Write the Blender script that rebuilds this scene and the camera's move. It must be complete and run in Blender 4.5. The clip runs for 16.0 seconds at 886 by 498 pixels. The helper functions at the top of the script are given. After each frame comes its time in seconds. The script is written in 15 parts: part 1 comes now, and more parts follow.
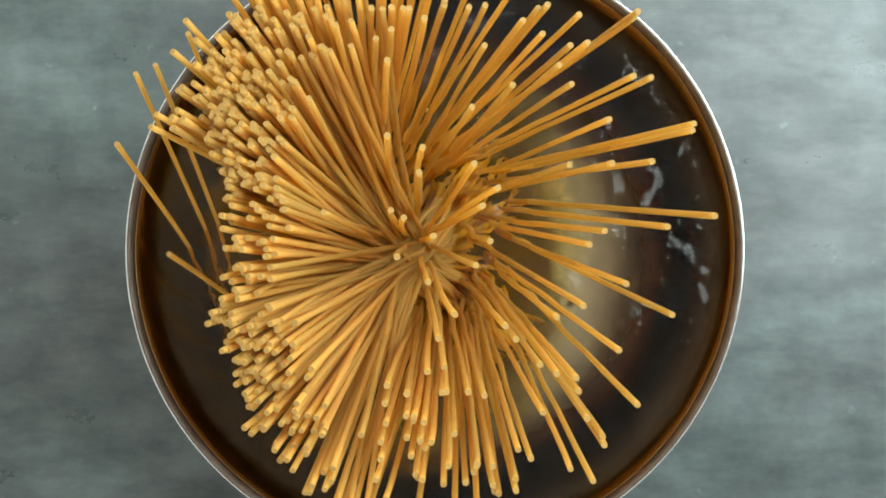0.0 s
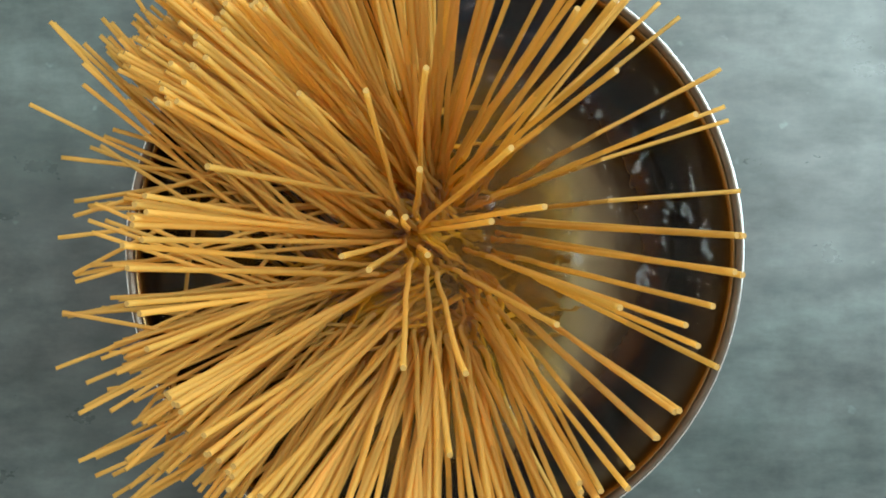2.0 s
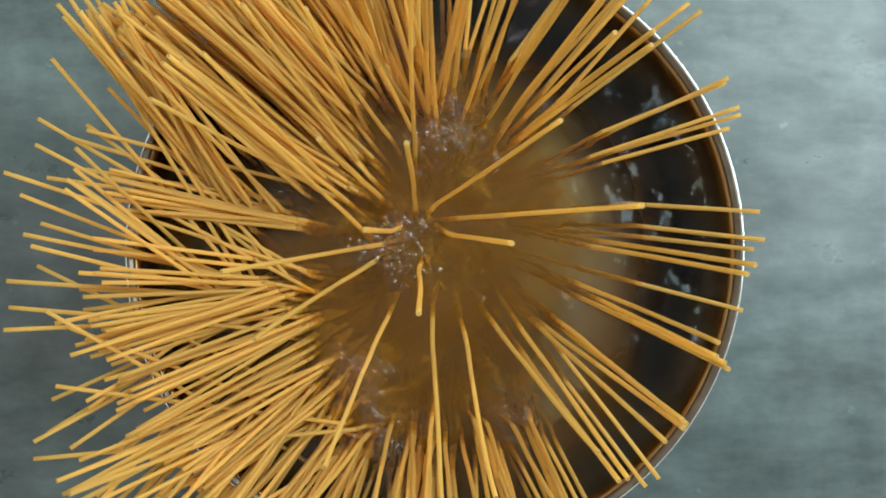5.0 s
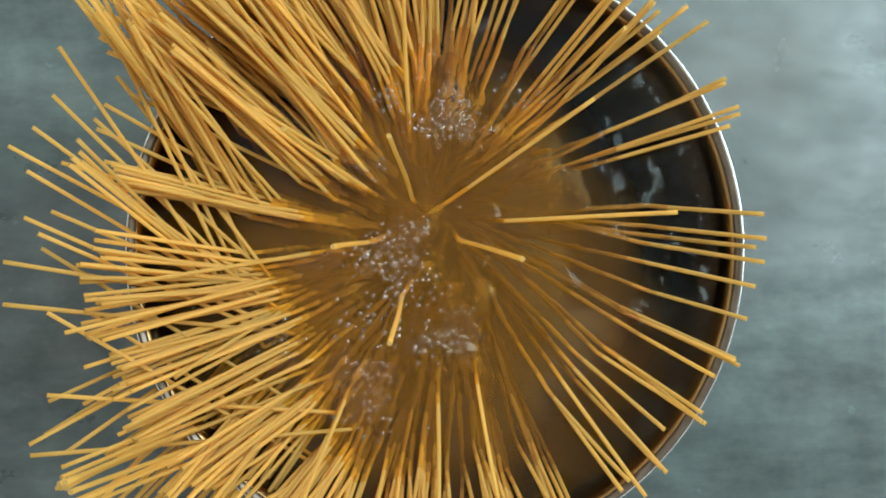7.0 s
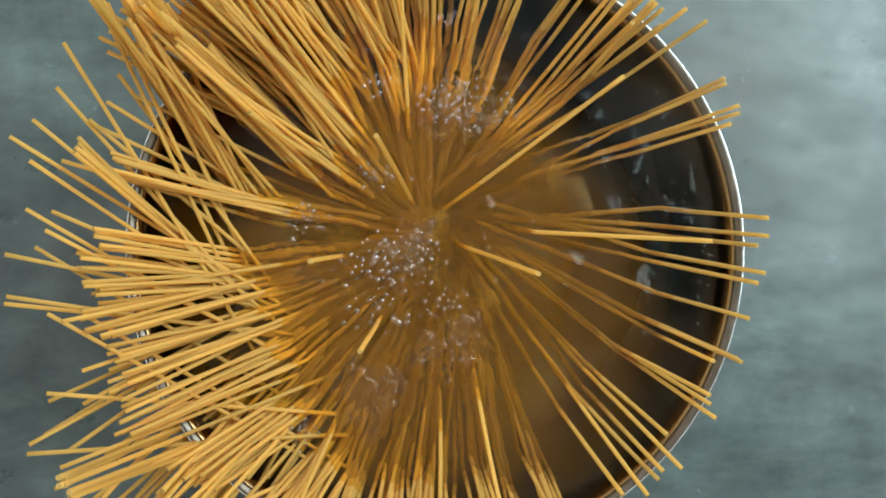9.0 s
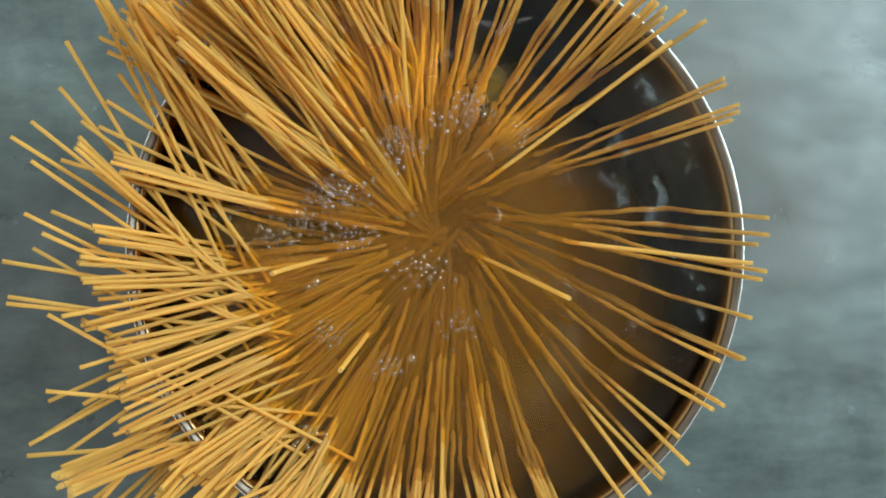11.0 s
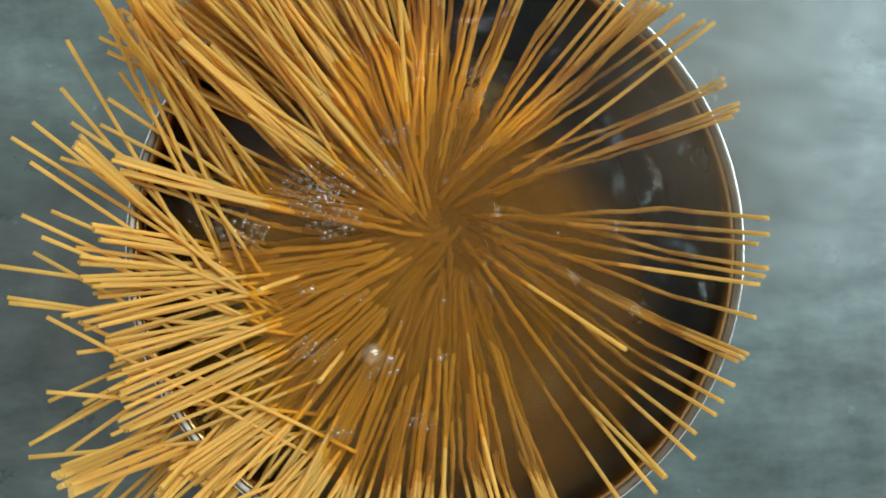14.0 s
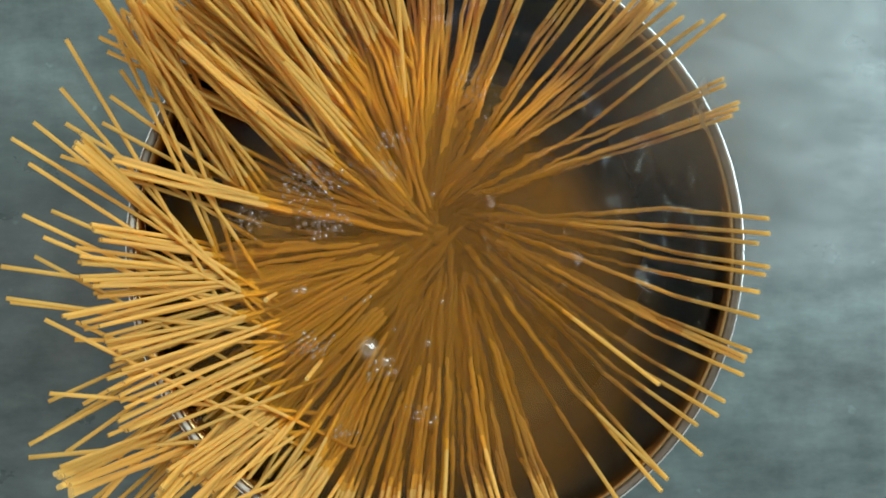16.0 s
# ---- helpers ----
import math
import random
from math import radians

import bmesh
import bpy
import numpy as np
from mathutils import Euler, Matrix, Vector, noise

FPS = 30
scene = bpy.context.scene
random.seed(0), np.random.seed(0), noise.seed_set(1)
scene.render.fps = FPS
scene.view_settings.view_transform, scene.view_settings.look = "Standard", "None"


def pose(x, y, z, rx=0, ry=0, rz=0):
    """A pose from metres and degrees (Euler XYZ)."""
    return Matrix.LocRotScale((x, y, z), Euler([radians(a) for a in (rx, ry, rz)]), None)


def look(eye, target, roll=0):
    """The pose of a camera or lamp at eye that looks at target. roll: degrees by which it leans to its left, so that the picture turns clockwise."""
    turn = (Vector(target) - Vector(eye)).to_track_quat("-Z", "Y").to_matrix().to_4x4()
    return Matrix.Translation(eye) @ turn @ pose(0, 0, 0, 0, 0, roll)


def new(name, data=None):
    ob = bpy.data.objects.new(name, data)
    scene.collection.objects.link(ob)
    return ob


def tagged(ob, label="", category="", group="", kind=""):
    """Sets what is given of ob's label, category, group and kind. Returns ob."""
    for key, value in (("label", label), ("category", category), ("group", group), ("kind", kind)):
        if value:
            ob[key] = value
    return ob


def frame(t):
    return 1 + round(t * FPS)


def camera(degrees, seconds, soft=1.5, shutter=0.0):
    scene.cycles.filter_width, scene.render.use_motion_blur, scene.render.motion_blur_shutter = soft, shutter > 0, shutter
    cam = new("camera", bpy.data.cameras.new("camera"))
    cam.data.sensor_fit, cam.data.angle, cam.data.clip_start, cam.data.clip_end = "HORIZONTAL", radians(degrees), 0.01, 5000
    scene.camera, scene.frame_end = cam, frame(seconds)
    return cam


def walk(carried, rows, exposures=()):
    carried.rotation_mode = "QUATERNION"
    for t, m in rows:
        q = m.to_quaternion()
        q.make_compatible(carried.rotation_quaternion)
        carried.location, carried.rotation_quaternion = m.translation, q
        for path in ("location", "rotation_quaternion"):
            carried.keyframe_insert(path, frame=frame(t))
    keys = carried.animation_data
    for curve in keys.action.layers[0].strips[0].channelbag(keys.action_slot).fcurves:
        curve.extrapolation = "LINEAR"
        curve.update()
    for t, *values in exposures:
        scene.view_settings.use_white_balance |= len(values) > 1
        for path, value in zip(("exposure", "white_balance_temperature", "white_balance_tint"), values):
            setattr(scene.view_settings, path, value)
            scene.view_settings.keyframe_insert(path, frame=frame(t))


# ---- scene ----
# Camera: it stands still over the pot and looks almost straight down.
cam = camera(50, 16.0, soft=1.8)
EYE = pose(0.0134, -0.0090, 0.489, 1.364, 1.64, 0)
walk(cam, [(0, EYE), (16, EYE)], [(0, 0.10, 6900, 15), (1.5, -0.02, 6800, 13), (3, -0.1, 6650, 11.5), (6, -0.12, 6500, 10), (16, -0.14, 6450, 9.5)])

# Light: daylight through a wide window right beside the worktop; three unseen fill lamps are added.
world = bpy.data.worlds.new("sky")
scene.world = world
world.use_nodes = True
wn, wl = world.node_tree.nodes, world.node_tree.links
sky = wn.new("ShaderNodeTexSky")
sky.sky_type, sky.sun_disc = "NISHITA", False
sky.sun_elevation, sky.sun_rotation = radians(40), radians(70)
wn["Background"].inputs["Strength"].default_value = 0.12
wl.new(sky.outputs["Color"], wn["Background"].inputs["Color"])
pane_light = new("window_light", bpy.data.lights.new("window_light", "AREA"))
pane_light.data.shape, pane_light.data.size, pane_light.data.size_y = "RECTANGLE", 1.3, 1.5
pane_light.data.energy, pane_light.data.color = 45, (0.75, 0.98, 1.0)
pane_light.matrix_world = look((0.985, 0.62, 1.3), (0, 0.45, 0.8))
# added unseen lamp to the north that lights the strands from behind
back_fill = new("back_fill_lamp", bpy.data.lights.new("back_fill_lamp", "AREA"))
back_fill.data.shape, back_fill.data.size, back_fill.data.size_y = "RECTANGLE", 1.9, 1.5
back_fill.data.energy, back_fill.data.color = 9, (1.0, 0.95, 0.93)
back_fill.matrix_world = look((-0.3, 2.47, 1.4), (0, 0.4, 0.7))

# made-up soft lamp on the south side, softens the shade between the strands
south_fill = new("south_fill_lamp", bpy.data.lights.new("south_fill_lamp", "AREA"))
south_fill.data.shape, south_fill.data.size, south_fill.data.size_y = "RECTANGLE", 1.9, 1.5
south_fill.data.energy, south_fill.data.color = 12, (1.0, 0.97, 0.93)
south_fill.matrix_world = look((-0.1, -1.87, 1.4), (0, -0.3, 0.7))
# added overhead lamp, unseen, set far enough north to stay out of the water's reflection
roof_fill = new("roof_fill_lamp", bpy.data.lights.new("roof_fill_lamp", "AREA"))
roof_fill.data.shape, roof_fill.data.size, roof_fill.data.size_y = "RECTANGLE", 1.5, 0.8
roof_fill.data.energy, roof_fill.data.color = 23, (1.0, 0.97, 0.94)
roof_fill.matrix_world = pose(0, 1.5, 2.285)


# ---- materials ----
def material(name, build):
    m = bpy.data.materials.new(name)
    m.use_nodes = True
    n, l = m.node_tree.nodes, m.node_tree.links
    build(n, l, n["Principled BSDF"])
    return m


def noise_node(n, l, scale, detail=4, rough=0.6, stretch=(1, 1, 1), turn=0):
    tc, mp, no = n.new("ShaderNodeTexCoord"), n.new("ShaderNodeMapping"), n.new("ShaderNodeTexNoise")
    mp.inputs["Scale"].default_value = stretch
    mp.inputs["Rotation"].default_value = (0, 0, radians(turn))
    no.inputs["Scale"].default_value, no.inputs["Detail"].default_value = scale, detail
    no.inputs["Roughness"].default_value = rough
    l.new(tc.outputs["Object"], mp.inputs["Vector"])
    l.new(mp.outputs["Vector"], no.inputs["Vector"])
    return no


def ramp(n, l, source, *stops):
    r = n.new("ShaderNodeValToRGB")
    r.color_ramp.elements[0].position, r.color_ramp.elements[0].color = stops[0][0], (*stops[0][1], 1)
    r.color_ramp.elements[1].position, r.color_ramp.elements[1].color = stops[-1][0], (*stops[-1][1], 1)
    for p, c in stops[1:-1]:
        r.color_ramp.elements.new(p).color = (*c, 1)
    l.new(source, r.inputs["Fac"])
    return r


def mix(n, l, mode, fac, a, b):
    m = n.new("ShaderNodeMix")
    m.data_type, m.blend_type = "RGBA", mode
    for i, v in ((0, fac), (6, a), (7, b)):
        if isinstance(v, (int, float)):
            m.inputs[i].default_value = v
        elif isinstance(v, tuple):
            m.inputs[i].default_value = (*v, 1)
        else:
            l.new(v, m.inputs[i])
    return m.outputs[2]


def bump(n, l, bsdf, height, strength, distance):
    b = n.new("ShaderNodeBump")
    b.inputs["Strength"].default_value, b.inputs["Distance"].default_value = strength, distance
    l.new(height, b.inputs["Height"])
    l.new(b.outputs["Normal"], bsdf.inputs["Normal"])


def worktop_paint(n, l, p):
    broad = noise_node(n, l, 5, 5, 0.62, (0.8, 1.3, 1), 8)
    cloud = noise_node(n, l, 15, 7, 0.66, (0.8, 1.2, 1), -6)
    wipe = noise_node(n, l, 22, 6, 0.65, (0.4, 1.5, 1), -2)
    scuff = noise_node(n, l, 40, 5, 0.68, (0.7, 1.25, 1), 4)
    brush = noise_node(n, l, 36, 5, 0.68, (1.4, 0.6, 1), -8)
    speck = noise_node(n, l, 95, 2, 0.5)
    a = ramp(n, l, broad.outputs["Fac"], (0.32, (0.045, 0.052, 0.054)), (0.5, (0.054, 0.074, 0.075)), (0.7, (0.080, 0.118, 0.114)))
    b = ramp(n, l, cloud.outputs["Fac"], (0.3, (0.7, 0.72, 0.72)), (0.52, (1, 1, 1)), (0.75, (1.45, 1.42, 1.4)))
    c = ramp(n, l, wipe.outputs["Fac"], (0.3, (0.75, 0.75, 0.75)), (0.5, (1, 1, 1)), (0.7, (1.25, 1.25, 1.25)))
    d = ramp(n, l, scuff.outputs["Fac"], (0.36, (0.72, 0.74, 0.74)), (0.5, (1, 1, 1)), (0.66, (1.38, 1.38, 1.36)))
    h = ramp(n, l, brush.outputs["Fac"], (0.36, (0.8, 0.8, 0.8)), (0.5, (1, 1, 1)), (0.66, (1.28, 1.28, 1.28)))
    spots = ramp(n, l, speck.outputs["Fac"], (0.71, (1, 1, 1)), (0.77, (2.4, 2.4, 2.4)))
    col = mix(n, l, "MULTIPLY", 1.0, a.outputs["Color"], b.outputs["Color"])
    col = mix(n, l, "MULTIPLY", 0.9, col, c.outputs["Color"])
    col = mix(n, l, "MULTIPLY", 0.5, col, d.outputs["Color"])
    col = mix(n, l, "MULTIPLY", 0.5, col, h.outputs["Color"])
    col = mix(n, l, "MULTIPLY", 0.5, col, spots.outputs["Color"])
    l.new(col, p.inputs["Base Color"])
    r = ramp(n, l, cloud.outputs["Fac"], (0.3, (0.24,) * 3), (0.7, (0.42,) * 3))
    l.new(r.outputs["Color"], p.inputs["Roughness"])
    g = ramp(n, l, mix(n, l, "MIX", 0.5, wipe.outputs["Fac"], scuff.outputs["Fac"]), (0.38, (0.55,) * 3), (0.62, (1.0,) * 3))
    l.new(g.outputs["Color"], p.inputs["Specular IOR Level"])
    bump(n, l, p, broad.outputs["Fac"], 0.1, 0.002)


def pot_steel(n, l, p):
    p.inputs["Metallic"].default_value = 1.0
    g = noise_node(n, l, 40, 4, 0.6, (1, 1, 6))
    c = ramp(n, l, g.outputs["Fac"], (0.3, (0.068, 0.036, 0.018)), (0.7, (0.115, 0.066, 0.034)))
    # a golden band along the lip, dark brown below it
    tc, axes = n.new("ShaderNodeTexCoord"), n.new("ShaderNodeSeparateXYZ")
    l.new(tc.outputs["Object"], axes.inputs["Vector"])
    band = ramp(n, l, axes.outputs["Z"], (0.1125, (0, 0, 0)), (0.1155, (1, 1, 1)))
    tinted = mix(n, l, "MIX", band.outputs["Color"], c.outputs["Color"], (0.30, 0.19, 0.085))
    l.new(tinted, p.inputs["Base Color"])
    r = ramp(n, l, g.outputs["Fac"], (0.3, (0.16,) * 3), (0.7, (0.26,) * 3))
    l.new(r.outputs["Color"], p.inputs["Roughness"])


def floor_steel(n, l, p):
    p.inputs["Metallic"].default_value = 1.0
    g = noise_node(n, l, 60, 5, 0.7)
    c = ramp(n, l, g.outputs["Fac"], (0.3, (0.38, 0.38, 0.36)), (0.7, (0.56, 0.56, 0.53)))
    # turns to brown in an uneven ring towards the wall
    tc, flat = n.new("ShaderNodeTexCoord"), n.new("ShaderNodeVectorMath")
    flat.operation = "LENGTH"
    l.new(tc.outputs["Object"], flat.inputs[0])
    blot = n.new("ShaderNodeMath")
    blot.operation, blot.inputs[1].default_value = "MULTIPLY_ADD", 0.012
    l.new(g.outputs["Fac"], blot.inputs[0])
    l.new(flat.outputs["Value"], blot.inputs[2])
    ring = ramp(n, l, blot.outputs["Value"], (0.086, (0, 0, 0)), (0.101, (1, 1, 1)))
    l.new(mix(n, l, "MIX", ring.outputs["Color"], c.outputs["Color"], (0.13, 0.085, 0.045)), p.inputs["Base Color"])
    p.inputs["Metallic"].default_value = 0.5
    p.inputs["Roughness"].default_value = 0.4


def rim_steel(n, l, p):
    p.inputs["Metallic"].default_value = 1.0
    g = noise_node(n, l, 90, 3, 0.6)
    c = ramp(n, l, g.outputs["Fac"], (0.3, (0.13, 0.105, 0.085)), (0.7, (0.20, 0.165, 0.135)))
    l.new(c.outputs["Color"], p.inputs["Base Color"])
    p.inputs["Roughness"].default_value = 0.34


def edge_steel(n, l, p):
    p.inputs["Metallic"].default_value = 1.0
    g = noise_node(n, l, 120, 3, 0.6)
    c = ramp(n, l, g.outputs["Fac"], (0.3, (0.7, 0.72, 0.74)), (0.7, (0.9, 0.92, 0.94)))
    l.new(c.outputs["Color"], p.inputs["Base Color"])
    p.inputs["Roughness"].default_value = 0.22


def bubble_film(n, l, p):
    clear, shine, both, rim = n.new("ShaderNodeBsdfTransparent"), n.new("ShaderNodeBsdfGlossy"), n.new("ShaderNodeMixShader"), n.new("ShaderNodeFresnel")
    milk, out = n.new("ShaderNodeBsdfDiffuse"), n.new("ShaderNodeMixShader")
    clear.inputs["Color"].default_value = (1, 0.98, 0.94, 1)
    shine.inputs["Roughness"].default_value = 0.03
    rim.inputs["IOR"].default_value = 2.1
    milk.inputs["Color"].default_value = (0.9, 0.78, 0.55, 1)
    out.inputs["Fac"].default_value = 0.05
    l.new(rim.outputs["Fac"], both.inputs["Fac"])
    l.new(clear.outputs["BSDF"], both.inputs[1])
    l.new(shine.outputs["BSDF"], both.inputs[2])
    l.new(both.outputs["Shader"], out.inputs[1])
    l.new(milk.outputs["BSDF"], out.inputs[2])
    l.new(out.outputs["Shader"], n["Material Output"].inputs["Surface"])


def ripple_gloss(n, l, p):
    p.inputs["Transmission Weight"].default_value = 1.0
    p.inputs["Base Color"].default_value = (0.93, 0.80, 0.54, 1)
    p.inputs["Roughness"].default_value = 0.05
    p.inputs["IOR"].default_value = 1.36
    # froth scatters some of the light
    froth, out = n.new("ShaderNodeBsdfDiffuse"), n.new("ShaderNodeMixShader")
    froth.inputs["Color"].default_value = (0.55, 0.36, 0.13, 1)
    spots = noise_node(n, l, 260, 3, 0.6)
    amount = ramp(n, l, spots.outputs["Fac"], (0.58, (0.0,) * 3), (0.78, (0.22,) * 3))
    l.new(amount.outputs["Color"], out.inputs["Fac"])
    l.new(p.outputs["BSDF"], out.inputs[1])
    l.new(froth.outputs["BSDF"], out.inputs[2])
    l.new(out.outputs["Shader"], n["Material Output"].inputs["Surface"])


def pasta(n, l, p):
    info, hue = n.new("ShaderNodeObjectInfo"), n.new("ShaderNodeHueSaturation")
    g = noise_node(n, l, 160, 3, 0.6, (1, 1, 0.12))
    c = ramp(n, l, g.outputs["Fac"], (0.25, (0.95, 0.618, 0.155)), (0.75, (0.97, 0.69, 0.22)))
    r = ramp(n, l, info.outputs["Random"], (0, (0.78,) * 3), (1, (0.98,) * 3))
    l.new(c.outputs["Color"], hue.inputs["Color"])
    l.new(r.outputs["Color"], hue.inputs["Value"])
    l.new(hue.outputs["Color"], p.inputs["Base Color"])
    p.inputs["Roughness"].default_value = 0.55
    p.inputs["Specular IOR Level"].default_value = 0.3
    # light passes through the thin strand
    glow, both = n.new("ShaderNodeBsdfTranslucent"), n.new("ShaderNodeMixShader")
    l.new(hue.outputs["Color"], glow.inputs["Color"])
    both.inputs["Fac"].default_value = 0.64
    l.new(p.outputs["BSDF"], both.inputs[1])
    l.new(glow.outputs["BSDF"], both.inputs[2])
    l.new(both.outputs["Shader"], n["Material Output"].inputs["Surface"])
    bump(n, l, p, g.outputs["Fac"], 0.15, 0.0003)


def pasta_end(n, l, p):
    p.inputs["Base Color"].default_value = (0.40, 0.23, 0.055, 1)
    p.inputs["Roughness"].default_value = 0.7


def broth(n, l, p):
    p.inputs["Transmission Weight"].default_value = 1.0
    p.inputs["Roughness"].default_value = 0.03
    p.inputs["IOR"].default_value = 1.33
    w = noise_node(n, l, 100, 2, 0.5)
    bump(n, l, p, w.outputs["Fac"], 0.32, 0.0035)
    cloudy(n, l, p, 0.05, p.inputs["Base Color"])


def starch(n, l, p):
    clear = n.new("ShaderNodeBsdfTransparent")
    cloudy(n, l, clear, 0.34)


def cloudy(n, l, p, most, stain=None):
    """Starch clouds and colours the water where the pasta stands."""
    tc, mp, dist = n.new("ShaderNodeTexCoord"), n.new("ShaderNodeMapping"), n.new("ShaderNodeVectorMath")
    mp.inputs["Location"].default_value = (0.035, -0.002, 0)
    dist.operation = "LENGTH"
    l.new(tc.outputs["Object"], mp.inputs["Vector"])
    l.new(mp.outputs["Vector"], dist.inputs[0])
    swirl = noise_node(n, l, 22, 4, 0.6)
    add = n.new("ShaderNodeMath")
    add.operation, add.inputs[1].default_value = "MULTIPLY_ADD", 0.04
    l.new(swirl.outputs["Fac"], add.inputs[0])
    l.new(dist.outputs["Value"], add.inputs[2])
    amount = ramp(n, l, add.outputs["Value"], (0.104, (most,) * 3), (0.123, (0.0,) * 3))
    if stain:
        tint = ramp(n, l, add.outputs["Value"], (0.104, (0.78, 0.475, 0.06)), (0.126, (0.62, 0.43, 0.22)))
        l.new(tint.outputs["Color"], stain)
    cloud, mixed = n.new("ShaderNodeBsdfDiffuse"), n.new("ShaderNodeMixShader")
    cloud.inputs["Color"].default_value = (0.142, 0.073, 0.008, 1)
    l.new(amount.outputs["Color"], mixed.inputs["Fac"])
    l.new(p.outputs["BSDF"], mixed.inputs[1])
    l.new(cloud.outputs["BSDF"], mixed.inputs[2])
    l.new(mixed.outputs["Shader"], n["Material Output"].inputs["Surface"])


def steam_haze(n, l, p):
    tc, ball = n.new("ShaderNodeTexCoord"), n.new("ShaderNodeTexGradient")
    mp = n.new("ShaderNodeMapping")
    ball.gradient_type = "QUADRATIC_SPHERE"
    mp.inputs["Location"].default_value, mp.inputs["Scale"].default_value = (-1, -1, 0), (2, 2, 0)
    l.new(tc.outputs["Generated"], mp.inputs["Vector"])
    l.new(mp.outputs["Vector"], ball.inputs["Vector"])
    curl = noise_node(n, l, 26, 5, 0.6, (1, 0.6, 1), 25)
    c = ramp(n, l, curl.outputs["Fac"], (0.35, (0.15,) * 3), (0.7, (1.0,) * 3))
    dense = n.new("ShaderNodeMath")
    dense.operation, dense.use_clamp = "MULTIPLY", True
    thin = n.new("ShaderNodeMath")
    thin.operation, thin.inputs[1].default_value = "MULTIPLY", 0.5
    l.new(ball.outputs["Fac"], dense.inputs[0])
    l.new(c.outputs["Color"], dense.inputs[1])
    l.new(dense.outputs["Value"], thin.inputs[0])
    clear, white, both = n.new("ShaderNodeBsdfTransparent"), n.new("ShaderNodeBsdfTranslucent"), n.new("ShaderNodeMixShader")
    white.inputs["Color"].default_value = (0.75, 0.75, 0.74, 1)
    l.new(thin.outputs["Value"], both.inputs["Fac"])
    l.new(clear.outputs["BSDF"], both.inputs[1])
    l.new(white.outputs["BSDF"], both.inputs[2])
    l.new(both.outputs["Shader"], n["Material Output"].inputs["Surface"])


def plaster(colour):
    def build(n, l, p):
        g = noise_node(n, l, 3, 4, 0.6)
        c = ramp(n, l, g.outputs["Fac"], (0.3, tuple(v * 0.92 for v in colour)), (0.7, colour))
        l.new(c.outputs["Color"], p.inputs["Base Color"])
        p.inputs["Roughness"].default_value = 0.9
    return build


WORKTOP = material("worktop_paint", worktop_paint)
POT = material("pot_steel", pot_steel)
RIM = material("rim_steel", rim_steel)
EDGE = material("polished_edge", edge_steel)
RIPPLE = material("churning_water", ripple_gloss)
BUBBLE = material("bubble_film", bubble_film)
POT_FLOOR = material("pot_floor_steel", floor_steel)
PASTA = material("pasta", pasta)
PASTA_END = material("pasta_end", pasta_end)
BROTH = material("cooking_water", broth)
STARCH = material("starch_cloud", starch)
STEAM = material("steam", steam_haze)
CEILING = material("ceiling_plaster", plaster((0.78, 0.76, 0.73)))
WALL = material("wall_plaster", plaster((0.82, 0.79, 0.74)))
FLOOR = material("dark_floor", plaster((0.30, 0.25, 0.2)))


# ---- mesh helpers ----
def mesh_object(name, bm, mats, smooth=True):
    me = bpy.data.meshes.new(name)
    bm.normal_update()
    bm.to_mesh(me)
    bm.free()
    for m in mats if isinstance(mats, (list, tuple)) else [mats]:
        me.materials.append(m)
    if smooth:
        me.polygons.foreach_set("use_smooth", [True] * len(me.polygons))
    return new(name, me)


def part(name, bm, mats, parent, label="", smooth=True):
    ob = mesh_object(name, bm, mats, smooth)
    ob.parent = parent
    return tagged(ob, label)


def box(bm, x0, y0, z0, x1, y1, z1):
    v = [bm.verts.new((x, y, z)) for z in (z0, z1) for y in (y0, y1) for x in (x0, x1)]
    for f in ((0, 2, 3, 1), (4, 5, 7, 6), (0, 1, 5, 4), (2, 6, 7, 3), (0, 4, 6, 2), (1, 3, 7, 5)):
        bm.faces.new([v[i] for i in f])


def lathe(bm, profile, steps=128, closed=True):
    """Turns a profile of (radius, height) round the z axis."""
    rings = []
    for r, z in profile:
        if r < 1e-6:
            rings.append([bm.verts.new((0, 0, z))])
        else:
            rings.append([bm.verts.new((r * math.cos(a), r * math.sin(a), z)) for a in (2 * math.pi * i / steps for i in range(steps))])
    pairs = list(zip(rings, rings[1:])) + ([(rings[-1], rings[0])] if closed else [])
    for a, b in pairs:
        for i in range(steps):
            j = (i + 1) % steps
            if len(a) == 1 and len(b) == 1:
                break
            if len(a) == 1:
                bm.faces.new((a[0], b[i], b[j]))
            elif len(b) == 1:
                bm.faces.new((a[i], b[0], a[j]))
            else:
                bm.faces.new((a[i], b[i], b[j], a[j]))
    bmesh.ops.recalc_face_normals(bm, faces=bm.faces)


def arc(cx, cz, r, a0, a1, n):
    return [(cx + r * math.cos(radians(a0 + (a1 - a0) * i / n)), cz + r * math.sin(radians(a0 + (a1 - a0) * i / n))) for i in range(n + 1)]


# ---- the room: plain walls that close the place, with the window and openings added for the fill lamps ----
def slab(name, x0, y0, z0, x1, y1, z1, mat, label):
    bm = bmesh.new()
    box(bm, x0, y0, z0, x1, y1, z1)
    return tagged(mesh_object(name, bm, mat, False), label, name.split("_")[0], kind="structure")


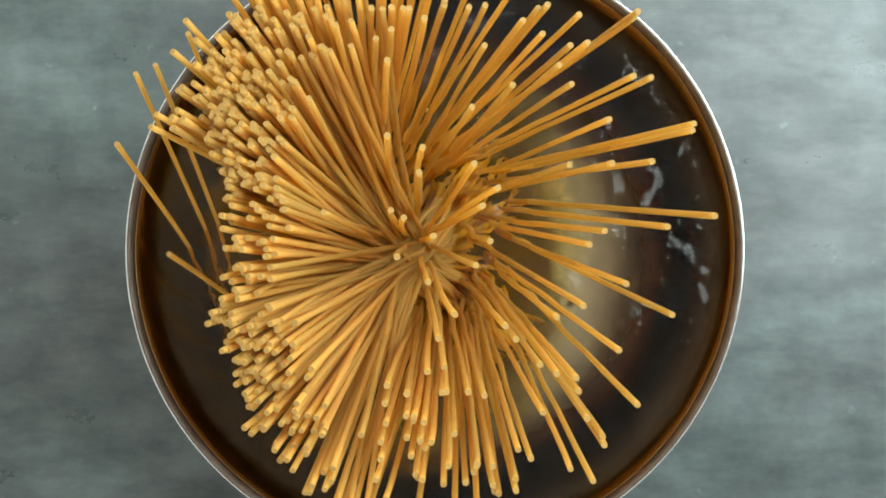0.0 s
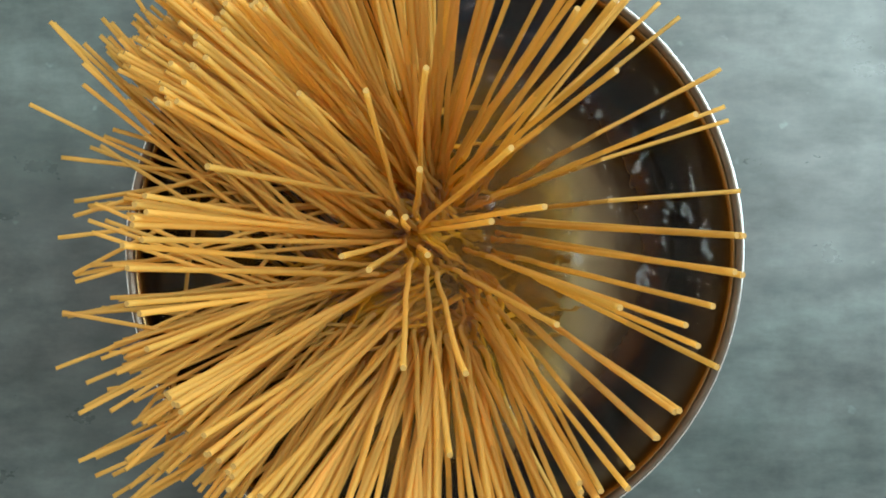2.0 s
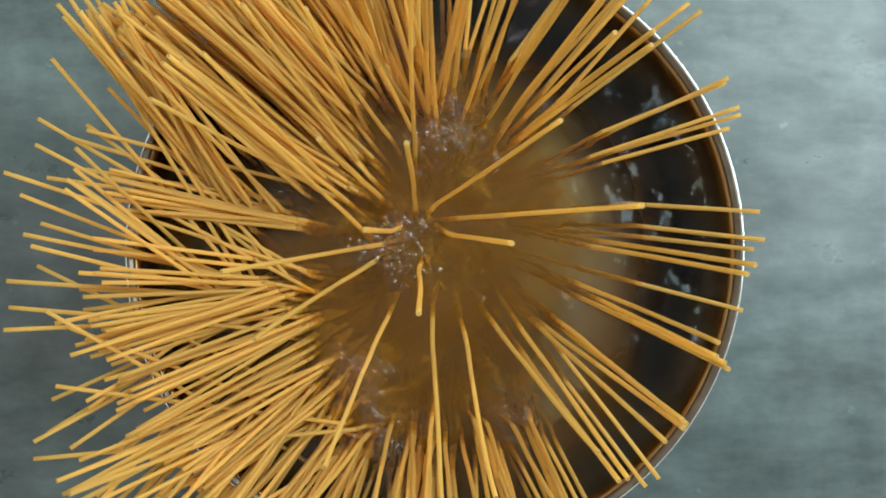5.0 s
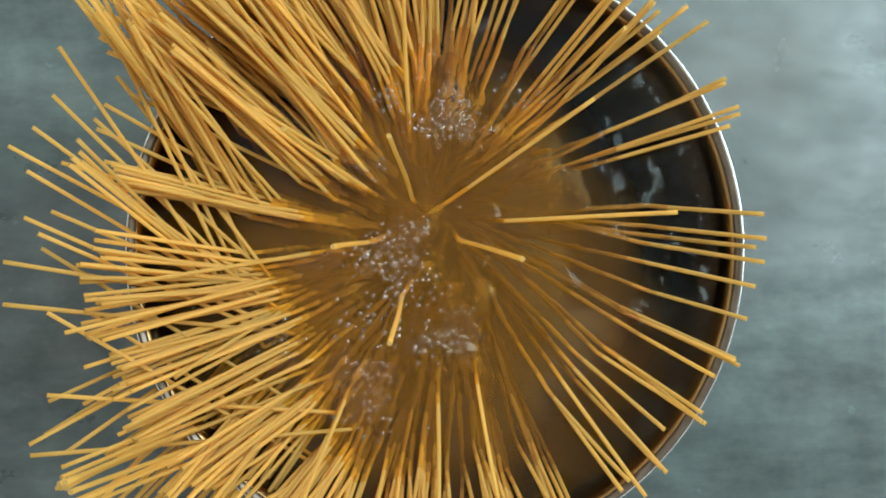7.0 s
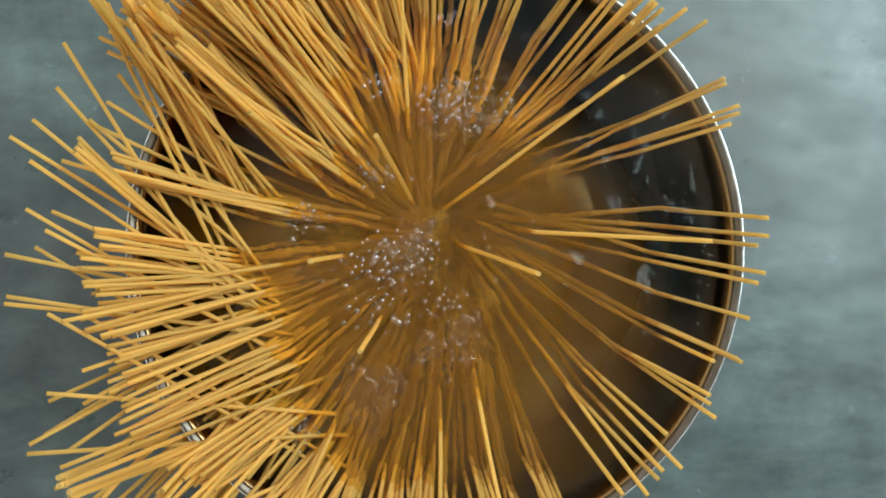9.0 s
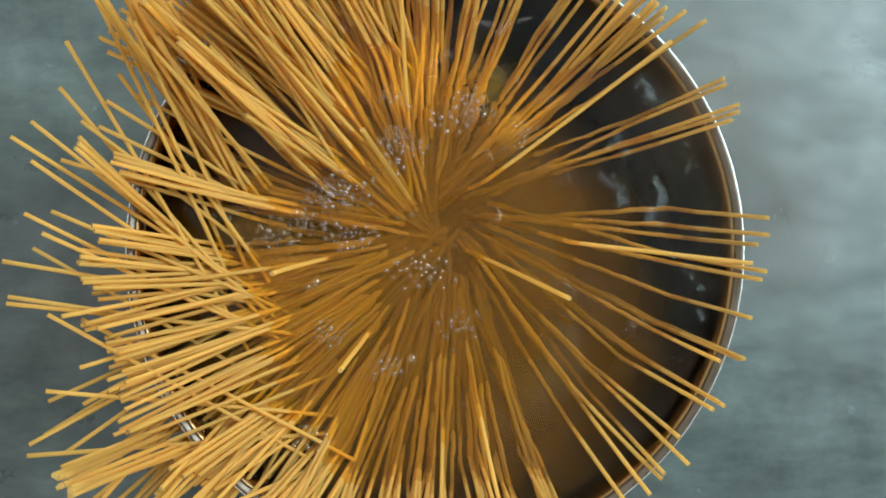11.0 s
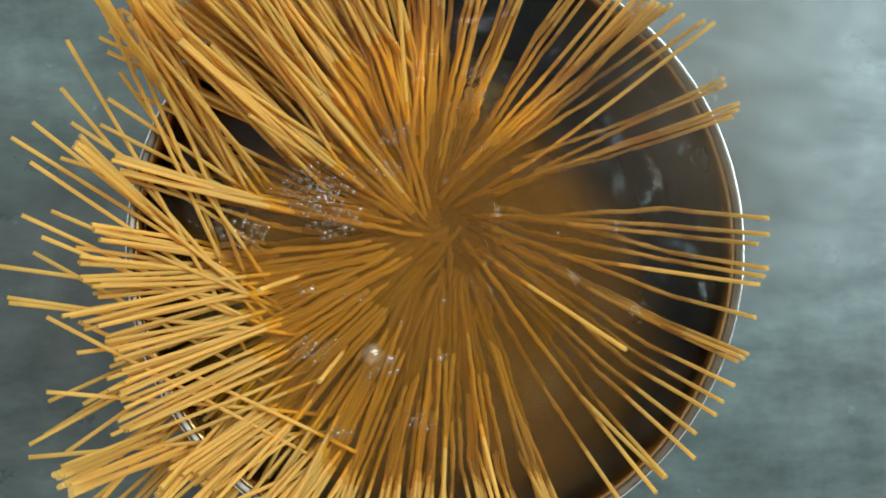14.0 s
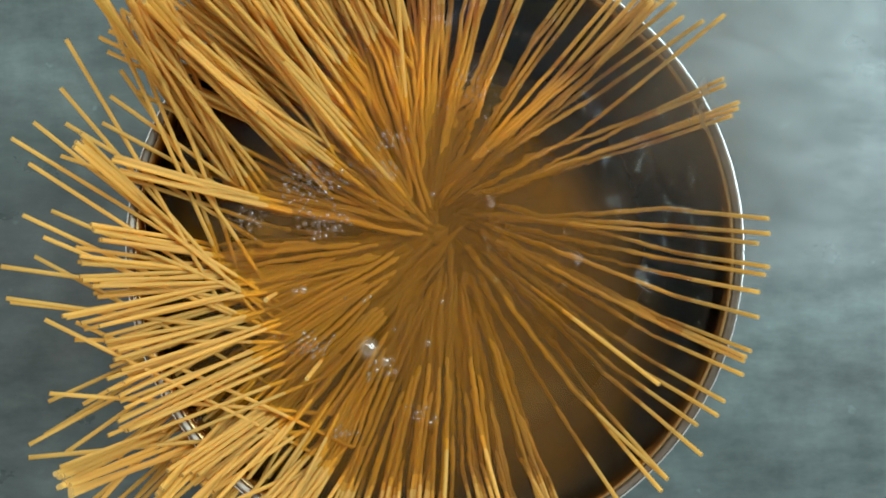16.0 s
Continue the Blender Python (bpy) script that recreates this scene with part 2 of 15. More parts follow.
slab("floor", -1.6, -2.0, -0.95, 1.1, 2.6, -0.9, FLOOR, "dark plain floor of the room")
bm = bmesh.new()
for b in ((-1.6, -2.0, 2.3, -0.77, 2.6, 2.35), (0.77, -2.0, 2.3, 1.1, 2.6, 2.35), (-0.77, -2.0, 2.3, 0.77, 1.08, 2.35), (-0.77, 1.92, 2.3, 0.77, 2.6, 2.35)):
    box(bm, *b)
tagged(mesh_object("ceiling", bm, CEILING, False), "plain pale ceiling with an opening added for the roof fill lamp", "ceiling", kind="structure")
slab("wall_west", -1.6, -2.0, -0.9, -1.5, 2.6, 2.3, WALL, "plain beige plaster wall")
bm = bmesh.new()
for b in ((-1.5, -2.0, -0.9, 1.0, -1.9, 0.6), (-1.5, -2.0, 2.18, 1.0, -1.9, 2.3), (-1.5, -2.0, 0.6, -1.1, -1.9, 2.18), (0.9, -2.0, 0.6, 1.0, -1.9, 2.18)):
    box(bm, *b)
tagged(mesh_object("wall_south", bm, WALL, False), "plain beige plaster wall with a wide opening added for the south fill lamp", "wall", kind="structure")
bm = bmesh.new()
for b in ((-1.5, 2.5, -0.9, 1.0, 2.6, 0.6), (-1.5, 2.5, 2.18, 1.0, 2.6, 2.3), (-1.5, 2.5, 0.6, -1.3, 2.6, 2.18), (0.7, 2.5, 0.6, 1.0, 2.6, 2.18)):
    box(bm, *b)
tagged(mesh_object("wall_north", bm, WALL, False), "plain beige wall with a wide opening added for the back fill lamp", "wall", kind="structure")
bm = bmesh.new()
for b in ((1.0, -2.0, -0.9, 1.1, 2.6, 0.52), (1.0, -2.0, 2.08, 1.1, 2.6, 2.3), (1.0, -2.0, 0.52, 1.1, -0.06, 2.08), (1.0, 1.3, 0.52, 1.1, 2.6, 2.08)):
    box(bm, *b)
tagged(mesh_object("wall_east", bm, WALL, False), "plain beige wall with a window opening over the worktop", "wall", kind="structure")

# ---- the worktop ----
bm = bmesh.new()
box(bm, -0.85, -0.5, -0.04, 0.97, 0.6, 0.0)
bmesh.ops.bevel(bm, geom=bm.edges[:], offset=0.004, segments=2, affect="EDGES")
tagged(mesh_object("worktop", bm, WORKTOP, False), "blue-grey brushed painted worktop with pale wipe marks", "worktop", kind="structure")


# ---- the pot ----
R_OUT, H_POT, FLOOR_Z, WATER_Z = 0.1192, 0.1212, 0.0065, 0.106


def cooking_pot():
    pot = tagged(new("cooking_pot"), "bronze-brown steel cooking pot full of boiling water on a worktop", "pot")
    pot.empty_display_size = 0.05
    pot.location.x = -0.0014
    pot.scale = (1.005, 1.005, 1)
    # wall and base: up the outside, over the lip, down the inside
    prof = [(0.0, 0.001), (0.098, 0.001)] + arc(0.098, 0.017, 0.0160, -90, 0, 8) + [(0.1142, 0.110), (0.1150, 0.1150), (0.1163, 0.1182), (0.1168, 0.1196)]
    prof += [(0.1158, 0.1192), (0.1148, 0.1176), (0.1138, 0.1145), (0.1132, 0.1100), (0.1130, 0.1040)]
    prof += [(0.1130 - 0.016 + 0.016 * math.cos(radians(a)), FLOOR_Z + 0.016 - 0.016 * math.sin(radians(a))) for a in range(0, 91, 10)] + [(0.0, FLOOR_Z)]
    bm = bmesh.new()
    lathe(bm, prof, 160, closed=False)
    part("body", bm, POT, pot)
    # the rolled rim
    bm = bmesh.new()
    lathe(bm, [(0.1165, 0.1187), (0.1176, 0.1191), (0.1186, 0.1195), (0.1192, 0.1200), (0.1193, 0.1206), (0.1190, 0.1211), (0.1184, 0.1212), (0.1177, 0.1208), (0.1169, 0.1203), (0.1162, 0.1197)], 160)
    part("rim", bm, RIM, pot, "grey rolled steel rim")
    bm = bmesh.new()
    lathe(bm, [(0.1192 + 0.0005 * math.cos(radians(a)), 0.1206 + 0.0005 * math.sin(radians(a))) for a in range(0, 360, 36)], 160)
    part("rim_edge", bm, EDGE, pot, "thin bright polished edge")
    bm = bmesh.new()
    lathe(bm, [(0.0, FLOOR_Z + 0.0006), (0.0950, FLOOR_Z + 0.0006), (0.0968, FLOOR_Z + 0.0002)], 128, closed=False)
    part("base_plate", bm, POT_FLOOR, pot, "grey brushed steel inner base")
    return pot


pot = cooking_pot()


# ---- the water ----
def water_surface():
    bm = bmesh.new()
    steps, rings = 96, 40
    grid = [[bm.verts.new((0, 0, 0))]]
    for k in range(1, rings + 1):
        r = 0.1138 * k / rings
        row = []
        for i in range(steps):
            a = 2 * math.pi * i / steps
            x, y = r * math.cos(a), r * math.sin(a)
            calm = 1 - 0.7 * (k / rings) ** 2
            z = 0.0016 * calm * noise.noise((x * 60, y * 60, 1.3)) + 0.0006 * calm * noise.noise((x * 160, y * 160, 4.1))
            row.append(bm.verts.new((x, y, z)))
        grid.append(row)
    for i in range(steps):
        bm.faces.new((grid[0][0], grid[1][i], grid[1][(i + 1) % steps]))
    for a, b in zip(grid[1:], grid[2:]):
        for i in range(steps):
            j = (i + 1) % steps
            bm.faces.new((a[i], b[i], b[j], a[j]))
    ob = tagged(mesh_object("water", bm, BROTH), "simmering cloudy amber cooking water filling the pot", "water", kind="structure")
    ob.location = (0, 0, WATER_Z)
    ob.visible_shadow = False
    return ob


water = water_surface()


def starch_cloud(height, seed):
    """The murk under the surface: a wavy layer in the water."""
    bm = bmesh.new()
    steps, rings = 64, 20
    grid = [[bm.verts.new((0, 0, 0.004))]]
    for k in range(1, rings + 1):
        r = 0.112 * k / rings
        grid.append([bm.verts.new((x, y, 0.0022 * noise.noise((x * 40, y * 40, seed)))) for x, y in ((r * math.cos(2 * math.pi * i / steps), r * math.sin(2 * math.pi * i / steps)) for i in range(steps))])
    for i in range(steps):
        bm.faces.new((grid[0][0], grid[1][i], grid[1][(i + 1) % steps]))
    for a, b in zip(grid[1:], grid[2:]):
        for i in range(steps):
            bm.faces.new((a[i], b[i], b[(i + 1) % steps], a[(i + 1) % steps]))
    ob = tagged(mesh_object("starch_cloud", bm, STARCH), "murky amber starch haze within the cooking water", "water", kind="structure")
    ob.location = (0, 0, height)
    return ob


clouds = [starch_cloud(0.012 + 0.005 * k, 7.7 + 2.3 * k) for k in range(4)]

# ---- the spaghetti ----
LENGTH, THICK = 0.245, 0.00084
EDDY = (0.0, 0.0115)


def strand_mesh(bend, side, seed, length=LENGTH, place=0):
    """A length of a strand, its upper end at the origin, hanging down the z axis, a little bowed. place: 0 the stiff top, 1 the soft
    middle, 2 the soft tail, which is limp and wavy."""
    rng = random.Random(seed)
    bm = bmesh.new()
    n, ring = 14, 8
    rows = []
    limp, swing = (0, 0.0003, 0.0014)[place], rng.uniform(0, 6)
    for k in range(n + 1):
        s = k / n
        bow = bend * (length / LENGTH) ** 1.5 * 4 * s * (1 - s) + limp * math.sin(s * 7 + swing) * s * (1 - s) * 4
        tip = side * max(0.0, 1 - s * 3) ** 2 * (place == 0)
        r = THICK * (1 + 0.03 * rng.uniform(-1, 1)) * (1, 1 + 0.25 * s, 1.25 + 0.1 * s)[place]
        rows.append([bm.verts.new((bow + tip + r * math.cos(a), limp * math.sin(s * 5) * s * (1 - s) + r * math.sin(a), -length * s)) for a in (2 * math.pi * i / ring for i in range(ring))])
    for a, b in zip(rows, rows[1:]):
        for i in range(ring):
            j = (i + 1) % ring
            bm.faces.new((a[i], b[i], b[j], a[j]))
    if place == 0:
        bm.faces.new(rows[0]).material_index = 1
    if place == 2:
        bm.faces.new(rows[-1][::-1]).material_index = 1
    me = bpy.data.meshes.new("spaghetti_strand")
    bmesh.ops.recalc_face_normals(bm, faces=bm.faces)
    bm.to_mesh(me)
    bm.free()
    me.materials.append(PASTA)
    me.materials.append(PASTA_END)
    me.polygons.foreach_set("use_smooth", [len(p.vertices) == 4 for p in me.polygons])
    return me


BOWS = ((0.0002, 0.0), (0.0010, 0.0), (-0.0010, 0.0002), (0.0016, 0.0003), (-0.0014, 0.0), (0.0005, -0.0003), (0.0034, 0.0005), (-0.0032, 0.0004))
meshes, strands = {}, []


bundles = {}


def bundle(number):
    """A clump of strands that stick together; made at its first call."""
    if number not in bundles:
        bundles[number] = tagged(new("spaghetti_bundle"), "dense bundle of golden spaghetti strands leaning in the pot", "spaghetti", "spaghetti bundles in the pot")
        bundles[number].empty_display_size = 0.02
    return bundles[number]


def spaghetti_strand(upper, middle, tail, owner=None):
    """A strand in three lengths: the stiff one out of the water, the softened one under it and the limp tail (millimetres)."""
    trio = []
    for k, length in enumerate((upper, middle, tail)):
        key = (k, length, len(strands) * 7 % 6 if k or len(strands) > 13 else 6 + len(strands) % 2)
        if key not in meshes:
            meshes[key] = strand_mesh(*BOWS[key[2]], sum(key), length / 1000, k)
        trio.append(new(("strand" if owner else "spaghetti_strand", "lower_length", "tail")[k], meshes[key]))
    if owner:
        trio[0].parent = owner
    else:
        tagged(trio[0], "thin golden-yellow spaghetti strand leaning in the pot", "spaghetti", "spaghetti in the pot")
    trio[1].parent = trio[2].parent = trio[0]
    strands.append(trio)
    return trio


# ---- bubbles and foam ----
def dome(bm, x, y, z, r, seg=10, rings=4):
    """A bubble that floats: a sphere's cap, a little more than half."""
    rows = []
    for k in range(rings + 1):
        a = radians(70) * k / rings
        if k == 0:
            rows.append([bm.verts.new((x, y, z + r))])
        else:
            rows.append([bm.verts.new((x + r * math.sin(a) * math.cos(2 * math.pi * i / seg), y + r * math.sin(a) * math.sin(2 * math.pi * i / seg), z + r * math.cos(a))) for i in range(seg)])
    for i in range(seg):
        bm.faces.new((rows[0][0], rows[1][i], rows[1][(i + 1) % seg]))
    for a, b in zip(rows[1:], rows[2:]):
        for i in range(seg):
            bm.faces.new((a[i], b[i], b[(i + 1) % seg], a[(i + 1) % seg]))


def foam_patch(seed, count, spread, small, large):
    """Many small bubbles that hold together (millimetres)."""
    rng = random.Random(seed)
    bm, put = bmesh.new(), []
    for _ in range(count * 12):
        a, d = rng.uniform(0, 2 * math.pi), abs(rng.gauss(0, 0.55)) * spread
        x, y, r = d * math.cos(a) * 1.25, d * math.sin(a) * 0.8, rng.uniform(small, large) * (1.25 - 0.25 * d / spread)
        if all(math.hypot(x - u, y - v) > 0.85 * (r + s) for u, v, s in put):
            put.append((x, y, r))
            dome(bm, x / 1000, y / 1000, -0.0001, r / 1000)
        if len(put) >= count:
            break
    return tagged(mesh_object("foam_patch", bm, BUBBLE), "patch of small clear bubbles floating on the water", "foam", kind="stuff")


def ripple_patch(seed, count, spread):
    """A patch of churning water: a glassy sheet thrown up in knobs and ridges, which sinks away at its edge (millimetres)."""
    rng = random.Random(seed)
    bm = bmesh.new()
    reach, high, lobes = spread / 1000 * min(1, 0.25 + count / 32), 0.0022 * min(1, (count / 34) ** 2), rng.uniform(0, 6)
    rings, steps = 34, 88
    rows = []
    for k in range(rings + 1):
        row = []
        for i in range(steps):
            a = 2 * math.pi * i / steps
            r = reach * k / rings * (1 + 0.25 * math.sin(3 * a + lobes) + 0.12 * math.sin(7 * a - lobes))
            x, y = r * math.cos(a), r * math.sin(a)
            knob = noise.noise((x * 150, y * 150, seed)) + 0.5 * noise.noise((x * 420, y * 420, seed + 9))
            ridge = 1 - abs(noise.noise((x * 210, y * 210, seed + 4))) * 3
            fade = 1 - (k / rings) ** 2
            row.append(bm.verts.new((x, y, high * fade * (0.55 * knob + 0.5 * max(0, ridge)) + (high + 0.0006) * fade - 0.0022)))
        rows.append(row)
    for p, q in zip(rows, rows[1:]):
        for i in range(steps):
            j = (i + 1) % steps
            bm.faces.new((p[i], q[i], q[j], p[j]))
    ob = tagged(mesh_object("ripple_patch", bm, RIPPLE), "glistening crests of boiling water among the spaghetti", "water", kind="stuff")
    ob.visible_shadow = False
    return ob


def bubble(radius):
    bm = bmesh.new()
    dome(bm, 0, 0, -0.0001, radius / 1000, 20, 8)
    return tagged(mesh_object("bubble", bm, BUBBLE), "single clear round bubble floating on the water", "bubble", "bubbles on the water")


# ---- steam ----
def steam_wisp(seed, wide, deep):
    """A thin, softly ending drift of steam: a wavy sheet that lets nearly all light through."""
    bm = bmesh.new()
    n, m = 18, 14
    grid = [[bm.verts.new((wide * (i / n - 0.5), deep * (j / m - 0.5), 0.012 * noise.noise((i * 0.25, j * 0.25, seed)))) for i in range(n + 1)] for j in range(m + 1)]
    for a, b in zip(grid, grid[1:]):
        for i in range(n):
            bm.faces.new((a[i], a[i + 1], b[i + 1], b[i]))
    ob = tagged(mesh_object("steam_wisp", bm, STEAM), "faint pale wisp of steam drifting over the pot", "steam", kind="stuff")
    ob.visible_shadow = False
    return ob


steam = [steam_wisp(3.1, 0.15, 0.19), steam_wisp(8.7, 0.12, 0.15), steam_wisp(5.4, 0.16, 0.12)]


# ---- what moves ----
def float_up(ob, rise, burst, rows):
    """A bubble rises from the pot's base, drifts on the surface and goes under again: seconds and place in millimetres."""
    path, deep = [], 0.03
    first, last = rows[0], rows[-1]
    path.append((0, pose(first[1] / 1000, first[2] / 1000, deep)))
    if rise > 0.5:
        path.append((rise - 0.45, pose(first[1] / 1000, first[2] / 1000, deep)))
    for t, x, y in rows:
        t = min(max(t, rise), min(burst, 16))
        if t > path[-1][0] + 0.05:
            path.append((t, pose(x / 1000, y / 1000, WATER_Z + 0.0004)))
    if burst < 15.5:
        x, y = path[-1][1].translation.xy
        if burst > path[-1][0] + 0.05:
            path.append((burst, pose(x, y, WATER_Z + 0.0004)))
        path.append((burst + 0.3, pose(x, y, deep)))
        path.append((16, pose(x, y, deep)))
    elif path[-1][0] < 16:
        path.append((16, path[-1][1]))
    walk(ob, path)



def ease(t, start, end):
    return min(1.0, max(0.0, (t - start) / (end - start)))


def between(rows):
    """The rows with one more half-way through each long step, so that the joints hold together."""
    full = [rows[0]]
    for a, b in zip(rows, rows[1:]):
        if b[0] - a[0] > 0.9 and a[0] < 9:
            full.append([(p + q) / 2 for p, q in zip(a, b)])
        full.append(b)
    return full


def lay(upper, lower, rows, owner=None):
    """A strand and its keys: rows of seconds, its upper end and the place where it bends, in millimetres. The lower lengths go
    straight on while that is out of the water; once soft, the middle lies under the surface and the tail dives at the eddy."""
    first = round(lower * 0.55, -1)
    strand, low, tail = spaghetti_strand(upper, first, lower - first, owner)
    rng = random.Random(len(strands))
    first, last = first / 1000, (lower - first) / 1000
    eddy = Vector((EDDY[0] + rng.gauss(0, 0.0015), EDDY[1] + rng.gauss(0, 0.0015), 0))
    twist, depth = rng.gauss(0.0055, 0.0025), WATER_Z - 0.009 - 0.045 * rng.random() ** 1.3
    z, path, inner, end = Vector((0, 0, 1)), [], [], []
    for t, *p in between(rows):
        top, knee = Vector(p[:3]) / 1000, Vector(p[3:]) / 1000
        up = (top - knee).normalized()
        turn = z.rotation_difference(up)
        place = Matrix.Translation(top) @ turn.to_matrix().to_4x4()
        path.append((t, place))
        back = turn.inverted()
        soft = max(ease(t, 1, 2.2) * max(ease(0.136 - knee.z, 0, 0.02), ease(0.75 - up.z, 0, 0.3)), ease(t, 4.5, 7))
        lie = 0.02 + (depth - 0.02) * ease(t, 3.5, 8)
        # where the soft length heads: past the eddy, which it leaves on one hand
        gap = Vector((eddy.x - knee.x, eddy.y - knee.y, 0))
        goal = eddy + Vector((gap.y, -gap.x, 0)).normalized() * twist
        gap = Vector((goal.x - knee.x, goal.y - knee.y, 0))
        late = ease(t, 4, 7)
        heading = Vector((-up.x, -up.y, 0)).normalized().lerp(gap.normalized(), late).normalized()
        run = min(0.985 * first, max(0.004, gap.length - 0.003))
        fall = max(knee.z - lie, math.sqrt(first * first - run * run))
        fall = min(fall, 0.98 * first, max(0.002, knee.z - 0.012), first * (up.z + 0.6 + late))
        straight = -up
        if knee.z + straight.z * first < 0.012:
            fall_0 = min(0.98 * first, max(0.0, knee.z - 0.012))
            straight = Vector((-up.x, -up.y, 0)).normalized() * math.sqrt(first * first - fall_0 * fall_0) - z * fall_0
        bent = heading * math.sqrt(first * first - fall * fall) - z * fall
        way = straight.normalized().lerp(bent.normalized(), soft).normalized()
        inner.append((t, Matrix.Translation((0, 0, -upper / 1000)) @ z.rotation_difference(back @ -way).to_matrix().to_4x4()))
        # the tail: straight on at first, then down at the eddy
        joint = knee + way * first
        drop = max(0.0, min(0.97 * last, joint.z - 0.0095))
        ahead = Vector((goal.x - joint.x, goal.y - joint.y, 0))
        ahead = ahead.normalized() if ahead.length > 0.001 and t > 4 else Vector((way.x, way.y, 0)).normalized()
        flat = Vector((way.x, way.y, 0)).normalized().lerp(ahead, soft).normalized()
        down = min(drop, -way.z * last) * (1 - late) + min(drop, 0.93 * last) * late
        dive = flat * math.sqrt(last * last - down * down) - z * down
        end.append((t, Matrix.Translation(back @ (joint - top)) @ z.rotation_difference(back @ -dive).to_matrix().to_4x4()))
    walk(strand, path)
    walk(low, inner)
    walk(tail, end)


def lay_fan(count, seed, start, stop, near, far, high, lengths, owner):
    """Strands that lean against the far rim, close together: their tips spread from the twisted bundle to the rim."""
    rng = random.Random(seed)
    for _ in range(count):
        a = radians(rng.uniform(start, stop))
        lean = radians(rng.gauss(4, 5))
        upper, rise = rng.choice(lengths), radians(rng.uniform(17, high))
        out, side = Vector((math.cos(a), math.sin(a), 0)), Vector((math.cos(a + lean), math.sin(a + lean), 0))
        knee = Vector((EDDY[0] * 1000, EDDY[1] * 1000, 0)) + out * rng.uniform(near, far) + Vector((0, 0, rng.uniform(94, 102)))
        top = knee + (side * math.cos(rise) + Vector((0, 0, math.sin(rise)))) * upper
        neck = Vector((-12, 2, 132)) + Vector((rng.gauss(0, 4), rng.gauss(0, 4), rng.gauss(0, 8)))
        open_top = neck + out * (rng.uniform(34, 50) if a > 3 else rng.uniform(48, 84 if a < 1.95 else 65)) + Vector((0, 0, 246 - neck.z))
        open_knee = open_top + (neck - open_top).normalized() * upper
        rows = []
        for t, w in ((0, 0), (0.5, 0.16), (1, 0.34), (1.5, 0.52), (2, 0.68), (3, 0.85), (4, 0.94), (6.5, 1), (16, 1)):
            rows.append((t, *open_top.lerp(top, w), *open_knee.lerp(knee, w)))
        lay(upper, 240 - upper, rows, owner)


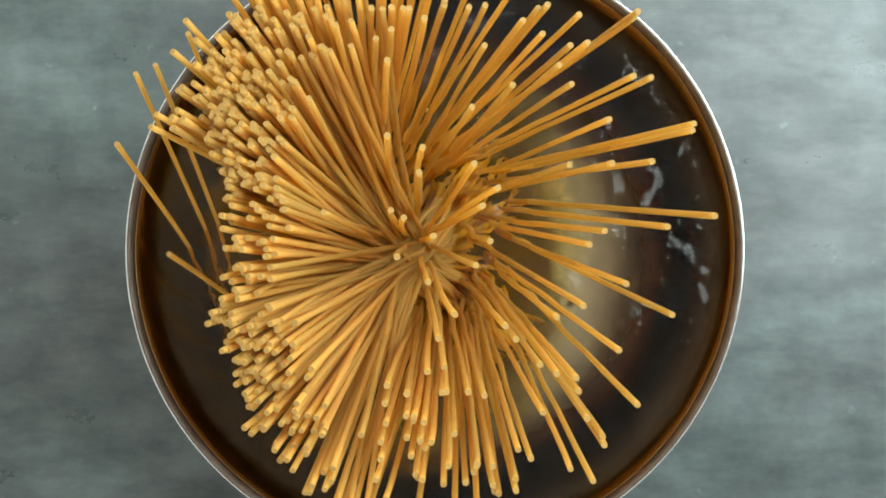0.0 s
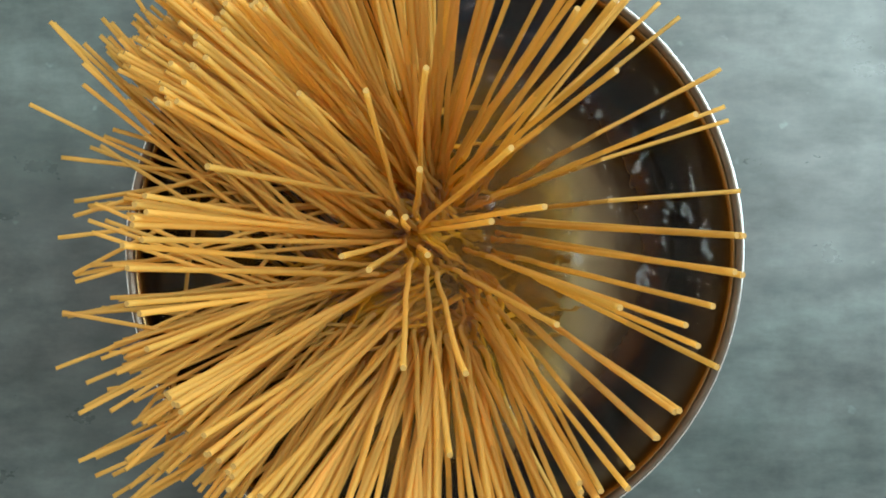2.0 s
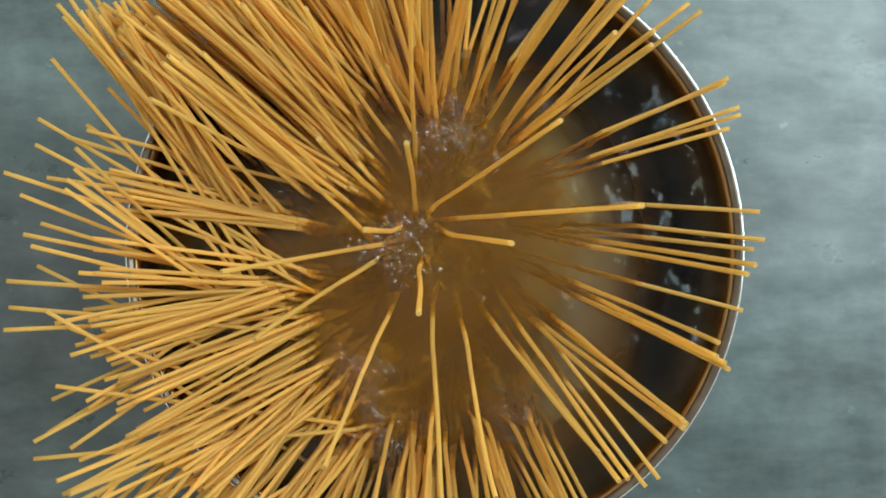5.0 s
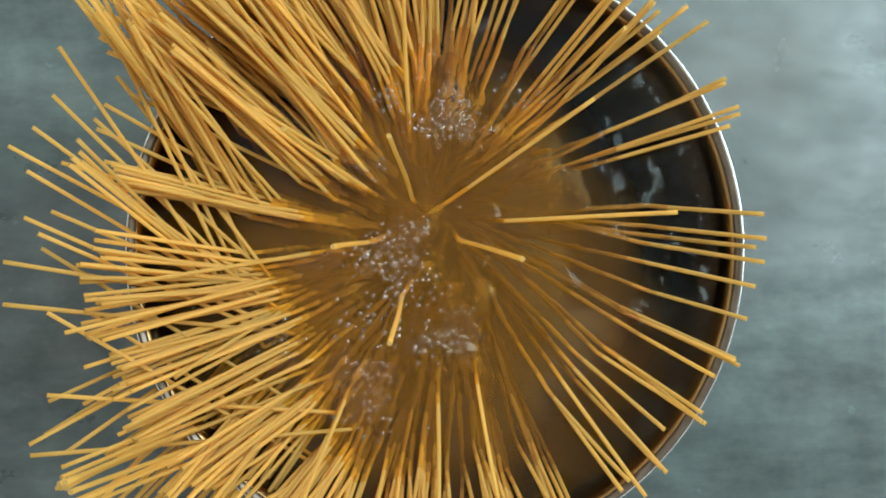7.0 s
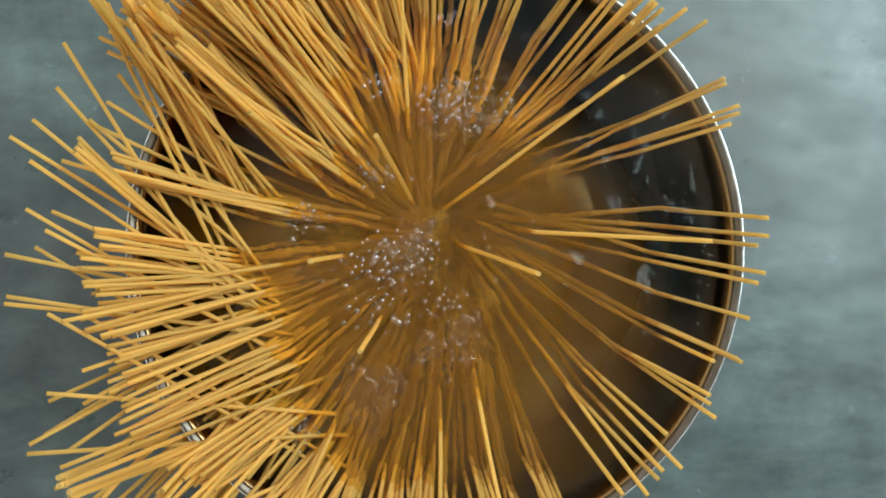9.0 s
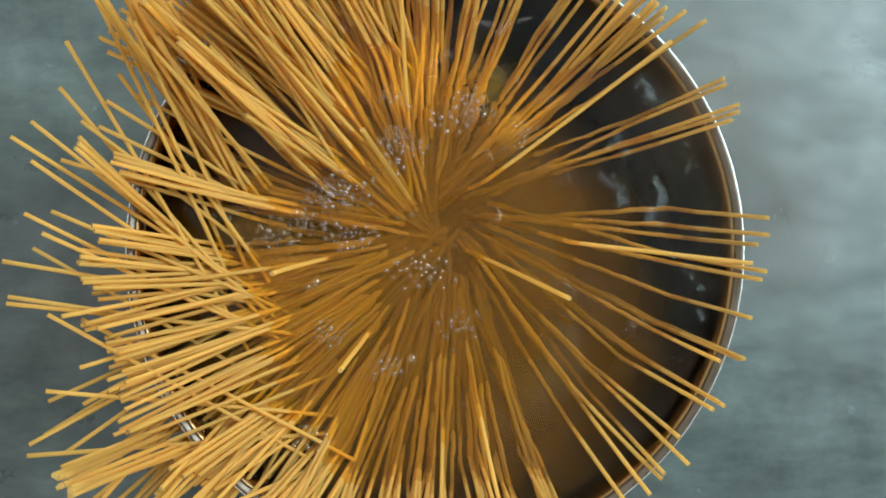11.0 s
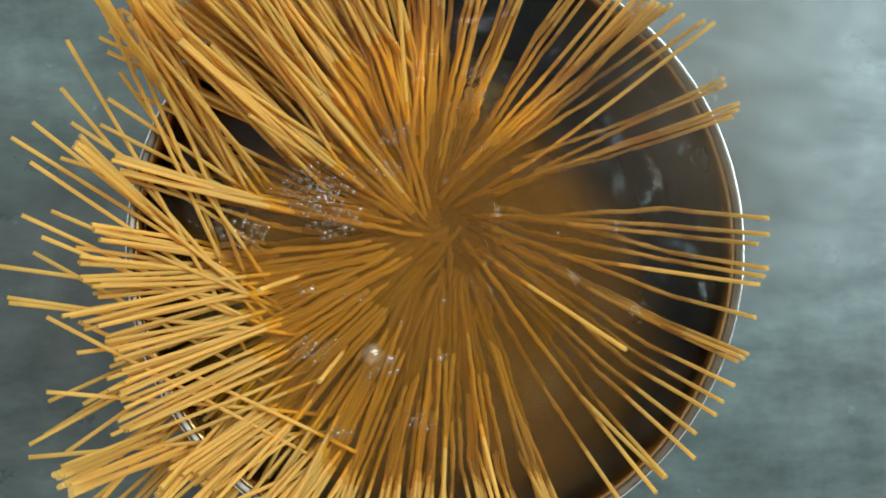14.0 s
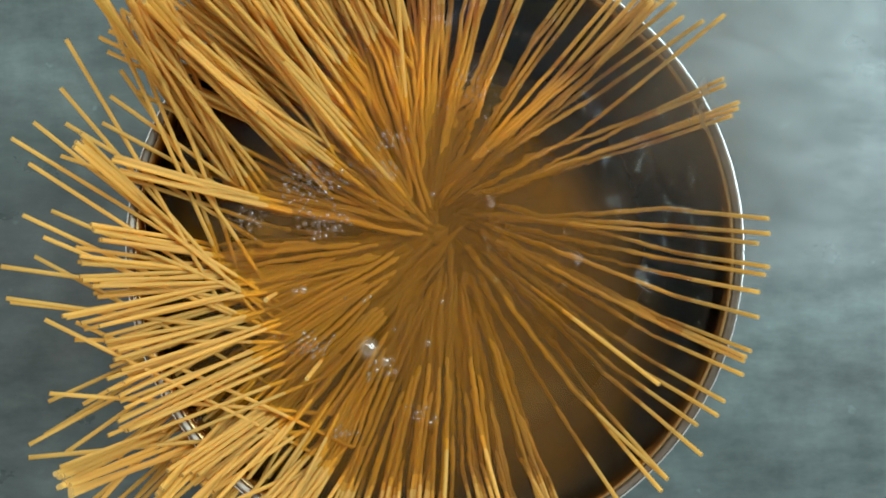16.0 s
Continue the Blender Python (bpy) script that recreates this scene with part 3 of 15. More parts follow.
def motions():
    walk(steam[0], [(0, pose(0.42, 0.10, 0.16)), (3, pose(0.30, 0.09, 0.165)), (6.5, pose(0.13, 0.075, 0.17)), (9, pose(0.105, 0.07, 0.17, 0, 0, 8)), (12, pose(0.098, 0.066, 0.172, 0, 0, 16)), (16, pose(0.09, 0.06, 0.175, 0, 0, 10))])
    walk(steam[1], [(0, pose(0.48, -0.05, 0.18)), (4, pose(0.34, -0.04, 0.18)), (9, pose(0.16, 0.0, 0.185)), (12, pose(0.10, 0.02, 0.185, 0, 0, 10)), (16, pose(0.085, 0.045, 0.19, 0, 0, 20))])
    walk(steam[2], [(0, pose(0.15, 0.42, 0.2)), (4, pose(0.14, 0.30, 0.2)), (9, pose(0.11, 0.15, 0.2)), (12, pose(0.105, 0.10, 0.2, 0, 0, -8)), (16, pose(0.10, 0.09, 0.205, 0, 0, -15))])
    for k, cloud in enumerate(clouds):
        low, high = 0.011 + 0.003 * k, (0.045, 0.072, 0.090, 0.1015)[k]
        boil = (0.072, 0.088, 0.0972, 0.1022)[k]
        rows = [(t, low + (high - low) * w) for t, w in ((0, 0), (1, 0.1), (2, 0.45), (3, 0.75), (4, 0.95))] + [(6, boil), (9.5, boil), (11.5, high), (16, high)]
        drift = (0, 0, 55, 85)[k]
        walk(cloud, [(t, pose(-0.0014, 0, z, 0, 0, (t - 8) * (k % 3 - 1) + drift * ease(t, 2, 6.5))) for t, z in rows])
    walk(water, [(t, pose(-0.0014, 0, WATER_Z + 0.0004 * (t % 2), 0, 0, 9 * math.sin(t * 0.9))) for t in range(0, 17)])
    lay(90, 90, [(0, 14, 18.3, 250, 1, 9, 161), (2, 23.6, 23.1, 243, 4, 14, 156), (4, 32.4, 29.7, 224, 10, 23, 137), (6.5, 56.2, 52.9, 135, -11, 11, 92), (9, 70.6, 64.2, 135, 3, 17, 99), (12, 98.2, 83.3, 125.5, 28, 32, 104), (16, 106.7, 85.7, 139, 53, 45, 79)])
    lay(70, 110, [(0, 20.1, 12.1, 250, 7, 8, 181), (2, 32.3, 7.8, 243, 16, 9, 175), (4, 54.9, 9.8, 224, 32, 12, 158), (6.5, 86.1, 14.5, 135, 23, 12, 104), (9, 102.9, 2.3, 135, 39, 7, 106), (12, 123.8, -9.4, 124, 57, 0, 104), (16, 121.8, -16.8, 128.5, 78, -6, 75)])
    lay(90, 90, [(0, 16.1, 7.6, 250, 1, 5, 161), (2, 18.5, 4, 243, 2, 6, 154), (3, 21.6, 3.5, 235, 6, 6, 146), (6.5, 27.7, -4, 200, 9, 4, 112), (9, 35.2, -9.8, 180, 9, 2, 95), (12, 53.2, -23.6, 165, 14, -1, 87), (16, 82.8, -50.8, 135, 28, -7, 79)])
    lay(90, 90, [(0, -3.7, 4.6, 250, -9, 4, 160), (2, -3.8, 5.2, 243, -9, 7, 153), (4, -11.6, 5.1, 224, -12, 8, 134), (6.5, -26.9, -0.2, 200, -25, 4, 110), (9, -39.3, -5.6, 180, -38, -2, 90), (12, -58.8, -11.6, 165, -42, -2, 77), (16, -62, -19.4, 142, -69, -16, 52)])
    lay(80, 100, [(0, -24.2, 6, 250, -19, 2, 170), (0.5, -26.9, 3.7, 250, -20, 3, 170), (1.5, -18.4, -4.1, 246, -16, 0, 166), (3, -26.2, -6.2, 235, -21, 0, 155), (4, -38.8, -7, 224, -27, -1, 145), (6.5, -110.2, -12.4, 135, -39, 1, 101), (9, -132.3, -17.5, 127, -57, -5, 103), (16, -130.5, -17.4, 130, -60, -11, 92)])
    lay(50, 130, [(0, -7, 6.5, 250, -9, 6, 200), (2, -8, 6.3, 243, -11, 8, 193), (3, -11.3, 11, 235, -14, 12, 185), (4, -23.8, 26.2, 224, -22, 23, 174), (6.5, -41.3, 33.5, 200, -37, 30, 150), (9, -69.9, 50.8, 135, -41, 31, 99), (12, -71.4, 49.5, 135, -43, 33, 97), (16, -66.9, 50.9, 135, -42, 33, 95)])
    lay(90, 90, [(0, 0, 16.1, 250, -5, 11, 160), (2, -0.2, 17.6, 243, -6, 15, 153), (4, -2.4, 25.7, 224, -7, 18, 134), (6.5, -10.8, 32.3, 200, -10, 21, 111), (9, -17.8, 35.5, 180, -10, 18, 92), (12, -27.7, 42.4, 165, -6, 12, 83), (16, -57, 69.8, 135, -4, 11, 93)])
    lay(70, 110, [(0, 1, 22.5, 250, -4, 15, 181), (2, 1.6, 44.1, 243, -3, 30, 175), (3, 1.3, 53.5, 235, -4, 42, 166), (4, -1.5, 69.8, 224, -6, 55, 156), (6.5, -11.4, 105.9, 135, -11, 45, 100), (16, -14.6, 112.4, 135, -12, 52, 100)])
    lay(90, 90, [(0, 3.7, 0, 250, -3, 2, 160), (2, 1.9, -4.7, 243, -4, -1, 153), (4, 2.2, -15.7, 224, -3, -5, 135), (6.5, -9.4, -29.7, 200, -12, -17, 111), (9, -23.1, -35.1, 180, -24, -27, 90), (12, -34, -45.3, 165, -30, -33, 76), (16, -46.9, -48.2, 142, -49, -41, 52)])
    lay(60, 120, [(0, 9.2, -19.8, 250, 3, -12, 191), (0.5, 10.2, -26.8, 250, 4, -17, 191), (1.5, 10.2, -28.8, 246, 5, -19, 187), (3, 16.7, -51.5, 235, 11, -38, 177), (4, 18.3, -65.1, 224, 14, -51, 166), (6.5, 25.4, -102.8, 135, 16, -52, 105), (16, 28.5, -108.9, 135, 16, -68, 93)])
    lay(60, 120, [(0, 4.9, -25.9, 250, 0, -15, 191), (1.5, 8.3, -55.7, 246, 3, -36, 190), (3, 5.6, -57.2, 235, 1, -37, 179), (4, 5.5, -66.8, 224, 1, -44, 169), (6.5, 1.4, -109.2, 135, 0, -58, 104), (9, 1.7, -110.3, 135, 1, -63, 98), (16, 2.4, -113.3, 135, 4, -69, 95)])
    lay(50, 130, [(0, 14.5, -7.4, 250, 8, -4, 201), (1, 23.8, -13.1, 248, 15, -9, 199), (1.5, 32.2, -17.1, 246, 22, -13, 197), (3, 40.1, -34.4, 235, 30, -27, 187), (4, 43.1, -51.8, 224, 33, -40, 177), (6.5, 69.1, -86.9, 135, 42, -57, 105), (9, 84.7, -88.2, 124, 54, -56, 101), (16, 86.6, -86.8, 125.5, 56, -58, 98)])
    lay(50, 130, [(0, 2.4, -11.7, 250, -1, -8, 200), (1.5, -0.3, -28.8, 246, -4, -20, 197), (3, -14.1, -44.5, 235, -13, -31, 187), (4, -23.2, -56.4, 224, -20, -41, 177), (6.5, -48.1, -92.9, 135, -35, -56, 104), (9, -51.4, -97.3, 135, -40, -67, 97), (12, -57.5, -105.5, 124, -39, -67, 97), (16, -61.7, -111.1, 130, -44, -77, 98)])
    lay(60, 120, [(0, -5.4, -5.3, 250, -8, -2, 190), (2, -13.3, -8.6, 243, -13, -4, 183), (3, -19.9, -11.5, 235, -17, -6, 175), (4, -32, -19.9, 224, -26, -11, 165), (6.5, -92.9, -46.9, 135, -53, -19, 101), (9, -114.9, -54.3, 127, -69, -26, 101), (16, -119.9, -55.8, 130, -72, -33, 102)])
    lay(70, 110, [(0, -35.6, 12, 251.5, -24, 4, 183), (1, -47.5, 14.4, 245.3, -29, 9, 177), (1.5, -54.6, 16, 238.2, -31, 15, 172), (2, -55.6, 18.5, 243, -36, 19, 176), (3, -61.2, 28.7, 235, -46, 24, 167), (4, -71.8, 37.8, 224, -56, 29, 156), (6.5, -117.4, 59.4, 131.5, -59, 31, 105), (9, -114.3, 58, 130, -57, 30, 101), (16, -113.8, 59.7, 131.5, -61, 32, 95)])
    lay(90, 90, [(0, -27.6, 34.7, 251.5, -19, 7, 166), (1.5, -29.6, 35, 240.7, -13, 13, 155), (2, -31.6, 37.6, 243, -17, 19, 156), (3, -37.6, 45.7, 235, -27, 32, 147), (4, -45, 59.8, 224, -36, 43, 136), (6.5, -84.4, 103.8, 130, -32, 36, 103), (16, -93.6, 110.5, 137.5, -42, 47, 101)])
    lay(60, 120, [(0, -7.4, 25.2, 251.8, -12, 23, 192), (1.5, -11.8, 35.7, 244.6, -11, 20, 187), (3, -18.4, 43.7, 235, -19, 39, 175), (4, -27.5, 57.3, 224, -29, 57, 164), (6.5, -57.4, 102.6, 135, -36, 58, 100), (9, -59.1, 106.1, 135, -39, 63, 99), (12, -62.9, 112.7, 124, -40, 64, 99), (16, -65.1, 117.4, 127, -42, 69, 99)])
    lay(50, 130, [(0, 18.7, -1.4, 252.4, 17, 1, 202), (1, 29.3, -9.8, 248.2, 21, -6, 199), (1.5, 45.6, -15.5, 239.3, 31, -9, 192), (2, 52.3, -18.3, 243, 41, -13, 195), (4, 78.3, -25.1, 224, 72, -21, 174), (6.5, 113.4, -41.9, 125.5, 73, -23, 102), (12, 115.2, -41.8, 130, 88, -29, 90), (16, 115.9, -40.7, 131.5, 90, -28, 91)])
    lay(50, 130, [(0, 59.9, 19.1, 245.9, 48, 22, 197), (1, 79.3, 18.5, 232.2, 59, 18, 186), (1.5, 86.3, 16.2, 221.2, 62, 15, 178), (2, 116.6, 21.8, 124, 68, 19, 113), (4, 122.1, 15, 125.5, 76, 19, 107), (9, 124.7, 11, 131.5, 91, 17, 95), (12, 124.2, 10.9, 133, 94, 17, 93), (16, 124.2, 10.7, 133, 94, 17, 93)])
    lay(50, 130, [(0, 49.6, 18.6, 246.8, 39, 20, 198), (0.5, 62.5, 13.2, 241.6, 48, 15, 194), (1, 77, 7.9, 231.5, 57, 9, 186), (1.5, 89.7, 3.2, 216.7, 64, 5, 174), (2, 83.7, 0.2, 243, 68, 4, 196), (3, 121.1, -0.9, 125.5, 74, 7, 110), (4, 124.1, 2.1, 127, 79, 9, 107), (9, 125.1, 4.3, 130, 89, 10, 96), (12, 124.3, 4.6, 133, 95, 10, 93), (16, 124.6, 5.1, 133, 95, 10, 93)])
    lay(40, 140, [(0, 38.3, 17.9, 249.4, 32, 19, 210), (0.5, 52.6, 11.9, 245.4, 43, 13, 207), (1, 68.3, 6.1, 236.7, 54, 7, 199), (1.5, 85.7, 3.3, 221.3, 66, 5, 186), (2, 81.8, 0.3, 243, 69, 3, 205), (3, 119.2, -1.3, 128.5, 82, 4, 114), (9, 120.4, 0.7, 131.5, 97, 5, 100), (12, 120.5, 1.1, 131.5, 100, 5, 98), (16, 120.6, 1.5, 131.5, 100, 6, 98)])
    lay(50, 130, [(0, 76, 5.3, 243.7, 63, 10, 196), (0.5, 70.8, -4.9, 242.6, 57, 0, 195), (1, 81.9, -8.1, 232.9, 63, -3, 187), (1.5, 88.3, -10.4, 223, 65, -5, 179), (2, 83.1, -9.9, 243, 67, -5, 196), (4, 90.2, -8.1, 224, 81, -4, 175), (6.5, 122.9, -5, 131.5, 82, 3, 104), (9, 122.8, -9.6, 133, 86, -1, 100), (12, 122.9, -8.6, 134.5, 93, -1, 95), (16, 123.1, -7.3, 136, 97, -1, 94)])
    lay(50, 130, [(0, 63.8, 2.4, 245.9, 53, 7, 197), (0.5, 75.7, -2.2, 239.8, 60, 3, 192), (1, 82.7, -8.2, 231.7, 63, -3, 186), (1.5, 86.8, -9.6, 221.7, 63, -5, 178), (2, 81.4, -9.1, 243, 65, -5, 196), (4, 88.8, -7.3, 224, 80, -4, 175), (6.5, 120.1, -14.7, 128.5, 78, -4, 103), (12, 122.1, -11.6, 133, 91, -4, 94), (16, 122.3, -10.2, 134.5, 96, -4, 92)])
    lay(40, 140, [(0, 47.6, 1.2, 249.2, 42, 4, 210), (0.5, 57.6, -3.9, 245.2, 48, 0, 206), (1, 65.3, -13, 237.6, 52, -9, 200), (1.5, 76.6, -20.2, 226, 59, -15, 190), (2, 76, -17.9, 243, 64, -14, 205), (3, 85.2, -15, 235, 77, -12, 196), (4, 116.7, -21.5, 122.5, 80, -12, 110), (6.5, 118.4, -27, 124, 85, -17, 105), (12, 119.8, -26.4, 128.5, 96, -19, 98), (16, 121.3, -26.1, 130, 97, -19, 99)])
    lay(50, 130, [(0, 65.2, -20.1, 243.6, 54, -12, 195), (0.5, 73.9, -25.6, 237.1, 59, -17, 190), (1.5, 83.3, -35.8, 216.3, 60, -24, 174), (2, 76.7, -33.5, 243, 62, -25, 196), (4, 82.6, -36.6, 224, 75, -31, 175), (6.5, 114.2, -44.4, 128.5, 77, -26, 101), (12, 115.5, -40.8, 133, 91, -29, 91), (16, 117.4, -38.5, 133, 91, -27, 92)])
    lay(50, 130, [(0, 52.7, -12.1, 249, 46, -7, 200), (0.5, 58.7, -16.2, 245.5, 48, -10, 197), (1.5, 74.3, -28.1, 228, 54, -19, 183), (2, 71.9, -28.1, 243, 58, -21, 196), (4, 81.5, -34.3, 224, 73, -29, 175), (6.5, 112.6, -42.7, 128.5, 74, -25, 102), (9, 113.7, -42.3, 128.5, 79, -26, 96), (12, 114.2, -41.4, 131.5, 89, -30, 90), (16, 115.5, -40.6, 133, 90, -29, 91)])
    lay(40, 140, [(0, 43.2, -2.2, 249.7, 38, 1, 210), (1, 60.9, -14.9, 238.3, 48, -10, 201), (1.5, 69.9, -22.7, 227.9, 53, -17, 192), (2, 68.6, -22.8, 243, 57, -18, 205), (4, 81.5, -27.9, 224, 77, -25, 184), (6.5, 103.5, -48.4, 135, 80, -34, 106), (9, 103.1, -42.1, 135, 88, -34, 99), (12, 110.4, -43, 125.5, 89, -32, 93), (16, 115.1, -42.4, 131.5, 94, -32, 99)])
    lay(50, 130, [(0, 51.1, -29.1, 245.2, 42, -21, 197), (0.5, 60.8, -38, 238.1, 48, -27, 191), (1, 69.2, -46, 226.2, 51, -32, 182), (1.5, 71.2, -48.1, 216.8, 50, -33, 174), (2, 65.6, -45, 243, 52, -35, 196), (4, 69.5, -50.9, 224, 62, -43, 175), (6.5, 99.9, -66.9, 127, 66, -40, 103), (9, 105.3, -64.1, 128.5, 73, -41, 98), (12, 108.7, -56.2, 131.5, 84, -42, 90), (16, 114.2, -47.3, 133, 88, -35, 92)])
    lay(50, 130, [(0, 55.7, -42.7, 246.8, 49, -34, 198), (0.5, 58.7, -51, 242.1, 49, -40, 194), (1.5, 63.6, -55.1, 227.7, 47, -41, 183), (2, 61.4, -51.6, 243, 49, -40, 196), (4, 68.7, -51.6, 224, 61, -44, 175), (6.5, 97.4, -61.9, 135, 67, -40, 102), (9, 104, -59, 127, 71, -38, 96), (12, 106.8, -57.7, 131.5, 83, -44, 90), (16, 107.5, -57.1, 133, 85, -44, 91)])
    lay(50, 130, [(0, 42.4, -17.7, 247.6, 34, -11, 199), (0.5, 50.9, -24.1, 242.5, 39, -16, 195), (1, 60.7, -34.7, 232.4, 44, -24, 187), (1.5, 67.9, -42.1, 219.2, 46, -29, 176), (2, 67.3, -44.7, 243, 53, -35, 196), (4, 69.5, -52.8, 224, 59, -44, 176), (6.5, 99.6, -66.6, 128.5, 63, -42, 105), (9, 102, -54.6, 135, 72, -39, 98), (12, 104.3, -62.2, 131.5, 76, -46, 94), (16, 105.2, -62.3, 133, 81, -48, 91)])
    lay(50, 130, [(0, 43, -46.2, 247.1, 37, -37, 198), (0.5, 50.1, -58, 240.6, 41, -45, 193), (1.5, 63.7, -53.9, 225, 46, -39, 181), (2, 60.9, -51.7, 243, 48, -40, 196), (4, 67.6, -58.6, 224, 56, -47, 177), (6.5, 84.4, -66.5, 135, 55, -41, 103), (9, 86, -69.2, 135, 61, -47, 98), (12, 95.2, -71.6, 127, 66, -48, 94), (16, 98.9, -66.9, 127, 72, -48, 89)])
    lay(60, 120, [(0, 40.1, -35.8, 248.6, 33, -27, 190), (0.5, 46.3, -44.9, 243.7, 36, -32, 186), (1, 54.2, -53.8, 233.9, 38, -37, 179), (1.5, 57.3, -62.3, 223.2, 38, -41, 170), (2, 54.9, -59.2, 243, 41, -43, 187), (3, 58.1, -62.5, 235, 47, -47, 178), (4, 80.3, -88.2, 124, 46, -42, 109), (9, 93.1, -83.2, 127, 56, -45, 99), (12, 95.9, -80.7, 128.5, 62, -48, 92), (16, 99.4, -77.2, 131.5, 69, -51, 87)])
    lay(60, 120, [(0, 34.9, -20.4, 251.6, 31, -16, 192), (1, 48.7, -40.4, 242.2, 36, -29, 185), (1.5, 57.4, -70.3, 224.2, 39, -49, 171), (2, 53.6, -64.7, 243, 40, -48, 187), (4, 53.9, -63.3, 224, 45, -49, 166), (6.5, 78.6, -93.5, 128.5, 47, -49, 104), (12, 80.8, -91.9, 131.5, 54, -56, 91), (16, 84, -90.4, 133, 59, -60, 87)])
    lay(50, 130, [(0, 21.9, -22.6, 252, 19, -20, 202), (1, 29, -42.4, 244.4, 21, -32, 196), (1.5, 39, -65.4, 229.5, 28, -47, 184), (2, 41.2, -63.3, 243, 33, -49, 196), (3, 49.2, -66.9, 235, 43, -54, 187), (4, 74.9, -94.3, 125.5, 49, -54, 111), (6.5, 85.5, -83.6, 125.5, 55, -51, 102), (12, 86.2, -85.3, 128.5, 66, -63, 88), (16, 86.7, -86.6, 130, 67, -64, 90)])
    lay(50, 130, [(0, 44.6, -62.2, 245.4, 40, -51, 197), (0.5, 39.2, -64.6, 242.8, 33, -52, 195), (1.5, 47.1, -73.9, 225.8, 34, -55, 181), (2, 46.1, -68.1, 243, 36, -54, 196), (4, 53.9, -65.8, 224, 45, -55, 176), (6.5, 69.1, -89, 135, 46, -58, 104), (9, 69.7, -91.4, 135, 49, -64, 99), (12, 71.6, -96.3, 127, 51, -67, 92), (16, 72, -99.5, 130, 54, -73, 91)])
    lay(50, 130, [(0, 61.2, 41.9, 239.7, 45, 40, 192), (0.5, 68.3, 44, 233.6, 49, 40, 188), (1, 76.7, 47.2, 223.1, 54, 39, 179), (1.5, 87.2, 51.7, 206.1, 60, 40, 166), (2, 107.9, 67.2, 130, 65, 46, 116), (4, 111, 63.7, 131.5, 68, 46, 112), (6.5, 109, 63.1, 133, 73, 49, 102), (9, 107.9, 62.5, 136, 79, 53, 96), (12, 107.3, 62.2, 137.5, 83, 55, 95), (16, 107.3, 62.5, 136, 82, 54, 94)])
    lay(50, 130, [(0, 55.5, 41.3, 245, 43, 41, 197), (0.5, 64, 41.9, 240.4, 49, 39, 193), (1.5, 82.2, 47.8, 219.2, 59, 38, 176), (2, 106.6, 66.4, 127, 63, 45, 116), (4, 109.9, 62.8, 128.5, 66, 46, 113), (12, 109, 60.8, 133, 78, 51, 95), (16, 108.7, 60.8, 133, 80, 52, 93)])
    lay(60, 120, [(0, 72.3, 29.9, 238.5, 52, 31, 182), (0.5, 75.9, 31.6, 233.4, 53, 30, 178), (1, 80.7, 35, 224.3, 53, 29, 171), (1.5, 86.8, 39.4, 210.4, 55, 30, 161), (2, 109.7, 53.4, 128.5, 55, 34, 113), (4, 114.1, 52.4, 131.5, 60, 36, 110), (9, 113.3, 52.7, 134.5, 70, 41, 95), (12, 112.9, 53, 136, 75, 44, 90), (16, 112.4, 53.4, 137.5, 79, 45, 89)])
    lay(50, 130, [(0, 70.4, 27.3, 244.1, 57, 29, 196), (1, 79.3, 30.5, 233.2, 60, 28, 187), (1.5, 84.6, 32.9, 222.8, 61, 28, 179), (2, 111.8, 48.7, 125.5, 65, 35, 115), (4, 116, 50.1, 127, 70, 38, 112), (12, 114, 51.2, 131.5, 80, 44, 95), (16, 113.7, 52.2, 131.5, 82, 45, 93)])
    lay(50, 130, [(0, 48.6, 29.8, 246.9, 38, 30, 198), (1, 64.9, 33.9, 234.7, 47, 29, 188), (1.5, 73.5, 35.9, 224.4, 51, 29, 180), (2, 71.4, 31.6, 243, 55, 28, 196), (3, 77.8, 30.6, 235, 64, 30, 187), (4, 111.5, 44.1, 127, 66, 33, 110), (12, 111.8, 48.7, 130, 80, 41, 92), (16, 111.2, 49.4, 131.5, 84, 43, 90)])
    lay(60, 120, [(0, 57, 58.5, 243, 41, 55, 185), (1, 65.5, 59.9, 232.2, 44, 49, 177), (1.5, 70.7, 61.4, 223.3, 47, 46, 171), (2, 93.2, 88, 127, 47, 52, 114), (4, 99.2, 91.5, 130, 53, 57, 113), (6.5, 102.4, 84.8, 133, 58, 57, 104), (12, 100.3, 83.7, 137.5, 65, 63, 94), (16, 99.2, 83.3, 139, 67, 65, 92)])
    lay(60, 120, [(0, 56.9, 57.9, 239.8, 38, 53, 183), (0.5, 59.2, 60.3, 235.3, 39, 51, 180), (1.5, 66, 68.4, 215.6, 41, 49, 165), (2, 85.2, 92.6, 130, 42, 54, 114), (4, 95.5, 91.7, 133, 50, 59, 113), (9, 93.3, 87.8, 139, 59, 67, 94), (12, 92.4, 86.1, 140.5, 64, 70, 90), (16, 91.7, 84.4, 140.5, 66, 71, 88)])
    lay(50, 130, [(0, 39.3, 49.3, 244.9, 27, 46, 196), (1, 50.5, 53.3, 234.4, 34, 43, 188), (1.5, 57.3, 56.6, 223.9, 38, 43, 180), (2, 55.3, 51.5, 243, 40, 43, 196), (4, 63.7, 54.5, 224, 52, 52, 175), (6.5, 84.5, 89.4, 130, 51, 64, 103), (9, 85.9, 89.9, 131.5, 57, 69, 97), (12, 87, 89.6, 136, 63, 74, 95), (16, 89, 90.1, 139, 66, 76, 97)])
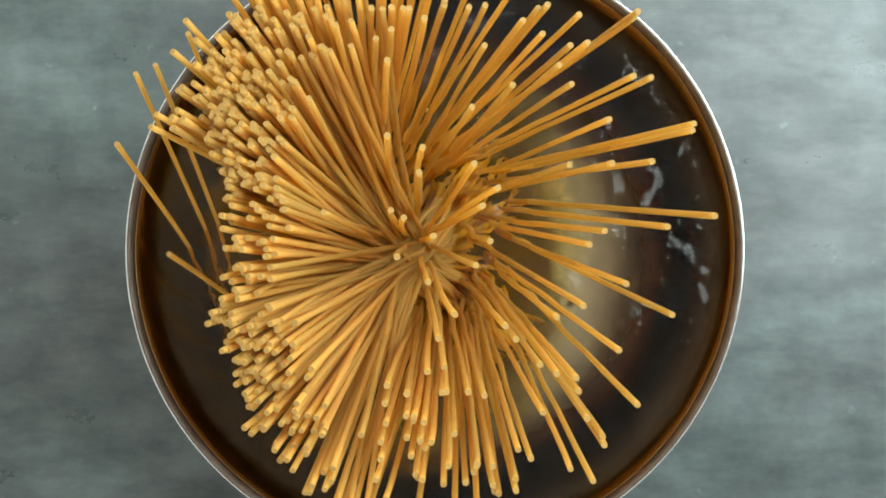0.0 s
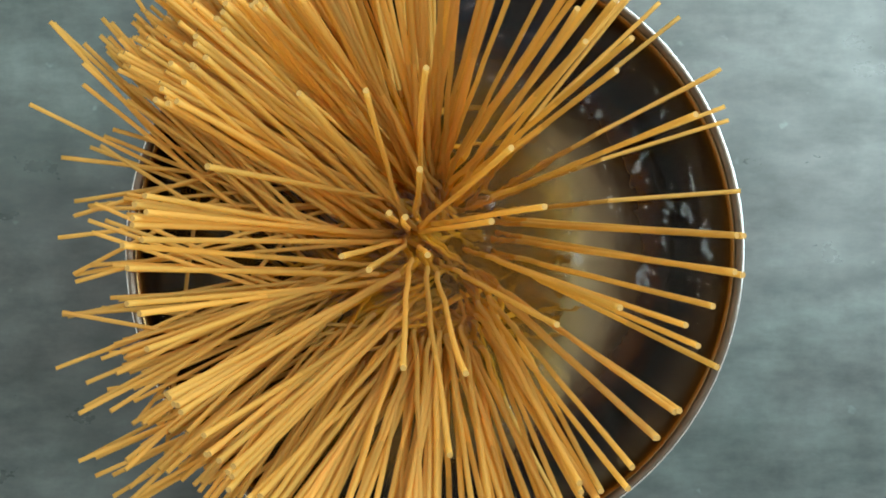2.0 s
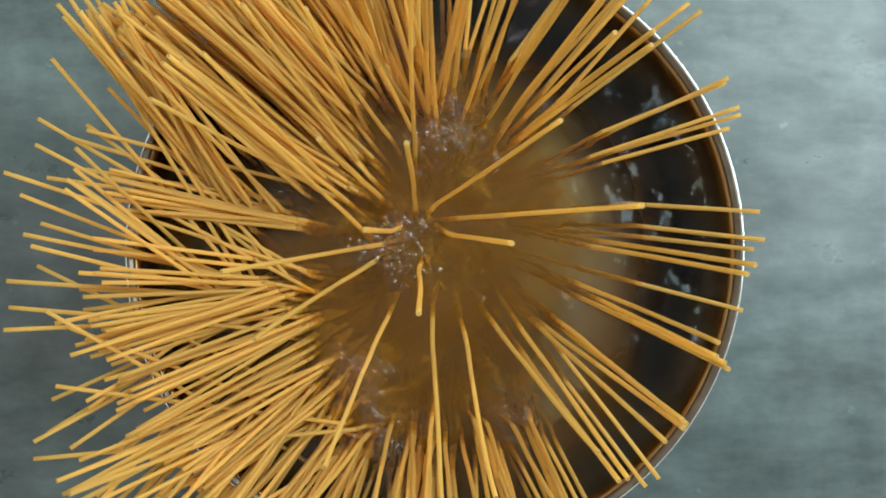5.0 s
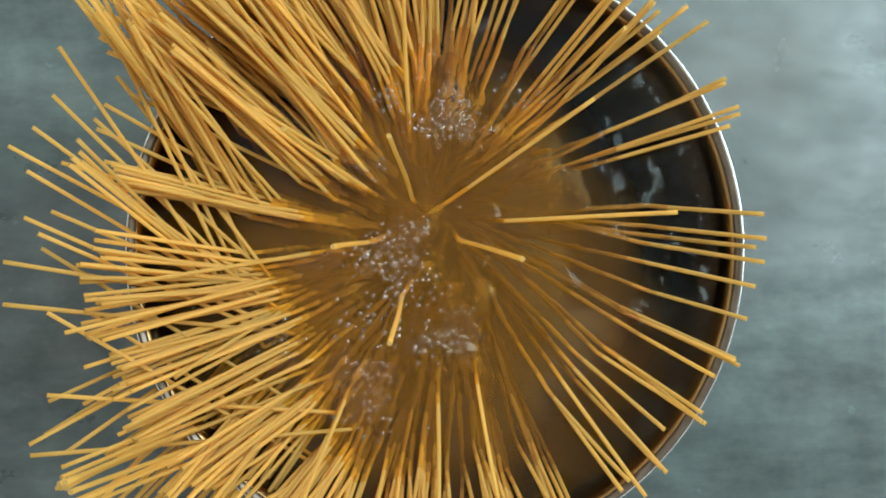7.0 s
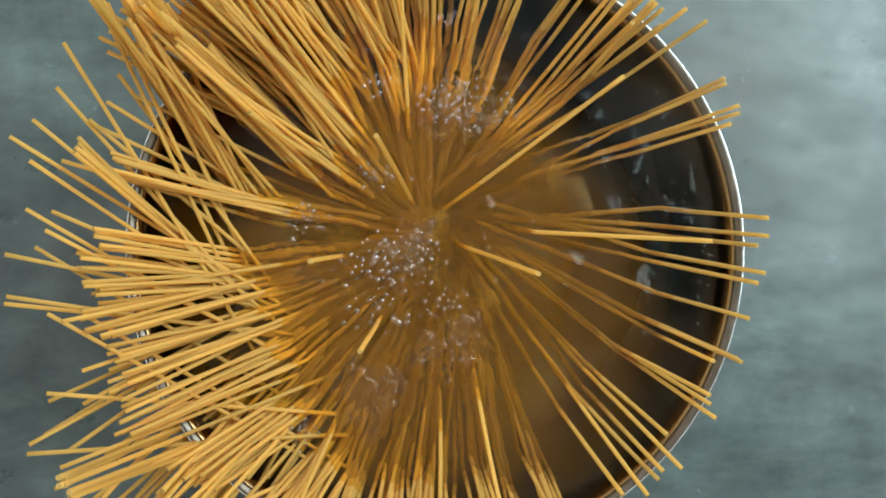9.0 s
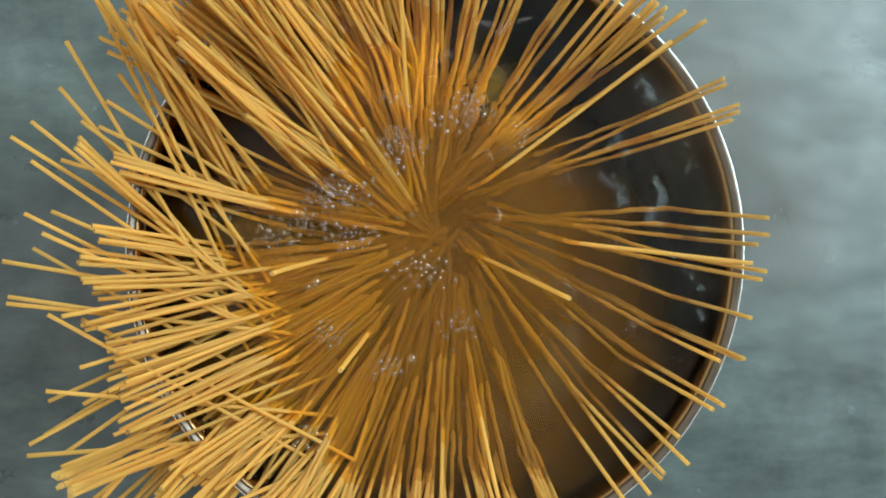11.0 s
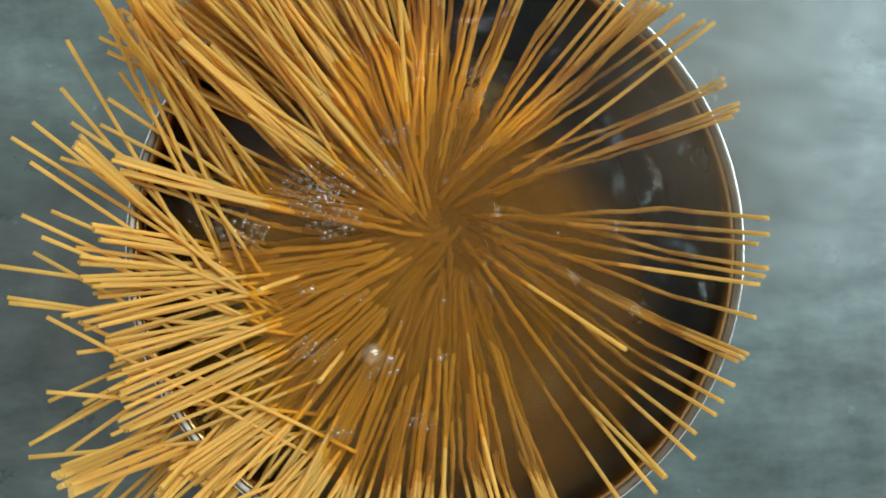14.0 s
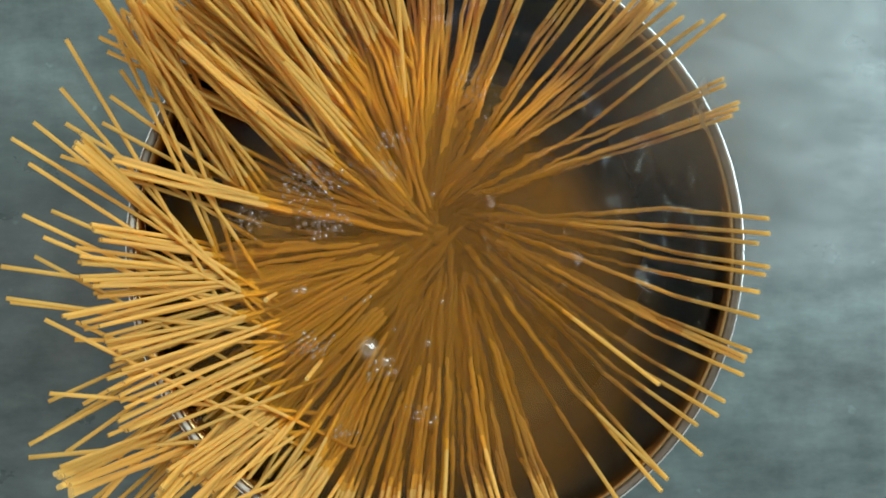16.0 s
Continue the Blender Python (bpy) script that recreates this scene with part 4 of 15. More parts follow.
    lay(40, 140, [(0, 24.2, 38.2, 249.9, 18, 37, 210), (1, 35.6, 47, 242.8, 26, 41, 204), (1.5, 40.4, 50.7, 235.6, 29, 41, 198), (2, 43.4, 50.7, 243, 33, 44, 205), (3, 49.5, 55.4, 235, 41, 51, 196), (4, 52.2, 57.2, 224, 45, 55, 185), (6.5, 70.1, 81, 135, 52, 68, 102), (9, 74.1, 83.9, 135, 61, 76, 98), (12, 76.8, 87.3, 135, 64, 80, 98), (16, 80.5, 92, 134.5, 64, 81, 100)])
    lay(50, 130, [(0, 39.4, 39.3, 244.9, 27, 37, 197), (1, 46.1, 43, 235.4, 30, 34, 189), (1.5, 49.9, 45.8, 226.3, 31, 34, 182), (2, 51.2, 43.2, 243, 36, 36, 196), (3, 59.8, 49, 235, 46, 45, 187), (4, 62, 51.8, 224, 50, 49, 175), (6.5, 86.1, 81.6, 127, 50, 58, 101), (9, 85.8, 84.3, 130, 55, 64, 96), (12, 85.6, 87.7, 133, 59, 70, 94), (16, 85.1, 92, 137.5, 61, 75, 97)])
    lay(140, 105, [(0, -93.9, 29.7, 205, -104, -9, 71), (0.5, -89.3, 29.8, 234.3, -52, -9, 105), (1, -103.7, 36.3, 218.7, -47, -7, 98), (1.5, -121.1, 41.5, 195.7, -43, -2, 88), (2, -151.6, 53.6, 139, -35, -6, 89), (3, -153.8, 56.1, 136, -36, -9, 98), (4, -147.9, 68.9, 133, -54, -32, 107), (6.5, -142.7, 75.1, 136, -69, -39, 103), (9, -140.4, 77.4, 136, -74, -42, 104), (16, -138.8, 78.3, 137.5, -78, -42, 100)])
    lay(120, 100, [(0, -49.2, -3, 248.3, -6, -6, 137), (0.5, -61.3, 0.5, 244.5, -18, -2, 133), (1, -74.1, 4.6, 236.8, -26, 12, 127), (1.5, -90.4, 4.9, 224.1, -40, 30, 118), (2, -139.3, 18.1, 127, -24, 39, 103), (3, -149.6, 33.2, 133, -35, 17, 100), (4, -154.4, 44, 131.5, -46, 0, 107), (6.5, -145.5, 56.7, 134.5, -63, -24, 103), (9, -143.5, 60.9, 134.5, -70, -28, 104), (16, -141.2, 60.3, 136, -71, -30, 100)])
    lay(120, 90, [(0, -77.2, -3.7, 205, -84, -23, 87), (0.5, -69.3, -2.4, 244.1, -38, -5, 128), (1, -80.6, -0.1, 235, -37, 11, 124), (1.5, -93.9, 1.9, 221.4, -45, 34, 117), (2, -138.3, 12.2, 130, -28, 50, 104), (3, -146.8, 23.6, 133, -31, 24, 101), (4, -151.6, 35.2, 133, -43, -10, 106), (6.5, -150.9, 44.4, 137.5, -60, -25, 103), (9, -151, 48.3, 137.5, -66, -29, 103), (12, -150.2, 46.9, 140.5, -65, -28, 100), (16, -149.2, 46.8, 140.5, -66, -29, 98)])
    lay(120, 90, [(0, -46.5, -2.8, 249.5, -6, -3, 136), (0.5, -61.6, -2.3, 245.2, -19, -2, 132), (1.5, -94.2, -0.4, 223.1, -39, 15, 118), (2, -144.9, 4, 128.5, -29, 20, 103), (3, -160.3, 13.3, 134.5, -44, 10, 104), (4, -164.8, 23, 133, -50, -2, 108), (6.5, -159.7, 36.7, 139, -59, -18, 102), (9, -159.1, 41.6, 139, -64, -22, 102), (16, -156.9, 40.5, 142, -65, -22, 97)])
    lay(100, 100, [(0, -46.8, -0.5, 248.6, -16, -6, 154), (0.5, -59.1, -3.9, 244.2, -26, -6, 150), (1, -72.8, -7.4, 234.8, -32, -1, 143), (1.5, -91.8, -12.2, 219.5, -45, 6, 133), (2, -138.7, -10.3, 127, -43, 9, 107), (3, -146.3, -0.4, 131.5, -51, -1, 102), (4, -158.7, 14.4, 133, -66, -13, 109), (6.5, -153.4, 27.4, 137.5, -74, -22, 103), (9, -151.4, 32.5, 139, -77, -24, 103), (16, -149.6, 31, 143.5, -79, -23, 97)])
    lay(110, 90, [(0, -46.4, -7.4, 246.8, -15, -2, 142), (0.5, -60.1, -8.7, 241.6, -22, -3, 138), (1, -74.9, -10, 231.4, -33, 12, 131), (1.5, -92.9, -12.2, 216.8, -57, 33, 123), (2, -138.8, -9.9, 128.5, -45, 43, 106), (3, -150.9, -4, 131.5, -46, 15, 103), (4, -157, 1.6, 131.5, -50, -6, 107), (6.5, -154.9, 10.3, 136, -59, -31, 102), (9, -154, 14.5, 136, -65, -42, 104), (12, -153.8, 12.1, 139, -63, -35, 99), (16, -153.1, 12, 140.5, -64, -35, 97)])
    lay(100, 90, [(0, -43, -8, 249.8, -16, -7, 153), (0.5, -55.8, -9.1, 245.5, -25, -7, 149), (1, -70.1, -10.2, 236.8, -33, 1, 144), (1.5, -84.9, -8.8, 223.6, -39, 3, 136), (2, -132.2, -6.6, 128.5, -35, 2, 107), (3, -145.7, -0.2, 133, -50, -9, 104), (4, -151.6, 6.2, 133, -57, -16, 110), (6.5, -145.1, 13.7, 134.5, -59, -26, 102), (16, -143.7, 13.8, 137.5, -62, -26, 96)])
    lay(100, 100, [(0, -48, -11.6, 246.4, -14, -3, 153), (0.5, -61.6, -12.7, 240.4, -24, -5, 147), (1, -77.4, -13.8, 227.9, -35, 8, 139), (1.5, -95.1, -14.1, 211.8, -50, 18, 129), (2, -135.5, -12.9, 134.5, -44, 16, 106), (3, -147.1, -7, 139, -53, -5, 104), (4, -151.7, -2.2, 139, -57, -17, 109), (6.5, -147.1, 4.5, 142, -64, -34, 102), (9, -143.9, 6.4, 142, -66, -41, 101), (12, -144.1, 4.4, 145, -66, -35, 97), (16, -143.2, 3.7, 145, -66, -35, 94)])
    lay(100, 90, [(0, -54.3, 26.8, 244.2, -19, 6, 153), (0.5, -68.5, 27, 238.6, -30, 7, 147), (1, -84.9, 27.5, 226.6, -38, 10, 138), (1.5, -95.2, 29.8, 214.4, -44, 13, 130), (2, -128, 43.5, 127, -37, 7, 107), (3, -132.6, 52, 128.5, -50, 0, 106), (4, -128.5, 59.3, 127, -57, -8, 110), (6.5, -122.6, 66, 128.5, -66, -13, 104), (16, -120.4, 68.4, 130, -71, -13, 99)])
    lay(80, 100, [(0, -48, 16.9, 246.9, -23, 4, 172), (0.5, -64.1, 18, 241.4, -35, 6, 167), (1, -81.6, 19.3, 230.9, -46, 11, 159), (1.5, -98.8, 23.6, 214.4, -56, 20, 147), (2, -142.6, 34.6, 131.5, -65, 27, 112), (3, -141.9, 34.1, 133, -65, 35, 110), (4, -136.9, 39.3, 131.5, -60, 33, 110), (6.5, -126.7, 54.5, 131.5, -62, 18, 102), (16, -122.9, 57.5, 134.5, -69, 16, 93)])
    lay(70, 110, [(0, -41.8, 8.1, 250.3, -25, 2, 183), (0.5, -54.9, 6.5, 246.6, -35, 2, 179), (1, -69.2, 4.9, 238.8, -44, 5, 173), (1.5, -84.5, 7.8, 226, -53, 14, 164), (2, -134.5, 16.5, 125.5, -66, 24, 112), (3, -142.8, 29.2, 130, -75, 28, 112), (4, -146.3, 40.3, 131.5, -80, 26, 114), (6.5, -130.3, 45.4, 130, -71, 19, 105), (16, -126.4, 47.6, 133, -75, 18, 96)])
    lay(70, 110, [(0, -40.4, -1.7, 249.7, -24, -2, 182), (0.5, -54, 0.7, 245.2, -34, -1, 177), (1, -68.9, 3.3, 236.2, -42, 3, 171), (1.5, -82, 7.1, 223.2, -49, 10, 162), (2, -127, 17.5, 125.5, -58, 17, 112), (3, -138.7, 23.5, 130, -71, 21, 111), (4, -138.7, 28.4, 128.5, -71, 21, 112), (6.5, -128.2, 32.5, 128.5, -64, 20, 104), (9, -124.9, 36.8, 128.5, -63, 18, 102), (16, -123, 35.6, 128.5, -64, 19, 95)])
    lay(70, 110, [(0, -45.6, 19.7, 249.7, -25, 6, 184), (0.5, -57.8, 22.2, 245.9, -36, 9, 180), (1.5, -81.4, 29, 227.4, -51, 21, 165), (2, -123.9, 45.6, 128.5, -58, 27, 113), (3, -126.4, 55.5, 131.5, -66, 27, 112), (4, -121.8, 63.4, 131.5, -69, 22, 113), (6.5, -111.8, 68.6, 131.5, -74, 16, 105), (16, -109.7, 69.6, 133, -79, 18, 97)])
    lay(100, 90, [(0, -47.8, -19.9, 247.1, -20, -5, 152), (0.5, -60.3, -21.2, 241.2, -27, -7, 148), (1, -75.4, -22.8, 228.9, -33, -5, 140), (1.5, -93.7, -23, 211, -41, -4, 128), (2, -138.9, -25.9, 133, -45, -6, 105), (3, -147.9, -24.2, 137.5, -54, -12, 105), (4, -158.8, -16.7, 139, -63, -18, 111), (6.5, -158.2, -6.4, 145, -68, -22, 104), (9, -157.5, -2.6, 145, -69, -24, 103), (12, -157.6, -6.4, 148, -71, -22, 101), (16, -156.6, -7.1, 149.5, -72, -22, 99)])
    lay(110, 110, [(0, -45.4, -14.6, 250, -13, 2, 146), (0.5, -55.3, -16.1, 246, -20, -2, 142), (1, -66.7, -17.9, 237.7, -25, -8, 136), (1.5, -79.9, -18.7, 226.4, -30, -19, 128), (2, -128.9, -23, 125.5, -21, -32, 104), (3, -140.4, -17.9, 128.5, -40, -56, 107), (4, -152.5, -10.9, 131.5, -54, -56, 110), (6.5, -149.6, -0.2, 131.5, -60, -60, 108), (9, -149.7, 0.3, 137.5, -64, -59, 102), (16, -148.4, -3.2, 140.5, -64, -58, 97)])
    lay(100, 100, [(0, -50, -17.5, 247.3, -17, -5, 154), (0.5, -64.8, -17.2, 241.3, -27, -6, 148), (1, -81.8, -16.8, 230.2, -37, -7, 140), (1.5, -95, -19, 215.1, -42, -12, 131), (2, -140.4, -25.3, 134.5, -45, -18, 106), (3, -152, -29.5, 140.5, -58, -26, 107), (4, -159.9, -23, 134.5, -62, -32, 117), (6.5, -156.9, -21.6, 146.5, -67, -33, 105), (9, -156, -18.1, 146.5, -68, -35, 103), (16, -153.8, -18.6, 151, -70, -35, 99)])
    lay(120, 120, [(0, -47.6, -21.5, 249.3, -10, 0, 137), (0.5, -60.7, -21.7, 244.6, -21, -4, 133), (1, -75.6, -22, 235.2, -26, -11, 126), (1.5, -91.7, -21.9, 222.5, -34, -28, 117), (2, -140.4, -24.3, 134.5, -27, -48, 104), (3, -144.9, -29.3, 139, -40, -76, 106), (4, -143, -23.6, 142, -50, -88, 102), (12, -143.3, -25.1, 140.5, -47, -87, 104), (16, -143, -26.6, 143.5, -47, -85, 100)])
    lay(70, 110, [(0, -45.2, -24.1, 246.5, -23, -11, 181), (0.5, -63, -27.4, 239, -37, -14, 175), (1, -84.6, -31.4, 222.6, -52, -15, 162), (1.5, -89.8, -31.9, 211.7, -56, -13, 153), (2, -127.6, -39.8, 131.5, -67, -11, 113), (3, -139.6, -35.1, 137.5, -78, -13, 112), (4, -147.9, -31.3, 137.5, -83, -15, 116), (6.5, -131.2, -23.6, 136, -71, -13, 101), (16, -135, -26, 143.5, -83, -14, 99)])
    lay(120, 120, [(0, -42.7, -25, 247.9, -16, 0, 134), (0.5, -59.8, -27.2, 241.1, -23, -4, 129), (1, -80.3, -30.1, 226.7, -27, -9, 120), (1.5, -86.2, -33, 215.8, -24, -19, 114), (2, -125.3, -40.2, 127, -8, -31, 102), (3, -138.2, -35.7, 130, -24, -61, 105), (4, -143.3, -33.9, 131.5, -30, -65, 107), (6.5, -133.1, -23.4, 131.5, -40, -92, 98), (12, -135.2, -27.8, 130, -33, -84, 103), (16, -135.9, -28.2, 133, -35, -81, 96)])
    lay(110, 90, [(0, -47.8, -22.7, 247.7, -11, -1, 146), (0.5, -63.7, -26.3, 241.6, -24, -6, 141), (1, -81.6, -30.2, 229.9, -35, -7, 132), (1.5, -101.1, -35.6, 210.5, -45, -9, 119), (2, -144.5, -45.9, 130, -45, -7, 105), (3, -155.7, -42.9, 134.5, -53, -16, 105), (4, -163.1, -36.8, 133, -57, -23, 109), (6.5, -161.7, -21.5, 137.5, -58, -34, 103), (16, -157.4, -20.3, 140.5, -57, -35, 98)])
    lay(110, 110, [(0, -37.2, -27.5, 249.4, -11, 2, 147), (0.5, -51.5, -31.9, 244.6, -21, -5, 141), (1, -67.5, -36.5, 234.8, -26, -14, 135), (1.5, -80.9, -40.7, 223.1, -30, -28, 126), (2, -125.3, -54.1, 128.5, -19, -39, 105), (3, -131.4, -53.2, 130, -25, -69, 107), (4, -141.1, -50.5, 133, -36, -72, 109), (6.5, -144.3, -55.1, 137.5, -40, -66, 105), (12, -143.3, -53, 142, -44, -68, 98), (16, -141, -53.7, 143.5, -44, -68, 94)])
    lay(120, 110, [(0, -42.9, -44.4, 244.2, -10, 4, 140), (0.5, -56, -48.5, 236.6, -17, -5, 132), (1, -71.3, -53.7, 224.3, -15, -27, 121), (1.5, -84.9, -57.7, 207.3, -16, -45, 110), (2, -123.4, -74.8, 133, -13, -42, 100), (3, -138.6, -78.2, 136, -23, -64, 107), (4, -148.7, -78.9, 137.5, -32, -69, 113), (9, -147, -75, 148, -36, -75, 101), (12, -143.9, -74.8, 154, -39, -75, 96), (16, -142.9, -74.8, 155.5, -40, -74, 93)])
    lay(100, 100, [(0, -41.5, -47.1, 242.5, -17, -6, 155), (0.5, -55.1, -51.8, 234.9, -25, -13, 147), (1, -71.1, -57.6, 220.7, -35, -16, 136), (1.5, -81.4, -61.6, 204.1, -39, -19, 124), (2, -110.5, -74.7, 133, -33, -19, 104), (3, -116.4, -74.2, 136, -31, -35, 102), (4, -128.8, -78.2, 136, -38, -43, 112), (6.5, -134, -79.6, 148, -51, -48, 101), (16, -132.3, -78.4, 154, -56, -51, 96)])
    lay(110, 100, [(0, -43, -50.6, 246.1, -10, -12, 149), (0.5, -53.3, -53.4, 241.2, -21, -17, 142), (1, -65.5, -57, 230.4, -40, -11, 133), (1.5, -70.3, -60.2, 223.7, -75, -8, 127), (2, -102.8, -79.5, 128.5, -97, 28, 104), (3, -121, -87.8, 133, -39, -22, 101), (4, -138.1, -93.7, 134.5, -44, -41, 111), (6.5, -138.8, -88.8, 142, -43, -51, 103), (16, -136.1, -87.4, 148, -46, -52, 96)])
    lay(80, 100, [(0, -42.7, 23.2, 249.9, -25, 3, 174), (0.5, -51.5, 28.5, 246.3, -32, 10, 170), (1, -61.9, 34.6, 238.2, -37, 15, 164), (1.5, -68.4, 38.1, 229.5, -40, 19, 157), (2, -105.5, 58.9, 127, -41, 15, 109), (3, -111.5, 66.3, 128.5, -53, 15, 109), (4, -115.9, 77, 131.5, -64, 19, 112), (6.5, -107.3, 81.5, 133, -70, 17, 104), (9, -100.8, 84.7, 133, -74, 16, 102), (16, -100.4, 85.3, 134.5, -77, 19, 97)])
    lay(90, 90, [(0, -43.6, -0.4, 247.7, -17, -1, 162), (0.5, -58.4, 1.4, 242, -26, -1, 157), (1.5, -89.8, 6.8, 215.2, -42, 13, 139), (2, -132.4, 15.1, 128.5, -45, 18, 108), (3, -148.2, 31.8, 136, -65, 13, 108), (4, -149.6, 23.7, 134.5, -63, 18, 111), (6.5, -140.8, 31.7, 136, -61, 10, 101), (16, -139, 34.1, 140.5, -67, 9, 92)])
    lay(90, 90, [(0, -43.2, 13.7, 246.6, -22, -2, 161), (0.5, -59.9, 16.7, 240.1, -31, 2, 156), (1, -78.6, 20, 227.9, -40, 6, 147), (1.5, -93.2, 25.5, 211.3, -46, 9, 137), (2, -133.3, 39.2, 127, -51, 7, 108), (3, -138, 43.3, 130, -62, 2, 106), (4, -135.9, 46.3, 128.5, -64, -4, 110), (6.5, -130.4, 49.7, 130, -69, -11, 103), (16, -138.5, 46.8, 137.5, -72, 2, 96)])
    lay(60, 120, [(0, -42.1, -27.3, 246.6, -25, -15, 191), (0.5, -57.6, -30.1, 239.8, -37, -18, 185), (1, -76.1, -33.6, 225.4, -51, -19, 173), (1.5, -86, -36.9, 211.5, -58, -19, 162), (2, -121.4, -47.5, 130, -70, -20, 115), (3, -122.2, -43.4, 131.5, -71, -18, 113), (4, -130.3, -42.6, 133, -78, -20, 115), (6.5, -122.1, -34.1, 131.5, -72, -18, 103), (16, -124.1, -33.3, 136, -80, -20, 98)])
    lay(70, 110, [(0, -42.7, -23, 249, -26, -13, 182), (0.5, -59.6, -26.5, 242.9, -38, -16, 177), (1, -79.7, -30.6, 229.3, -51, -17, 166), (1.5, -97.6, -35.5, 211.4, -63, -18, 153), (2, -131.9, -41.2, 128.5, -68, -17, 113), (3, -137.3, -39.2, 131.5, -74, -19, 111), (4, -140.3, -38.7, 130, -75, -20, 112), (6.5, -130.8, -34.5, 131.5, -70, -18, 102), (16, -120.6, -34.3, 128.5, -66, -16, 88)])
    lay(60, 120, [(0, -41.2, -28.5, 248.6, -26, -17, 192), (0.5, -56.5, -29.9, 243.4, -39, -18, 187), (1, -73.6, -31.5, 233.3, -51, -19, 179), (1.5, -80.6, -35.6, 222.3, -55, -23, 170), (2, -119.4, -47.1, 130, -65, -27, 115), (3, -125.6, -50.1, 133, -71, -33, 114), (4, -127.6, -49.1, 133, -73, -35, 114), (6.5, -118.7, -51.2, 134.5, -72, -34, 101), (16, -117.1, -54.9, 137.5, -78, -36, 96)])
    lay(70, 110, [(0, -44.8, -36.7, 246.6, -24, -19, 182), (0.5, -57, -45.4, 240.3, -35, -26, 177), (1.5, -69.8, -52.6, 222.5, -45, -30, 161), (2, -101.4, -70.4, 125.5, -46, -30, 111), (3, -107.8, -72.6, 128.5, -51, -37, 109), (4, -110.6, -73.3, 130, -53, -40, 109), (6.5, -118, -70, 136, -63, -46, 100), (16, -119.9, -69.2, 142, -70, -49, 97)])
    lay(80, 100, [(0, -43.6, -43.8, 245.6, -23, -18, 173), (0.5, -54.6, -44.5, 239.9, -31, -20, 167), (1, -67.7, -46.1, 229.1, -42, -17, 158), (1.5, -77.3, -48.5, 215.5, -55, -13, 148), (2, -113.9, -65.5, 125.5, -67, -3, 111), (3, -121.8, -69.4, 128.5, -82, -2, 113), (4, -131.2, -69.8, 128.5, -81, -9, 116), (6.5, -132.9, -45.2, 131.5, -62, -23, 103), (9, -133.3, -46.6, 133, -64, -22, 102), (16, -135.6, -34.7, 134.5, -64, -38, 100)])
    lay(130, 100, [(0, -71.7, 63.1, 205, -93, 49, 78), (0.5, -65.6, 60.9, 237.2, -43, 21, 115), (1, -73.8, 68.1, 226.5, -41, 20, 110), (1.5, -83.2, 77.3, 209.5, -46, 13, 102), (2, -114.4, 98.3, 139, -52, -9, 100), (3, -126.9, 95.8, 142, -75, -18, 105), (4, -140.5, 94.2, 142, -74, -13, 111), (6.5, -127.7, 94.1, 142, -79, -21, 106), (16, -122.1, 92.3, 148, -84, -20, 95)])
    lay(120, 100, [(0, -88, 51.1, 205, -95, 4, 95), (0.5, -89.7, 48.7, 232.3, -74, 3, 122), (1, -108.9, 56.4, 214.8, -70, 5, 113), (1.5, -126.8, 69.9, 186.3, -75, 6, 99), (2, -139.4, 82, 149.5, -71, -2, 99), (3, -136.3, 86.5, 142, -70, -8, 108), (4, -133.6, 87, 139, -70, -11, 111), (6.5, -123.4, 92, 142, -79, -13, 104), (12, -118, 88.7, 145, -83, -15, 95), (16, -115.4, 87.3, 143.5, -85, -17, 92)])
    lay(120, 100, [(0, -82, 53.7, 205, -90, 6, 95), (0.5, -85.3, 53.6, 228.7, -70, 4, 120), (1, -107.8, 64.4, 204.8, -66, 6, 108), (1.5, -138, 75.1, 160.9, -68, 12, 86), (2, -140.9, 83, 143.5, -63, 4, 98), (3, -136.7, 90.2, 136, -65, -1, 108), (4, -132.9, 94.2, 134.5, -67, -3, 111), (6.5, -121.5, 95.9, 136, -73, -9, 105), (16, -112.3, 94.3, 137.5, -80, -14, 97)])
    lay(70, 110, [(0, -36.4, -4.6, 248.9, -22, -3, 180), (0.5, -49.2, -3.2, 243.8, -29, -2, 176), (1, -62.7, -0.5, 234.4, -35, 1, 170), (1.5, -77.1, 3.4, 219.5, -42, 3, 159), (2, -75.2, 5, 243, -53, 5, 177), (3, -121.5, 15.1, 134.5, -58, 7, 107), (4, -124.5, 17.1, 136, -62, 9, 106), (6.5, -122.5, 26.5, 136, -63, 14, 101), (12, -121.3, 32.8, 137.5, -65, 18, 99), (16, -121.1, 32.8, 137.5, -66, 18, 97)])
    lay(70, 110, [(0, -32.7, 2.1, 251.3, -23, 0, 182), (0.5, -44.3, 3.4, 247.8, -29, 1, 179), (1.5, -69.6, 6.6, 228.6, -39, 5, 166), (2, -71.7, 6.6, 243, -47, 6, 178), (3, -120.2, 14.9, 127, -53, 7, 111), (4, -123.8, 15.3, 128.5, -56, 8, 111), (6.5, -122.3, 24.2, 128.5, -57, 12, 106), (12, -121.2, 30.1, 128.5, -58, 15, 102), (16, -121.4, 30.1, 128.5, -59, 15, 101)])
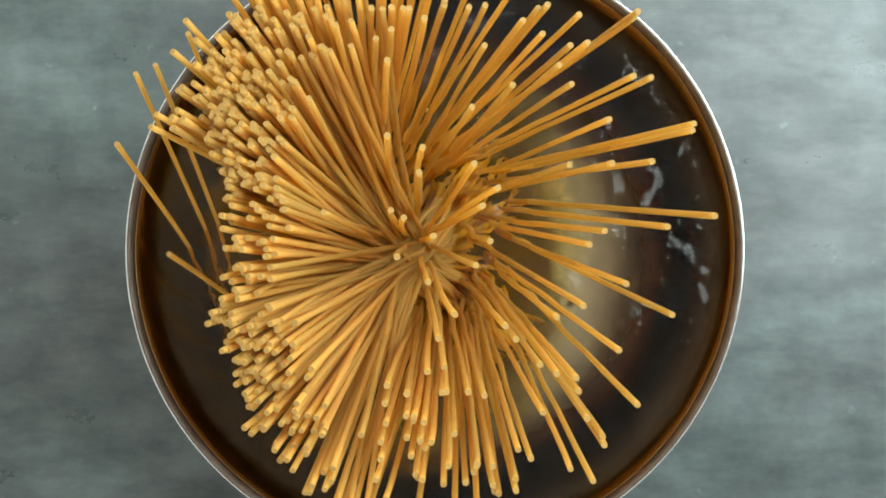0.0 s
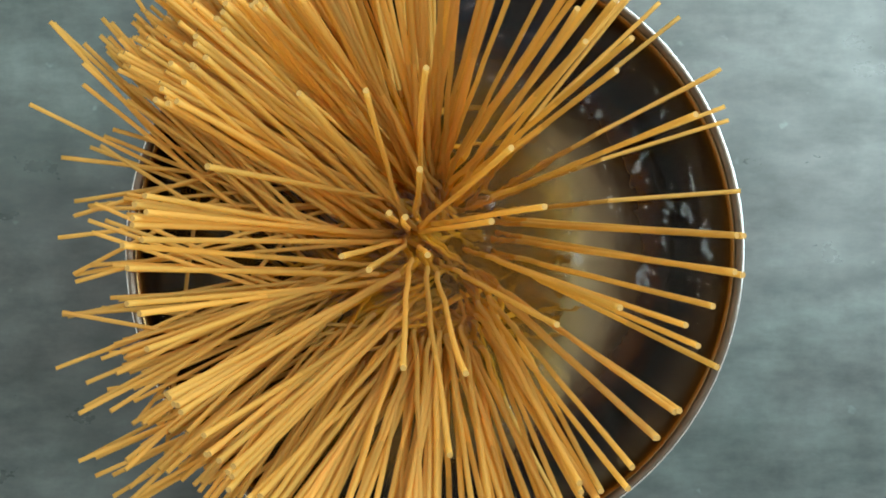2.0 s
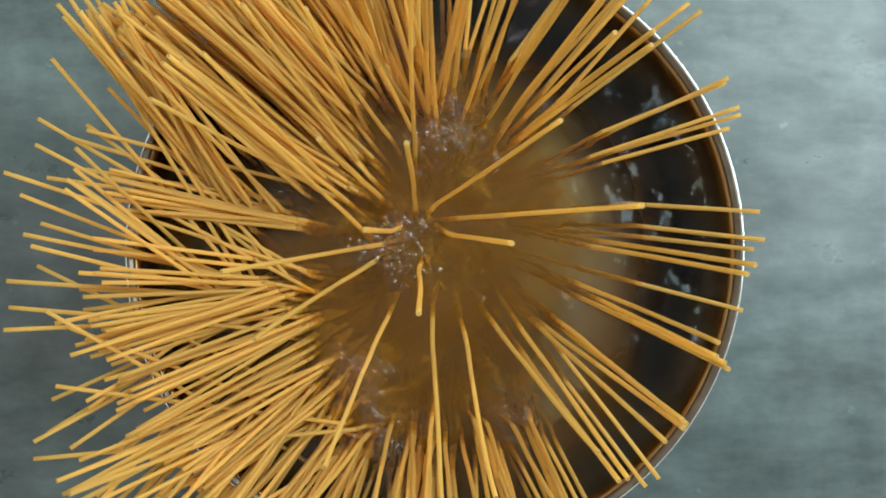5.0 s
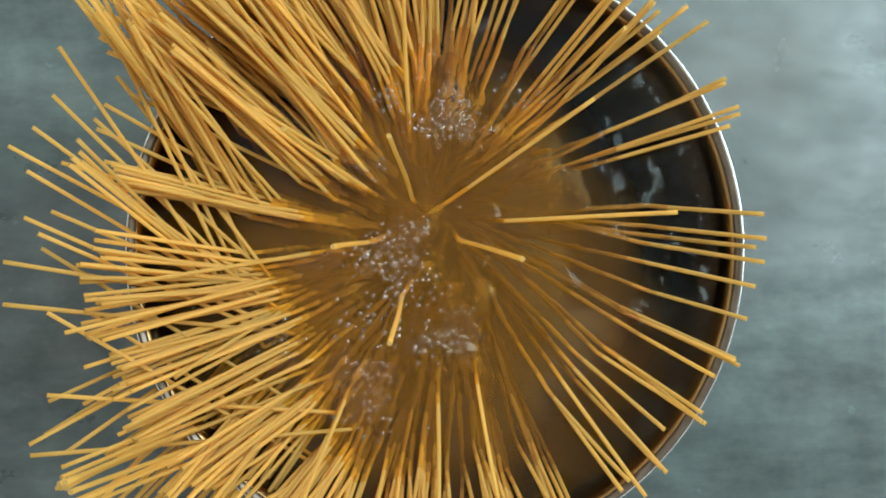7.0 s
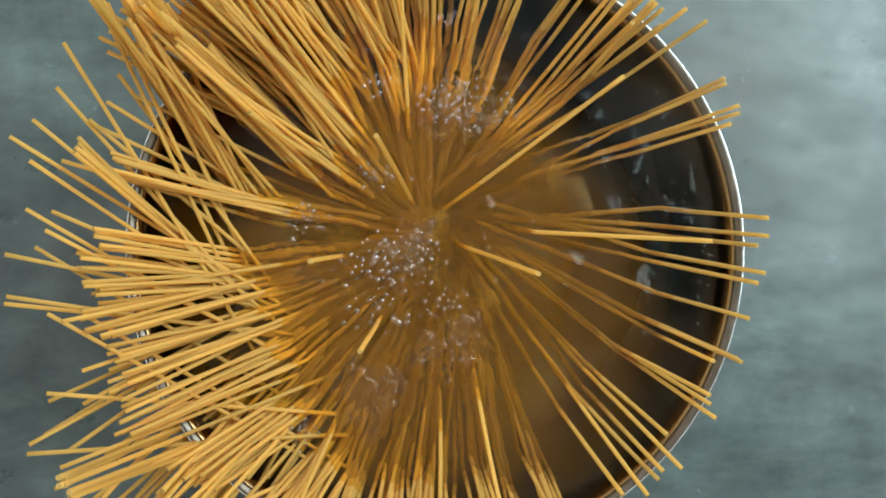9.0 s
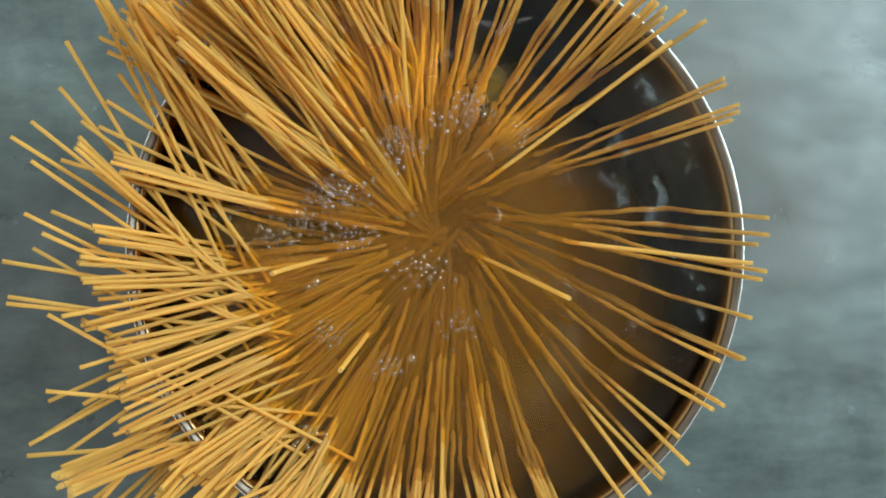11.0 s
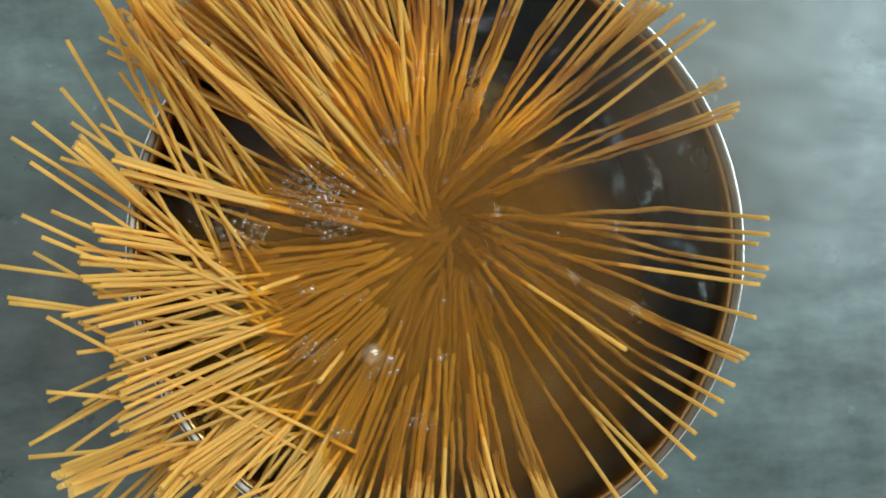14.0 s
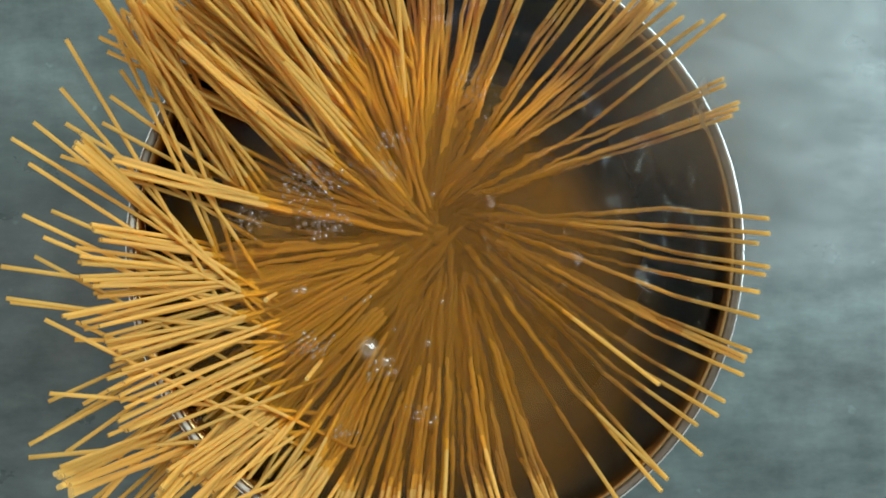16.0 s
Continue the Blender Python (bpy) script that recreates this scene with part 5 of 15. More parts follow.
    lay(70, 110, [(0, -38.8, -1.3, 251.8, -23, -6, 184), (1, -61.2, 0.9, 243.7, -39, 0, 176), (1.5, -72.8, 2.5, 234.4, -46, 4, 170), (2, -75.1, 3.2, 243, -49, 5, 178), (3, -122.8, 10.2, 128.5, -55, 9, 113), (4, -126, 11, 128.5, -58, 9, 113), (6.5, -123.9, 21.7, 130, -58, 15, 107), (9, -123.7, 27.3, 130, -59, 18, 104), (16, -122.9, 28.9, 131.5, -61, 19, 100)])
    lay(70, 110, [(0, -44.1, -3.4, 250.9, -27, -6, 183), (1, -66.1, 3.8, 241.3, -42, 2, 176), (1.5, -76.6, 8.6, 232.6, -49, 7, 168), (2, -119.2, 21, 127, -52, 11, 111), (4, -124.7, 27.9, 130, -60, 14, 107), (9, -122.9, 34.4, 131.5, -62, 18, 100), (16, -121.9, 34.9, 131.5, -63, 19, 98)])
    lay(70, 110, [(0, -36.8, -10.9, 252.1, -23, -6, 184), (0.5, -47.2, -10.2, 249.4, -30, -5, 181), (1.5, -69.4, -3.8, 234.1, -43, 0, 169), (2, -72.6, -0.7, 243, -47, 1, 178), (3, -121.3, 8.2, 125.5, -53, 5, 112), (4, -125, 10.9, 125.5, -56, 6, 112), (6.5, -123.2, 21.9, 125.5, -57, 12, 107), (9, -122.8, 27.4, 127, -58, 15, 104), (16, -121.3, 29, 127, -58, 16, 100)])
    lay(70, 110, [(0, -38.3, -5.2, 250.7, -23, -3, 182), (1, -62, 0.9, 239.9, -38, 1, 174), (1.5, -74.3, 5.8, 228.4, -44, 5, 165), (2, -74.6, 8.6, 243, -51, 7, 177), (3, -121.8, 22.1, 128.5, -55, 9, 111), (4, -124.3, 24.8, 130, -59, 11, 110), (9, -121.9, 33.3, 131.5, -61, 16, 103), (16, -121.7, 34.2, 131.5, -62, 17, 100)])
    lay(70, 110, [(0, -46.8, -8.1, 248.3, -25, -7, 182), (1, -68.9, -1.4, 236.5, -42, 0, 172), (1.5, -79.5, 3.2, 226.8, -48, 4, 164), (2, -118.9, 13, 127, -51, 8, 112), (4, -123.1, 20.2, 128.5, -56, 11, 112), (9, -121.1, 27.8, 128.5, -57, 15, 104), (16, -121.6, 28.7, 130, -59, 16, 101)])
    lay(60, 120, [(0, -46.2, -1.6, 249.4, -30, -1, 192), (1, -68.3, 4.6, 238.3, -46, 4, 182), (1.5, -79.2, 8.6, 228.8, -53, 7, 175), (2, -120.1, 19.3, 127, -62, 10, 114), (4, -124.8, 24.4, 130, -68, 12, 114), (9, -121.6, 33.4, 131.5, -70, 18, 105), (16, -122.4, 34.7, 131.5, -73, 20, 102)])
    lay(70, 110, [(0, -36.2, 4.6, 252.1, -22, -1, 184), (1, -57.7, 8.4, 243.6, -36, 4, 177), (1.5, -68.7, 10.5, 235, -43, 8, 170), (2, -71.8, 10.9, 243, -48, 8, 177), (3, -117.6, 21.2, 131.5, -51, 9, 112), (4, -120.6, 21.7, 133, -55, 10, 112), (9, -120.1, 28, 133, -58, 14, 103), (16, -119.5, 28.6, 133, -59, 15, 100)])
    lay(60, 120, [(0, -38, -3.3, 250.1, -23, -5, 192), (0.5, -50.5, -3.4, 245.7, -33, -5, 188), (1.5, -77.7, -2.2, 223.8, -49, -2, 171), (2, -77.4, -2.2, 243, -56, -4, 187), (3, -124.7, 1.6, 136, -68, -5, 116), (4, -128, 2, 137.5, -72, -5, 118), (6.5, -126.5, 5.9, 139, -76, -2, 107), (12, -125.7, 8.3, 143.5, -88, 2, 97), (16, -126, 8.4, 143.5, -91, 2, 95)])
    lay(60, 120, [(0, -31.1, -22.3, 249.3, -17, -11, 192), (0.5, -43.3, -25.1, 244.1, -26, -14, 187), (1, -57.2, -25.5, 235, -35, -16, 180), (1.5, -72.6, -23.9, 220, -44, -15, 168), (2, -73, -20, 243, -52, -17, 187), (3, -119.9, -20.4, 136, -64, -17, 115), (4, -123.9, -17.8, 137.5, -68, -16, 116), (6.5, -124.3, -5.3, 139, -74, -9, 107), (9, -124.2, 0.9, 140.5, -79, -5, 101), (12, -123.7, 2.9, 142, -83, -3, 98), (16, -123.4, 2.9, 140.5, -84, -3, 96)])
    lay(60, 120, [(0, -39.9, -1.5, 248.5, -26, -1, 190), (1, -64.9, -4.5, 234.2, -41, -3, 179), (1.5, -78.8, -6.3, 219.7, -49, -5, 168), (2, -76.3, -8.1, 243, -55, -9, 187), (3, -122.1, -9.6, 136, -66, -13, 115), (4, -125.5, -10.7, 136, -69, -13, 116), (6.5, -125.4, -2.5, 137.5, -74, -9, 107), (12, -124.6, 2.8, 140.5, -82, -5, 99), (16, -124.3, 2.8, 140.5, -84, -4, 97)])
    lay(60, 120, [(0, -43.2, -11.2, 248.6, -27, -8, 191), (0.5, -54.4, -11.3, 243.5, -36, -8, 187), (1.5, -80, -8.6, 220.1, -50, -6, 168), (2, -119.8, -6.1, 130, -62, -8, 116), (3, -126.5, -3.5, 131.5, -69, -9, 115), (4, -130.1, -2.1, 131.5, -72, -8, 117), (9, -127.7, 6.1, 136, -79, -3, 102), (12, -127.4, 7, 137.5, -84, -2, 97), (16, -127.5, 6.9, 139, -87, -1, 96)])
    lay(60, 120, [(0, -37.3, -22.2, 250.4, -21, -15, 193), (0.5, -49.1, -23.6, 246.3, -31, -15, 189), (1.5, -75.5, -20.9, 226.6, -49, -15, 173), (2, -76.6, -17.4, 243, -55, -16, 187), (3, -122.7, -16.7, 139, -67, -19, 117), (4, -126, -14.2, 140.5, -71, -17, 118), (6.5, -126.2, -1.9, 142, -77, -10, 108), (9, -125.2, 4.1, 143.5, -82, -5, 103), (12, -124.5, 6.1, 145, -86, -3, 100), (16, -124.8, 6.1, 145, -88, -3, 98)])
    lay(80, 110, [(0, -47.2, 21.6, 245.1, -25, 5, 170), (0.5, -60.3, 24.6, 239.1, -33, 8, 165), (1, -74.3, 27, 228.4, -42, 10, 157), (1.5, -90, 29.4, 211.7, -52, 6, 145), (2, -125.2, 38.3, 137.5, -63, -4, 109), (3, -129.1, 36, 143.5, -82, -17, 106), (4, -130.4, 34.5, 148, -88, -15, 102), (6.5, -128.4, 38.4, 151, -93, -9, 98), (16, -125.8, 40.5, 154, -97, -4, 94)])
    lay(80, 110, [(0, -46, -13.6, 250.1, -19, -9, 175), (1, -73.7, -6.4, 238.3, -42, -6, 164), (1.5, -88, -0.1, 226.3, -53, -8, 155), (2, -128.4, 10.2, 140.5, -59, -17, 113), (3, -132.4, 17.1, 145, -74, -27, 112), (4, -134.5, 20.8, 146.5, -78, -24, 113), (6.5, -129.9, 30.8, 152.5, -87, -14, 102), (9, -126.8, 35.5, 155.5, -93, -7, 97), (12, -124.8, 36.7, 158.5, -98, -3, 95), (16, -124.9, 36.7, 160, -100, -1, 94)])
    lay(80, 110, [(0, -45.4, -16, 250.2, -21, -9, 174), (0.5, -58.2, -14.2, 245.6, -32, -8, 170), (1, -71.9, -9.7, 237.3, -41, -8, 163), (1.5, -86.4, -3.4, 224, -50, -11, 153), (2, -127.6, 5.7, 139, -56, -20, 113), (3, -133.1, 12.8, 143.5, -72, -30, 114), (4, -135.9, 16.6, 145, -76, -27, 115), (6.5, -131.7, 28.3, 151, -85, -17, 104), (9, -128.1, 33.7, 154, -92, -9, 97), (12, -126.2, 35.1, 158.5, -98, -4, 95), (16, -125.8, 35, 160, -100, -2, 94)])
    lay(80, 110, [(0, -39.9, -10.3, 249.6, -20, -7, 172), (0.5, -53.6, -8.8, 244.5, -28, -6, 168), (1, -68.4, -5, 234.2, -36, -6, 160), (1.5, -83.7, 0.8, 220, -45, -9, 151), (2, -123.2, 10.2, 137.5, -53, -17, 111), (3, -130.1, 16.5, 140.5, -71, -28, 110), (4, -132.7, 19.7, 143.5, -75, -24, 110), (6.5, -128.9, 30.1, 146.5, -82, -16, 101), (9, -127.5, 35.3, 149.5, -87, -10, 97), (16, -125.8, 36.7, 152.5, -92, -6, 94)])
    lay(70, 110, [(0, -44.4, -8.3, 250.7, -25, -4, 183), (0.5, -57.9, -5.6, 247, -37, -2, 180), (1.5, -85.2, 5, 228.5, -56, -4, 165), (2, -129, 16.8, 133, -68, -11, 114), (3, -133.8, 23, 136, -83, -20, 114), (4, -136.1, 26.3, 137.5, -86, -17, 115), (6.5, -131.6, 34.4, 142, -91, -10, 107), (9, -129.7, 38.4, 146.5, -95, -5, 104), (16, -127.3, 39.1, 149.5, -99, -1, 100)])
    lay(70, 110, [(0, -36.4, -37.8, 249.1, -17, -18, 185), (0.5, -48.4, -39.3, 244.2, -28, -21, 180), (1.5, -77.4, -35.4, 221.7, -47, -20, 161), (2, -121.3, -39.2, 125.5, -55, -19, 112), (3, -130.1, -32.9, 127, -63, -20, 112), (4, -134.6, -29.3, 127, -67, -18, 114), (6.5, -135.5, -14.8, 130, -70, -11, 107), (9, -135.7, -7.7, 133, -73, -7, 102), (12, -135, -5.3, 134.5, -76, -6, 97), (16, -134.8, -5.3, 134.5, -77, -6, 95)])
    lay(70, 110, [(0, -44.9, -27.4, 248, -22, -13, 183), (1, -68.9, -30.9, 235.1, -43, -17, 171), (1.5, -82, -31.2, 222.4, -51, -17, 161), (2, -121, -36.4, 133, -56, -17, 114), (4, -128.8, -32.3, 136, -64, -18, 113), (6.5, -130.2, -19.4, 139, -70, -12, 105), (9, -130.6, -13, 140.5, -74, -9, 100), (16, -130.8, -10.9, 142, -79, -8, 95)])
    lay(70, 110, [(0, -38.1, -34.2, 250.4, -21, -14, 186), (1, -59.8, -34.7, 239.3, -38, -18, 174), (1.5, -72.5, -32.4, 227.9, -45, -19, 165), (2, -112.6, -36.8, 136, -49, -19, 114), (3, -119.8, -32.2, 139, -56, -21, 113), (4, -123.3, -29.6, 140.5, -59, -20, 113), (6.5, -124.5, -20.4, 140.5, -65, -16, 104), (12, -125.4, -14.4, 143.5, -73, -13, 97), (16, -125.5, -14.4, 143.5, -74, -13, 96)])
    lay(70, 110, [(0, -36.3, -0.8, 251.7, -19, -4, 184), (1, -63.5, -3.6, 241.4, -39, -5, 176), (1.5, -78.1, -5.5, 229.6, -48, -5, 166), (2, -121.5, -6.6, 134.5, -55, -10, 114), (3, -128.7, -8.9, 137.5, -63, -15, 113), (4, -132.3, -10.1, 139, -67, -15, 114), (9, -130.7, -3.9, 142, -75, -12, 100), (16, -130.2, -3.2, 143.5, -80, -11, 95)])
    lay(70, 110, [(0, -37.3, -8, 250.1, -17, -2, 183), (0.5, -50.2, -10.6, 245.2, -27, -5, 178), (1, -64.1, -13.2, 235.3, -36, -8, 171), (1.5, -79, -15.5, 221.2, -45, -9, 160), (2, -119.5, -19.6, 133, -52, -13, 114), (3, -127, -21.1, 136, -61, -17, 113), (4, -131.3, -21.9, 136, -65, -18, 115), (6.5, -131.9, -12.4, 139, -70, -13, 106), (9, -130.7, -7.6, 142, -76, -11, 99), (12, -130.6, -6.1, 143.5, -80, -10, 95), (16, -129.5, -6, 143.5, -82, -10, 92)])
    lay(70, 110, [(0, -48.3, -22.1, 248.3, -29, -12, 182), (1, -67.1, -28.4, 236.3, -42, -16, 172), (1.5, -77.6, -31.3, 224.6, -48, -17, 163), (2, -116.7, -40.7, 127, -52, -19, 111), (4, -122.7, -41.7, 130, -59, -24, 107), (6.5, -125.4, -27.8, 131.5, -63, -17, 102), (9, -128, -21.1, 131.5, -66, -14, 100), (16, -127.8, -18.7, 133, -68, -13, 97)])
    lay(60, 120, [(0, -30.8, -21.8, 251.2, -16, -12, 194), (0.5, -42, -26.3, 247.6, -27, -16, 190), (1.5, -68.4, -30.5, 228, -45, -18, 174), (2, -71.2, -29.2, 243, -52, -20, 187), (3, -117.4, -37, 136, -63, -21, 116), (4, -121.5, -36.1, 137.5, -67, -21, 117), (6.5, -123.7, -22.7, 139, -73, -14, 108), (9, -124.6, -15.9, 139, -77, -10, 103), (16, -124.2, -13.7, 140.5, -81, -9, 99)])
    lay(60, 120, [(0, -51.4, -19.2, 246.8, -30, -12, 191), (1, -70.6, -24.9, 233.2, -47, -15, 179), (1.5, -81.6, -27.6, 220.1, -53, -18, 168), (2, -120.5, -35.4, 125.5, -63, -22, 113), (3, -125.2, -36.3, 125.5, -68, -27, 112), (4, -126.9, -36.7, 127, -70, -27, 112), (6.5, -130.2, -22.6, 128.5, -74, -19, 107), (9, -129.9, -15.4, 130, -76, -15, 104), (16, -130.5, -13, 130, -78, -14, 101)])
    lay(60, 120, [(0, -42.5, -10.3, 250.3, -26, -6, 193), (1, -67.2, -14.3, 238.2, -45, -10, 183), (1.5, -81, -15.8, 225.5, -54, -12, 172), (2, -125, -19.1, 127, -66, -16, 114), (3, -131.9, -19.7, 128.5, -74, -21, 114), (4, -135, -19.9, 130, -77, -21, 115), (6.5, -135.8, -7.8, 133, -81, -14, 109), (9, -135.3, -1.8, 134.5, -84, -10, 105), (16, -134.2, 0.1, 137.5, -88, -8, 100)])
    lay(70, 110, [(0, -40.6, -36.7, 247.1, -22, -15, 183), (0.5, -52.2, -38.4, 241.7, -32, -19, 177), (1.5, -79.3, -37.1, 218, -47, -20, 158), (2, -116.3, -41.5, 136, -53, -21, 114), (3, -122.7, -36.8, 139, -60, -22, 111), (4, -125.7, -34.2, 140.5, -63, -21, 113), (6.5, -128.7, -21.1, 142, -69, -15, 105), (9, -128.7, -14.4, 143.5, -73, -12, 101), (16, -128.5, -12.2, 145, -78, -11, 97)])
    lay(80, 100, [(0, -47.7, -19.7, 247.8, -25, -8, 172), (0.5, -59.6, -24, 242.1, -34, -12, 168), (1.5, -87.6, -32.5, 215.6, -49, -14, 148), (2, -123.1, -41.2, 140.5, -52, -15, 114), (3, -128.6, -42.7, 143.5, -59, -18, 114), (4, -132, -43.6, 143.5, -60, -18, 119), (6.5, -134.1, -32.6, 146.5, -66, -14, 109), (9, -133.9, -27, 149.5, -71, -12, 102), (12, -132.9, -25, 152.5, -76, -12, 97), (16, -132, -24.9, 154, -79, -12, 96)])
    lay(70, 110, [(0, -36.5, -22.7, 247.9, -20, -10, 181), (0.5, -47.8, -27.6, 242.2, -28, -13, 176), (1, -60.6, -31.7, 232, -35, -16, 169), (1.5, -75, -35.3, 215.9, -42, -18, 156), (2, -114.1, -45.6, 124, -50, -21, 111), (3, -121.6, -46.2, 125.5, -57, -25, 109), (4, -125.1, -46.3, 127, -60, -26, 112), (6.5, -127.6, -34.8, 128.5, -63, -20, 106), (9, -129.4, -29.1, 128.5, -65, -18, 103), (16, -129.7, -27.2, 130, -67, -17, 100)])
    lay(70, 110, [(0, -50.3, -16, 248.5, -29, -8, 182), (0.5, -59.5, -20.5, 244, -37, -11, 178), (1.5, -79.6, -30.1, 223.8, -50, -16, 162), (2, -114.8, -40.6, 137.5, -53, -16, 116), (4, -120.4, -45.3, 139, -58, -20, 118), (6.5, -122.5, -35.6, 140.5, -63, -17, 109), (12, -123.8, -29.2, 143.5, -72, -15, 98), (16, -122.9, -29, 143.5, -73, -15, 96)])
    lay(70, 110, [(0, -36.3, -29.6, 248.9, -19, -13, 183), (0.5, -47.8, -34, 243.5, -28, -17, 178), (1, -61, -36.8, 233.7, -37, -19, 170), (1.5, -76.3, -38.6, 218, -45, -20, 158), (2, -116.7, -47.7, 128.5, -54, -22, 113), (3, -125, -46, 131.5, -61, -24, 114), (4, -129.7, -45.1, 131.5, -65, -24, 116), (6.5, -131.4, -35, 133, -67, -19, 109), (12, -132.4, -28.4, 137.5, -74, -17, 101), (16, -131.8, -28.3, 137.5, -74, -17, 99)])
    lay(70, 110, [(0, -38.1, -36.4, 250.8, -22, -16, 186), (0.5, -49, -38.5, 247, -31, -20, 182), (1.5, -75, -37.6, 228.5, -49, -21, 165), (2, -119.4, -45, 128.5, -56, -20, 113), (3, -127.7, -40.8, 130, -63, -20, 113), (4, -131.6, -38.3, 131.5, -66, -19, 114), (6.5, -133.6, -29.8, 133, -70, -16, 107), (12, -134, -24, 136, -75, -13, 100), (16, -133.1, -23.9, 137.5, -76, -13, 99)])
    lay(70, 110, [(0, -41.3, -23.1, 248.3, -20, -9, 183), (0.5, -53, -27, 243.1, -30, -13, 178), (1.5, -80, -32.3, 218.7, -48, -16, 158), (2, -118.8, -39.9, 131.5, -55, -17, 114), (3, -125.7, -39.5, 133, -61, -20, 115), (4, -129.4, -39.3, 133, -64, -20, 117), (9, -130.2, -31.4, 137.5, -70, -17, 105), (16, -130.2, -30.5, 139, -73, -17, 101)])
    lay(70, 110, [(0, -35.7, -23.9, 248.6, -22, -13, 181), (0.5, -48.2, -28.6, 243, -30, -16, 176), (1, -62.5, -32.2, 232, -37, -17, 168), (1.5, -78, -34.6, 216.8, -47, -16, 157), (2, -116.3, -42.4, 133, -55, -15, 115), (3, -124.5, -41.6, 134.5, -63, -16, 114), (4, -128.3, -40.9, 136, -65, -16, 118), (6.5, -130.4, -33.3, 137.5, -70, -13, 110), (12, -128.9, -27.8, 142, -76, -11, 99), (16, -129.5, -28, 143.5, -78, -12, 98)])
    lay(60, 120, [(0, -44.8, -9.3, 247.4, -28, -6, 190), (1, -67.7, -20.3, 233, -44, -12, 178), (1.5, -80, -26.6, 218.7, -52, -15, 167), (2, -117.7, -38.1, 125.5, -62, -20, 113), (3, -121.7, -43, 127, -67, -25, 111), (4, -123.9, -45.5, 127, -69, -27, 112), (9, -125, -38.2, 130, -74, -24, 102), (16, -124.4, -37.2, 131.5, -76, -24, 98)])
    lay(70, 110, [(0, -34.3, -32.7, 248.6, -18, -14, 183), (0.5, -42.2, -37.8, 243.4, -24, -19, 178), (1, -51.8, -42.4, 234.1, -30, -22, 170), (1.5, -63, -46.8, 219.7, -36, -24, 159), (2, -62.2, -45.6, 243, -41, -29, 178), (3, -105.4, -65, 127, -46, -31, 112), (4, -108.8, -65.6, 128.5, -49, -32, 113), (6.5, -114.1, -55.4, 130, -54, -28, 107), (9, -117.1, -50.4, 130, -57, -26, 103), (16, -117.2, -48.3, 130, -59, -26, 98)])
    lay(70, 110, [(0, -43, -22.8, 247.7, -21, -12, 182), (0.5, -53, -27.5, 242.6, -30, -16, 178), (1.5, -75.5, -36.2, 220.2, -45, -19, 160), (2, -110.6, -47.2, 133, -49, -21, 113), (3, -115, -48.6, 136, -54, -26, 110), (4, -117.7, -49.4, 136, -57, -26, 111), (9, -119.2, -42.7, 137.5, -63, -25, 99), (16, -118.7, -41.8, 139, -66, -25, 95)])
    lay(70, 110, [(0, -31.5, -30.9, 251.3, -17, -14, 185), (1, -50.2, -39.4, 240.7, -31, -22, 175), (1.5, -61.8, -42.3, 229, -38, -24, 166), (2, -64.7, -41.9, 243, -45, -29, 177), (3, -108.6, -57.7, 133, -48, -30, 111), (4, -112.7, -57.7, 134.5, -53, -31, 110), (9, -116.8, -47.4, 136, -61, -28, 98), (16, -117, -46.1, 136, -63, -28, 95)])
    lay(60, 120, [(0, -39.1, -26.1, 247.8, -26, -13, 191), (0.5, -47.9, -31.4, 242.6, -32, -17, 186), (1.5, -68.3, -41.7, 220.1, -43, -25, 168), (2, -65.7, -41, 243, -46, -29, 188), (3, -108.7, -58.5, 127, -55, -34, 114), (4, -111.5, -59.7, 127, -58, -36, 114), (9, -116.4, -49.8, 128.5, -64, -31, 106), (16, -115.9, -48.2, 128.5, -65, -31, 101)])
    lay(60, 120, [(0, -32, -49.3, 247.6, -19, -28, 193), (0.5, -41.4, -51.6, 242.6, -28, -32, 187), (1.5, -64.8, -53.1, 221.2, -44, -33, 169), (2, -102.6, -66.9, 124, -54, -34, 112), (3, -110.3, -63.9, 125.5, -60, -35, 110), (4, -113.8, -62, 127, -64, -35, 109), (6.5, -118.7, -49, 128.5, -68, -28, 104), (9, -121.2, -42.6, 128.5, -71, -25, 101), (16, -122.8, -40.7, 130, -74, -24, 99)])
    lay(60, 120, [(0, -36.6, -41.8, 246.5, -20, -21, 193), (0.5, -46.3, -44.6, 240.7, -29, -25, 187), (1, -57.8, -46.3, 230.9, -37, -27, 177), (1.5, -70.9, -47.2, 215.8, -45, -29, 165), (2, -107.1, -57.8, 128.5, -54, -33, 115), (3, -114, -55.2, 131.5, -60, -35, 115), (4, -118, -53.9, 131.5, -63, -35, 116), (6.5, -122.2, -42.9, 133, -69, -30, 109), (9, -123.2, -37.1, 134.5, -72, -27, 105), (16, -123.6, -35.2, 136, -76, -27, 100)])
    lay(70, 110, [(0, -32.6, -54.1, 243.7, -18, -26, 181), (0.5, -43.2, -55.5, 237.6, -26, -29, 175), (1, -55.3, -55.8, 227.6, -33, -29, 166), (1.5, -68.6, -55.1, 212.7, -40, -29, 154), (2, -101.1, -64.6, 133, -44, -29, 114), (3, -108.1, -60.1, 134.5, -48, -31, 113), (4, -111.8, -57.7, 134.5, -51, -30, 115), (6.5, -116.9, -46.7, 136, -57, -26, 106), (9, -118.4, -40.8, 136, -60, -24, 101), (16, -118.7, -38.7, 136, -64, -23, 95)])
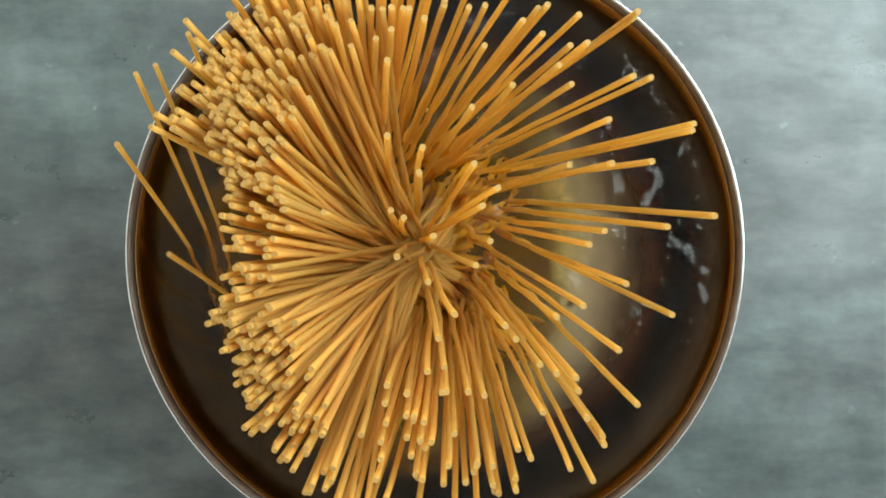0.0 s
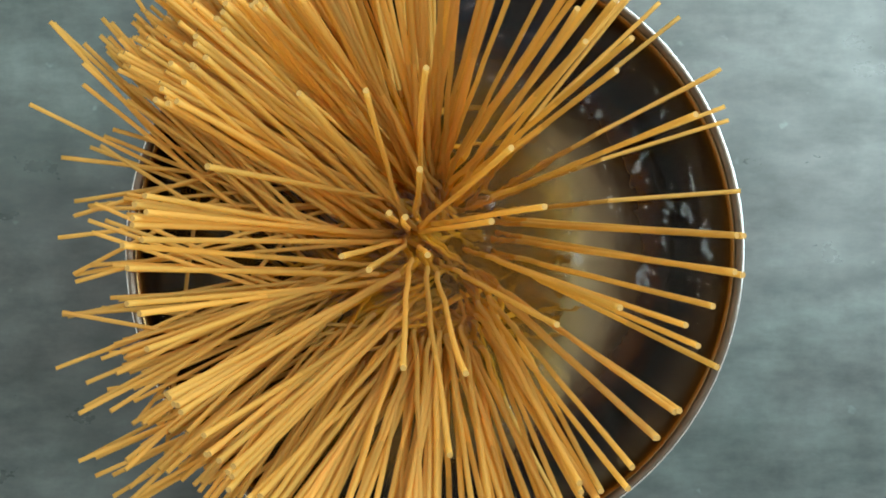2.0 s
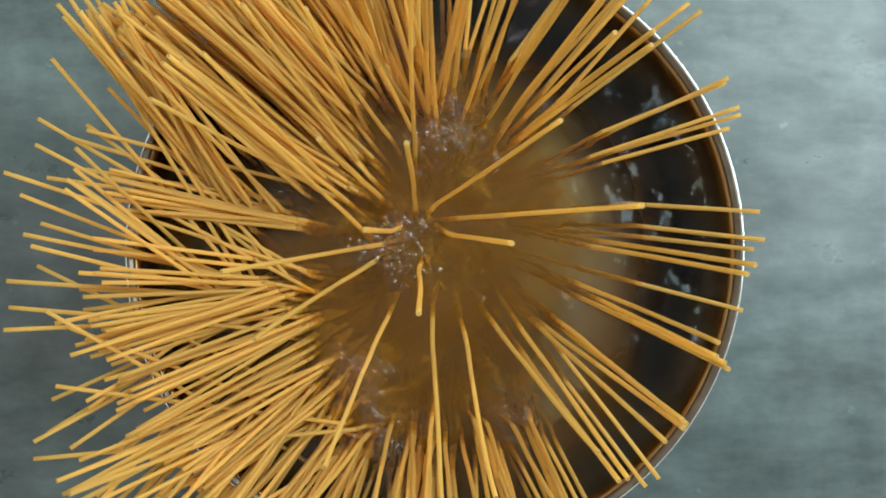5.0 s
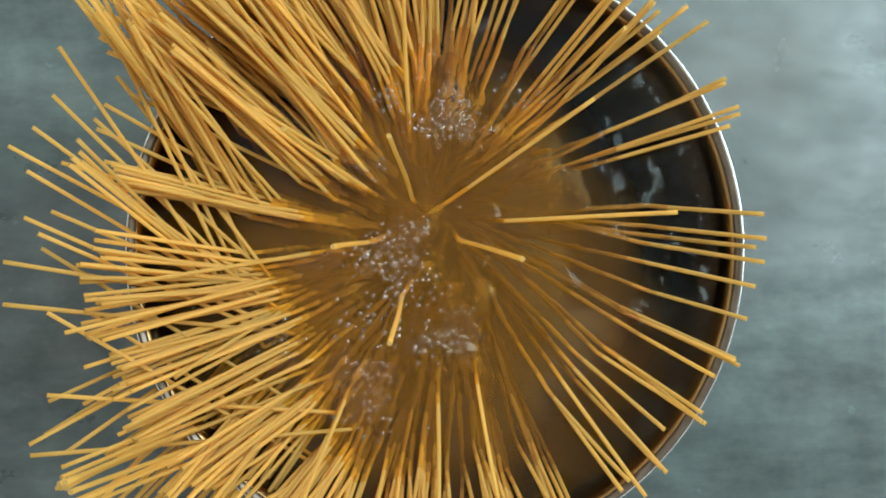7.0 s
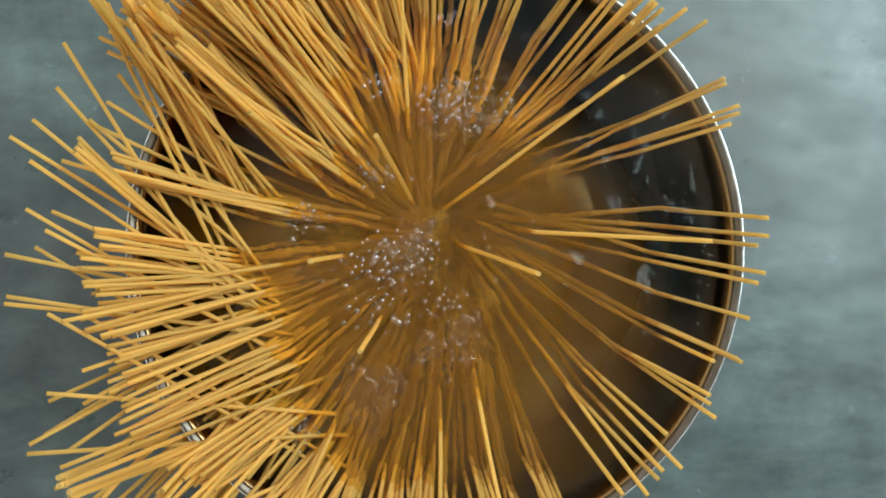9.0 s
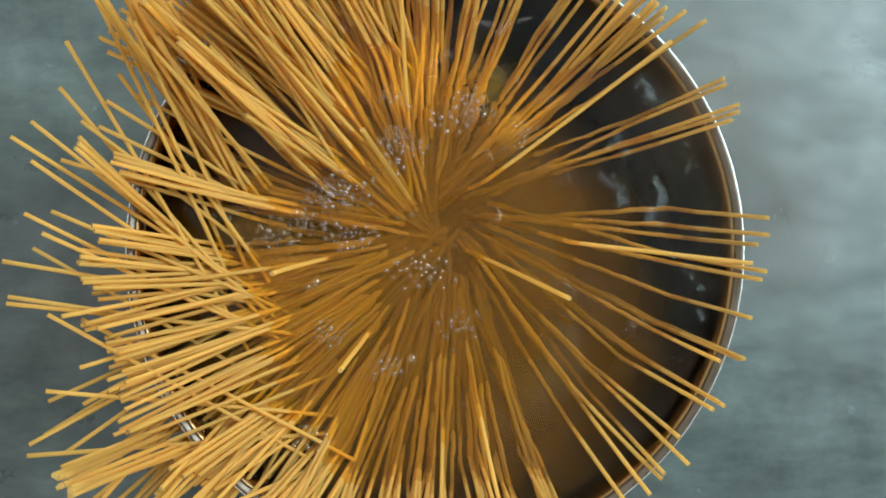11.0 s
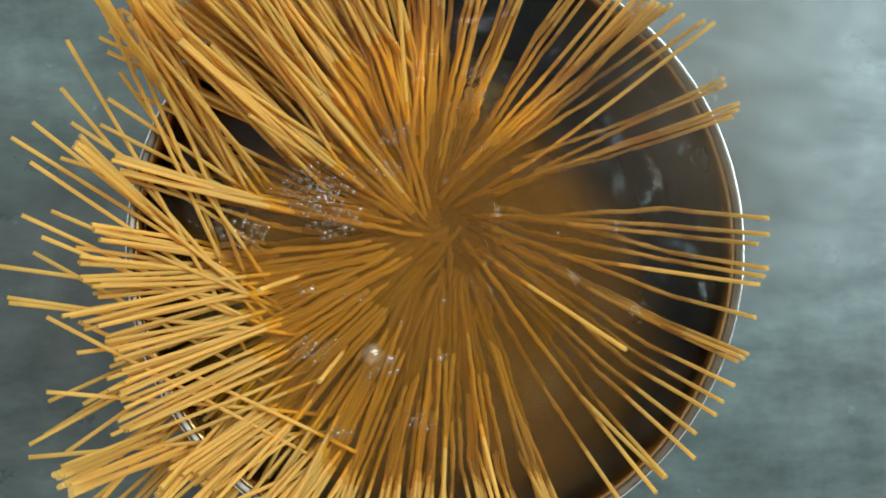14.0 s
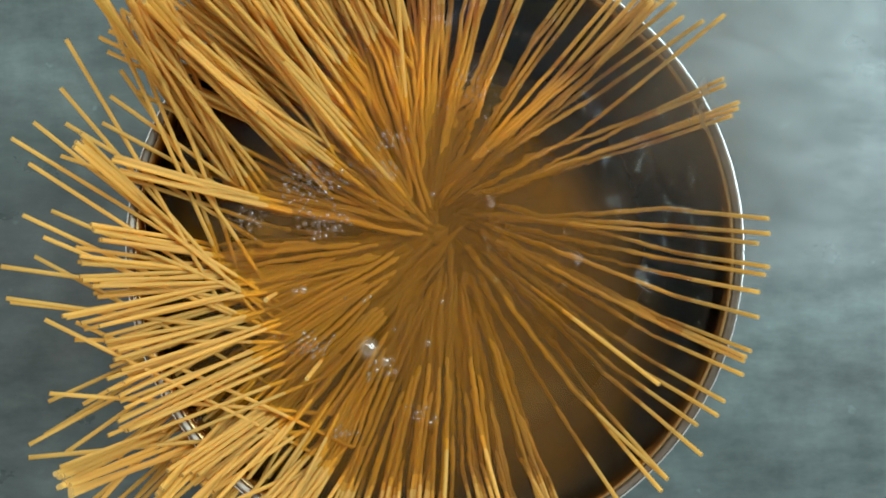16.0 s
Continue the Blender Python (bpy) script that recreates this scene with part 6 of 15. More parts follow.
    lay(60, 120, [(0, -31, -27.3, 252.3, -18, -15, 195), (1, -48.7, -37.6, 244.4, -34, -25, 187), (1.5, -59.3, -41.9, 234.4, -42, -27, 179), (2, -63.8, -43.5, 243, -45, -30, 188), (3, -109.6, -63, 125.5, -58, -35, 114), (4, -113.6, -64.1, 127, -62, -36, 116), (6.5, -119, -51.2, 128.5, -66, -30, 110), (9, -121.4, -44.7, 128.5, -69, -27, 105), (16, -122.5, -42.7, 130, -73, -26, 101)])
    lay(60, 120, [(0, -39.5, -19.9, 249, -22, -9, 193), (0.5, -49.2, -25.2, 243.8, -30, -13, 188), (1.5, -72.2, -36.1, 219.7, -46, -22, 168), (2, -109.8, -49.7, 127, -56, -27, 113), (3, -115.7, -53, 130, -62, -33, 111), (4, -118.6, -54.6, 131.5, -66, -34, 112), (6.5, -121.7, -45, 133, -70, -29, 106), (9, -123.8, -40.4, 133, -73, -27, 103), (16, -123.6, -38.7, 134.5, -76, -27, 100)])
    lay(70, 110, [(0, -26.3, -33.3, 252.3, -13, -15, 186), (0.5, -34.7, -38.3, 250, -22, -20, 183), (1, -45.1, -41.8, 244.4, -29, -24, 178), (1.5, -57, -43.9, 234.6, -37, -26, 170), (2, -62.8, -43.8, 243, -44, -30, 177), (3, -106.2, -59.3, 136, -47, -30, 111), (4, -110.9, -58.9, 137.5, -52, -31, 111), (9, -114, -50.6, 139, -59, -29, 101), (16, -115, -50, 139, -61, -29, 99)])
    lay(70, 110, [(0, -37.9, -17.7, 249.8, -19, -10, 183), (0.5, -48, -23, 245, -26, -14, 178), (1, -59.1, -28.6, 236, -34, -15, 172), (1.5, -71.5, -34.3, 221.5, -42, -17, 160), (2, -110.1, -48.1, 127, -48, -19, 111), (3, -116.4, -51.8, 130, -56, -24, 108), (4, -120.1, -53.8, 130, -60, -26, 108), (9, -123, -46.2, 133, -65, -23, 100), (16, -122.6, -45, 133, -66, -23, 98)])
    lay(70, 110, [(0, -51.4, -19.4, 244.4, -26, -11, 180), (0.5, -60.9, -25.6, 238.3, -34, -15, 174), (1, -71, -32.3, 227.8, -41, -17, 166), (1.5, -82.3, -39.5, 211.8, -48, -21, 154), (2, -114.1, -53.3, 131.5, -53, -26, 113), (3, -116.4, -57.3, 134.5, -56, -31, 110), (4, -118.1, -59.5, 134.5, -57, -33, 112), (9, -121.8, -50.2, 137.5, -66, -30, 100), (16, -121.5, -48.9, 139, -70, -31, 96)])
    lay(70, 110, [(0, -47.4, -24.6, 247.4, -24, -8, 184), (1, -67.5, -36.9, 234.1, -42, -19, 170), (1.5, -78.6, -43.1, 221.3, -50, -24, 160), (2, -114.4, -58.2, 130, -54, -27, 112), (4, -119, -62.1, 133, -61, -33, 108), (9, -121.4, -54.1, 137.5, -68, -31, 98), (16, -121.7, -53.2, 137.5, -70, -31, 95)])
    lay(70, 110, [(0, -43.1, -28.2, 248, -24, -15, 182), (1, -61.5, -42.2, 235.2, -39, -24, 171), (1.5, -71.6, -49.2, 222.9, -45, -28, 161), (2, -104.6, -66.7, 133, -48, -31, 113), (3, -107.7, -69.8, 134.5, -51, -37, 111), (4, -109.1, -71.2, 136, -53, -38, 111), (9, -114.5, -61, 139, -62, -36, 100), (16, -114.8, -59.7, 139, -65, -36, 96)])
    lay(70, 110, [(0, -32.3, -37.8, 251.5, -17, -17, 187), (1, -50.5, -48.2, 241.3, -33, -28, 176), (1.5, -61.9, -52.4, 229.8, -41, -32, 166), (2, -101.4, -72.4, 128.5, -45, -34, 111), (3, -109.2, -73.9, 131.5, -52, -40, 110), (4, -113.2, -74.4, 133, -56, -42, 109), (9, -116.6, -64.9, 137.5, -64, -39, 100), (16, -116.8, -63.7, 137.5, -65, -39, 97)])
    lay(70, 110, [(0, -33.3, -27, 249.9, -20, -13, 183), (0.5, -42.2, -34.4, 245, -27, -18, 178), (1, -52.2, -42, 235.8, -31, -24, 171), (1.5, -63.7, -50, 220.8, -37, -28, 160), (2, -99.6, -71.2, 125.5, -41, -35, 112), (3, -106, -76.2, 128.5, -47, -43, 112), (4, -109.7, -78.9, 128.5, -50, -46, 113), (6.5, -114.4, -69.7, 130, -55, -42, 106), (9, -117.3, -65.5, 133, -59, -41, 102), (16, -116.9, -63.4, 134.5, -62, -42, 97)])
    lay(70, 110, [(0, -28.3, -55.4, 248, -19, -27, 185), (1, -49, -62.5, 234.4, -34, -36, 172), (1.5, -61.7, -65, 221.4, -40, -39, 160), (2, -94.8, -81.9, 137.5, -44, -40, 114), (3, -102.6, -80.2, 139, -49, -45, 111), (4, -106.3, -78.9, 140.5, -53, -45, 110), (6.5, -109.8, -71.5, 142, -58, -43, 104), (12, -112.6, -67, 143.5, -63, -43, 101), (16, -112.5, -67, 145, -65, -43, 100)])
    lay(70, 110, [(0, -39.2, -48.7, 248.3, -21, -22, 186), (1, -56.1, -55.5, 235.8, -36, -31, 173), (1.5, -65.5, -58.3, 225.6, -43, -36, 163), (2, -100.7, -76.3, 130, -45, -37, 114), (4, -108.6, -75.3, 131.5, -49, -42, 115), (6.5, -114.9, -65.1, 133, -55, -38, 108), (9, -117.7, -59.8, 134.5, -60, -37, 103), (12, -117.3, -57.5, 136, -62, -36, 98), (16, -117.6, -57.6, 136, -63, -37, 97)])
    lay(70, 110, [(0, -41.3, -39.8, 247.1, -24, -16, 184), (0.5, -48.9, -46.1, 241.9, -31, -23, 178), (1.5, -67.2, -58.9, 219.3, -41, -35, 159), (2, -96.4, -77.1, 139, -42, -40, 116), (3, -100.5, -79.5, 140.5, -44, -47, 115), (4, -102.8, -80.8, 140.5, -46, -48, 116), (6.5, -107.2, -71.9, 143.5, -53, -46, 108), (9, -110.5, -68.2, 145, -58, -46, 104), (16, -110.7, -66.5, 146.5, -62, -46, 100)])
    lay(70, 110, [(0, -23, -42.6, 251.9, -16, -19, 186), (0.5, -31.3, -49.1, 248.9, -23, -27, 183), (1, -42.1, -54.4, 242.3, -29, -33, 176), (1.5, -54.8, -58.7, 231, -37, -36, 167), (2, -93.9, -81.7, 128.5, -42, -38, 111), (3, -103.8, -82.8, 131.5, -50, -43, 110), (4, -108.8, -83, 133, -55, -45, 110), (6.5, -114.6, -74.1, 134.5, -60, -42, 106), (9, -117.2, -69.5, 136, -63, -40, 103), (16, -117.2, -67.5, 137.5, -64, -40, 101)])
    lay(70, 110, [(0, -43.6, -40.1, 249, -21, -19, 186), (1, -58.9, -48.5, 237.6, -38, -28, 174), (1.5, -68, -52.7, 226.4, -45, -31, 164), (2, -102.5, -70.1, 133, -48, -31, 114), (4, -108.9, -71.5, 136, -54, -35, 114), (6.5, -113.6, -61.7, 137.5, -60, -31, 105), (9, -116, -56.9, 139, -64, -30, 100), (16, -116.1, -55.1, 140.5, -69, -31, 95)])
    lay(70, 110, [(0, -49.1, -22.2, 247.8, -25, -10, 183), (0.5, -58, -29.4, 242.7, -33, -16, 179), (1.5, -77.2, -45.6, 220.3, -48, -26, 160), (2, -108.4, -62.6, 139, -50, -31, 116), (3, -111.1, -67.7, 140.5, -53, -37, 116), (4, -112.1, -70.2, 142, -54, -39, 119), (9, -113.9, -64, 146.5, -64, -40, 103), (16, -113.3, -63, 149.5, -70, -42, 99)])
    lay(70, 110, [(0, -40.5, -48.9, 245.5, -23, -22, 183), (1, -56, -57.2, 231.2, -35, -32, 168), (1.5, -65.5, -61.5, 217.9, -40, -36, 158), (2, -96.1, -79.3, 131.5, -40, -41, 114), (3, -100.5, -79.6, 133, -42, -46, 114), (4, -102.9, -79.8, 133, -44, -47, 115), (6.5, -107.4, -71.2, 136, -50, -45, 107), (12, -111, -65.9, 137.5, -57, -45, 98), (16, -110.7, -65.8, 139, -59, -45, 97)])
    lay(70, 110, [(0, -39.8, -37.5, 245.9, -23, -18, 181), (0.5, -48.3, -44.4, 239.5, -30, -24, 175), (1, -58.2, -51.4, 228.7, -35, -28, 167), (1.5, -69.8, -58.7, 211.9, -42, -32, 154), (2, -102.5, -78.2, 125.5, -47, -38, 111), (3, -107.3, -80.9, 128.5, -52, -45, 106), (4, -110.2, -82.5, 128.5, -54, -46, 109), (6.5, -114.6, -74.6, 130, -58, -43, 104), (12, -117.5, -69.5, 131.5, -61, -41, 102), (16, -117.2, -69.3, 131.5, -61, -41, 100)])
    lay(140, 105, [(0, -44.7, -32.3, 247.1, -9, -1, 115), (0.5, -59.1, -42.9, 240.3, -17, -8, 110), (1, -74.2, -53.6, 228.6, -21, -17, 104), (1.5, -91.9, -65.2, 208.9, -22, -26, 94), (2, -120.2, -81.7, 152.5, -10, -35, 80), (3, -119.5, -82.4, 169, -31, -58, 63), (4, -119.9, -83, 175, -38, -60, 64), (6.5, -100, -71.4, 221.5, -87, -77, 82), (9, -96.1, -69.1, 232, -96, -80, 92), (16, -95.6, -68.6, 232, -103, -82, 93)])
    lay(140, 105, [(0, -52.6, -19.6, 248.5, -3, 0, 119), (0.5, -65.8, -29.8, 242.3, -14, -7, 113), (1, -79.6, -41.8, 230.1, -19, -14, 105), (1.5, -94.5, -55.3, 212, -27, -17, 95), (2, -130.2, -78.6, 134.5, -13, -17, 90), (3, -128.9, -84.8, 148, -27, -32, 68), (4, -128.9, -88.4, 152.5, -32, -35, 67), (6.5, -102.9, -71.4, 217, -94, -67, 77), (9, -96.8, -67, 233.5, -104, -71, 94), (16, -97.2, -66.8, 232, -110, -74, 93)])
    lay(140, 105, [(0, -30, -42.2, 250.5, -1, 5, 122), (0.5, -41.7, -52.2, 245.1, -10, -5, 115), (1, -56.3, -61.5, 234.6, -11, -18, 108), (1.5, -74.2, -70.8, 215.6, -15, -27, 97), (2, -108.3, -90.8, 149.5, 1, -29, 87), (3, -116.3, -92, 158.5, -11, -45, 79), (4, -122.1, -93.4, 158.5, -12, -44, 87), (6.5, -114.3, -83.8, 182.5, -51, -62, 60), (9, -101.7, -74.4, 217, -84, -75, 78), (12, -94.9, -69.8, 232, -94, -77, 92), (16, -94.9, -69.8, 232, -98, -79, 92)])
    lay(140, 105, [(0, -40.7, -31.8, 248.5, -6, 5, 118), (0.5, -53.1, -44, 242, -14, -5, 112), (1, -66.3, -56.6, 230.5, -15, -16, 105), (1.5, -81.6, -70.8, 210.8, -17, -27, 95), (2, -114.2, -96.1, 136, 3, -33, 93), (3, -117.8, -102.1, 142, 0, -50, 88), (4, -120.7, -105.8, 142, -2, -50, 94), (6.5, -118.8, -90.6, 164.5, -31, -63, 59), (9, -104.6, -76.1, 206.5, -79, -78, 69), (12, -95.4, -69.3, 230.5, -93, -80, 91), (16, -95.3, -69.2, 232, -97, -81, 93)])
    lay(140, 105, [(0, -43.4, -41.6, 247.9, 1, -1, 121), (0.5, -54.5, -51.8, 241.6, -11, -9, 114), (1, -67.3, -62.6, 229.4, -15, -18, 106), (1.5, -81.7, -73.9, 211.9, -20, -27, 95), (2, -111.9, -95.5, 145, -2, -31, 87), (3, -114.3, -97.7, 155.5, -10, -48, 76), (4, -117.4, -100, 155.5, -11, -47, 82), (6.5, -111.4, -83.4, 187, -60, -69, 57), (9, -96.1, -69.1, 230.5, -93, -77, 91), (16, -96.4, -67.6, 230.5, -104, -79, 91)])
    lay(140, 105, [(0, -40, -26.9, 249.2, 0, -1, 118), (0.5, -54.4, -36.9, 242.9, -10, -7, 113), (1, -70.6, -47.3, 230.5, -11, -21, 105), (1.5, -88.9, -58.4, 210.7, -18, -25, 95), (2, -127.1, -78.8, 134.5, -4, -26, 93), (3, -133.5, -83.4, 140.5, -12, -36, 90), (4, -137.8, -86.2, 140.5, -15, -36, 96), (6.5, -125.3, -78.8, 169, -50, -52, 54), (9, -98.7, -65, 232, -100, -71, 92), (12, -98.4, -64.8, 233.5, -109, -75, 94), (16, -98.6, -64.9, 232, -113, -76, 93)])
    lay(140, 105, [(0, -40.7, -41.9, 248.8, -1, 2, 122), (0.5, -52.7, -51.5, 242.6, -12, -7, 114), (1, -66.5, -60.7, 231.8, -14, -21, 107), (1.5, -83.4, -70.9, 212.4, -21, -26, 95), (2, -114.9, -89.6, 149.5, -8, -25, 85), (3, -119.1, -90.7, 160, -21, -40, 74), (4, -122.6, -92, 161.5, -23, -40, 79), (6.5, -107.7, -73.8, 209.5, -85, -67, 72), (9, -98.4, -64.8, 233.5, -105, -72, 94), (12, -99.1, -63.8, 235, -112, -73, 96), (16, -99.1, -63.8, 233.5, -116, -75, 95)])
    lay(140, 105, [(0, -38.6, -34.6, 251.3, -5, 1, 120), (0.5, -50.3, -43.7, 246.8, -14, -7, 115), (1, -63.6, -52.5, 238, -16, -22, 108), (1.5, -79.2, -61.8, 221.6, -20, -27, 99), (2, -118.4, -84.1, 140.5, -3, -26, 87), (3, -119.5, -84.4, 161.5, -32, -50, 58), (4, -120.9, -84.9, 169, -41, -53, 58), (6.5, -97.4, -67.4, 230.5, -94, -72, 91), (9, -98.2, -65.8, 230.5, -102, -73, 91), (16, -98.1, -65.1, 230.5, -108, -75, 91)])
    lay(140, 105, [(0, -49.1, -29.4, 244.5, 0, 2, 117), (0.5, -64.7, -39.8, 236.6, -12, -5, 111), (1, -81.4, -50.6, 222.9, -18, -13, 102), (1.5, -101.1, -62.7, 199.4, -24, -21, 90), (2, -128, -77.6, 148, -15, -31, 80), (3, -131.1, -80.8, 154, -20, -43, 78), (4, -133.8, -83.1, 154, -20, -42, 84), (6.5, -116.1, -75.8, 191.5, -71, -64, 60), (9, -97, -66.7, 235, -98, -74, 95), (12, -97.2, -67.1, 233.5, -104, -77, 94), (16, -96.8, -66.9, 235, -108, -78, 96)])
    lay(60, 120, [(0, -33.5, -37.8, 250, -20, -17, 195), (0.5, -39.5, -43.7, 245.9, -26, -25, 191), (1.5, -55, -56, 226.5, -36, -37, 173), (2, -55.2, -56.5, 243, -42, -45, 186), (3, -89.4, -80.4, 140.5, -46, -52, 110), (4, -91.4, -81.7, 143.5, -53, -56, 106), (6.5, -91.9, -81, 143.5, -58, -59, 99), (16, -92.5, -80.8, 145, -64, -62, 96)])
    lay(50, 130, [(0, -30.8, -46.1, 248.3, -22, -28, 202), (0.5, -36, -51.2, 243.5, -27, -34, 197), (1.5, -50.3, -62.3, 222.3, -36, -43, 179), (2, -49.5, -61.1, 243, -38, -48, 196), (3, -84.6, -89.2, 127, -49, -56, 114), (4, -87.3, -90.9, 127, -52, -58, 114), (9, -84, -91.5, 130, -55, -63, 102), (16, -84.4, -92.5, 131.5, -59, -67, 97)])
    lay(60, 120, [(0, -33.7, -47.4, 246.4, -20, -25, 192), (0.5, -38.8, -53.7, 240.7, -25, -31, 187), (1.5, -52.6, -67.8, 216.7, -34, -43, 166), (2, -49.5, -65.5, 243, -36, -50, 187), (3, -79, -92.2, 143.5, -40, -57, 116), (4, -80.6, -93.8, 145, -42, -58, 117), (6.5, -86.8, -87.1, 146.5, -52, -60, 106), (9, -89.9, -83.8, 148, -60, -62, 101), (16, -90.1, -82, 149.5, -66, -65, 97)])
    lay(50, 130, [(0, -44.7, -36.1, 245.8, -30, -23, 200), (1, -54, -52.8, 233.8, -40, -36, 189), (1.5, -59.1, -61.4, 222.8, -43, -44, 179), (2, -84.3, -84.3, 130, -48, -52, 116), (3, -83.7, -88.1, 131.5, -48, -58, 113), (4, -83.5, -90.1, 131.5, -49, -61, 110), (9, -85.4, -87, 133, -57, -64, 98), (16, -85.5, -86.7, 134.5, -61, -67, 95)])
    lay(50, 130, [(0, -43.6, -34.7, 247.4, -31, -23, 201), (1, -53.6, -51.6, 235.3, -39, -37, 190), (1.5, -58.5, -60, 225.9, -42, -44, 181), (2, -85.5, -84, 128.5, -47, -56, 115), (3, -85.3, -88.2, 130, -46, -65, 110), (4, -84.9, -90.1, 131.5, -49, -69, 104), (9, -82.8, -91, 133, -51, -72, 100), (16, -83, -91.6, 133, -52, -72, 99)])
    lay(50, 130, [(0, -27.2, -35.6, 251.7, -20, -21, 205), (1, -38.4, -49.4, 242.8, -27, -36, 196), (1.5, -45.7, -56.5, 232.1, -33, -41, 186), (2, -47.8, -59.5, 243, -37, -48, 196), (3, -81.4, -88.5, 131.5, -47, -57, 114), (4, -84, -91.2, 133, -51, -60, 113), (6.5, -90.2, -84.8, 133, -58, -58, 106), (9, -93.3, -81.7, 134.5, -63, -58, 103), (16, -93.3, -79.8, 134.5, -65, -59, 99)])
    lay(60, 120, [(0, -44.4, -28.5, 247.8, -26, -17, 192), (1, -57.2, -46.1, 235.7, -38, -30, 181), (1.5, -64, -55.4, 224.2, -43, -36, 171), (2, -90.7, -76.7, 137.5, -46, -43, 117), (3, -91.2, -81.8, 139, -46, -49, 116), (4, -91.6, -84.6, 139, -48, -52, 115), (9, -93.2, -80.3, 142, -59, -56, 99), (16, -93.2, -79.8, 143.5, -65, -60, 94)])
    lay(60, 120, [(0, -37.1, -18.4, 250.4, -22, -10, 193), (0.5, -44.1, -26.6, 246.1, -28, -16, 189), (1, -51, -36.3, 238.5, -31, -25, 183), (1.5, -57.9, -47.1, 225.7, -35, -32, 172), (2, -55.8, -51.6, 243, -41, -42, 186), (3, -88.5, -79.3, 136, -43, -51, 109), (4, -89.2, -83.6, 137.5, -47, -55, 106), (6.5, -89.6, -83.6, 139, -53, -59, 98), (9, -88.9, -82.7, 139, -56, -61, 94), (16, -89.2, -83, 140.5, -60, -64, 92)])
    lay(50, 130, [(0, -41.3, -34.5, 249.7, -28, -22, 203), (1, -49.6, -49, 239.9, -37, -35, 194), (1.5, -54.2, -56.5, 230.4, -40, -41, 185), (2, -52, -58.1, 243, -40, -47, 196), (3, -84.8, -86.9, 124, -46, -57, 112), (9, -83.1, -89.7, 127, -51, -63, 99), (16, -83.1, -89.9, 127, -53, -65, 95)])
    lay(60, 120, [(0, -38.9, -48.3, 247.1, -23, -25, 194), (0.5, -43.6, -53.4, 242.4, -29, -31, 189), (1.5, -55.5, -64.5, 222.9, -37, -42, 170), (2, -82, -86.2, 134.5, -41, -48, 114), (3, -84.8, -88.6, 136, -43, -55, 109), (4, -86, -89.6, 137.5, -48, -58, 104), (6.5, -85.1, -89.4, 139, -52, -62, 97), (9, -84.9, -89.5, 139, -54, -64, 94), (16, -84.5, -89.3, 140.5, -57, -66, 92)])
    lay(60, 120, [(0, -43.6, -50.8, 241.4, -28, -27, 188), (0.5, -48.7, -56.5, 235.4, -32, -33, 183), (1.5, -61.6, -69.1, 211.1, -40, -44, 161), (2, -85.9, -89.1, 130, -43, -51, 114), (3, -88, -91.2, 130, -43, -57, 111), (4, -88.7, -91.9, 131.5, -44, -57, 112), (9, -90.1, -89.2, 134.5, -51, -61, 99), (16, -90.1, -88.7, 134.5, -54, -63, 94)])
    lay(50, 130, [(0, -33, -57, 247.5, -25, -36, 203), (1, -45.1, -64.4, 236.7, -35, -46, 191), (1.5, -52.1, -68.2, 226.8, -39, -50, 182), (2, -80.4, -90.5, 131.5, -45, -58, 118), (4, -86, -90.8, 133, -48, -63, 118), (9, -86.8, -89.3, 134.5, -54, -66, 104), (16, -86.4, -88.6, 136, -59, -70, 99)])
    lay(60, 120, [(0, -40.7, -35.5, 249.1, -25, -17, 194), (1, -52, -51.1, 236.6, -36, -32, 182), (1.5, -58.2, -59.3, 226, -40, -39, 173), (2, -86.4, -83.2, 133, -44, -45, 115), (3, -88.5, -88.1, 134.5, -47, -52, 112), (4, -89.2, -90.4, 136, -49, -54, 110), (6.5, -91.7, -86.7, 139, -56, -56, 102), (9, -92.7, -84.7, 140.5, -60, -58, 98), (16, -93.2, -84.2, 142, -64, -60, 95)])
    lay(60, 120, [(0, -36.6, -54.6, 247.1, -22, -29, 195), (1, -43, -67.8, 235.2, -31, -43, 181), (1.5, -47.1, -75.1, 224, -34, -50, 171), (2, -68.5, -101.1, 136, -37, -55, 115), (4, -69.1, -105, 140.5, -43, -67, 102), (6.5, -76.6, -98.9, 142, -50, -66, 99), (9, -80.2, -95.8, 142, -54, -65, 97), (12, -82, -95.3, 142, -54, -64, 99), (16, -81.3, -94.7, 143.5, -56, -66, 97)])
    lay(50, 130, [(0, -32.5, -34.5, 251.2, -23, -22, 204), (1, -45.4, -47.6, 241.4, -33, -34, 194), (1.5, -53.4, -54.4, 230.4, -39, -39, 185), (2, -54.6, -56.4, 243, -44, -46, 195), (3, -92.5, -83.9, 127, -55, -55, 111), (4, -95, -86.1, 128.5, -59, -58, 108), (9, -92.2, -86.7, 131.5, -61, -62, 101), (16, -92.4, -87.3, 133, -63, -64, 100)])
    lay(60, 120, [(0, -36.4, -44.3, 247.2, -20, -23, 193), (0.5, -40.5, -50, 242, -25, -29, 188), (1.5, -51.6, -63.2, 220.4, -33, -40, 168), (2, -48.7, -62.2, 243, -34, -47, 187), (3, -78.4, -89.4, 137.5, -37, -53, 115), (4, -79.6, -91.1, 139, -38, -54, 115), (6.5, -84.4, -86.9, 139, -46, -56, 104), (9, -86.1, -84.2, 140.5, -52, -59, 98), (16, -87.1, -83.7, 140.5, -58, -62, 92)])
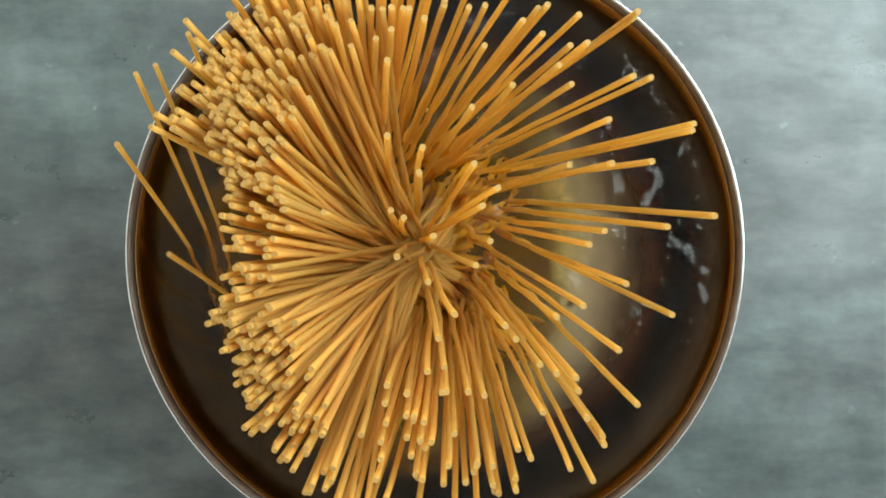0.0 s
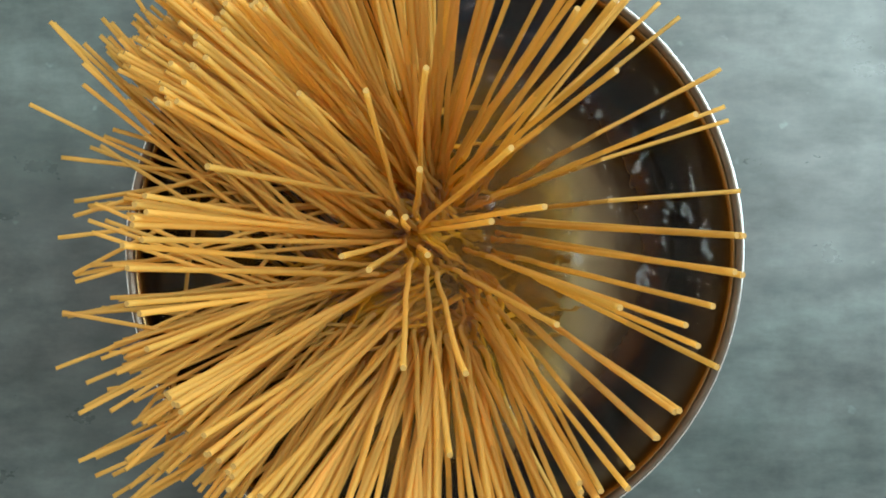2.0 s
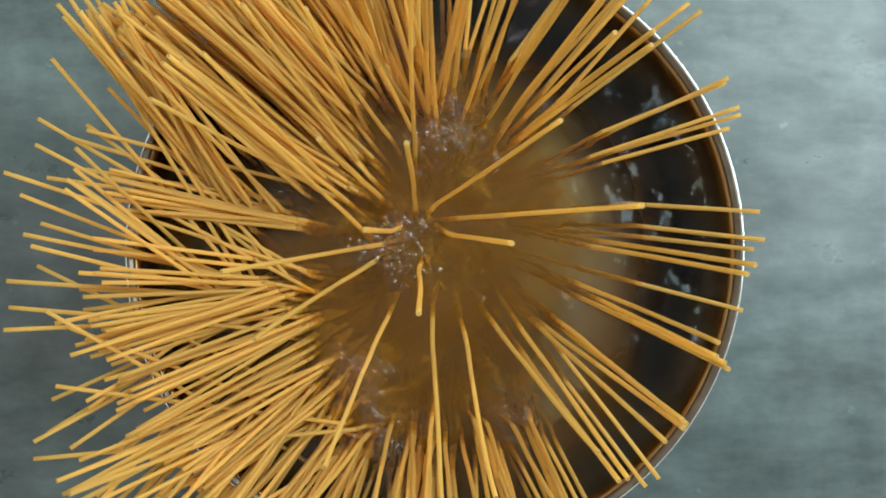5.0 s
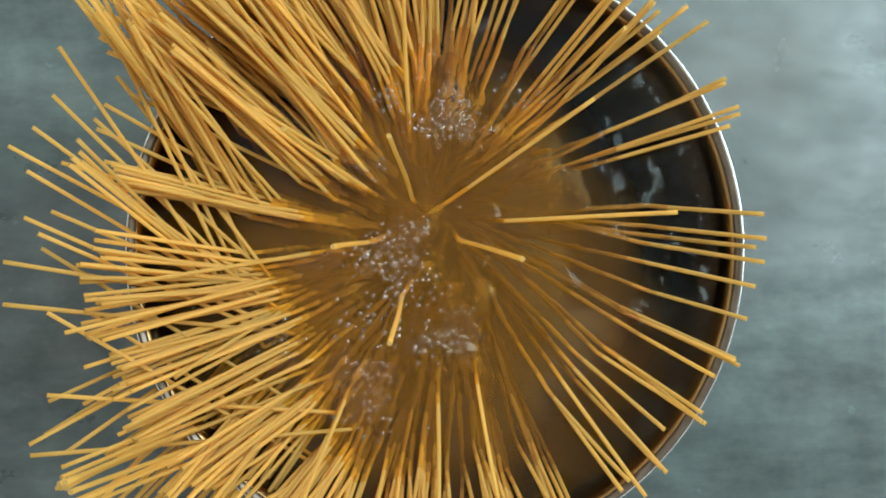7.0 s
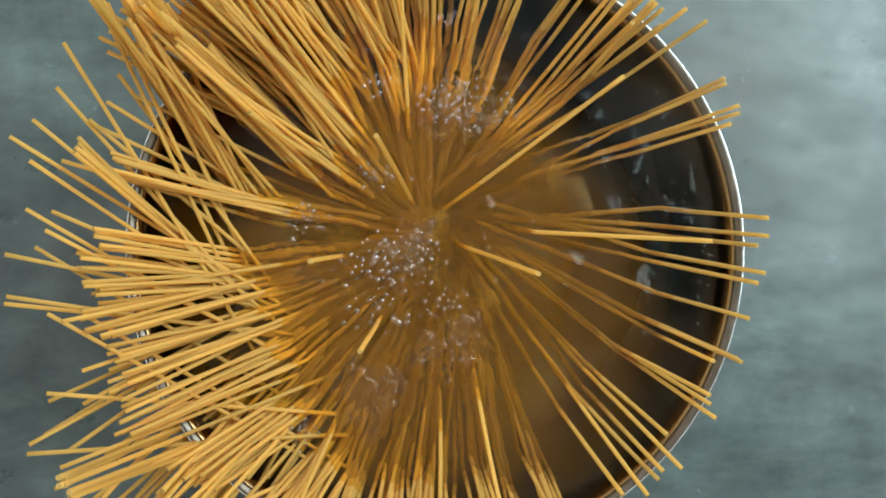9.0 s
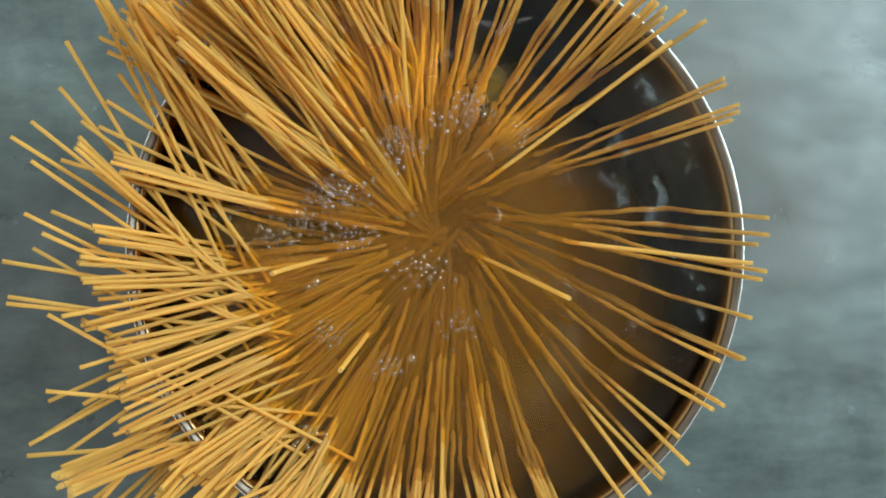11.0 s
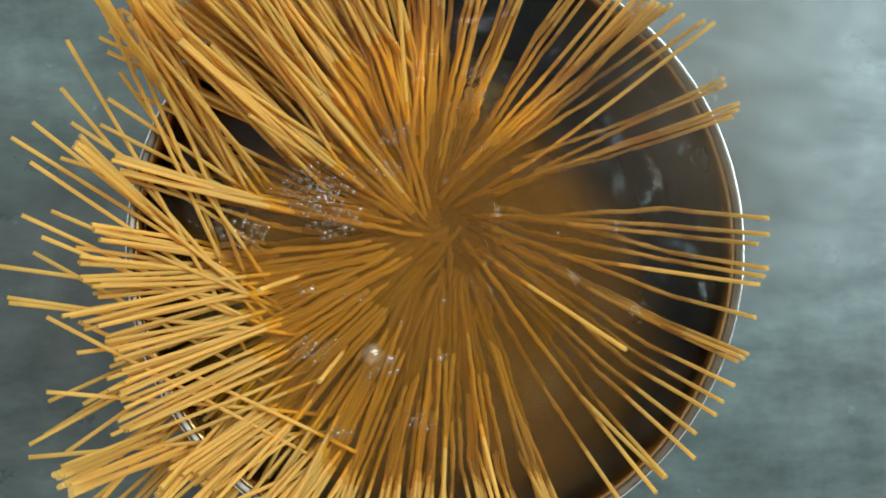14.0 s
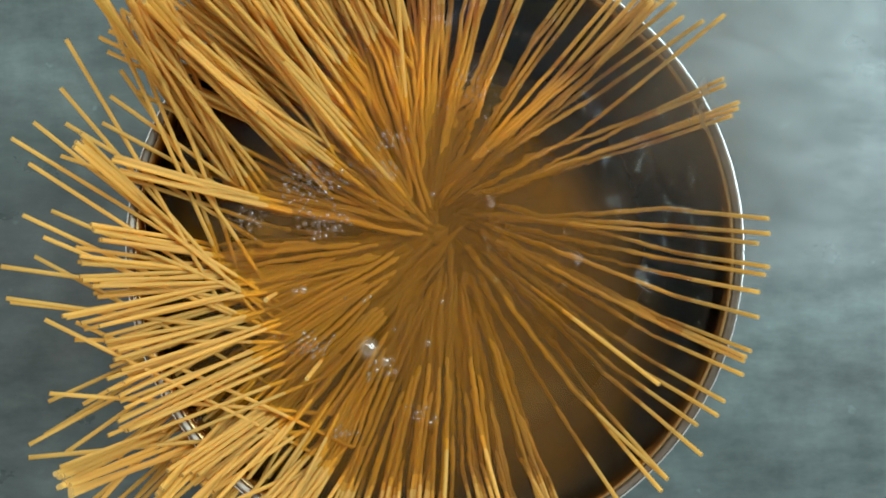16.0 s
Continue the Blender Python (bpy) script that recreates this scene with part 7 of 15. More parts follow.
    lay(70, 110, [(0, -38, -44.7, 249.5, -22, -21, 186), (1, -53.2, -54.4, 238.3, -35, -32, 174), (1.5, -61.7, -58.8, 229, -40, -38, 166), (2, -92.3, -77.1, 142, -39, -40, 116), (3, -96.1, -77.7, 145, -41, -45, 116), (4, -98.6, -78.2, 145, -43, -46, 116), (6.5, -96.2, -79.2, 148, -50, -52, 103), (9, -95.3, -79.9, 149.5, -57, -56, 96), (12, -94.7, -79.9, 149.5, -61, -60, 92), (16, -94.4, -79.8, 152.5, -65, -62, 92)])
    lay(50, 130, [(0, -25, -45.8, 250.6, -17, -29, 204), (1, -34, -58.6, 239.9, -24, -42, 193), (1.5, -40.1, -65.6, 228.4, -28, -48, 183), (2, -40.8, -67.2, 243, -31, -55, 195), (3, -71.9, -101.2, 124, -38, -67, 111), (4, -74.1, -103.7, 125.5, -41, -69, 110), (6.5, -81.7, -97, 127, -48, -67, 104), (9, -85.1, -93.3, 128.5, -53, -67, 101), (16, -86.5, -92.4, 130, -56, -68, 98)])
    lay(50, 130, [(0, -47, -38.2, 245.2, -33, -24, 199), (1, -54.6, -53.1, 232.2, -39, -37, 187), (1.5, -58.6, -60.5, 222.5, -41, -44, 179), (2, -84.5, -83.6, 125.5, -45, -55, 114), (3, -83.7, -87.1, 127, -44, -63, 110), (4, -83.1, -88.6, 128.5, -46, -65, 105), (9, -87.8, -84.1, 128.5, -54, -66, 97), (16, -88.1, -83.4, 128.5, -56, -67, 94)])
    lay(50, 130, [(0, -42.1, -21.6, 247.4, -27, -13, 201), (0.5, -49.8, -30.3, 242, -34, -20, 195), (1.5, -65.4, -50.4, 218.9, -44, -36, 176), (2, -95.9, -73.4, 124, -53, -49, 114), (3, -97, -80.3, 127, -55, -59, 111), (4, -97.4, -83.8, 128.5, -57, -62, 110), (9, -98.7, -80.5, 130, -62, -62, 102), (16, -99.6, -80.8, 131.5, -65, -64, 100)])
    lay(60, 120, [(0, -26.9, -63.2, 248.7, -19, -37, 195), (1, -35.5, -73.1, 237.7, -27, -49, 182), (1.5, -41, -78.7, 227.3, -29, -55, 174), (2, -65.2, -108.2, 130, -32, -62, 113), (3, -68.1, -110.3, 133, -33, -69, 107), (4, -68.9, -110.4, 137.5, -39, -75, 99), (6.5, -72.6, -107.7, 140.5, -45, -78, 97), (9, -74, -105.7, 140.5, -47, -78, 95), (12, -75, -105.7, 140.5, -47, -77, 96), (16, -74.5, -105.2, 142, -49, -79, 94)], bundle(1))
    lay(60, 130, [(0, -42, -31.7, 245, -23, -15, 190), (0.5, -47.6, -43.5, 239.3, -29, -25, 185), (1.5, -57.6, -68.2, 216.7, -34, -48, 166), (2, -79.5, -95.4, 128.5, -34, -59, 112), (3, -77.4, -101.6, 131.5, -28, -79, 106), (4, -75.4, -103.8, 136, -33, -84, 98), (6.5, -76, -102.2, 139, -40, -87, 93), (9, -76.5, -101.7, 140.5, -43, -89, 92), (12, -76.7, -101.5, 140.5, -43, -88, 93), (16, -76.2, -101, 142, -46, -90, 91)], bundle(1))
    lay(50, 130, [(0, -36.6, -54.3, 246.7, -23, -33, 203), (1.5, -38.9, -74.4, 225.8, -28, -55, 181), (2, -34.7, -73.1, 243, -26, -61, 195), (3, -35.6, -77.8, 235, -29, -73, 186), (4, -37.3, -82.1, 224, -34, -80, 174), (6.5, -55.6, -104, 139, -34, -82, 99), (9, -56.8, -103.6, 139, -38, -84, 97), (16, -57.1, -103.4, 140.5, -41, -87, 96)], bundle(1))
    lay(50, 130, [(0, -27.9, -53.7, 248.8, -19, -32, 205), (1, -35.9, -66.2, 235.7, -27, -46, 190), (1.5, -41.2, -73, 224.7, -30, -53, 180), (2, -65.3, -102.2, 127, -37, -63, 114), (4, -69.2, -107.5, 133, -44, -75, 105), (9, -66.7, -107.1, 136, -46, -80, 99), (12, -66.9, -107.5, 134.5, -45, -79, 99), (16, -66.6, -107.1, 136, -47, -82, 98)], bundle(1))
    lay(60, 130, [(0, -8, -47.5, 248.3, -7, -36, 189), (0.5, -15.1, -58.7, 242.9, -12, -42, 185), (1.5, -35.9, -78.9, 219.6, -19, -54, 168), (2, -62, -107.2, 130, -23, -65, 113), (3, -69.6, -109, 136, -23, -85, 108), (4, -72.7, -108.7, 142, -32, -89, 103), (6.5, -80.5, -102.7, 145, -43, -89, 100), (9, -83.4, -98.5, 146.5, -48, -89, 99), (16, -84, -96.8, 148, -51, -89, 98)], bundle(1))
    lay(60, 120, [(0, -23.9, -60.1, 247.4, -17, -33, 194), (1, -36.6, -70, 232.9, -26, -44, 179), (1.5, -45.3, -75.6, 218.9, -31, -49, 167), (2, -72.2, -102.2, 127, -37, -56, 112), (3, -77.8, -104.4, 130, -41, -62, 108), (4, -80.2, -105, 133, -45, -65, 106), (9, -79.1, -103.8, 136, -50, -70, 96), (16, -79, -103.9, 139, -53, -73, 95)], bundle(1))
    lay(60, 120, [(0, -34.8, -56.7, 244.9, -21, -32, 192), (1, -40.8, -70, 230.9, -28, -45, 177), (1.5, -45, -77.6, 218, -30, -51, 166), (2, -65.1, -103.8, 131.5, -31, -58, 113), (3, -65.6, -106.6, 134.5, -32, -66, 107), (4, -65.9, -108, 136, -35, -70, 101), (9, -69.5, -104.6, 139, -43, -75, 94), (12, -69.8, -104, 137.5, -42, -73, 94), (16, -70, -104.4, 139, -45, -76, 93)], bundle(1))
    lay(60, 130, [(0, -9.6, -52.3, 247.8, -8, -40, 189), (0.5, -14.3, -61, 242.8, -11, -44, 185), (1, -20.3, -69.7, 234.2, -11, -49, 179), (1.5, -27.4, -78.3, 222.2, -16, -52, 170), (2, -28.1, -76.3, 243, -22, -60, 185), (3, -50.2, -107.7, 142, -28, -66, 106), (4, -52.3, -108.6, 145, -35, -74, 99), (6.5, -57.9, -105.1, 145, -45, -82, 91), (9, -60.8, -103.8, 148, -52, -87, 91), (16, -61.1, -102.2, 148, -55, -91, 89)], bundle(1))
    lay(40, 140, [(0, -28.6, -65.2, 247.6, -23, -46, 213), (1.5, -34.8, -77, 229.3, -28, -61, 193), (2, -54.6, -105.7, 128.5, -36, -72, 117), (4, -55.7, -108, 130, -40, -81, 105), (6.5, -54.2, -108.3, 131.5, -43, -88, 99), (9, -53.5, -108.7, 133, -45, -93, 97), (12, -53.1, -108.2, 131.5, -45, -92, 96), (16, -52.9, -107.9, 133, -47, -96, 95)], bundle(1))
    lay(50, 130, [(0, -19.7, -74, 242.4, -15, -49, 199), (1, -27.6, -80, 227.3, -21, -56, 185), (1.5, -32.9, -84.4, 213.8, -23, -59, 172), (2, -30.5, -78, 243, -24, -65, 195), (3, -51.5, -108.2, 142, -28, -75, 113), (4, -52.8, -108.6, 143.5, -32, -79, 108), (6.5, -59.8, -104.7, 143.5, -42, -83, 102), (9, -63, -102.3, 143.5, -48, -85, 99), (16, -64, -101.6, 145, -51, -88, 99)], bundle(1))
    lay(60, 120, [(0, -2.5, -39.7, 251.1, -4, -33, 191), (0.5, -8.1, -52.4, 247.2, -8, -40, 189), (1.5, -26.9, -74.6, 228.7, -14, -52, 175), (2, -53, -106.9, 127, -18, -61, 111), (3, -61.8, -110.4, 131.5, -19, -78, 106), (4, -65.8, -111.1, 136, -28, -84, 98), (6.5, -73.4, -106.1, 137.5, -36, -83, 96), (9, -76.6, -102.8, 137.5, -40, -83, 95), (12, -78.3, -102.5, 137.5, -40, -81, 97), (16, -77.7, -101.8, 139, -42, -83, 95)], bundle(1))
    lay(60, 130, [(0, -27.8, -45.5, 249, -19, -27, 193), (1, -38.1, -59.9, 235.7, -24, -40, 181), (1.5, -45.1, -67.9, 222.5, -25, -47, 170), (2, -44.4, -68.2, 243, -31, -57, 186), (3, -74.3, -99.7, 136, -27, -75, 109), (4, -76, -101.7, 139, -33, -79, 104), (6.5, -75.6, -101.5, 142, -39, -84, 98), (9, -74.9, -100.7, 143.5, -42, -86, 95), (16, -74.5, -100.2, 143.5, -45, -88, 93)], bundle(1))
    lay(50, 130, [(0, -9.5, -56.4, 249, -8, -48, 200), (1, -20.8, -72.2, 236.7, -16, -55, 190), (1.5, -27.8, -79.7, 226.5, -20, -58, 182), (2, -48.6, -109.6, 131.5, -27, -67, 116), (4, -55.7, -112.6, 137.5, -36, -80, 106), (6.5, -60.7, -110.3, 139, -43, -83, 101), (9, -62.3, -107.6, 140.5, -47, -85, 99), (16, -63, -107, 140.5, -49, -87, 97)], bundle(1))
    lay(60, 130, [(0, -2, -56, 246.8, -1, -43, 188), (1, -12.8, -74.8, 232.4, -8, -51, 177), (1.5, -20.2, -84.4, 218.6, -13, -55, 167), (2, -36.9, -113, 134.5, -16, -61, 113), (3, -42.2, -116, 137.5, -21, -71, 104), (4, -44.5, -116.4, 142, -27, -80, 97), (6.5, -52.6, -112.3, 143.5, -37, -84, 93), (9, -56.7, -110.1, 143.5, -41, -85, 91), (12, -58.1, -109.6, 143.5, -42, -83, 92), (16, -57.9, -109.5, 146.5, -44, -87, 92)], bundle(1))
    lay(60, 120, [(0, -34.7, -47.8, 248.1, -22, -25, 194), (1, -39.5, -64.1, 236, -27, -41, 181), (1.5, -42.6, -73.1, 224.4, -28, -49, 171), (2, -39.1, -73, 243, -29, -59, 185), (3, -61, -104.8, 142, -30, -68, 107), (4, -60.5, -106.7, 145, -36, -77, 99), (6.5, -61, -105.9, 146.5, -41, -82, 95), (9, -61.3, -105.5, 145, -43, -83, 92), (12, -61.7, -106.1, 146.5, -43, -83, 95), (16, -61, -105, 146.5, -45, -86, 92)], bundle(1))
    lay(60, 120, [(0, -39.3, -49.6, 246.7, -23, -27, 194), (1, -43.9, -64.5, 234.5, -30, -41, 181), (1.5, -47, -72.5, 223.2, -32, -48, 170), (2, -68.4, -99.8, 130, -33, -54, 113), (3, -68, -103.7, 131.5, -32, -61, 109), (6.5, -65.8, -106.4, 134.5, -37, -69, 98), (9, -64.6, -106.4, 136, -38, -72, 94), (16, -64.3, -106.7, 137.5, -40, -75, 92)], bundle(1))
    lay(50, 130, [(0, -21.7, -62, 249.4, -16, -40, 205), (1, -28.2, -70.4, 238.9, -21, -51, 193), (1.5, -32.7, -75.5, 228.6, -23, -56, 184), (2, -54.6, -106.2, 127, -28, -66, 114), (3, -57.4, -109.4, 130, -29, -74, 109), (4, -58.6, -110.4, 133, -35, -80, 101), (9, -62.5, -107, 134.5, -42, -83, 96), (12, -63.5, -107.5, 133, -41, -81, 97), (16, -63.5, -107.6, 134.5, -43, -84, 96)], bundle(1))
    lay(50, 130, [(0, -36.8, -53.7, 244.6, -27, -35, 199), (1, -40.8, -70.1, 231.2, -31, -50, 187), (1.5, -43.5, -78.9, 219.1, -31, -57, 176), (2, -61.1, -105.8, 133, -32, -68, 117), (3, -59.9, -108.9, 136, -31, -77, 111), (4, -59.3, -110.5, 137.5, -34, -82, 106), (6.5, -64.9, -106.9, 140.5, -42, -84, 102), (9, -67.4, -104.7, 142, -47, -85, 101), (12, -67.9, -103.3, 140.5, -46, -84, 100), (16, -67.9, -103.3, 142, -49, -86, 99)], bundle(1))
    lay(40, 140, [(0, -23.6, -48.9, 249.7, -19, -35, 213), (0.5, -23.2, -55.7, 245.6, -19, -42, 209), (1, -22.9, -63.7, 238.1, -16, -49, 201), (1.5, -22.7, -72.2, 227.2, -16, -56, 191), (2, -19.8, -74.2, 243, -18, -63, 205), (3, -20.1, -81.6, 235, -20, -77, 195), (4, -33.1, -114.8, 131.5, -26, -85, 106), (6.5, -37.3, -113.1, 131.5, -31, -89, 100), (9, -39.5, -112.7, 131.5, -34, -91, 99), (16, -40.1, -112.1, 131.5, -35, -93, 97)], bundle(2))
    lay(40, 140, [(0, -0.8, -61, 245.7, 0, -51, 207), (1, -4.2, -75.7, 231.6, -3, -59, 195), (1.5, -6.6, -83.5, 220.4, -5, -64, 186), (2, -6.1, -80.3, 243, -5, -69, 205), (3, -8, -85.3, 235, -8, -80, 195), (4, -17.4, -117.8, 133, -12, -87, 109), (6.5, -26.5, -116, 133, -20, -91, 102), (9, -30.5, -113.7, 135, -25, -94, 100), (12, -32.3, -114.1, 133, -26, -93, 100), (16, -32.4, -114.7, 134.5, -28, -97, 99)], bundle(2))
    lay(40, 140, [(0, 12.2, -62.9, 245.4, 11, -53, 207), (1, 1.4, -78.1, 231.4, 1, -62, 195), (1.5, -5.1, -85.3, 220.5, -4, -65, 186), (2, -7.7, -81.3, 243, -7, -70, 205), (3, -23.6, -118.8, 124, -15, -82, 111), (4, -26.4, -119.5, 125.5, -19, -86, 106), (6.5, -35.4, -116.8, 125.5, -26, -87, 101), (9, -39.6, -114.7, 127, -31, -89, 98), (12, -41.6, -115.5, 127, -32, -88, 100), (16, -41.2, -114.6, 127, -33, -90, 97)], bundle(2))
    lay(40, 140, [(0, 1.1, -52.5, 246.7, 1, -44, 208), (1, -2.1, -70.8, 233.4, 1, -55, 197), (1.5, -5, -80.9, 219.5, -5, -61, 185), (2, -5, -78.9, 243, -7, -68, 204), (3, -7.2, -84.8, 235, -10, -83, 195), (4, -17, -119.2, 128.5, -18, -92, 100), (9, -20.5, -117.9, 130, -22, -98, 95), (12, -21.1, -118.4, 128.5, -22, -95, 96), (16, -20.9, -118, 130, -22, -99, 95)], bundle(2))
    lay(50, 130, [(0, -32.3, -50.2, 247.2, -22, -30, 203), (1, -33, -65.6, 234.7, -23, -46, 189), (1.5, -33.9, -74.5, 222.6, -24, -53, 179), (2, -29.5, -74.1, 243, -25, -62, 195), (3, -48.1, -109.7, 130, -29, -71, 106), (4, -47, -111.8, 133, -34, -82, 95), (9, -45.3, -111.6, 133, -35, -87, 91), (12, -45.4, -112.3, 133, -34, -85, 93), (16, -45.5, -112.7, 134.5, -36, -89, 91)], bundle(2))
    lay(40, 140, [(0, -10.6, -62, 247.1, -9, -54, 208), (1, -10.2, -76.2, 234.5, -8, -61, 197), (1.5, -10.4, -83.9, 224.3, -8, -65, 189), (2, -8.2, -81.8, 243, -8, -70, 205), (3, -17.4, -118.8, 131.5, -13, -83, 114), (4, -17, -120.4, 133, -14, -89, 109), (6.5, -21.9, -118.9, 133, -19, -94, 102), (9, -24.2, -118, 134.5, -22, -99, 100), (16, -24.9, -117.7, 136, -24, -103, 99)], bundle(2))
    lay(40, 140, [(0, -0.1, -69.7, 244.5, 1, -59, 206), (1, -2, -80.9, 231.8, -2, -65, 195), (1.5, -3.5, -87.6, 220.4, -3, -68, 186), (2, -10.3, -118.1, 127, -6, -80, 116), (4, -11.3, -121.2, 130, -7, -89, 107), (6.5, -20.7, -119.8, 131.5, -16, -94, 102), (9, -25.3, -117.9, 131.5, -20, -96, 98), (12, -27.1, -118.8, 131.5, -22, -96, 99), (16, -26.8, -117.6, 131.5, -22, -99, 97)], bundle(2))
    lay(40, 140, [(0, 2.4, -34.1, 251.4, 1, -30, 212), (1, 0.7, -59.7, 241.8, 2, -48, 204), (1.5, -2.2, -72.5, 230.9, 1, -56, 194), (2, -3.6, -76.4, 243, -2, -65, 205), (3, -6.4, -84.5, 235, -6, -79, 195), (4, -16.4, -119.9, 130, -11, -87, 108), (9, -23.1, -117.6, 131.5, -19, -95, 99), (16, -23.9, -118.1, 131.5, -20, -98, 97)], bundle(2))
    lay(50, 130, [(0, -7.9, -42.1, 251.2, -8, -36, 202), (1, -13.4, -62.6, 241.7, -8, -49, 194), (1.5, -17.3, -72.6, 232.7, -9, -54, 187), (2, -18.3, -75.3, 243, -15, -62, 195), (3, -21.5, -82, 235, -21, -74, 186), (4, -36.9, -114, 134.5, -26, -76, 104), (6.5, -35.4, -113.8, 134.5, -28, -85, 95), (9, -34.8, -114.3, 134.5, -29, -90, 91), (16, -34.5, -114.3, 136, -31, -96, 90)], bundle(2))
    lay(50, 130, [(0, -13.8, -50.2, 249.8, -12, -28, 205), (0.5, -14.8, -56.6, 245.2, -12, -36, 200), (1, -16.5, -64.1, 237.6, -10, -44, 192), (1.5, -18.9, -72.6, 224.8, -9, -51, 181), (2, -17.9, -74.7, 243, -14, -62, 195), (3, -34.1, -113.4, 128.5, -18, -72, 106), (4, -34.5, -116.6, 131.5, -22, -82, 97), (9, -39.3, -114.9, 133, -29, -88, 92), (12, -39.9, -114.7, 131.5, -28, -85, 93), (16, -39.9, -114.8, 133, -30, -89, 91)], bundle(2))
    lay(40, 140, [(0, -20.8, -68.3, 245, -17, -49, 210), (1, -22.5, -76, 231.7, -18, -57, 196), (1.5, -24.4, -81.5, 219.4, -20, -62, 185), (2, -21.5, -77.9, 243, -20, -67, 205), (3, -38.5, -113.5, 128.5, -28, -79, 111), (4, -38.6, -114.9, 130, -31, -85, 105), (9, -41.2, -113.6, 131.5, -35, -91, 99), (12, -41.4, -113.3, 131.5, -35, -90, 100), (16, -41.5, -113.7, 133, -37, -94, 99)], bundle(2))
    lay(50, 130, [(0, -32, -59.8, 246.5, -23, -38, 202), (1, -30.5, -73.1, 235.5, -24, -52, 190), (1.5, -30.4, -80.3, 225.4, -24, -58, 181), (2, -26, -78.3, 243, -23, -64, 195), (3, -41.5, -112.2, 134.5, -29, -71, 110), (4, -40.3, -113.4, 136, -31, -78, 102), (6.5, -38.9, -113.9, 136, -33, -85, 96), (9, -38.3, -114.4, 137.5, -33, -89, 95), (12, -38, -114.3, 137.5, -33, -89, 95), (16, -37.7, -113.6, 137.5, -34, -92, 93)], bundle(2))
    lay(40, 140, [(0, 1.1, -61.6, 248.6, 1, -54, 209), (1, -2, -75.2, 237.5, -1, -61, 200), (1.5, -4.2, -82.2, 228.6, -3, -65, 193), (2, -4.5, -81.1, 243, -4, -70, 204), (3, -14.5, -118.4, 128.5, -8, -83, 111), (4, -15.3, -119.8, 130, -11, -91, 103), (6.5, -21.3, -118.9, 131.5, -17, -95, 100), (9, -24.3, -118.4, 131.5, -20, -97, 98), (12, -25.2, -117.5, 130, -20, -94, 98), (16, -25.3, -118.1, 131.5, -21, -99, 97)], bundle(2))
    lay(40, 140, [(0, 9.3, -70.2, 247.6, 9, -62, 208), (1, 1.1, -80.1, 237.8, 0, -66, 200), (1.5, -3.3, -85.3, 228.9, -3, -68, 193), (2, -5.2, -82.7, 243, -5, -72, 204), (3, -17.6, -118.7, 128.5, -10, -83, 112), (4, -19.4, -119.1, 130, -13, -89, 104), (6.5, -27.7, -117.1, 130, -21, -91, 100), (9, -31.9, -116.6, 131.5, -25, -94, 100), (12, -33.2, -116, 131.5, -26, -92, 100), (16, -32.9, -115.2, 131.5, -26, -95, 98)], bundle(2))
    lay(40, 140, [(0, -2.7, -51.2, 247.8, -2, -43, 209), (0.5, -0.7, -60, 243.1, -1, -49, 205), (1, 1.2, -69.2, 234.9, 3, -54, 198), (1.5, 2.9, -78.7, 223.2, 2, -60, 188), (2, 5.3, -77.9, 243, 4, -67, 205), (3, 6.5, -84, 235, 5, -79, 195), (4, 4.7, -118.7, 127, 1, -85, 105), (6.5, 1.4, -115.8, 135, -1, -94, 102), (9, -0.6, -119, 128.5, -3, -93, 98), (16, -1.2, -119, 127, -3, -95, 95)], bundle(3))
    lay(50, 130, [(0, -17.5, -74.3, 245.4, -13, -47, 204), (1.5, -7.9, -83.5, 225.7, -6, -61, 181), (2, -4.2, -80, 243, -3, -66, 195), (4, -2.3, -87.5, 224, -3, -86, 174), (6.5, -6.1, -113.8, 135, -3, -85, 94), (9, -5.4, -114.4, 135, -3, -89, 92), (12, -5.2, -114.8, 135, -3, -88, 93), (16, -5.1, -114, 135, -3, -92, 90)], bundle(3))
    lay(50, 130, [(0, -27.5, -65.3, 247.5, -21, -40, 205), (1, -17.1, -75.7, 238.6, -14, -55, 193), (1.5, -12.5, -81, 230.5, -10, -60, 185), (2, -7.4, -79.4, 243, -5, -66, 195), (4, -3.4, -87.2, 224, -4, -88, 174), (6.5, -7.7, -113.3, 135, -3, -86, 93), (12, -6.8, -112.9, 135, -2, -86, 93), (16, -6.9, -113.9, 135, -3, -89, 92)], bundle(3))
    lay(40, 140, [(0, 6.3, -39.2, 251.7, 5, -36, 212), (1, 10.1, -60.5, 243.7, 10, -50, 205), (1.5, 11.1, -71.3, 234.4, 11, -56, 197), (2, 11.7, -75.1, 243, 10, -65, 204), (3, 12.1, -82.5, 235, 10, -77, 195), (4, 11.7, -118, 125.5, 7, -84, 105), (6.5, 7.7, -118.4, 125.5, 4, -87, 101), (9, 6, -115.1, 135, 3, -95, 101), (12, 5.1, -118.9, 125.5, 2, -89, 99), (16, 5.1, -118.4, 125.5, 2, -91, 96)], bundle(3))
    lay(50, 130, [(0, 1.8, -53.7, 248.1, 1, -44, 199), (1, 0.5, -69.9, 235.9, 2, -52, 189), (1.5, -0.9, -78.3, 225.9, 2, -56, 181), (2, -0.8, -77.6, 243, 2, -64, 195), (4, -3.2, -88.2, 224, -3, -87, 174), (6.5, -10.1, -115.4, 135, -3, -86, 95), (9, -10.8, -115.2, 135, -4, -89, 93), (12, -11, -115.3, 135, -4, -89, 93), (16, -10.8, -113.8, 135, -5, -92, 90)], bundle(3))
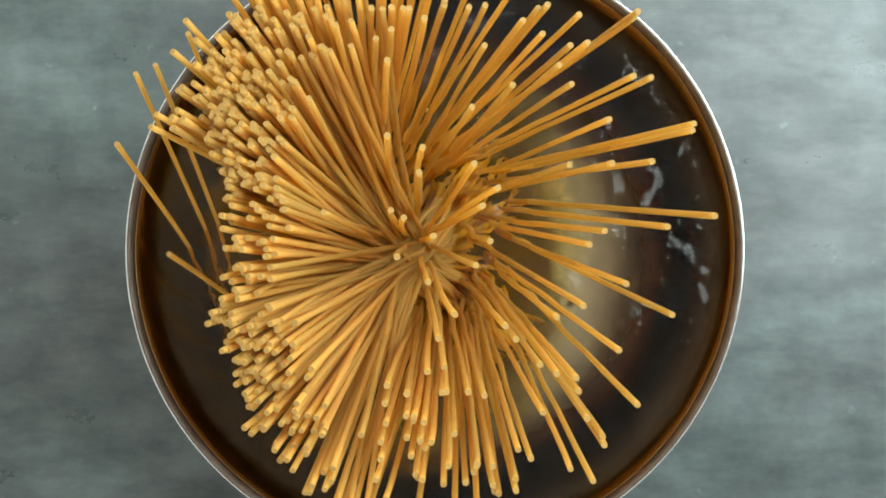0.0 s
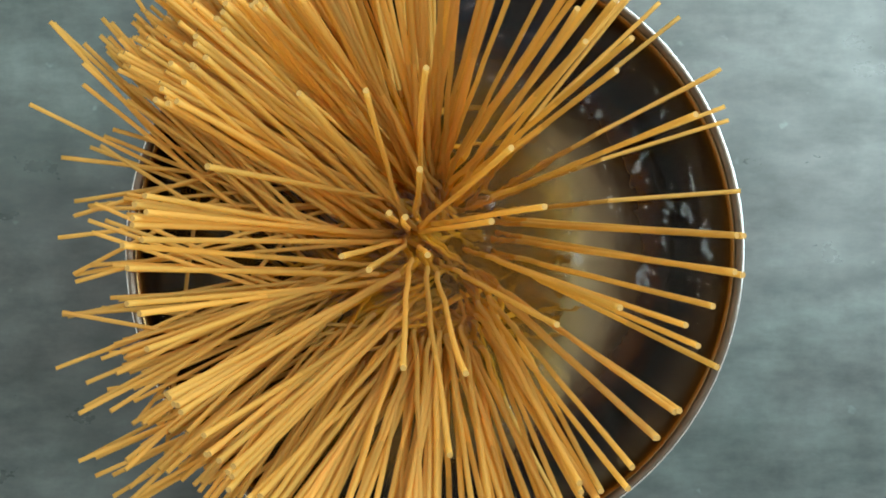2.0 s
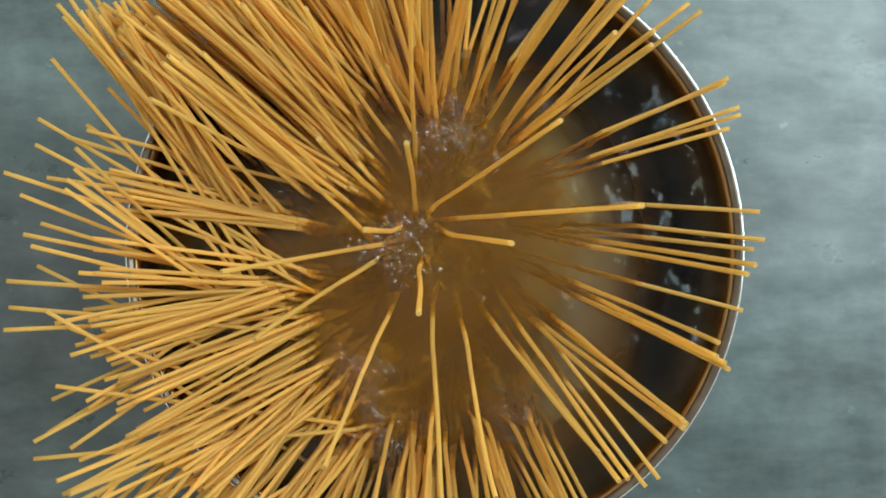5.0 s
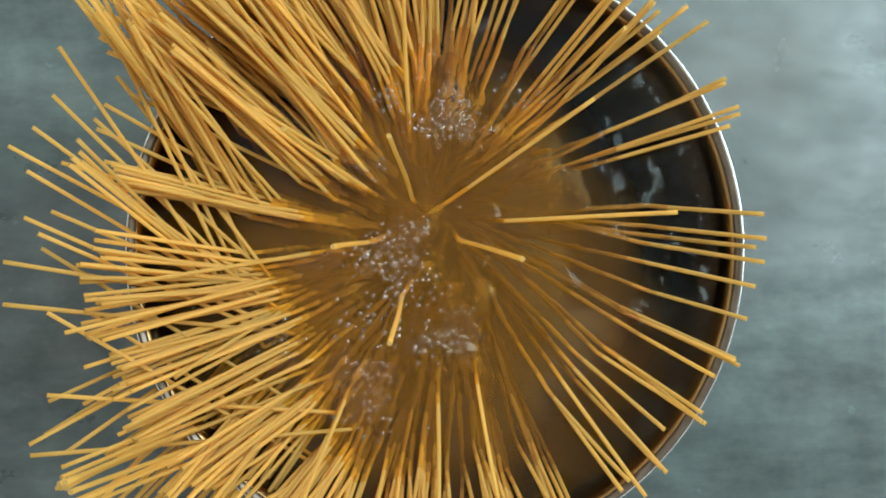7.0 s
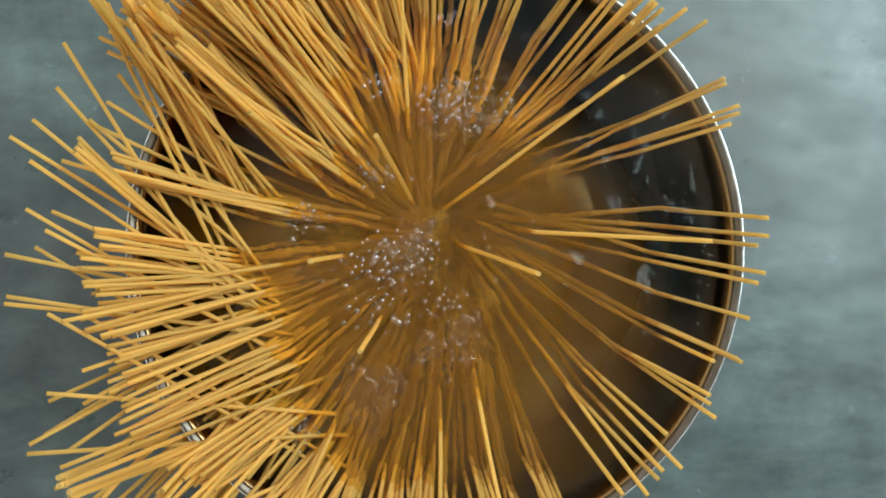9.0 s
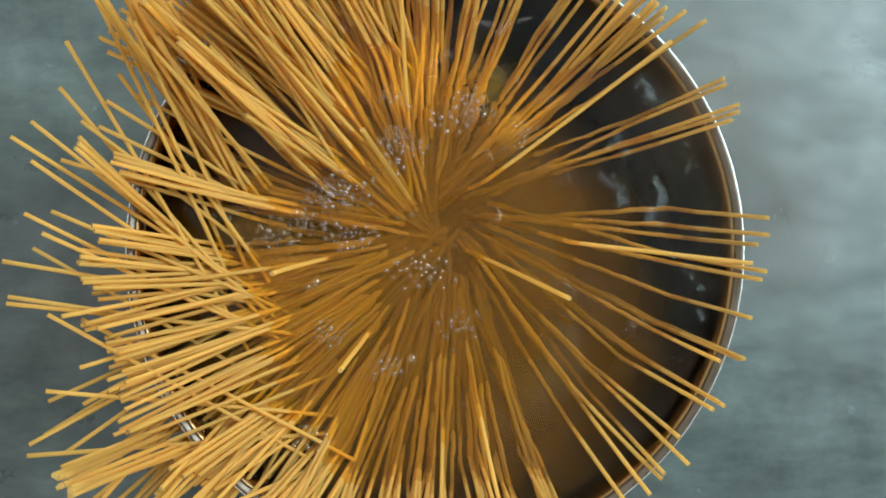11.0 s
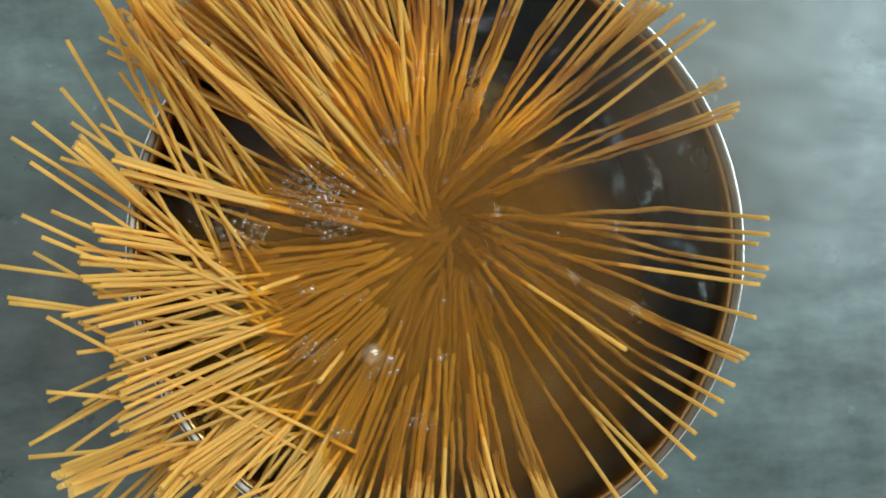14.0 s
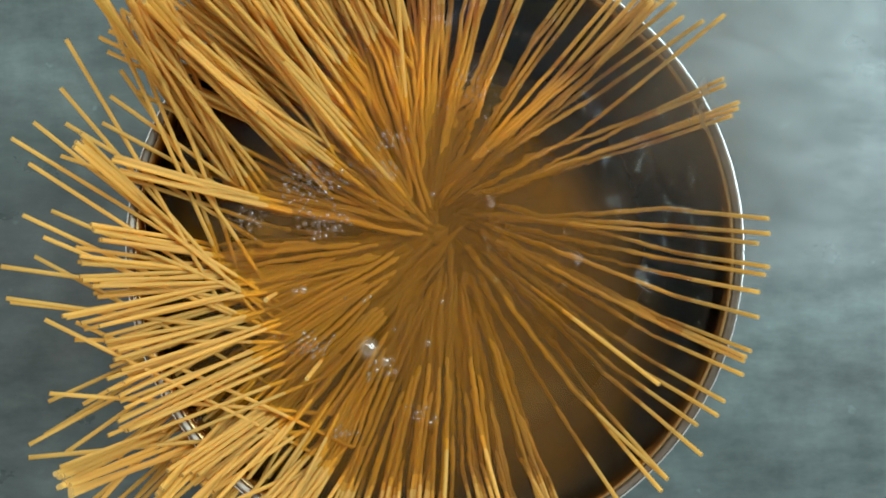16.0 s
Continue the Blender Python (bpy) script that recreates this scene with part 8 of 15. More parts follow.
    lay(40, 140, [(0, -13.6, -72.1, 243.5, -11, -62, 205), (1.5, -0.5, -86.3, 221.3, 0, -67, 186), (2, 3.8, -81.4, 243, 4, -70, 205), (3, 6.4, -84.9, 235, 7, -80, 195), (4, 5.3, -118.9, 124, 8, -84, 105), (6.5, 1.8, -115, 135, 4, -93, 101), (9, -0.1, -115, 135, 2, -97, 100), (12, -1.2, -119.2, 125.5, 3, -91, 98), (16, -1.2, -119, 125.5, 2, -93, 95)], bundle(3))
    lay(40, 140, [(0, 20.7, -66.1, 243.6, 19, -55, 205), (1, 20.2, -77.7, 230.5, 16, -61, 194), (1.5, 19.8, -84.4, 218.8, 16, -64, 184), (2, 18.7, -80, 243, 17, -69, 205), (3, 18.3, -84.3, 235, 18, -80, 195), (4, 20, -117.2, 128.5, 18, -87, 103), (6.5, 10.8, -118.9, 128.5, 11, -93, 98), (9, 6.1, -118.4, 128.5, 7, -96, 96), (12, 4.6, -119.1, 128.5, 6, -95, 97), (16, 4.6, -119, 128.5, 6, -98, 95)], bundle(3))
    lay(40, 140, [(0, 8.2, -58, 248.8, 7, -51, 209), (1, 6.8, -72.4, 238.4, 6, -59, 201), (1.5, 5.4, -80.2, 228.4, 4, -63, 192), (2, 4.9, -79.7, 243, 4, -69, 204), (3, 3.7, -85, 235, 3, -81, 195), (4, -1.1, -118.9, 128.5, -1, -88, 103), (9, -2.3, -119, 128.5, -2, -93, 98), (12, -2.5, -118.5, 128.5, -2, -92, 99), (16, -2.5, -119.6, 128.5, -2, -95, 97)], bundle(3))
    lay(50, 130, [(0, 7.4, -39.2, 250.9, 5, -33, 201), (1, 7.4, -61.5, 241.1, 8, -46, 193), (1.5, 5.7, -72.9, 230.2, 5, -52, 185), (2, 4.7, -75.7, 243, 3, -61, 195), (4, 1.3, -89, 224, 0, -83, 174), (6.5, -7.3, -118.9, 127, -5, -78, 99), (9, -8.8, -115.3, 135, -7, -85, 95), (12, -9.4, -115.2, 135, -8, -85, 95), (16, -10, -118.6, 127, -8, -83, 92)], bundle(3))
    lay(40, 140, [(0, 0.8, -51.3, 250.5, 0, -46, 211), (1, 0.8, -66.5, 241.6, 3, -55, 203), (1.5, 0.2, -74.3, 232.9, -1, -59, 196), (2, 0.5, -75.6, 243, -2, -64, 205), (4, -1, -86.1, 224, -4, -83, 184), (6.5, -7.9, -111, 135, -11, -88, 102), (9, -9, -111.8, 135, -12, -93, 100), (16, -9.3, -111, 135, -12, -97, 98)], bundle(3))
    lay(50, 130, [(0, 16.8, -40.1, 250.5, 14, -34, 201), (1, 17.5, -60.5, 240.8, 16, -45, 193), (1.5, 16.2, -70.9, 230.4, 13, -50, 185), (2, 14.5, -73.4, 243, 11, -60, 195), (4, 11.6, -85.7, 224, 9, -85, 174), (6.5, 2.8, -112.3, 135, 0, -84, 94), (9, -1.3, -112.7, 135, -3, -87, 92), (12, -2.7, -112.4, 135, -4, -86, 92), (16, -2.7, -112.8, 135, -4, -90, 91)], bundle(3))
    lay(40, 140, [(0, -7.7, -37.5, 251.8, -8, -34, 212), (1, -6.4, -59.6, 244, -4, -49, 205), (1.5, -5.8, -70.7, 234.9, -2, -56, 198), (2, -4.1, -75, 243, -3, -64, 205), (3, -3.6, -82.6, 235, -3, -75, 196), (4, -10, -118.3, 125.5, -5, -82, 109), (9, -12.9, -118.2, 125.5, -8, -87, 101), (16, -13.2, -118.1, 125.5, -9, -89, 98)], bundle(3))
    lay(50, 130, [(0, -2.7, -45.2, 250.9, -3, -39, 201), (1, 0, -63.9, 241.6, 1, -49, 194), (1.5, 1, -73.4, 232.5, 0, -53, 187), (2, 2.6, -75.7, 243, 1, -62, 195), (4, 3.3, -87.8, 224, 1, -85, 174), (6.5, -3.7, -115, 135, -5, -82, 97), (9, -5.4, -114, 135, -7, -84, 95), (16, -6.1, -114.7, 135, -7, -87, 94)], bundle(3))
    lay(50, 130, [(0, -0.4, -45.4, 250.9, -1, -39, 201), (0.5, 4.7, -55.9, 247.5, 3, -46, 199), (1, 10.6, -66.1, 241.4, 11, -51, 194), (1.5, 17, -76.5, 230.6, 15, -56, 185), (2, 21.6, -78.3, 243, 17, -65, 195), (3, 31.5, -114.8, 134.5, 19, -74, 109), (4, 34.6, -116.8, 137.5, 23, -84, 102), (6.5, 36, -115.9, 137.5, 26, -90, 96), (9, 36.9, -115.7, 140.5, 28, -95, 96), (12, 37.1, -115.6, 139, 28, -93, 95), (16, 37.1, -115.3, 140.5, 29, -98, 94)], bundle(4))
    lay(50, 130, [(0, 15.2, -56.9, 244.7, 13, -44, 196), (1, 17.5, -70.9, 231, 13, -51, 185), (1.5, 18.3, -78.9, 218.3, 11, -54, 175), (2, 18.1, -75.7, 243, 13, -62, 195), (4, 18.7, -85.3, 224, 16, -85, 174), (6.5, 18.5, -111.4, 135, 10, -85, 94), (9, 17.4, -111.3, 135, 10, -88, 92), (12, 17.1, -111.5, 135, 9, -87, 92), (16, 17.1, -111.4, 135, 10, -90, 90)], bundle(4))
    lay(50, 130, [(0, 15.2, -71.7, 242.4, 14, -57, 195), (1, 21.2, -78.9, 229.7, 15, -59, 184), (1.5, 24.2, -83.7, 218.3, 15, -60, 175), (2, 24.9, -78, 243, 19, -65, 195), (4, 28.1, -84.8, 224, 26, -86, 174), (6.5, 29.6, -111.3, 135, 19, -85, 94), (9, 27.6, -111.1, 135, 18, -87, 92), (12, 27.7, -115.3, 125.5, 15, -79, 94), (16, 27.1, -111.5, 135, 18, -88, 92)], bundle(4))
    lay(50, 130, [(0, 6.7, -33.1, 249.4, 4, -25, 200), (0.5, 10.6, -45.2, 244.6, 7, -33, 196), (1, 14.1, -57.5, 236.4, 13, -40, 190), (1.5, 17.2, -70.2, 223, 16, -46, 179), (2, 18.9, -72.2, 243, 16, -58, 195), (3, 20.7, -80.1, 235, 18, -74, 185), (4, 21.8, -86.2, 224, 20, -84, 174), (6.5, 22.5, -112.5, 135, 16, -83, 95), (9, 21.3, -112.1, 135, 16, -88, 92), (12, 21.1, -112.9, 135, 16, -87, 92), (16, 21.1, -112.8, 135, 16, -91, 90)], bundle(4))
    lay(50, 130, [(0, 19.4, -65.8, 242.6, 17, -52, 195), (1, 23.9, -75.8, 228.9, 17, -55, 184), (1.5, 26.2, -81.9, 216.6, 17, -57, 174), (2, 26, -76.8, 243, 20, -63, 195), (4, 28.5, -84.6, 224, 26, -84, 174), (6.5, 26.5, -112, 135, 18, -84, 94), (9, 23.1, -113.4, 135, 15, -87, 93), (12, 21.7, -112.9, 135, 14, -86, 93), (16, 21.7, -112.9, 135, 15, -90, 91)], bundle(4))
    lay(40, 140, [(0, 47.4, -53, 246.2, 43, -45, 207), (1, 42.1, -69.1, 235.3, 35, -56, 198), (1.5, 39.3, -77.1, 225.4, 31, -61, 190), (2, 34.6, -76, 243, 30, -66, 205), (4, 31.8, -85.6, 224, 31, -86, 184), (6.5, 31.3, -114.5, 133, 25, -93, 100), (9, 27.8, -115.4, 133, 22, -96, 99), (12, 26.4, -114.1, 135, 21, -96, 100), (16, 26.7, -115.8, 133, 22, -98, 97)], bundle(4))
    lay(50, 130, [(0, 47.7, -51.4, 243.3, 40, -40, 195), (1, 46.5, -69.7, 228.8, 35, -52, 184), (1.5, 45.5, -79.5, 215.6, 31, -57, 173), (2, 52.3, -106.8, 133, 30, -66, 116), (4, 47.5, -113, 137.5, 32, -85, 99), (6.5, 42.5, -114.3, 137.5, 30, -92, 95), (9, 40.3, -115.6, 140.5, 30, -96, 96), (12, 39.4, -115.7, 140.5, 29, -95, 96), (16, 39.2, -114.8, 140.5, 30, -98, 94)], bundle(4))
    lay(50, 130, [(0, 24.9, -64.3, 248, 22, -55, 199), (1, 27.3, -75.5, 237.9, 21, -59, 191), (1.5, 28.3, -81.8, 228.3, 21, -61, 183), (2, 27.8, -80.3, 243, 23, -68, 195), (3, 34.3, -114.4, 136, 22, -75, 109), (4, 34.3, -115.5, 137.5, 24, -85, 99), (6.5, 35.9, -115.3, 139, 27, -92, 96), (9, 36.5, -114.6, 139, 29, -95, 94), (12, 36.6, -114.3, 139, 28, -94, 94), (16, 36.6, -114.2, 139, 30, -98, 92)], bundle(4))
    lay(50, 130, [(0, 15.2, -57.5, 248.6, 13, -49, 199), (1, 20.3, -69.5, 237.7, 15, -53, 191), (1.5, 22.6, -75.9, 228.9, 15, -56, 184), (2, 23.4, -75.1, 243, 17, -61, 195), (4, 26, -84.1, 224, 22, -79, 174), (6.5, 24.8, -111, 135, 15, -79, 98), (9, 22.1, -112, 135, 13, -83, 95), (16, 21.1, -112.2, 135, 13, -87, 93)], bundle(4))
    lay(40, 140, [(0, 14.9, -57.9, 248.6, 13, -51, 209), (1, 21, -71.6, 238, 19, -58, 200), (1.5, 23.9, -79.2, 227.6, 20, -62, 192), (2, 25, -78.3, 243, 22, -67, 205), (3, 32.7, -116.1, 124, 25, -79, 111), (4, 33.7, -117.7, 125.5, 26, -84, 105), (9, 32.1, -118.1, 127, 26, -93, 97), (16, 31.7, -117.3, 127, 27, -95, 94)], bundle(4))
    lay(50, 130, [(0, 28.5, -56.5, 246.2, 25, -46, 198), (1, 31.1, -69.5, 234, 23, -52, 188), (1.5, 32.3, -76.9, 222.7, 22, -55, 179), (2, 31, -74.7, 243, 24, -61, 195), (4, 32.3, -84, 224, 29, -81, 174), (6.5, 30.9, -114.4, 128.5, 17, -79, 96), (9, 26, -112.3, 135, 16, -88, 93), (16, 24.8, -113.5, 135, 16, -91, 91)], bundle(4))
    lay(50, 130, [(0, 25.6, -54.4, 245.4, 22, -43, 197), (1, 33.5, -68.6, 231.4, 25, -50, 186), (1.5, 37.5, -76.8, 218.1, 25, -54, 175), (2, 37.2, -73.8, 243, 29, -62, 195), (3, 39.6, -78.8, 235, 35, -75, 185), (4, 51, -108.1, 136, 33, -79, 100), (6.5, 42.2, -111.9, 136, 28, -87, 95), (9, 37.6, -113.1, 136, 26, -91, 93), (12, 36.3, -114.3, 136, 24, -90, 94), (16, 36.2, -113.8, 137.5, 26, -95, 93)], bundle(4))
    lay(40, 140, [(0, 39.5, -59.9, 242.3, 35, -49, 204), (1, 36.6, -74.1, 228.4, 29, -58, 192), (1.5, 35.1, -81.8, 216, 26, -63, 182), (2, 31.1, -77.5, 243, 26, -67, 205), (3, 37.1, -114.1, 124, 25, -79, 110), (4, 35.6, -115.3, 125.5, 24, -83, 106), (9, 30.6, -116.7, 125.5, 22, -90, 97), (16, 30.1, -116.8, 125.5, 22, -92, 95)], bundle(4))
    lay(50, 130, [(0, 12.9, -39.2, 250.5, 10, -33, 201), (0.5, 19.4, -48.5, 246.7, 15, -38, 198), (1.5, 33.3, -66.7, 229.1, 28, -46, 184), (2, 36.8, -68.1, 243, 31, -55, 195), (3, 41.6, -73.9, 235, 38, -67, 186), (4, 45.1, -78.7, 224, 43, -75, 174), (6.5, 50.3, -104.7, 135, 38, -78, 95), (9, 47.6, -106.1, 135, 38, -83, 92), (12, 46.4, -106, 135, 37, -84, 91), (16, 47.5, -108.7, 130, 37, -84, 88)])
    lay(50, 130, [(0, 24.9, -61.7, 246.3, 22, -51, 198), (1, 32.4, -73.7, 233, 25, -56, 187), (1.5, 36.1, -80.4, 222.4, 26, -58, 179), (2, 46.9, -109.3, 128.5, 29, -65, 114), (4, 50, -112.8, 133, 35, -79, 100), (6.5, 49.3, -112.2, 134.5, 37, -85, 94), (9, 49.3, -112.7, 136, 39, -89, 93), (12, 49.2, -112.6, 136, 38, -88, 94), (16, 49, -112.2, 136, 40, -92, 91)])
    lay(50, 130, [(0, 31.7, -44.8, 246.7, 26, -35, 198), (0.5, 36.1, -52.9, 241.4, 28, -40, 194), (1, 40.1, -61.5, 233.1, 33, -43, 187), (1.5, 44.3, -71, 219.3, 31, -49, 176), (2, 43.1, -69.9, 243, 35, -57, 195), (3, 45.3, -75.7, 235, 41, -70, 186), (4, 58.3, -104, 137.5, 39, -73, 104), (6.5, 52.5, -107.8, 137.5, 38, -82, 97), (9, 49.3, -109, 139, 38, -87, 95), (12, 48.2, -109.6, 137.5, 37, -87, 95), (16, 48, -109, 137.5, 38, -90, 92)])
    lay(50, 130, [(0, 18.7, -58.1, 248.3, 16, -49, 199), (1, 28.4, -67.9, 237.4, 22, -52, 191), (1.5, 33.3, -73, 228.5, 23, -54, 183), (2, 35.2, -71.4, 243, 27, -59, 195), (4, 41, -78.9, 224, 37, -77, 174), (6.5, 47.7, -103.3, 135, 32, -78, 95), (9, 46.6, -104.4, 135, 33, -82, 92), (16, 46, -104.2, 135, 34, -86, 90)])
    lay(50, 130, [(0, 24.8, -25.9, 251.8, 22, -23, 202), (1, 39.8, -48.4, 242.1, 34, -35, 194), (1.5, 45.7, -60.5, 231.3, 38, -41, 186), (2, 46.9, -65.3, 243, 41, -53, 195), (3, 49.9, -73.7, 235, 47, -67, 186), (4, 64.9, -102.7, 139, 48, -72, 103), (6.5, 57.3, -106.8, 140.5, 46, -83, 98), (9, 53.5, -108.9, 140.5, 45, -89, 96), (12, 52.2, -109.6, 140.5, 43, -89, 96), (16, 52.1, -109.2, 142, 45, -93, 95)])
    lay(50, 130, [(0, 35.5, -34.7, 248.6, 30, -27, 199), (0.5, 40.4, -44.4, 243.8, 32, -34, 196), (1.5, 48.1, -65.9, 223.5, 39, -44, 179), (2, 46.4, -67.6, 243, 39, -55, 195), (3, 47.9, -74.8, 235, 44, -68, 186), (4, 61, -103.3, 139, 43, -71, 105), (6.5, 54.9, -106.8, 139, 43, -83, 97), (9, 51.5, -107.8, 140.5, 43, -90, 95), (12, 50.4, -108.3, 139, 42, -90, 93), (16, 50.6, -108.5, 140.5, 44, -94, 93)])
    lay(40, 140, [(0, 41, -39.5, 245.7, 35, -32, 207), (1, 44.7, -58.4, 232.1, 38, -44, 195), (1.5, 45.8, -68.7, 218.9, 36, -51, 184), (2, 42.1, -68.4, 243, 37, -58, 205), (4, 42.6, -79.8, 224, 41, -78, 184), (6.5, 49.8, -105.4, 135, 40, -85, 102), (9, 47.9, -105.1, 135, 41, -88, 99), (16, 47.8, -106.2, 135, 41, -92, 98)])
    lay(40, 140, [(0, 14.3, -60.2, 245.5, 13, -51, 207), (0.5, 20.1, -65.9, 240.4, 17, -54, 202), (1.5, 32.7, -78.6, 219.7, 26, -60, 185), (2, 34.8, -74.7, 243, 31, -63, 205), (3, 49.8, -108.3, 127, 37, -73, 112), (4, 52.1, -109.1, 128.5, 39, -77, 108), (9, 48.7, -109.6, 130, 40, -85, 100), (16, 48.3, -109.7, 130, 40, -88, 97)])
    lay(40, 140, [(0, 30.8, -32.4, 249.8, 27, -27, 210), (1, 39.6, -52.3, 237.8, 34, -40, 200), (1.5, 42.6, -62.9, 227.4, 37, -46, 192), (2, 41.6, -65.6, 243, 37, -55, 205), (4, 44.1, -78.3, 224, 43, -76, 184), (6.5, 47.4, -104.6, 135, 39, -83, 102), (9, 44, -106.5, 135, 38, -88, 100), (16, 42.8, -106.9, 135, 38, -92, 98)])
    lay(90, 110, [(0, -49.7, 34.1, 247.8, -27, 12, 164), (0.5, -60.5, 42, 242.6, -35, 18, 158), (1, -72.6, 50.7, 231.7, -43, 23, 150), (1.5, -86.1, 60, 216.3, -54, 26, 140), (2, -121.1, 84.2, 139, -67, 18, 111), (3, -124.6, 86.3, 145, -80, 16, 110), (4, -128.1, 88.6, 143.5, -81, 18, 114), (9, -118.5, 89.6, 158.5, -88, 28, 101), (16, -114.7, 87.6, 166, -92, 34, 97)])
    lay(90, 100, [(0, -34, 6.6, 251.1, -18, -4, 163), (0.5, -49.8, 14.5, 246.1, -27, 2, 160), (1, -65.8, 25.2, 235.8, -36, 6, 152), (1.5, -83, 38.6, 217.3, -46, 10, 140), (2, -124.6, 65.8, 128.5, -62, 4, 109), (3, -130.9, 75.5, 133, -77, 7, 110), (4, -134.6, 81.2, 133, -80, 12, 113), (6.5, -126.9, 87.9, 139, -81, 18, 107), (12, -118.9, 90.1, 148, -85, 25, 96), (16, -118.7, 89.9, 149.5, -86, 26, 95)])
    lay(90, 100, [(0, -40, 15.5, 250.8, -21, 0, 164), (0.5, -53.2, 24.5, 246.4, -30, 8, 160), (1, -66.9, 35.1, 236.5, -38, 13, 153), (1.5, -81.1, 47.2, 221.7, -48, 18, 143), (2, -117.6, 73.2, 140.5, -59, 12, 109), (3, -120.4, 79, 149.5, -76, 16, 103), (4, -123.4, 83.1, 149.5, -77, 18, 109), (6.5, -118.3, 84.9, 155.5, -80, 24, 102), (16, -114.3, 85.5, 161.5, -85, 31, 96)])
    lay(110, 120, [(0, -48.6, 29, 247.1, -22, 1, 144), (0.5, -61.2, 38.6, 240.9, -30, 8, 139), (1, -75.3, 49.6, 227.9, -37, 14, 130), (1.5, -91.2, 61.9, 209, -47, 17, 119), (2, -122.6, 84.8, 143.5, -59, 6, 101), (3, -125.4, 88.2, 151, -75, 5, 99), (4, -128.9, 91.4, 149.5, -75, 7, 104), (6.5, -120.7, 90.3, 164.5, -85, 18, 90), (9, -113.8, 87.5, 178, -93, 31, 86), (12, -108.6, 84.3, 190, -99, 41, 89), (16, -105.6, 82, 197.5, -101, 46, 94)])
    lay(100, 110, [(0, -50.3, 26, 243.8, -24, 5, 150), (0.5, -65, 35.3, 235.6, -32, 11, 145), (1, -81.5, 45.7, 220.7, -40, 15, 135), (1.5, -102, 58.5, 194.2, -52, 17, 118), (2, -131.8, 76.8, 137.5, -69, 9, 99), (3, -139, 81.7, 136, -78, 7, 108), (4, -143, 84.5, 134.5, -81, 10, 112), (6.5, -132.9, 91.2, 145, -83, 16, 102), (9, -124.5, 91.8, 157, -88, 25, 93), (12, -116.9, 88.3, 172, -95, 36, 90), (16, -113.7, 85.9, 179.5, -99, 41, 92)])
    lay(100, 110, [(0, -48.9, 4, 243.9, -17, -4, 149), (0.5, -67.1, 14.8, 236, -29, 2, 144), (1, -85.3, 28.9, 220.3, -39, 8, 134), (1.5, -104.4, 45.9, 197.2, -51, 11, 120), (2, -125.4, 65.7, 154, -70, 7, 95), (3, -125.8, 75.2, 158.5, -80, 7, 102), (4, -126.6, 80.7, 158.5, -80, 10, 106), (6.5, -118.1, 84.5, 167.5, -86, 21, 97), (9, -114.3, 86.5, 173.5, -90, 29, 95), (16, -110.6, 85.2, 179.5, -94, 36, 94)])
    lay(90, 110, [(0, -42.9, 18.5, 249.3, -20, 4, 163), (0.5, -56.6, 28.3, 243.6, -30, 11, 158), (1, -70.8, 39.7, 232.5, -40, 16, 151), (1.5, -87.1, 53.1, 213.2, -51, 20, 138), (2, -124.2, 80.3, 133, -66, 16, 108), (3, -126.5, 85.6, 143.5, -82, 19, 103), (4, -129.6, 89.7, 143.5, -83, 22, 107), (6.5, -123.9, 91, 151, -86, 27, 100), (9, -120, 90.8, 158.5, -90, 33, 97), (16, -117, 89.3, 164.5, -93, 37, 95)])
    lay(90, 100, [(0, -45.5, 16.6, 247.8, -22, 1, 162), (0.5, -59.3, 26.1, 241.8, -32, 8, 157), (1, -73.8, 37.2, 229.5, -40, 13, 149), (1.5, -89.1, 49.9, 211.8, -51, 17, 137), (2, -125.8, 75.7, 130, -66, 11, 109), (3, -129.8, 82.5, 133, -79, 12, 110), (4, -132.9, 86.8, 131.5, -81, 15, 113), (9, -122.3, 90.6, 143.5, -84, 21, 101), (12, -120.8, 90.8, 148, -86, 25, 97), (16, -119.7, 89.9, 149.5, -87, 26, 95)])
    lay(130, 115, [(0, -34.5, 24.6, 251.8, -16, 0, 126), (0.5, -48, 33.7, 247.7, -22, 5, 122), (1, -64, 43.4, 236.9, -30, 4, 116), (1.5, -82.4, 53.8, 219.1, -37, 6, 107), (2, -122, 77.7, 146.5, -42, -9, 92), (3, -128.2, 79.7, 160, -64, -4, 84), (4, -133.4, 81.9, 161.5, -65, -3, 90), (6.5, -119.3, 84.7, 179.5, -83, 19, 74), (9, -110.3, 84, 194.5, -94, 37, 75), (12, -104.7, 81.7, 206.5, -99, 46, 82), (16, -100.2, 78.2, 218.5, -102, 52, 91)])
    lay(90, 110, [(0, -46.6, 31, 245.4, -21, 10, 162), (0.5, -57.7, 39, 238.3, -29, 15, 156), (1, -70.6, 48.1, 225.2, -37, 19, 146), (1.5, -86.4, 59, 202.9, -48, 20, 131), (2, -114.3, 77.9, 145, -63, 15, 105), (3, -117.9, 80.4, 152.5, -79, 16, 103), (4, -120.6, 82.1, 154, -80, 17, 107), (6.5, -115.4, 82.3, 161.5, -86, 25, 98), (9, -112.6, 82.1, 167.5, -90, 32, 96), (16, -110.2, 81, 172, -94, 37, 95)])
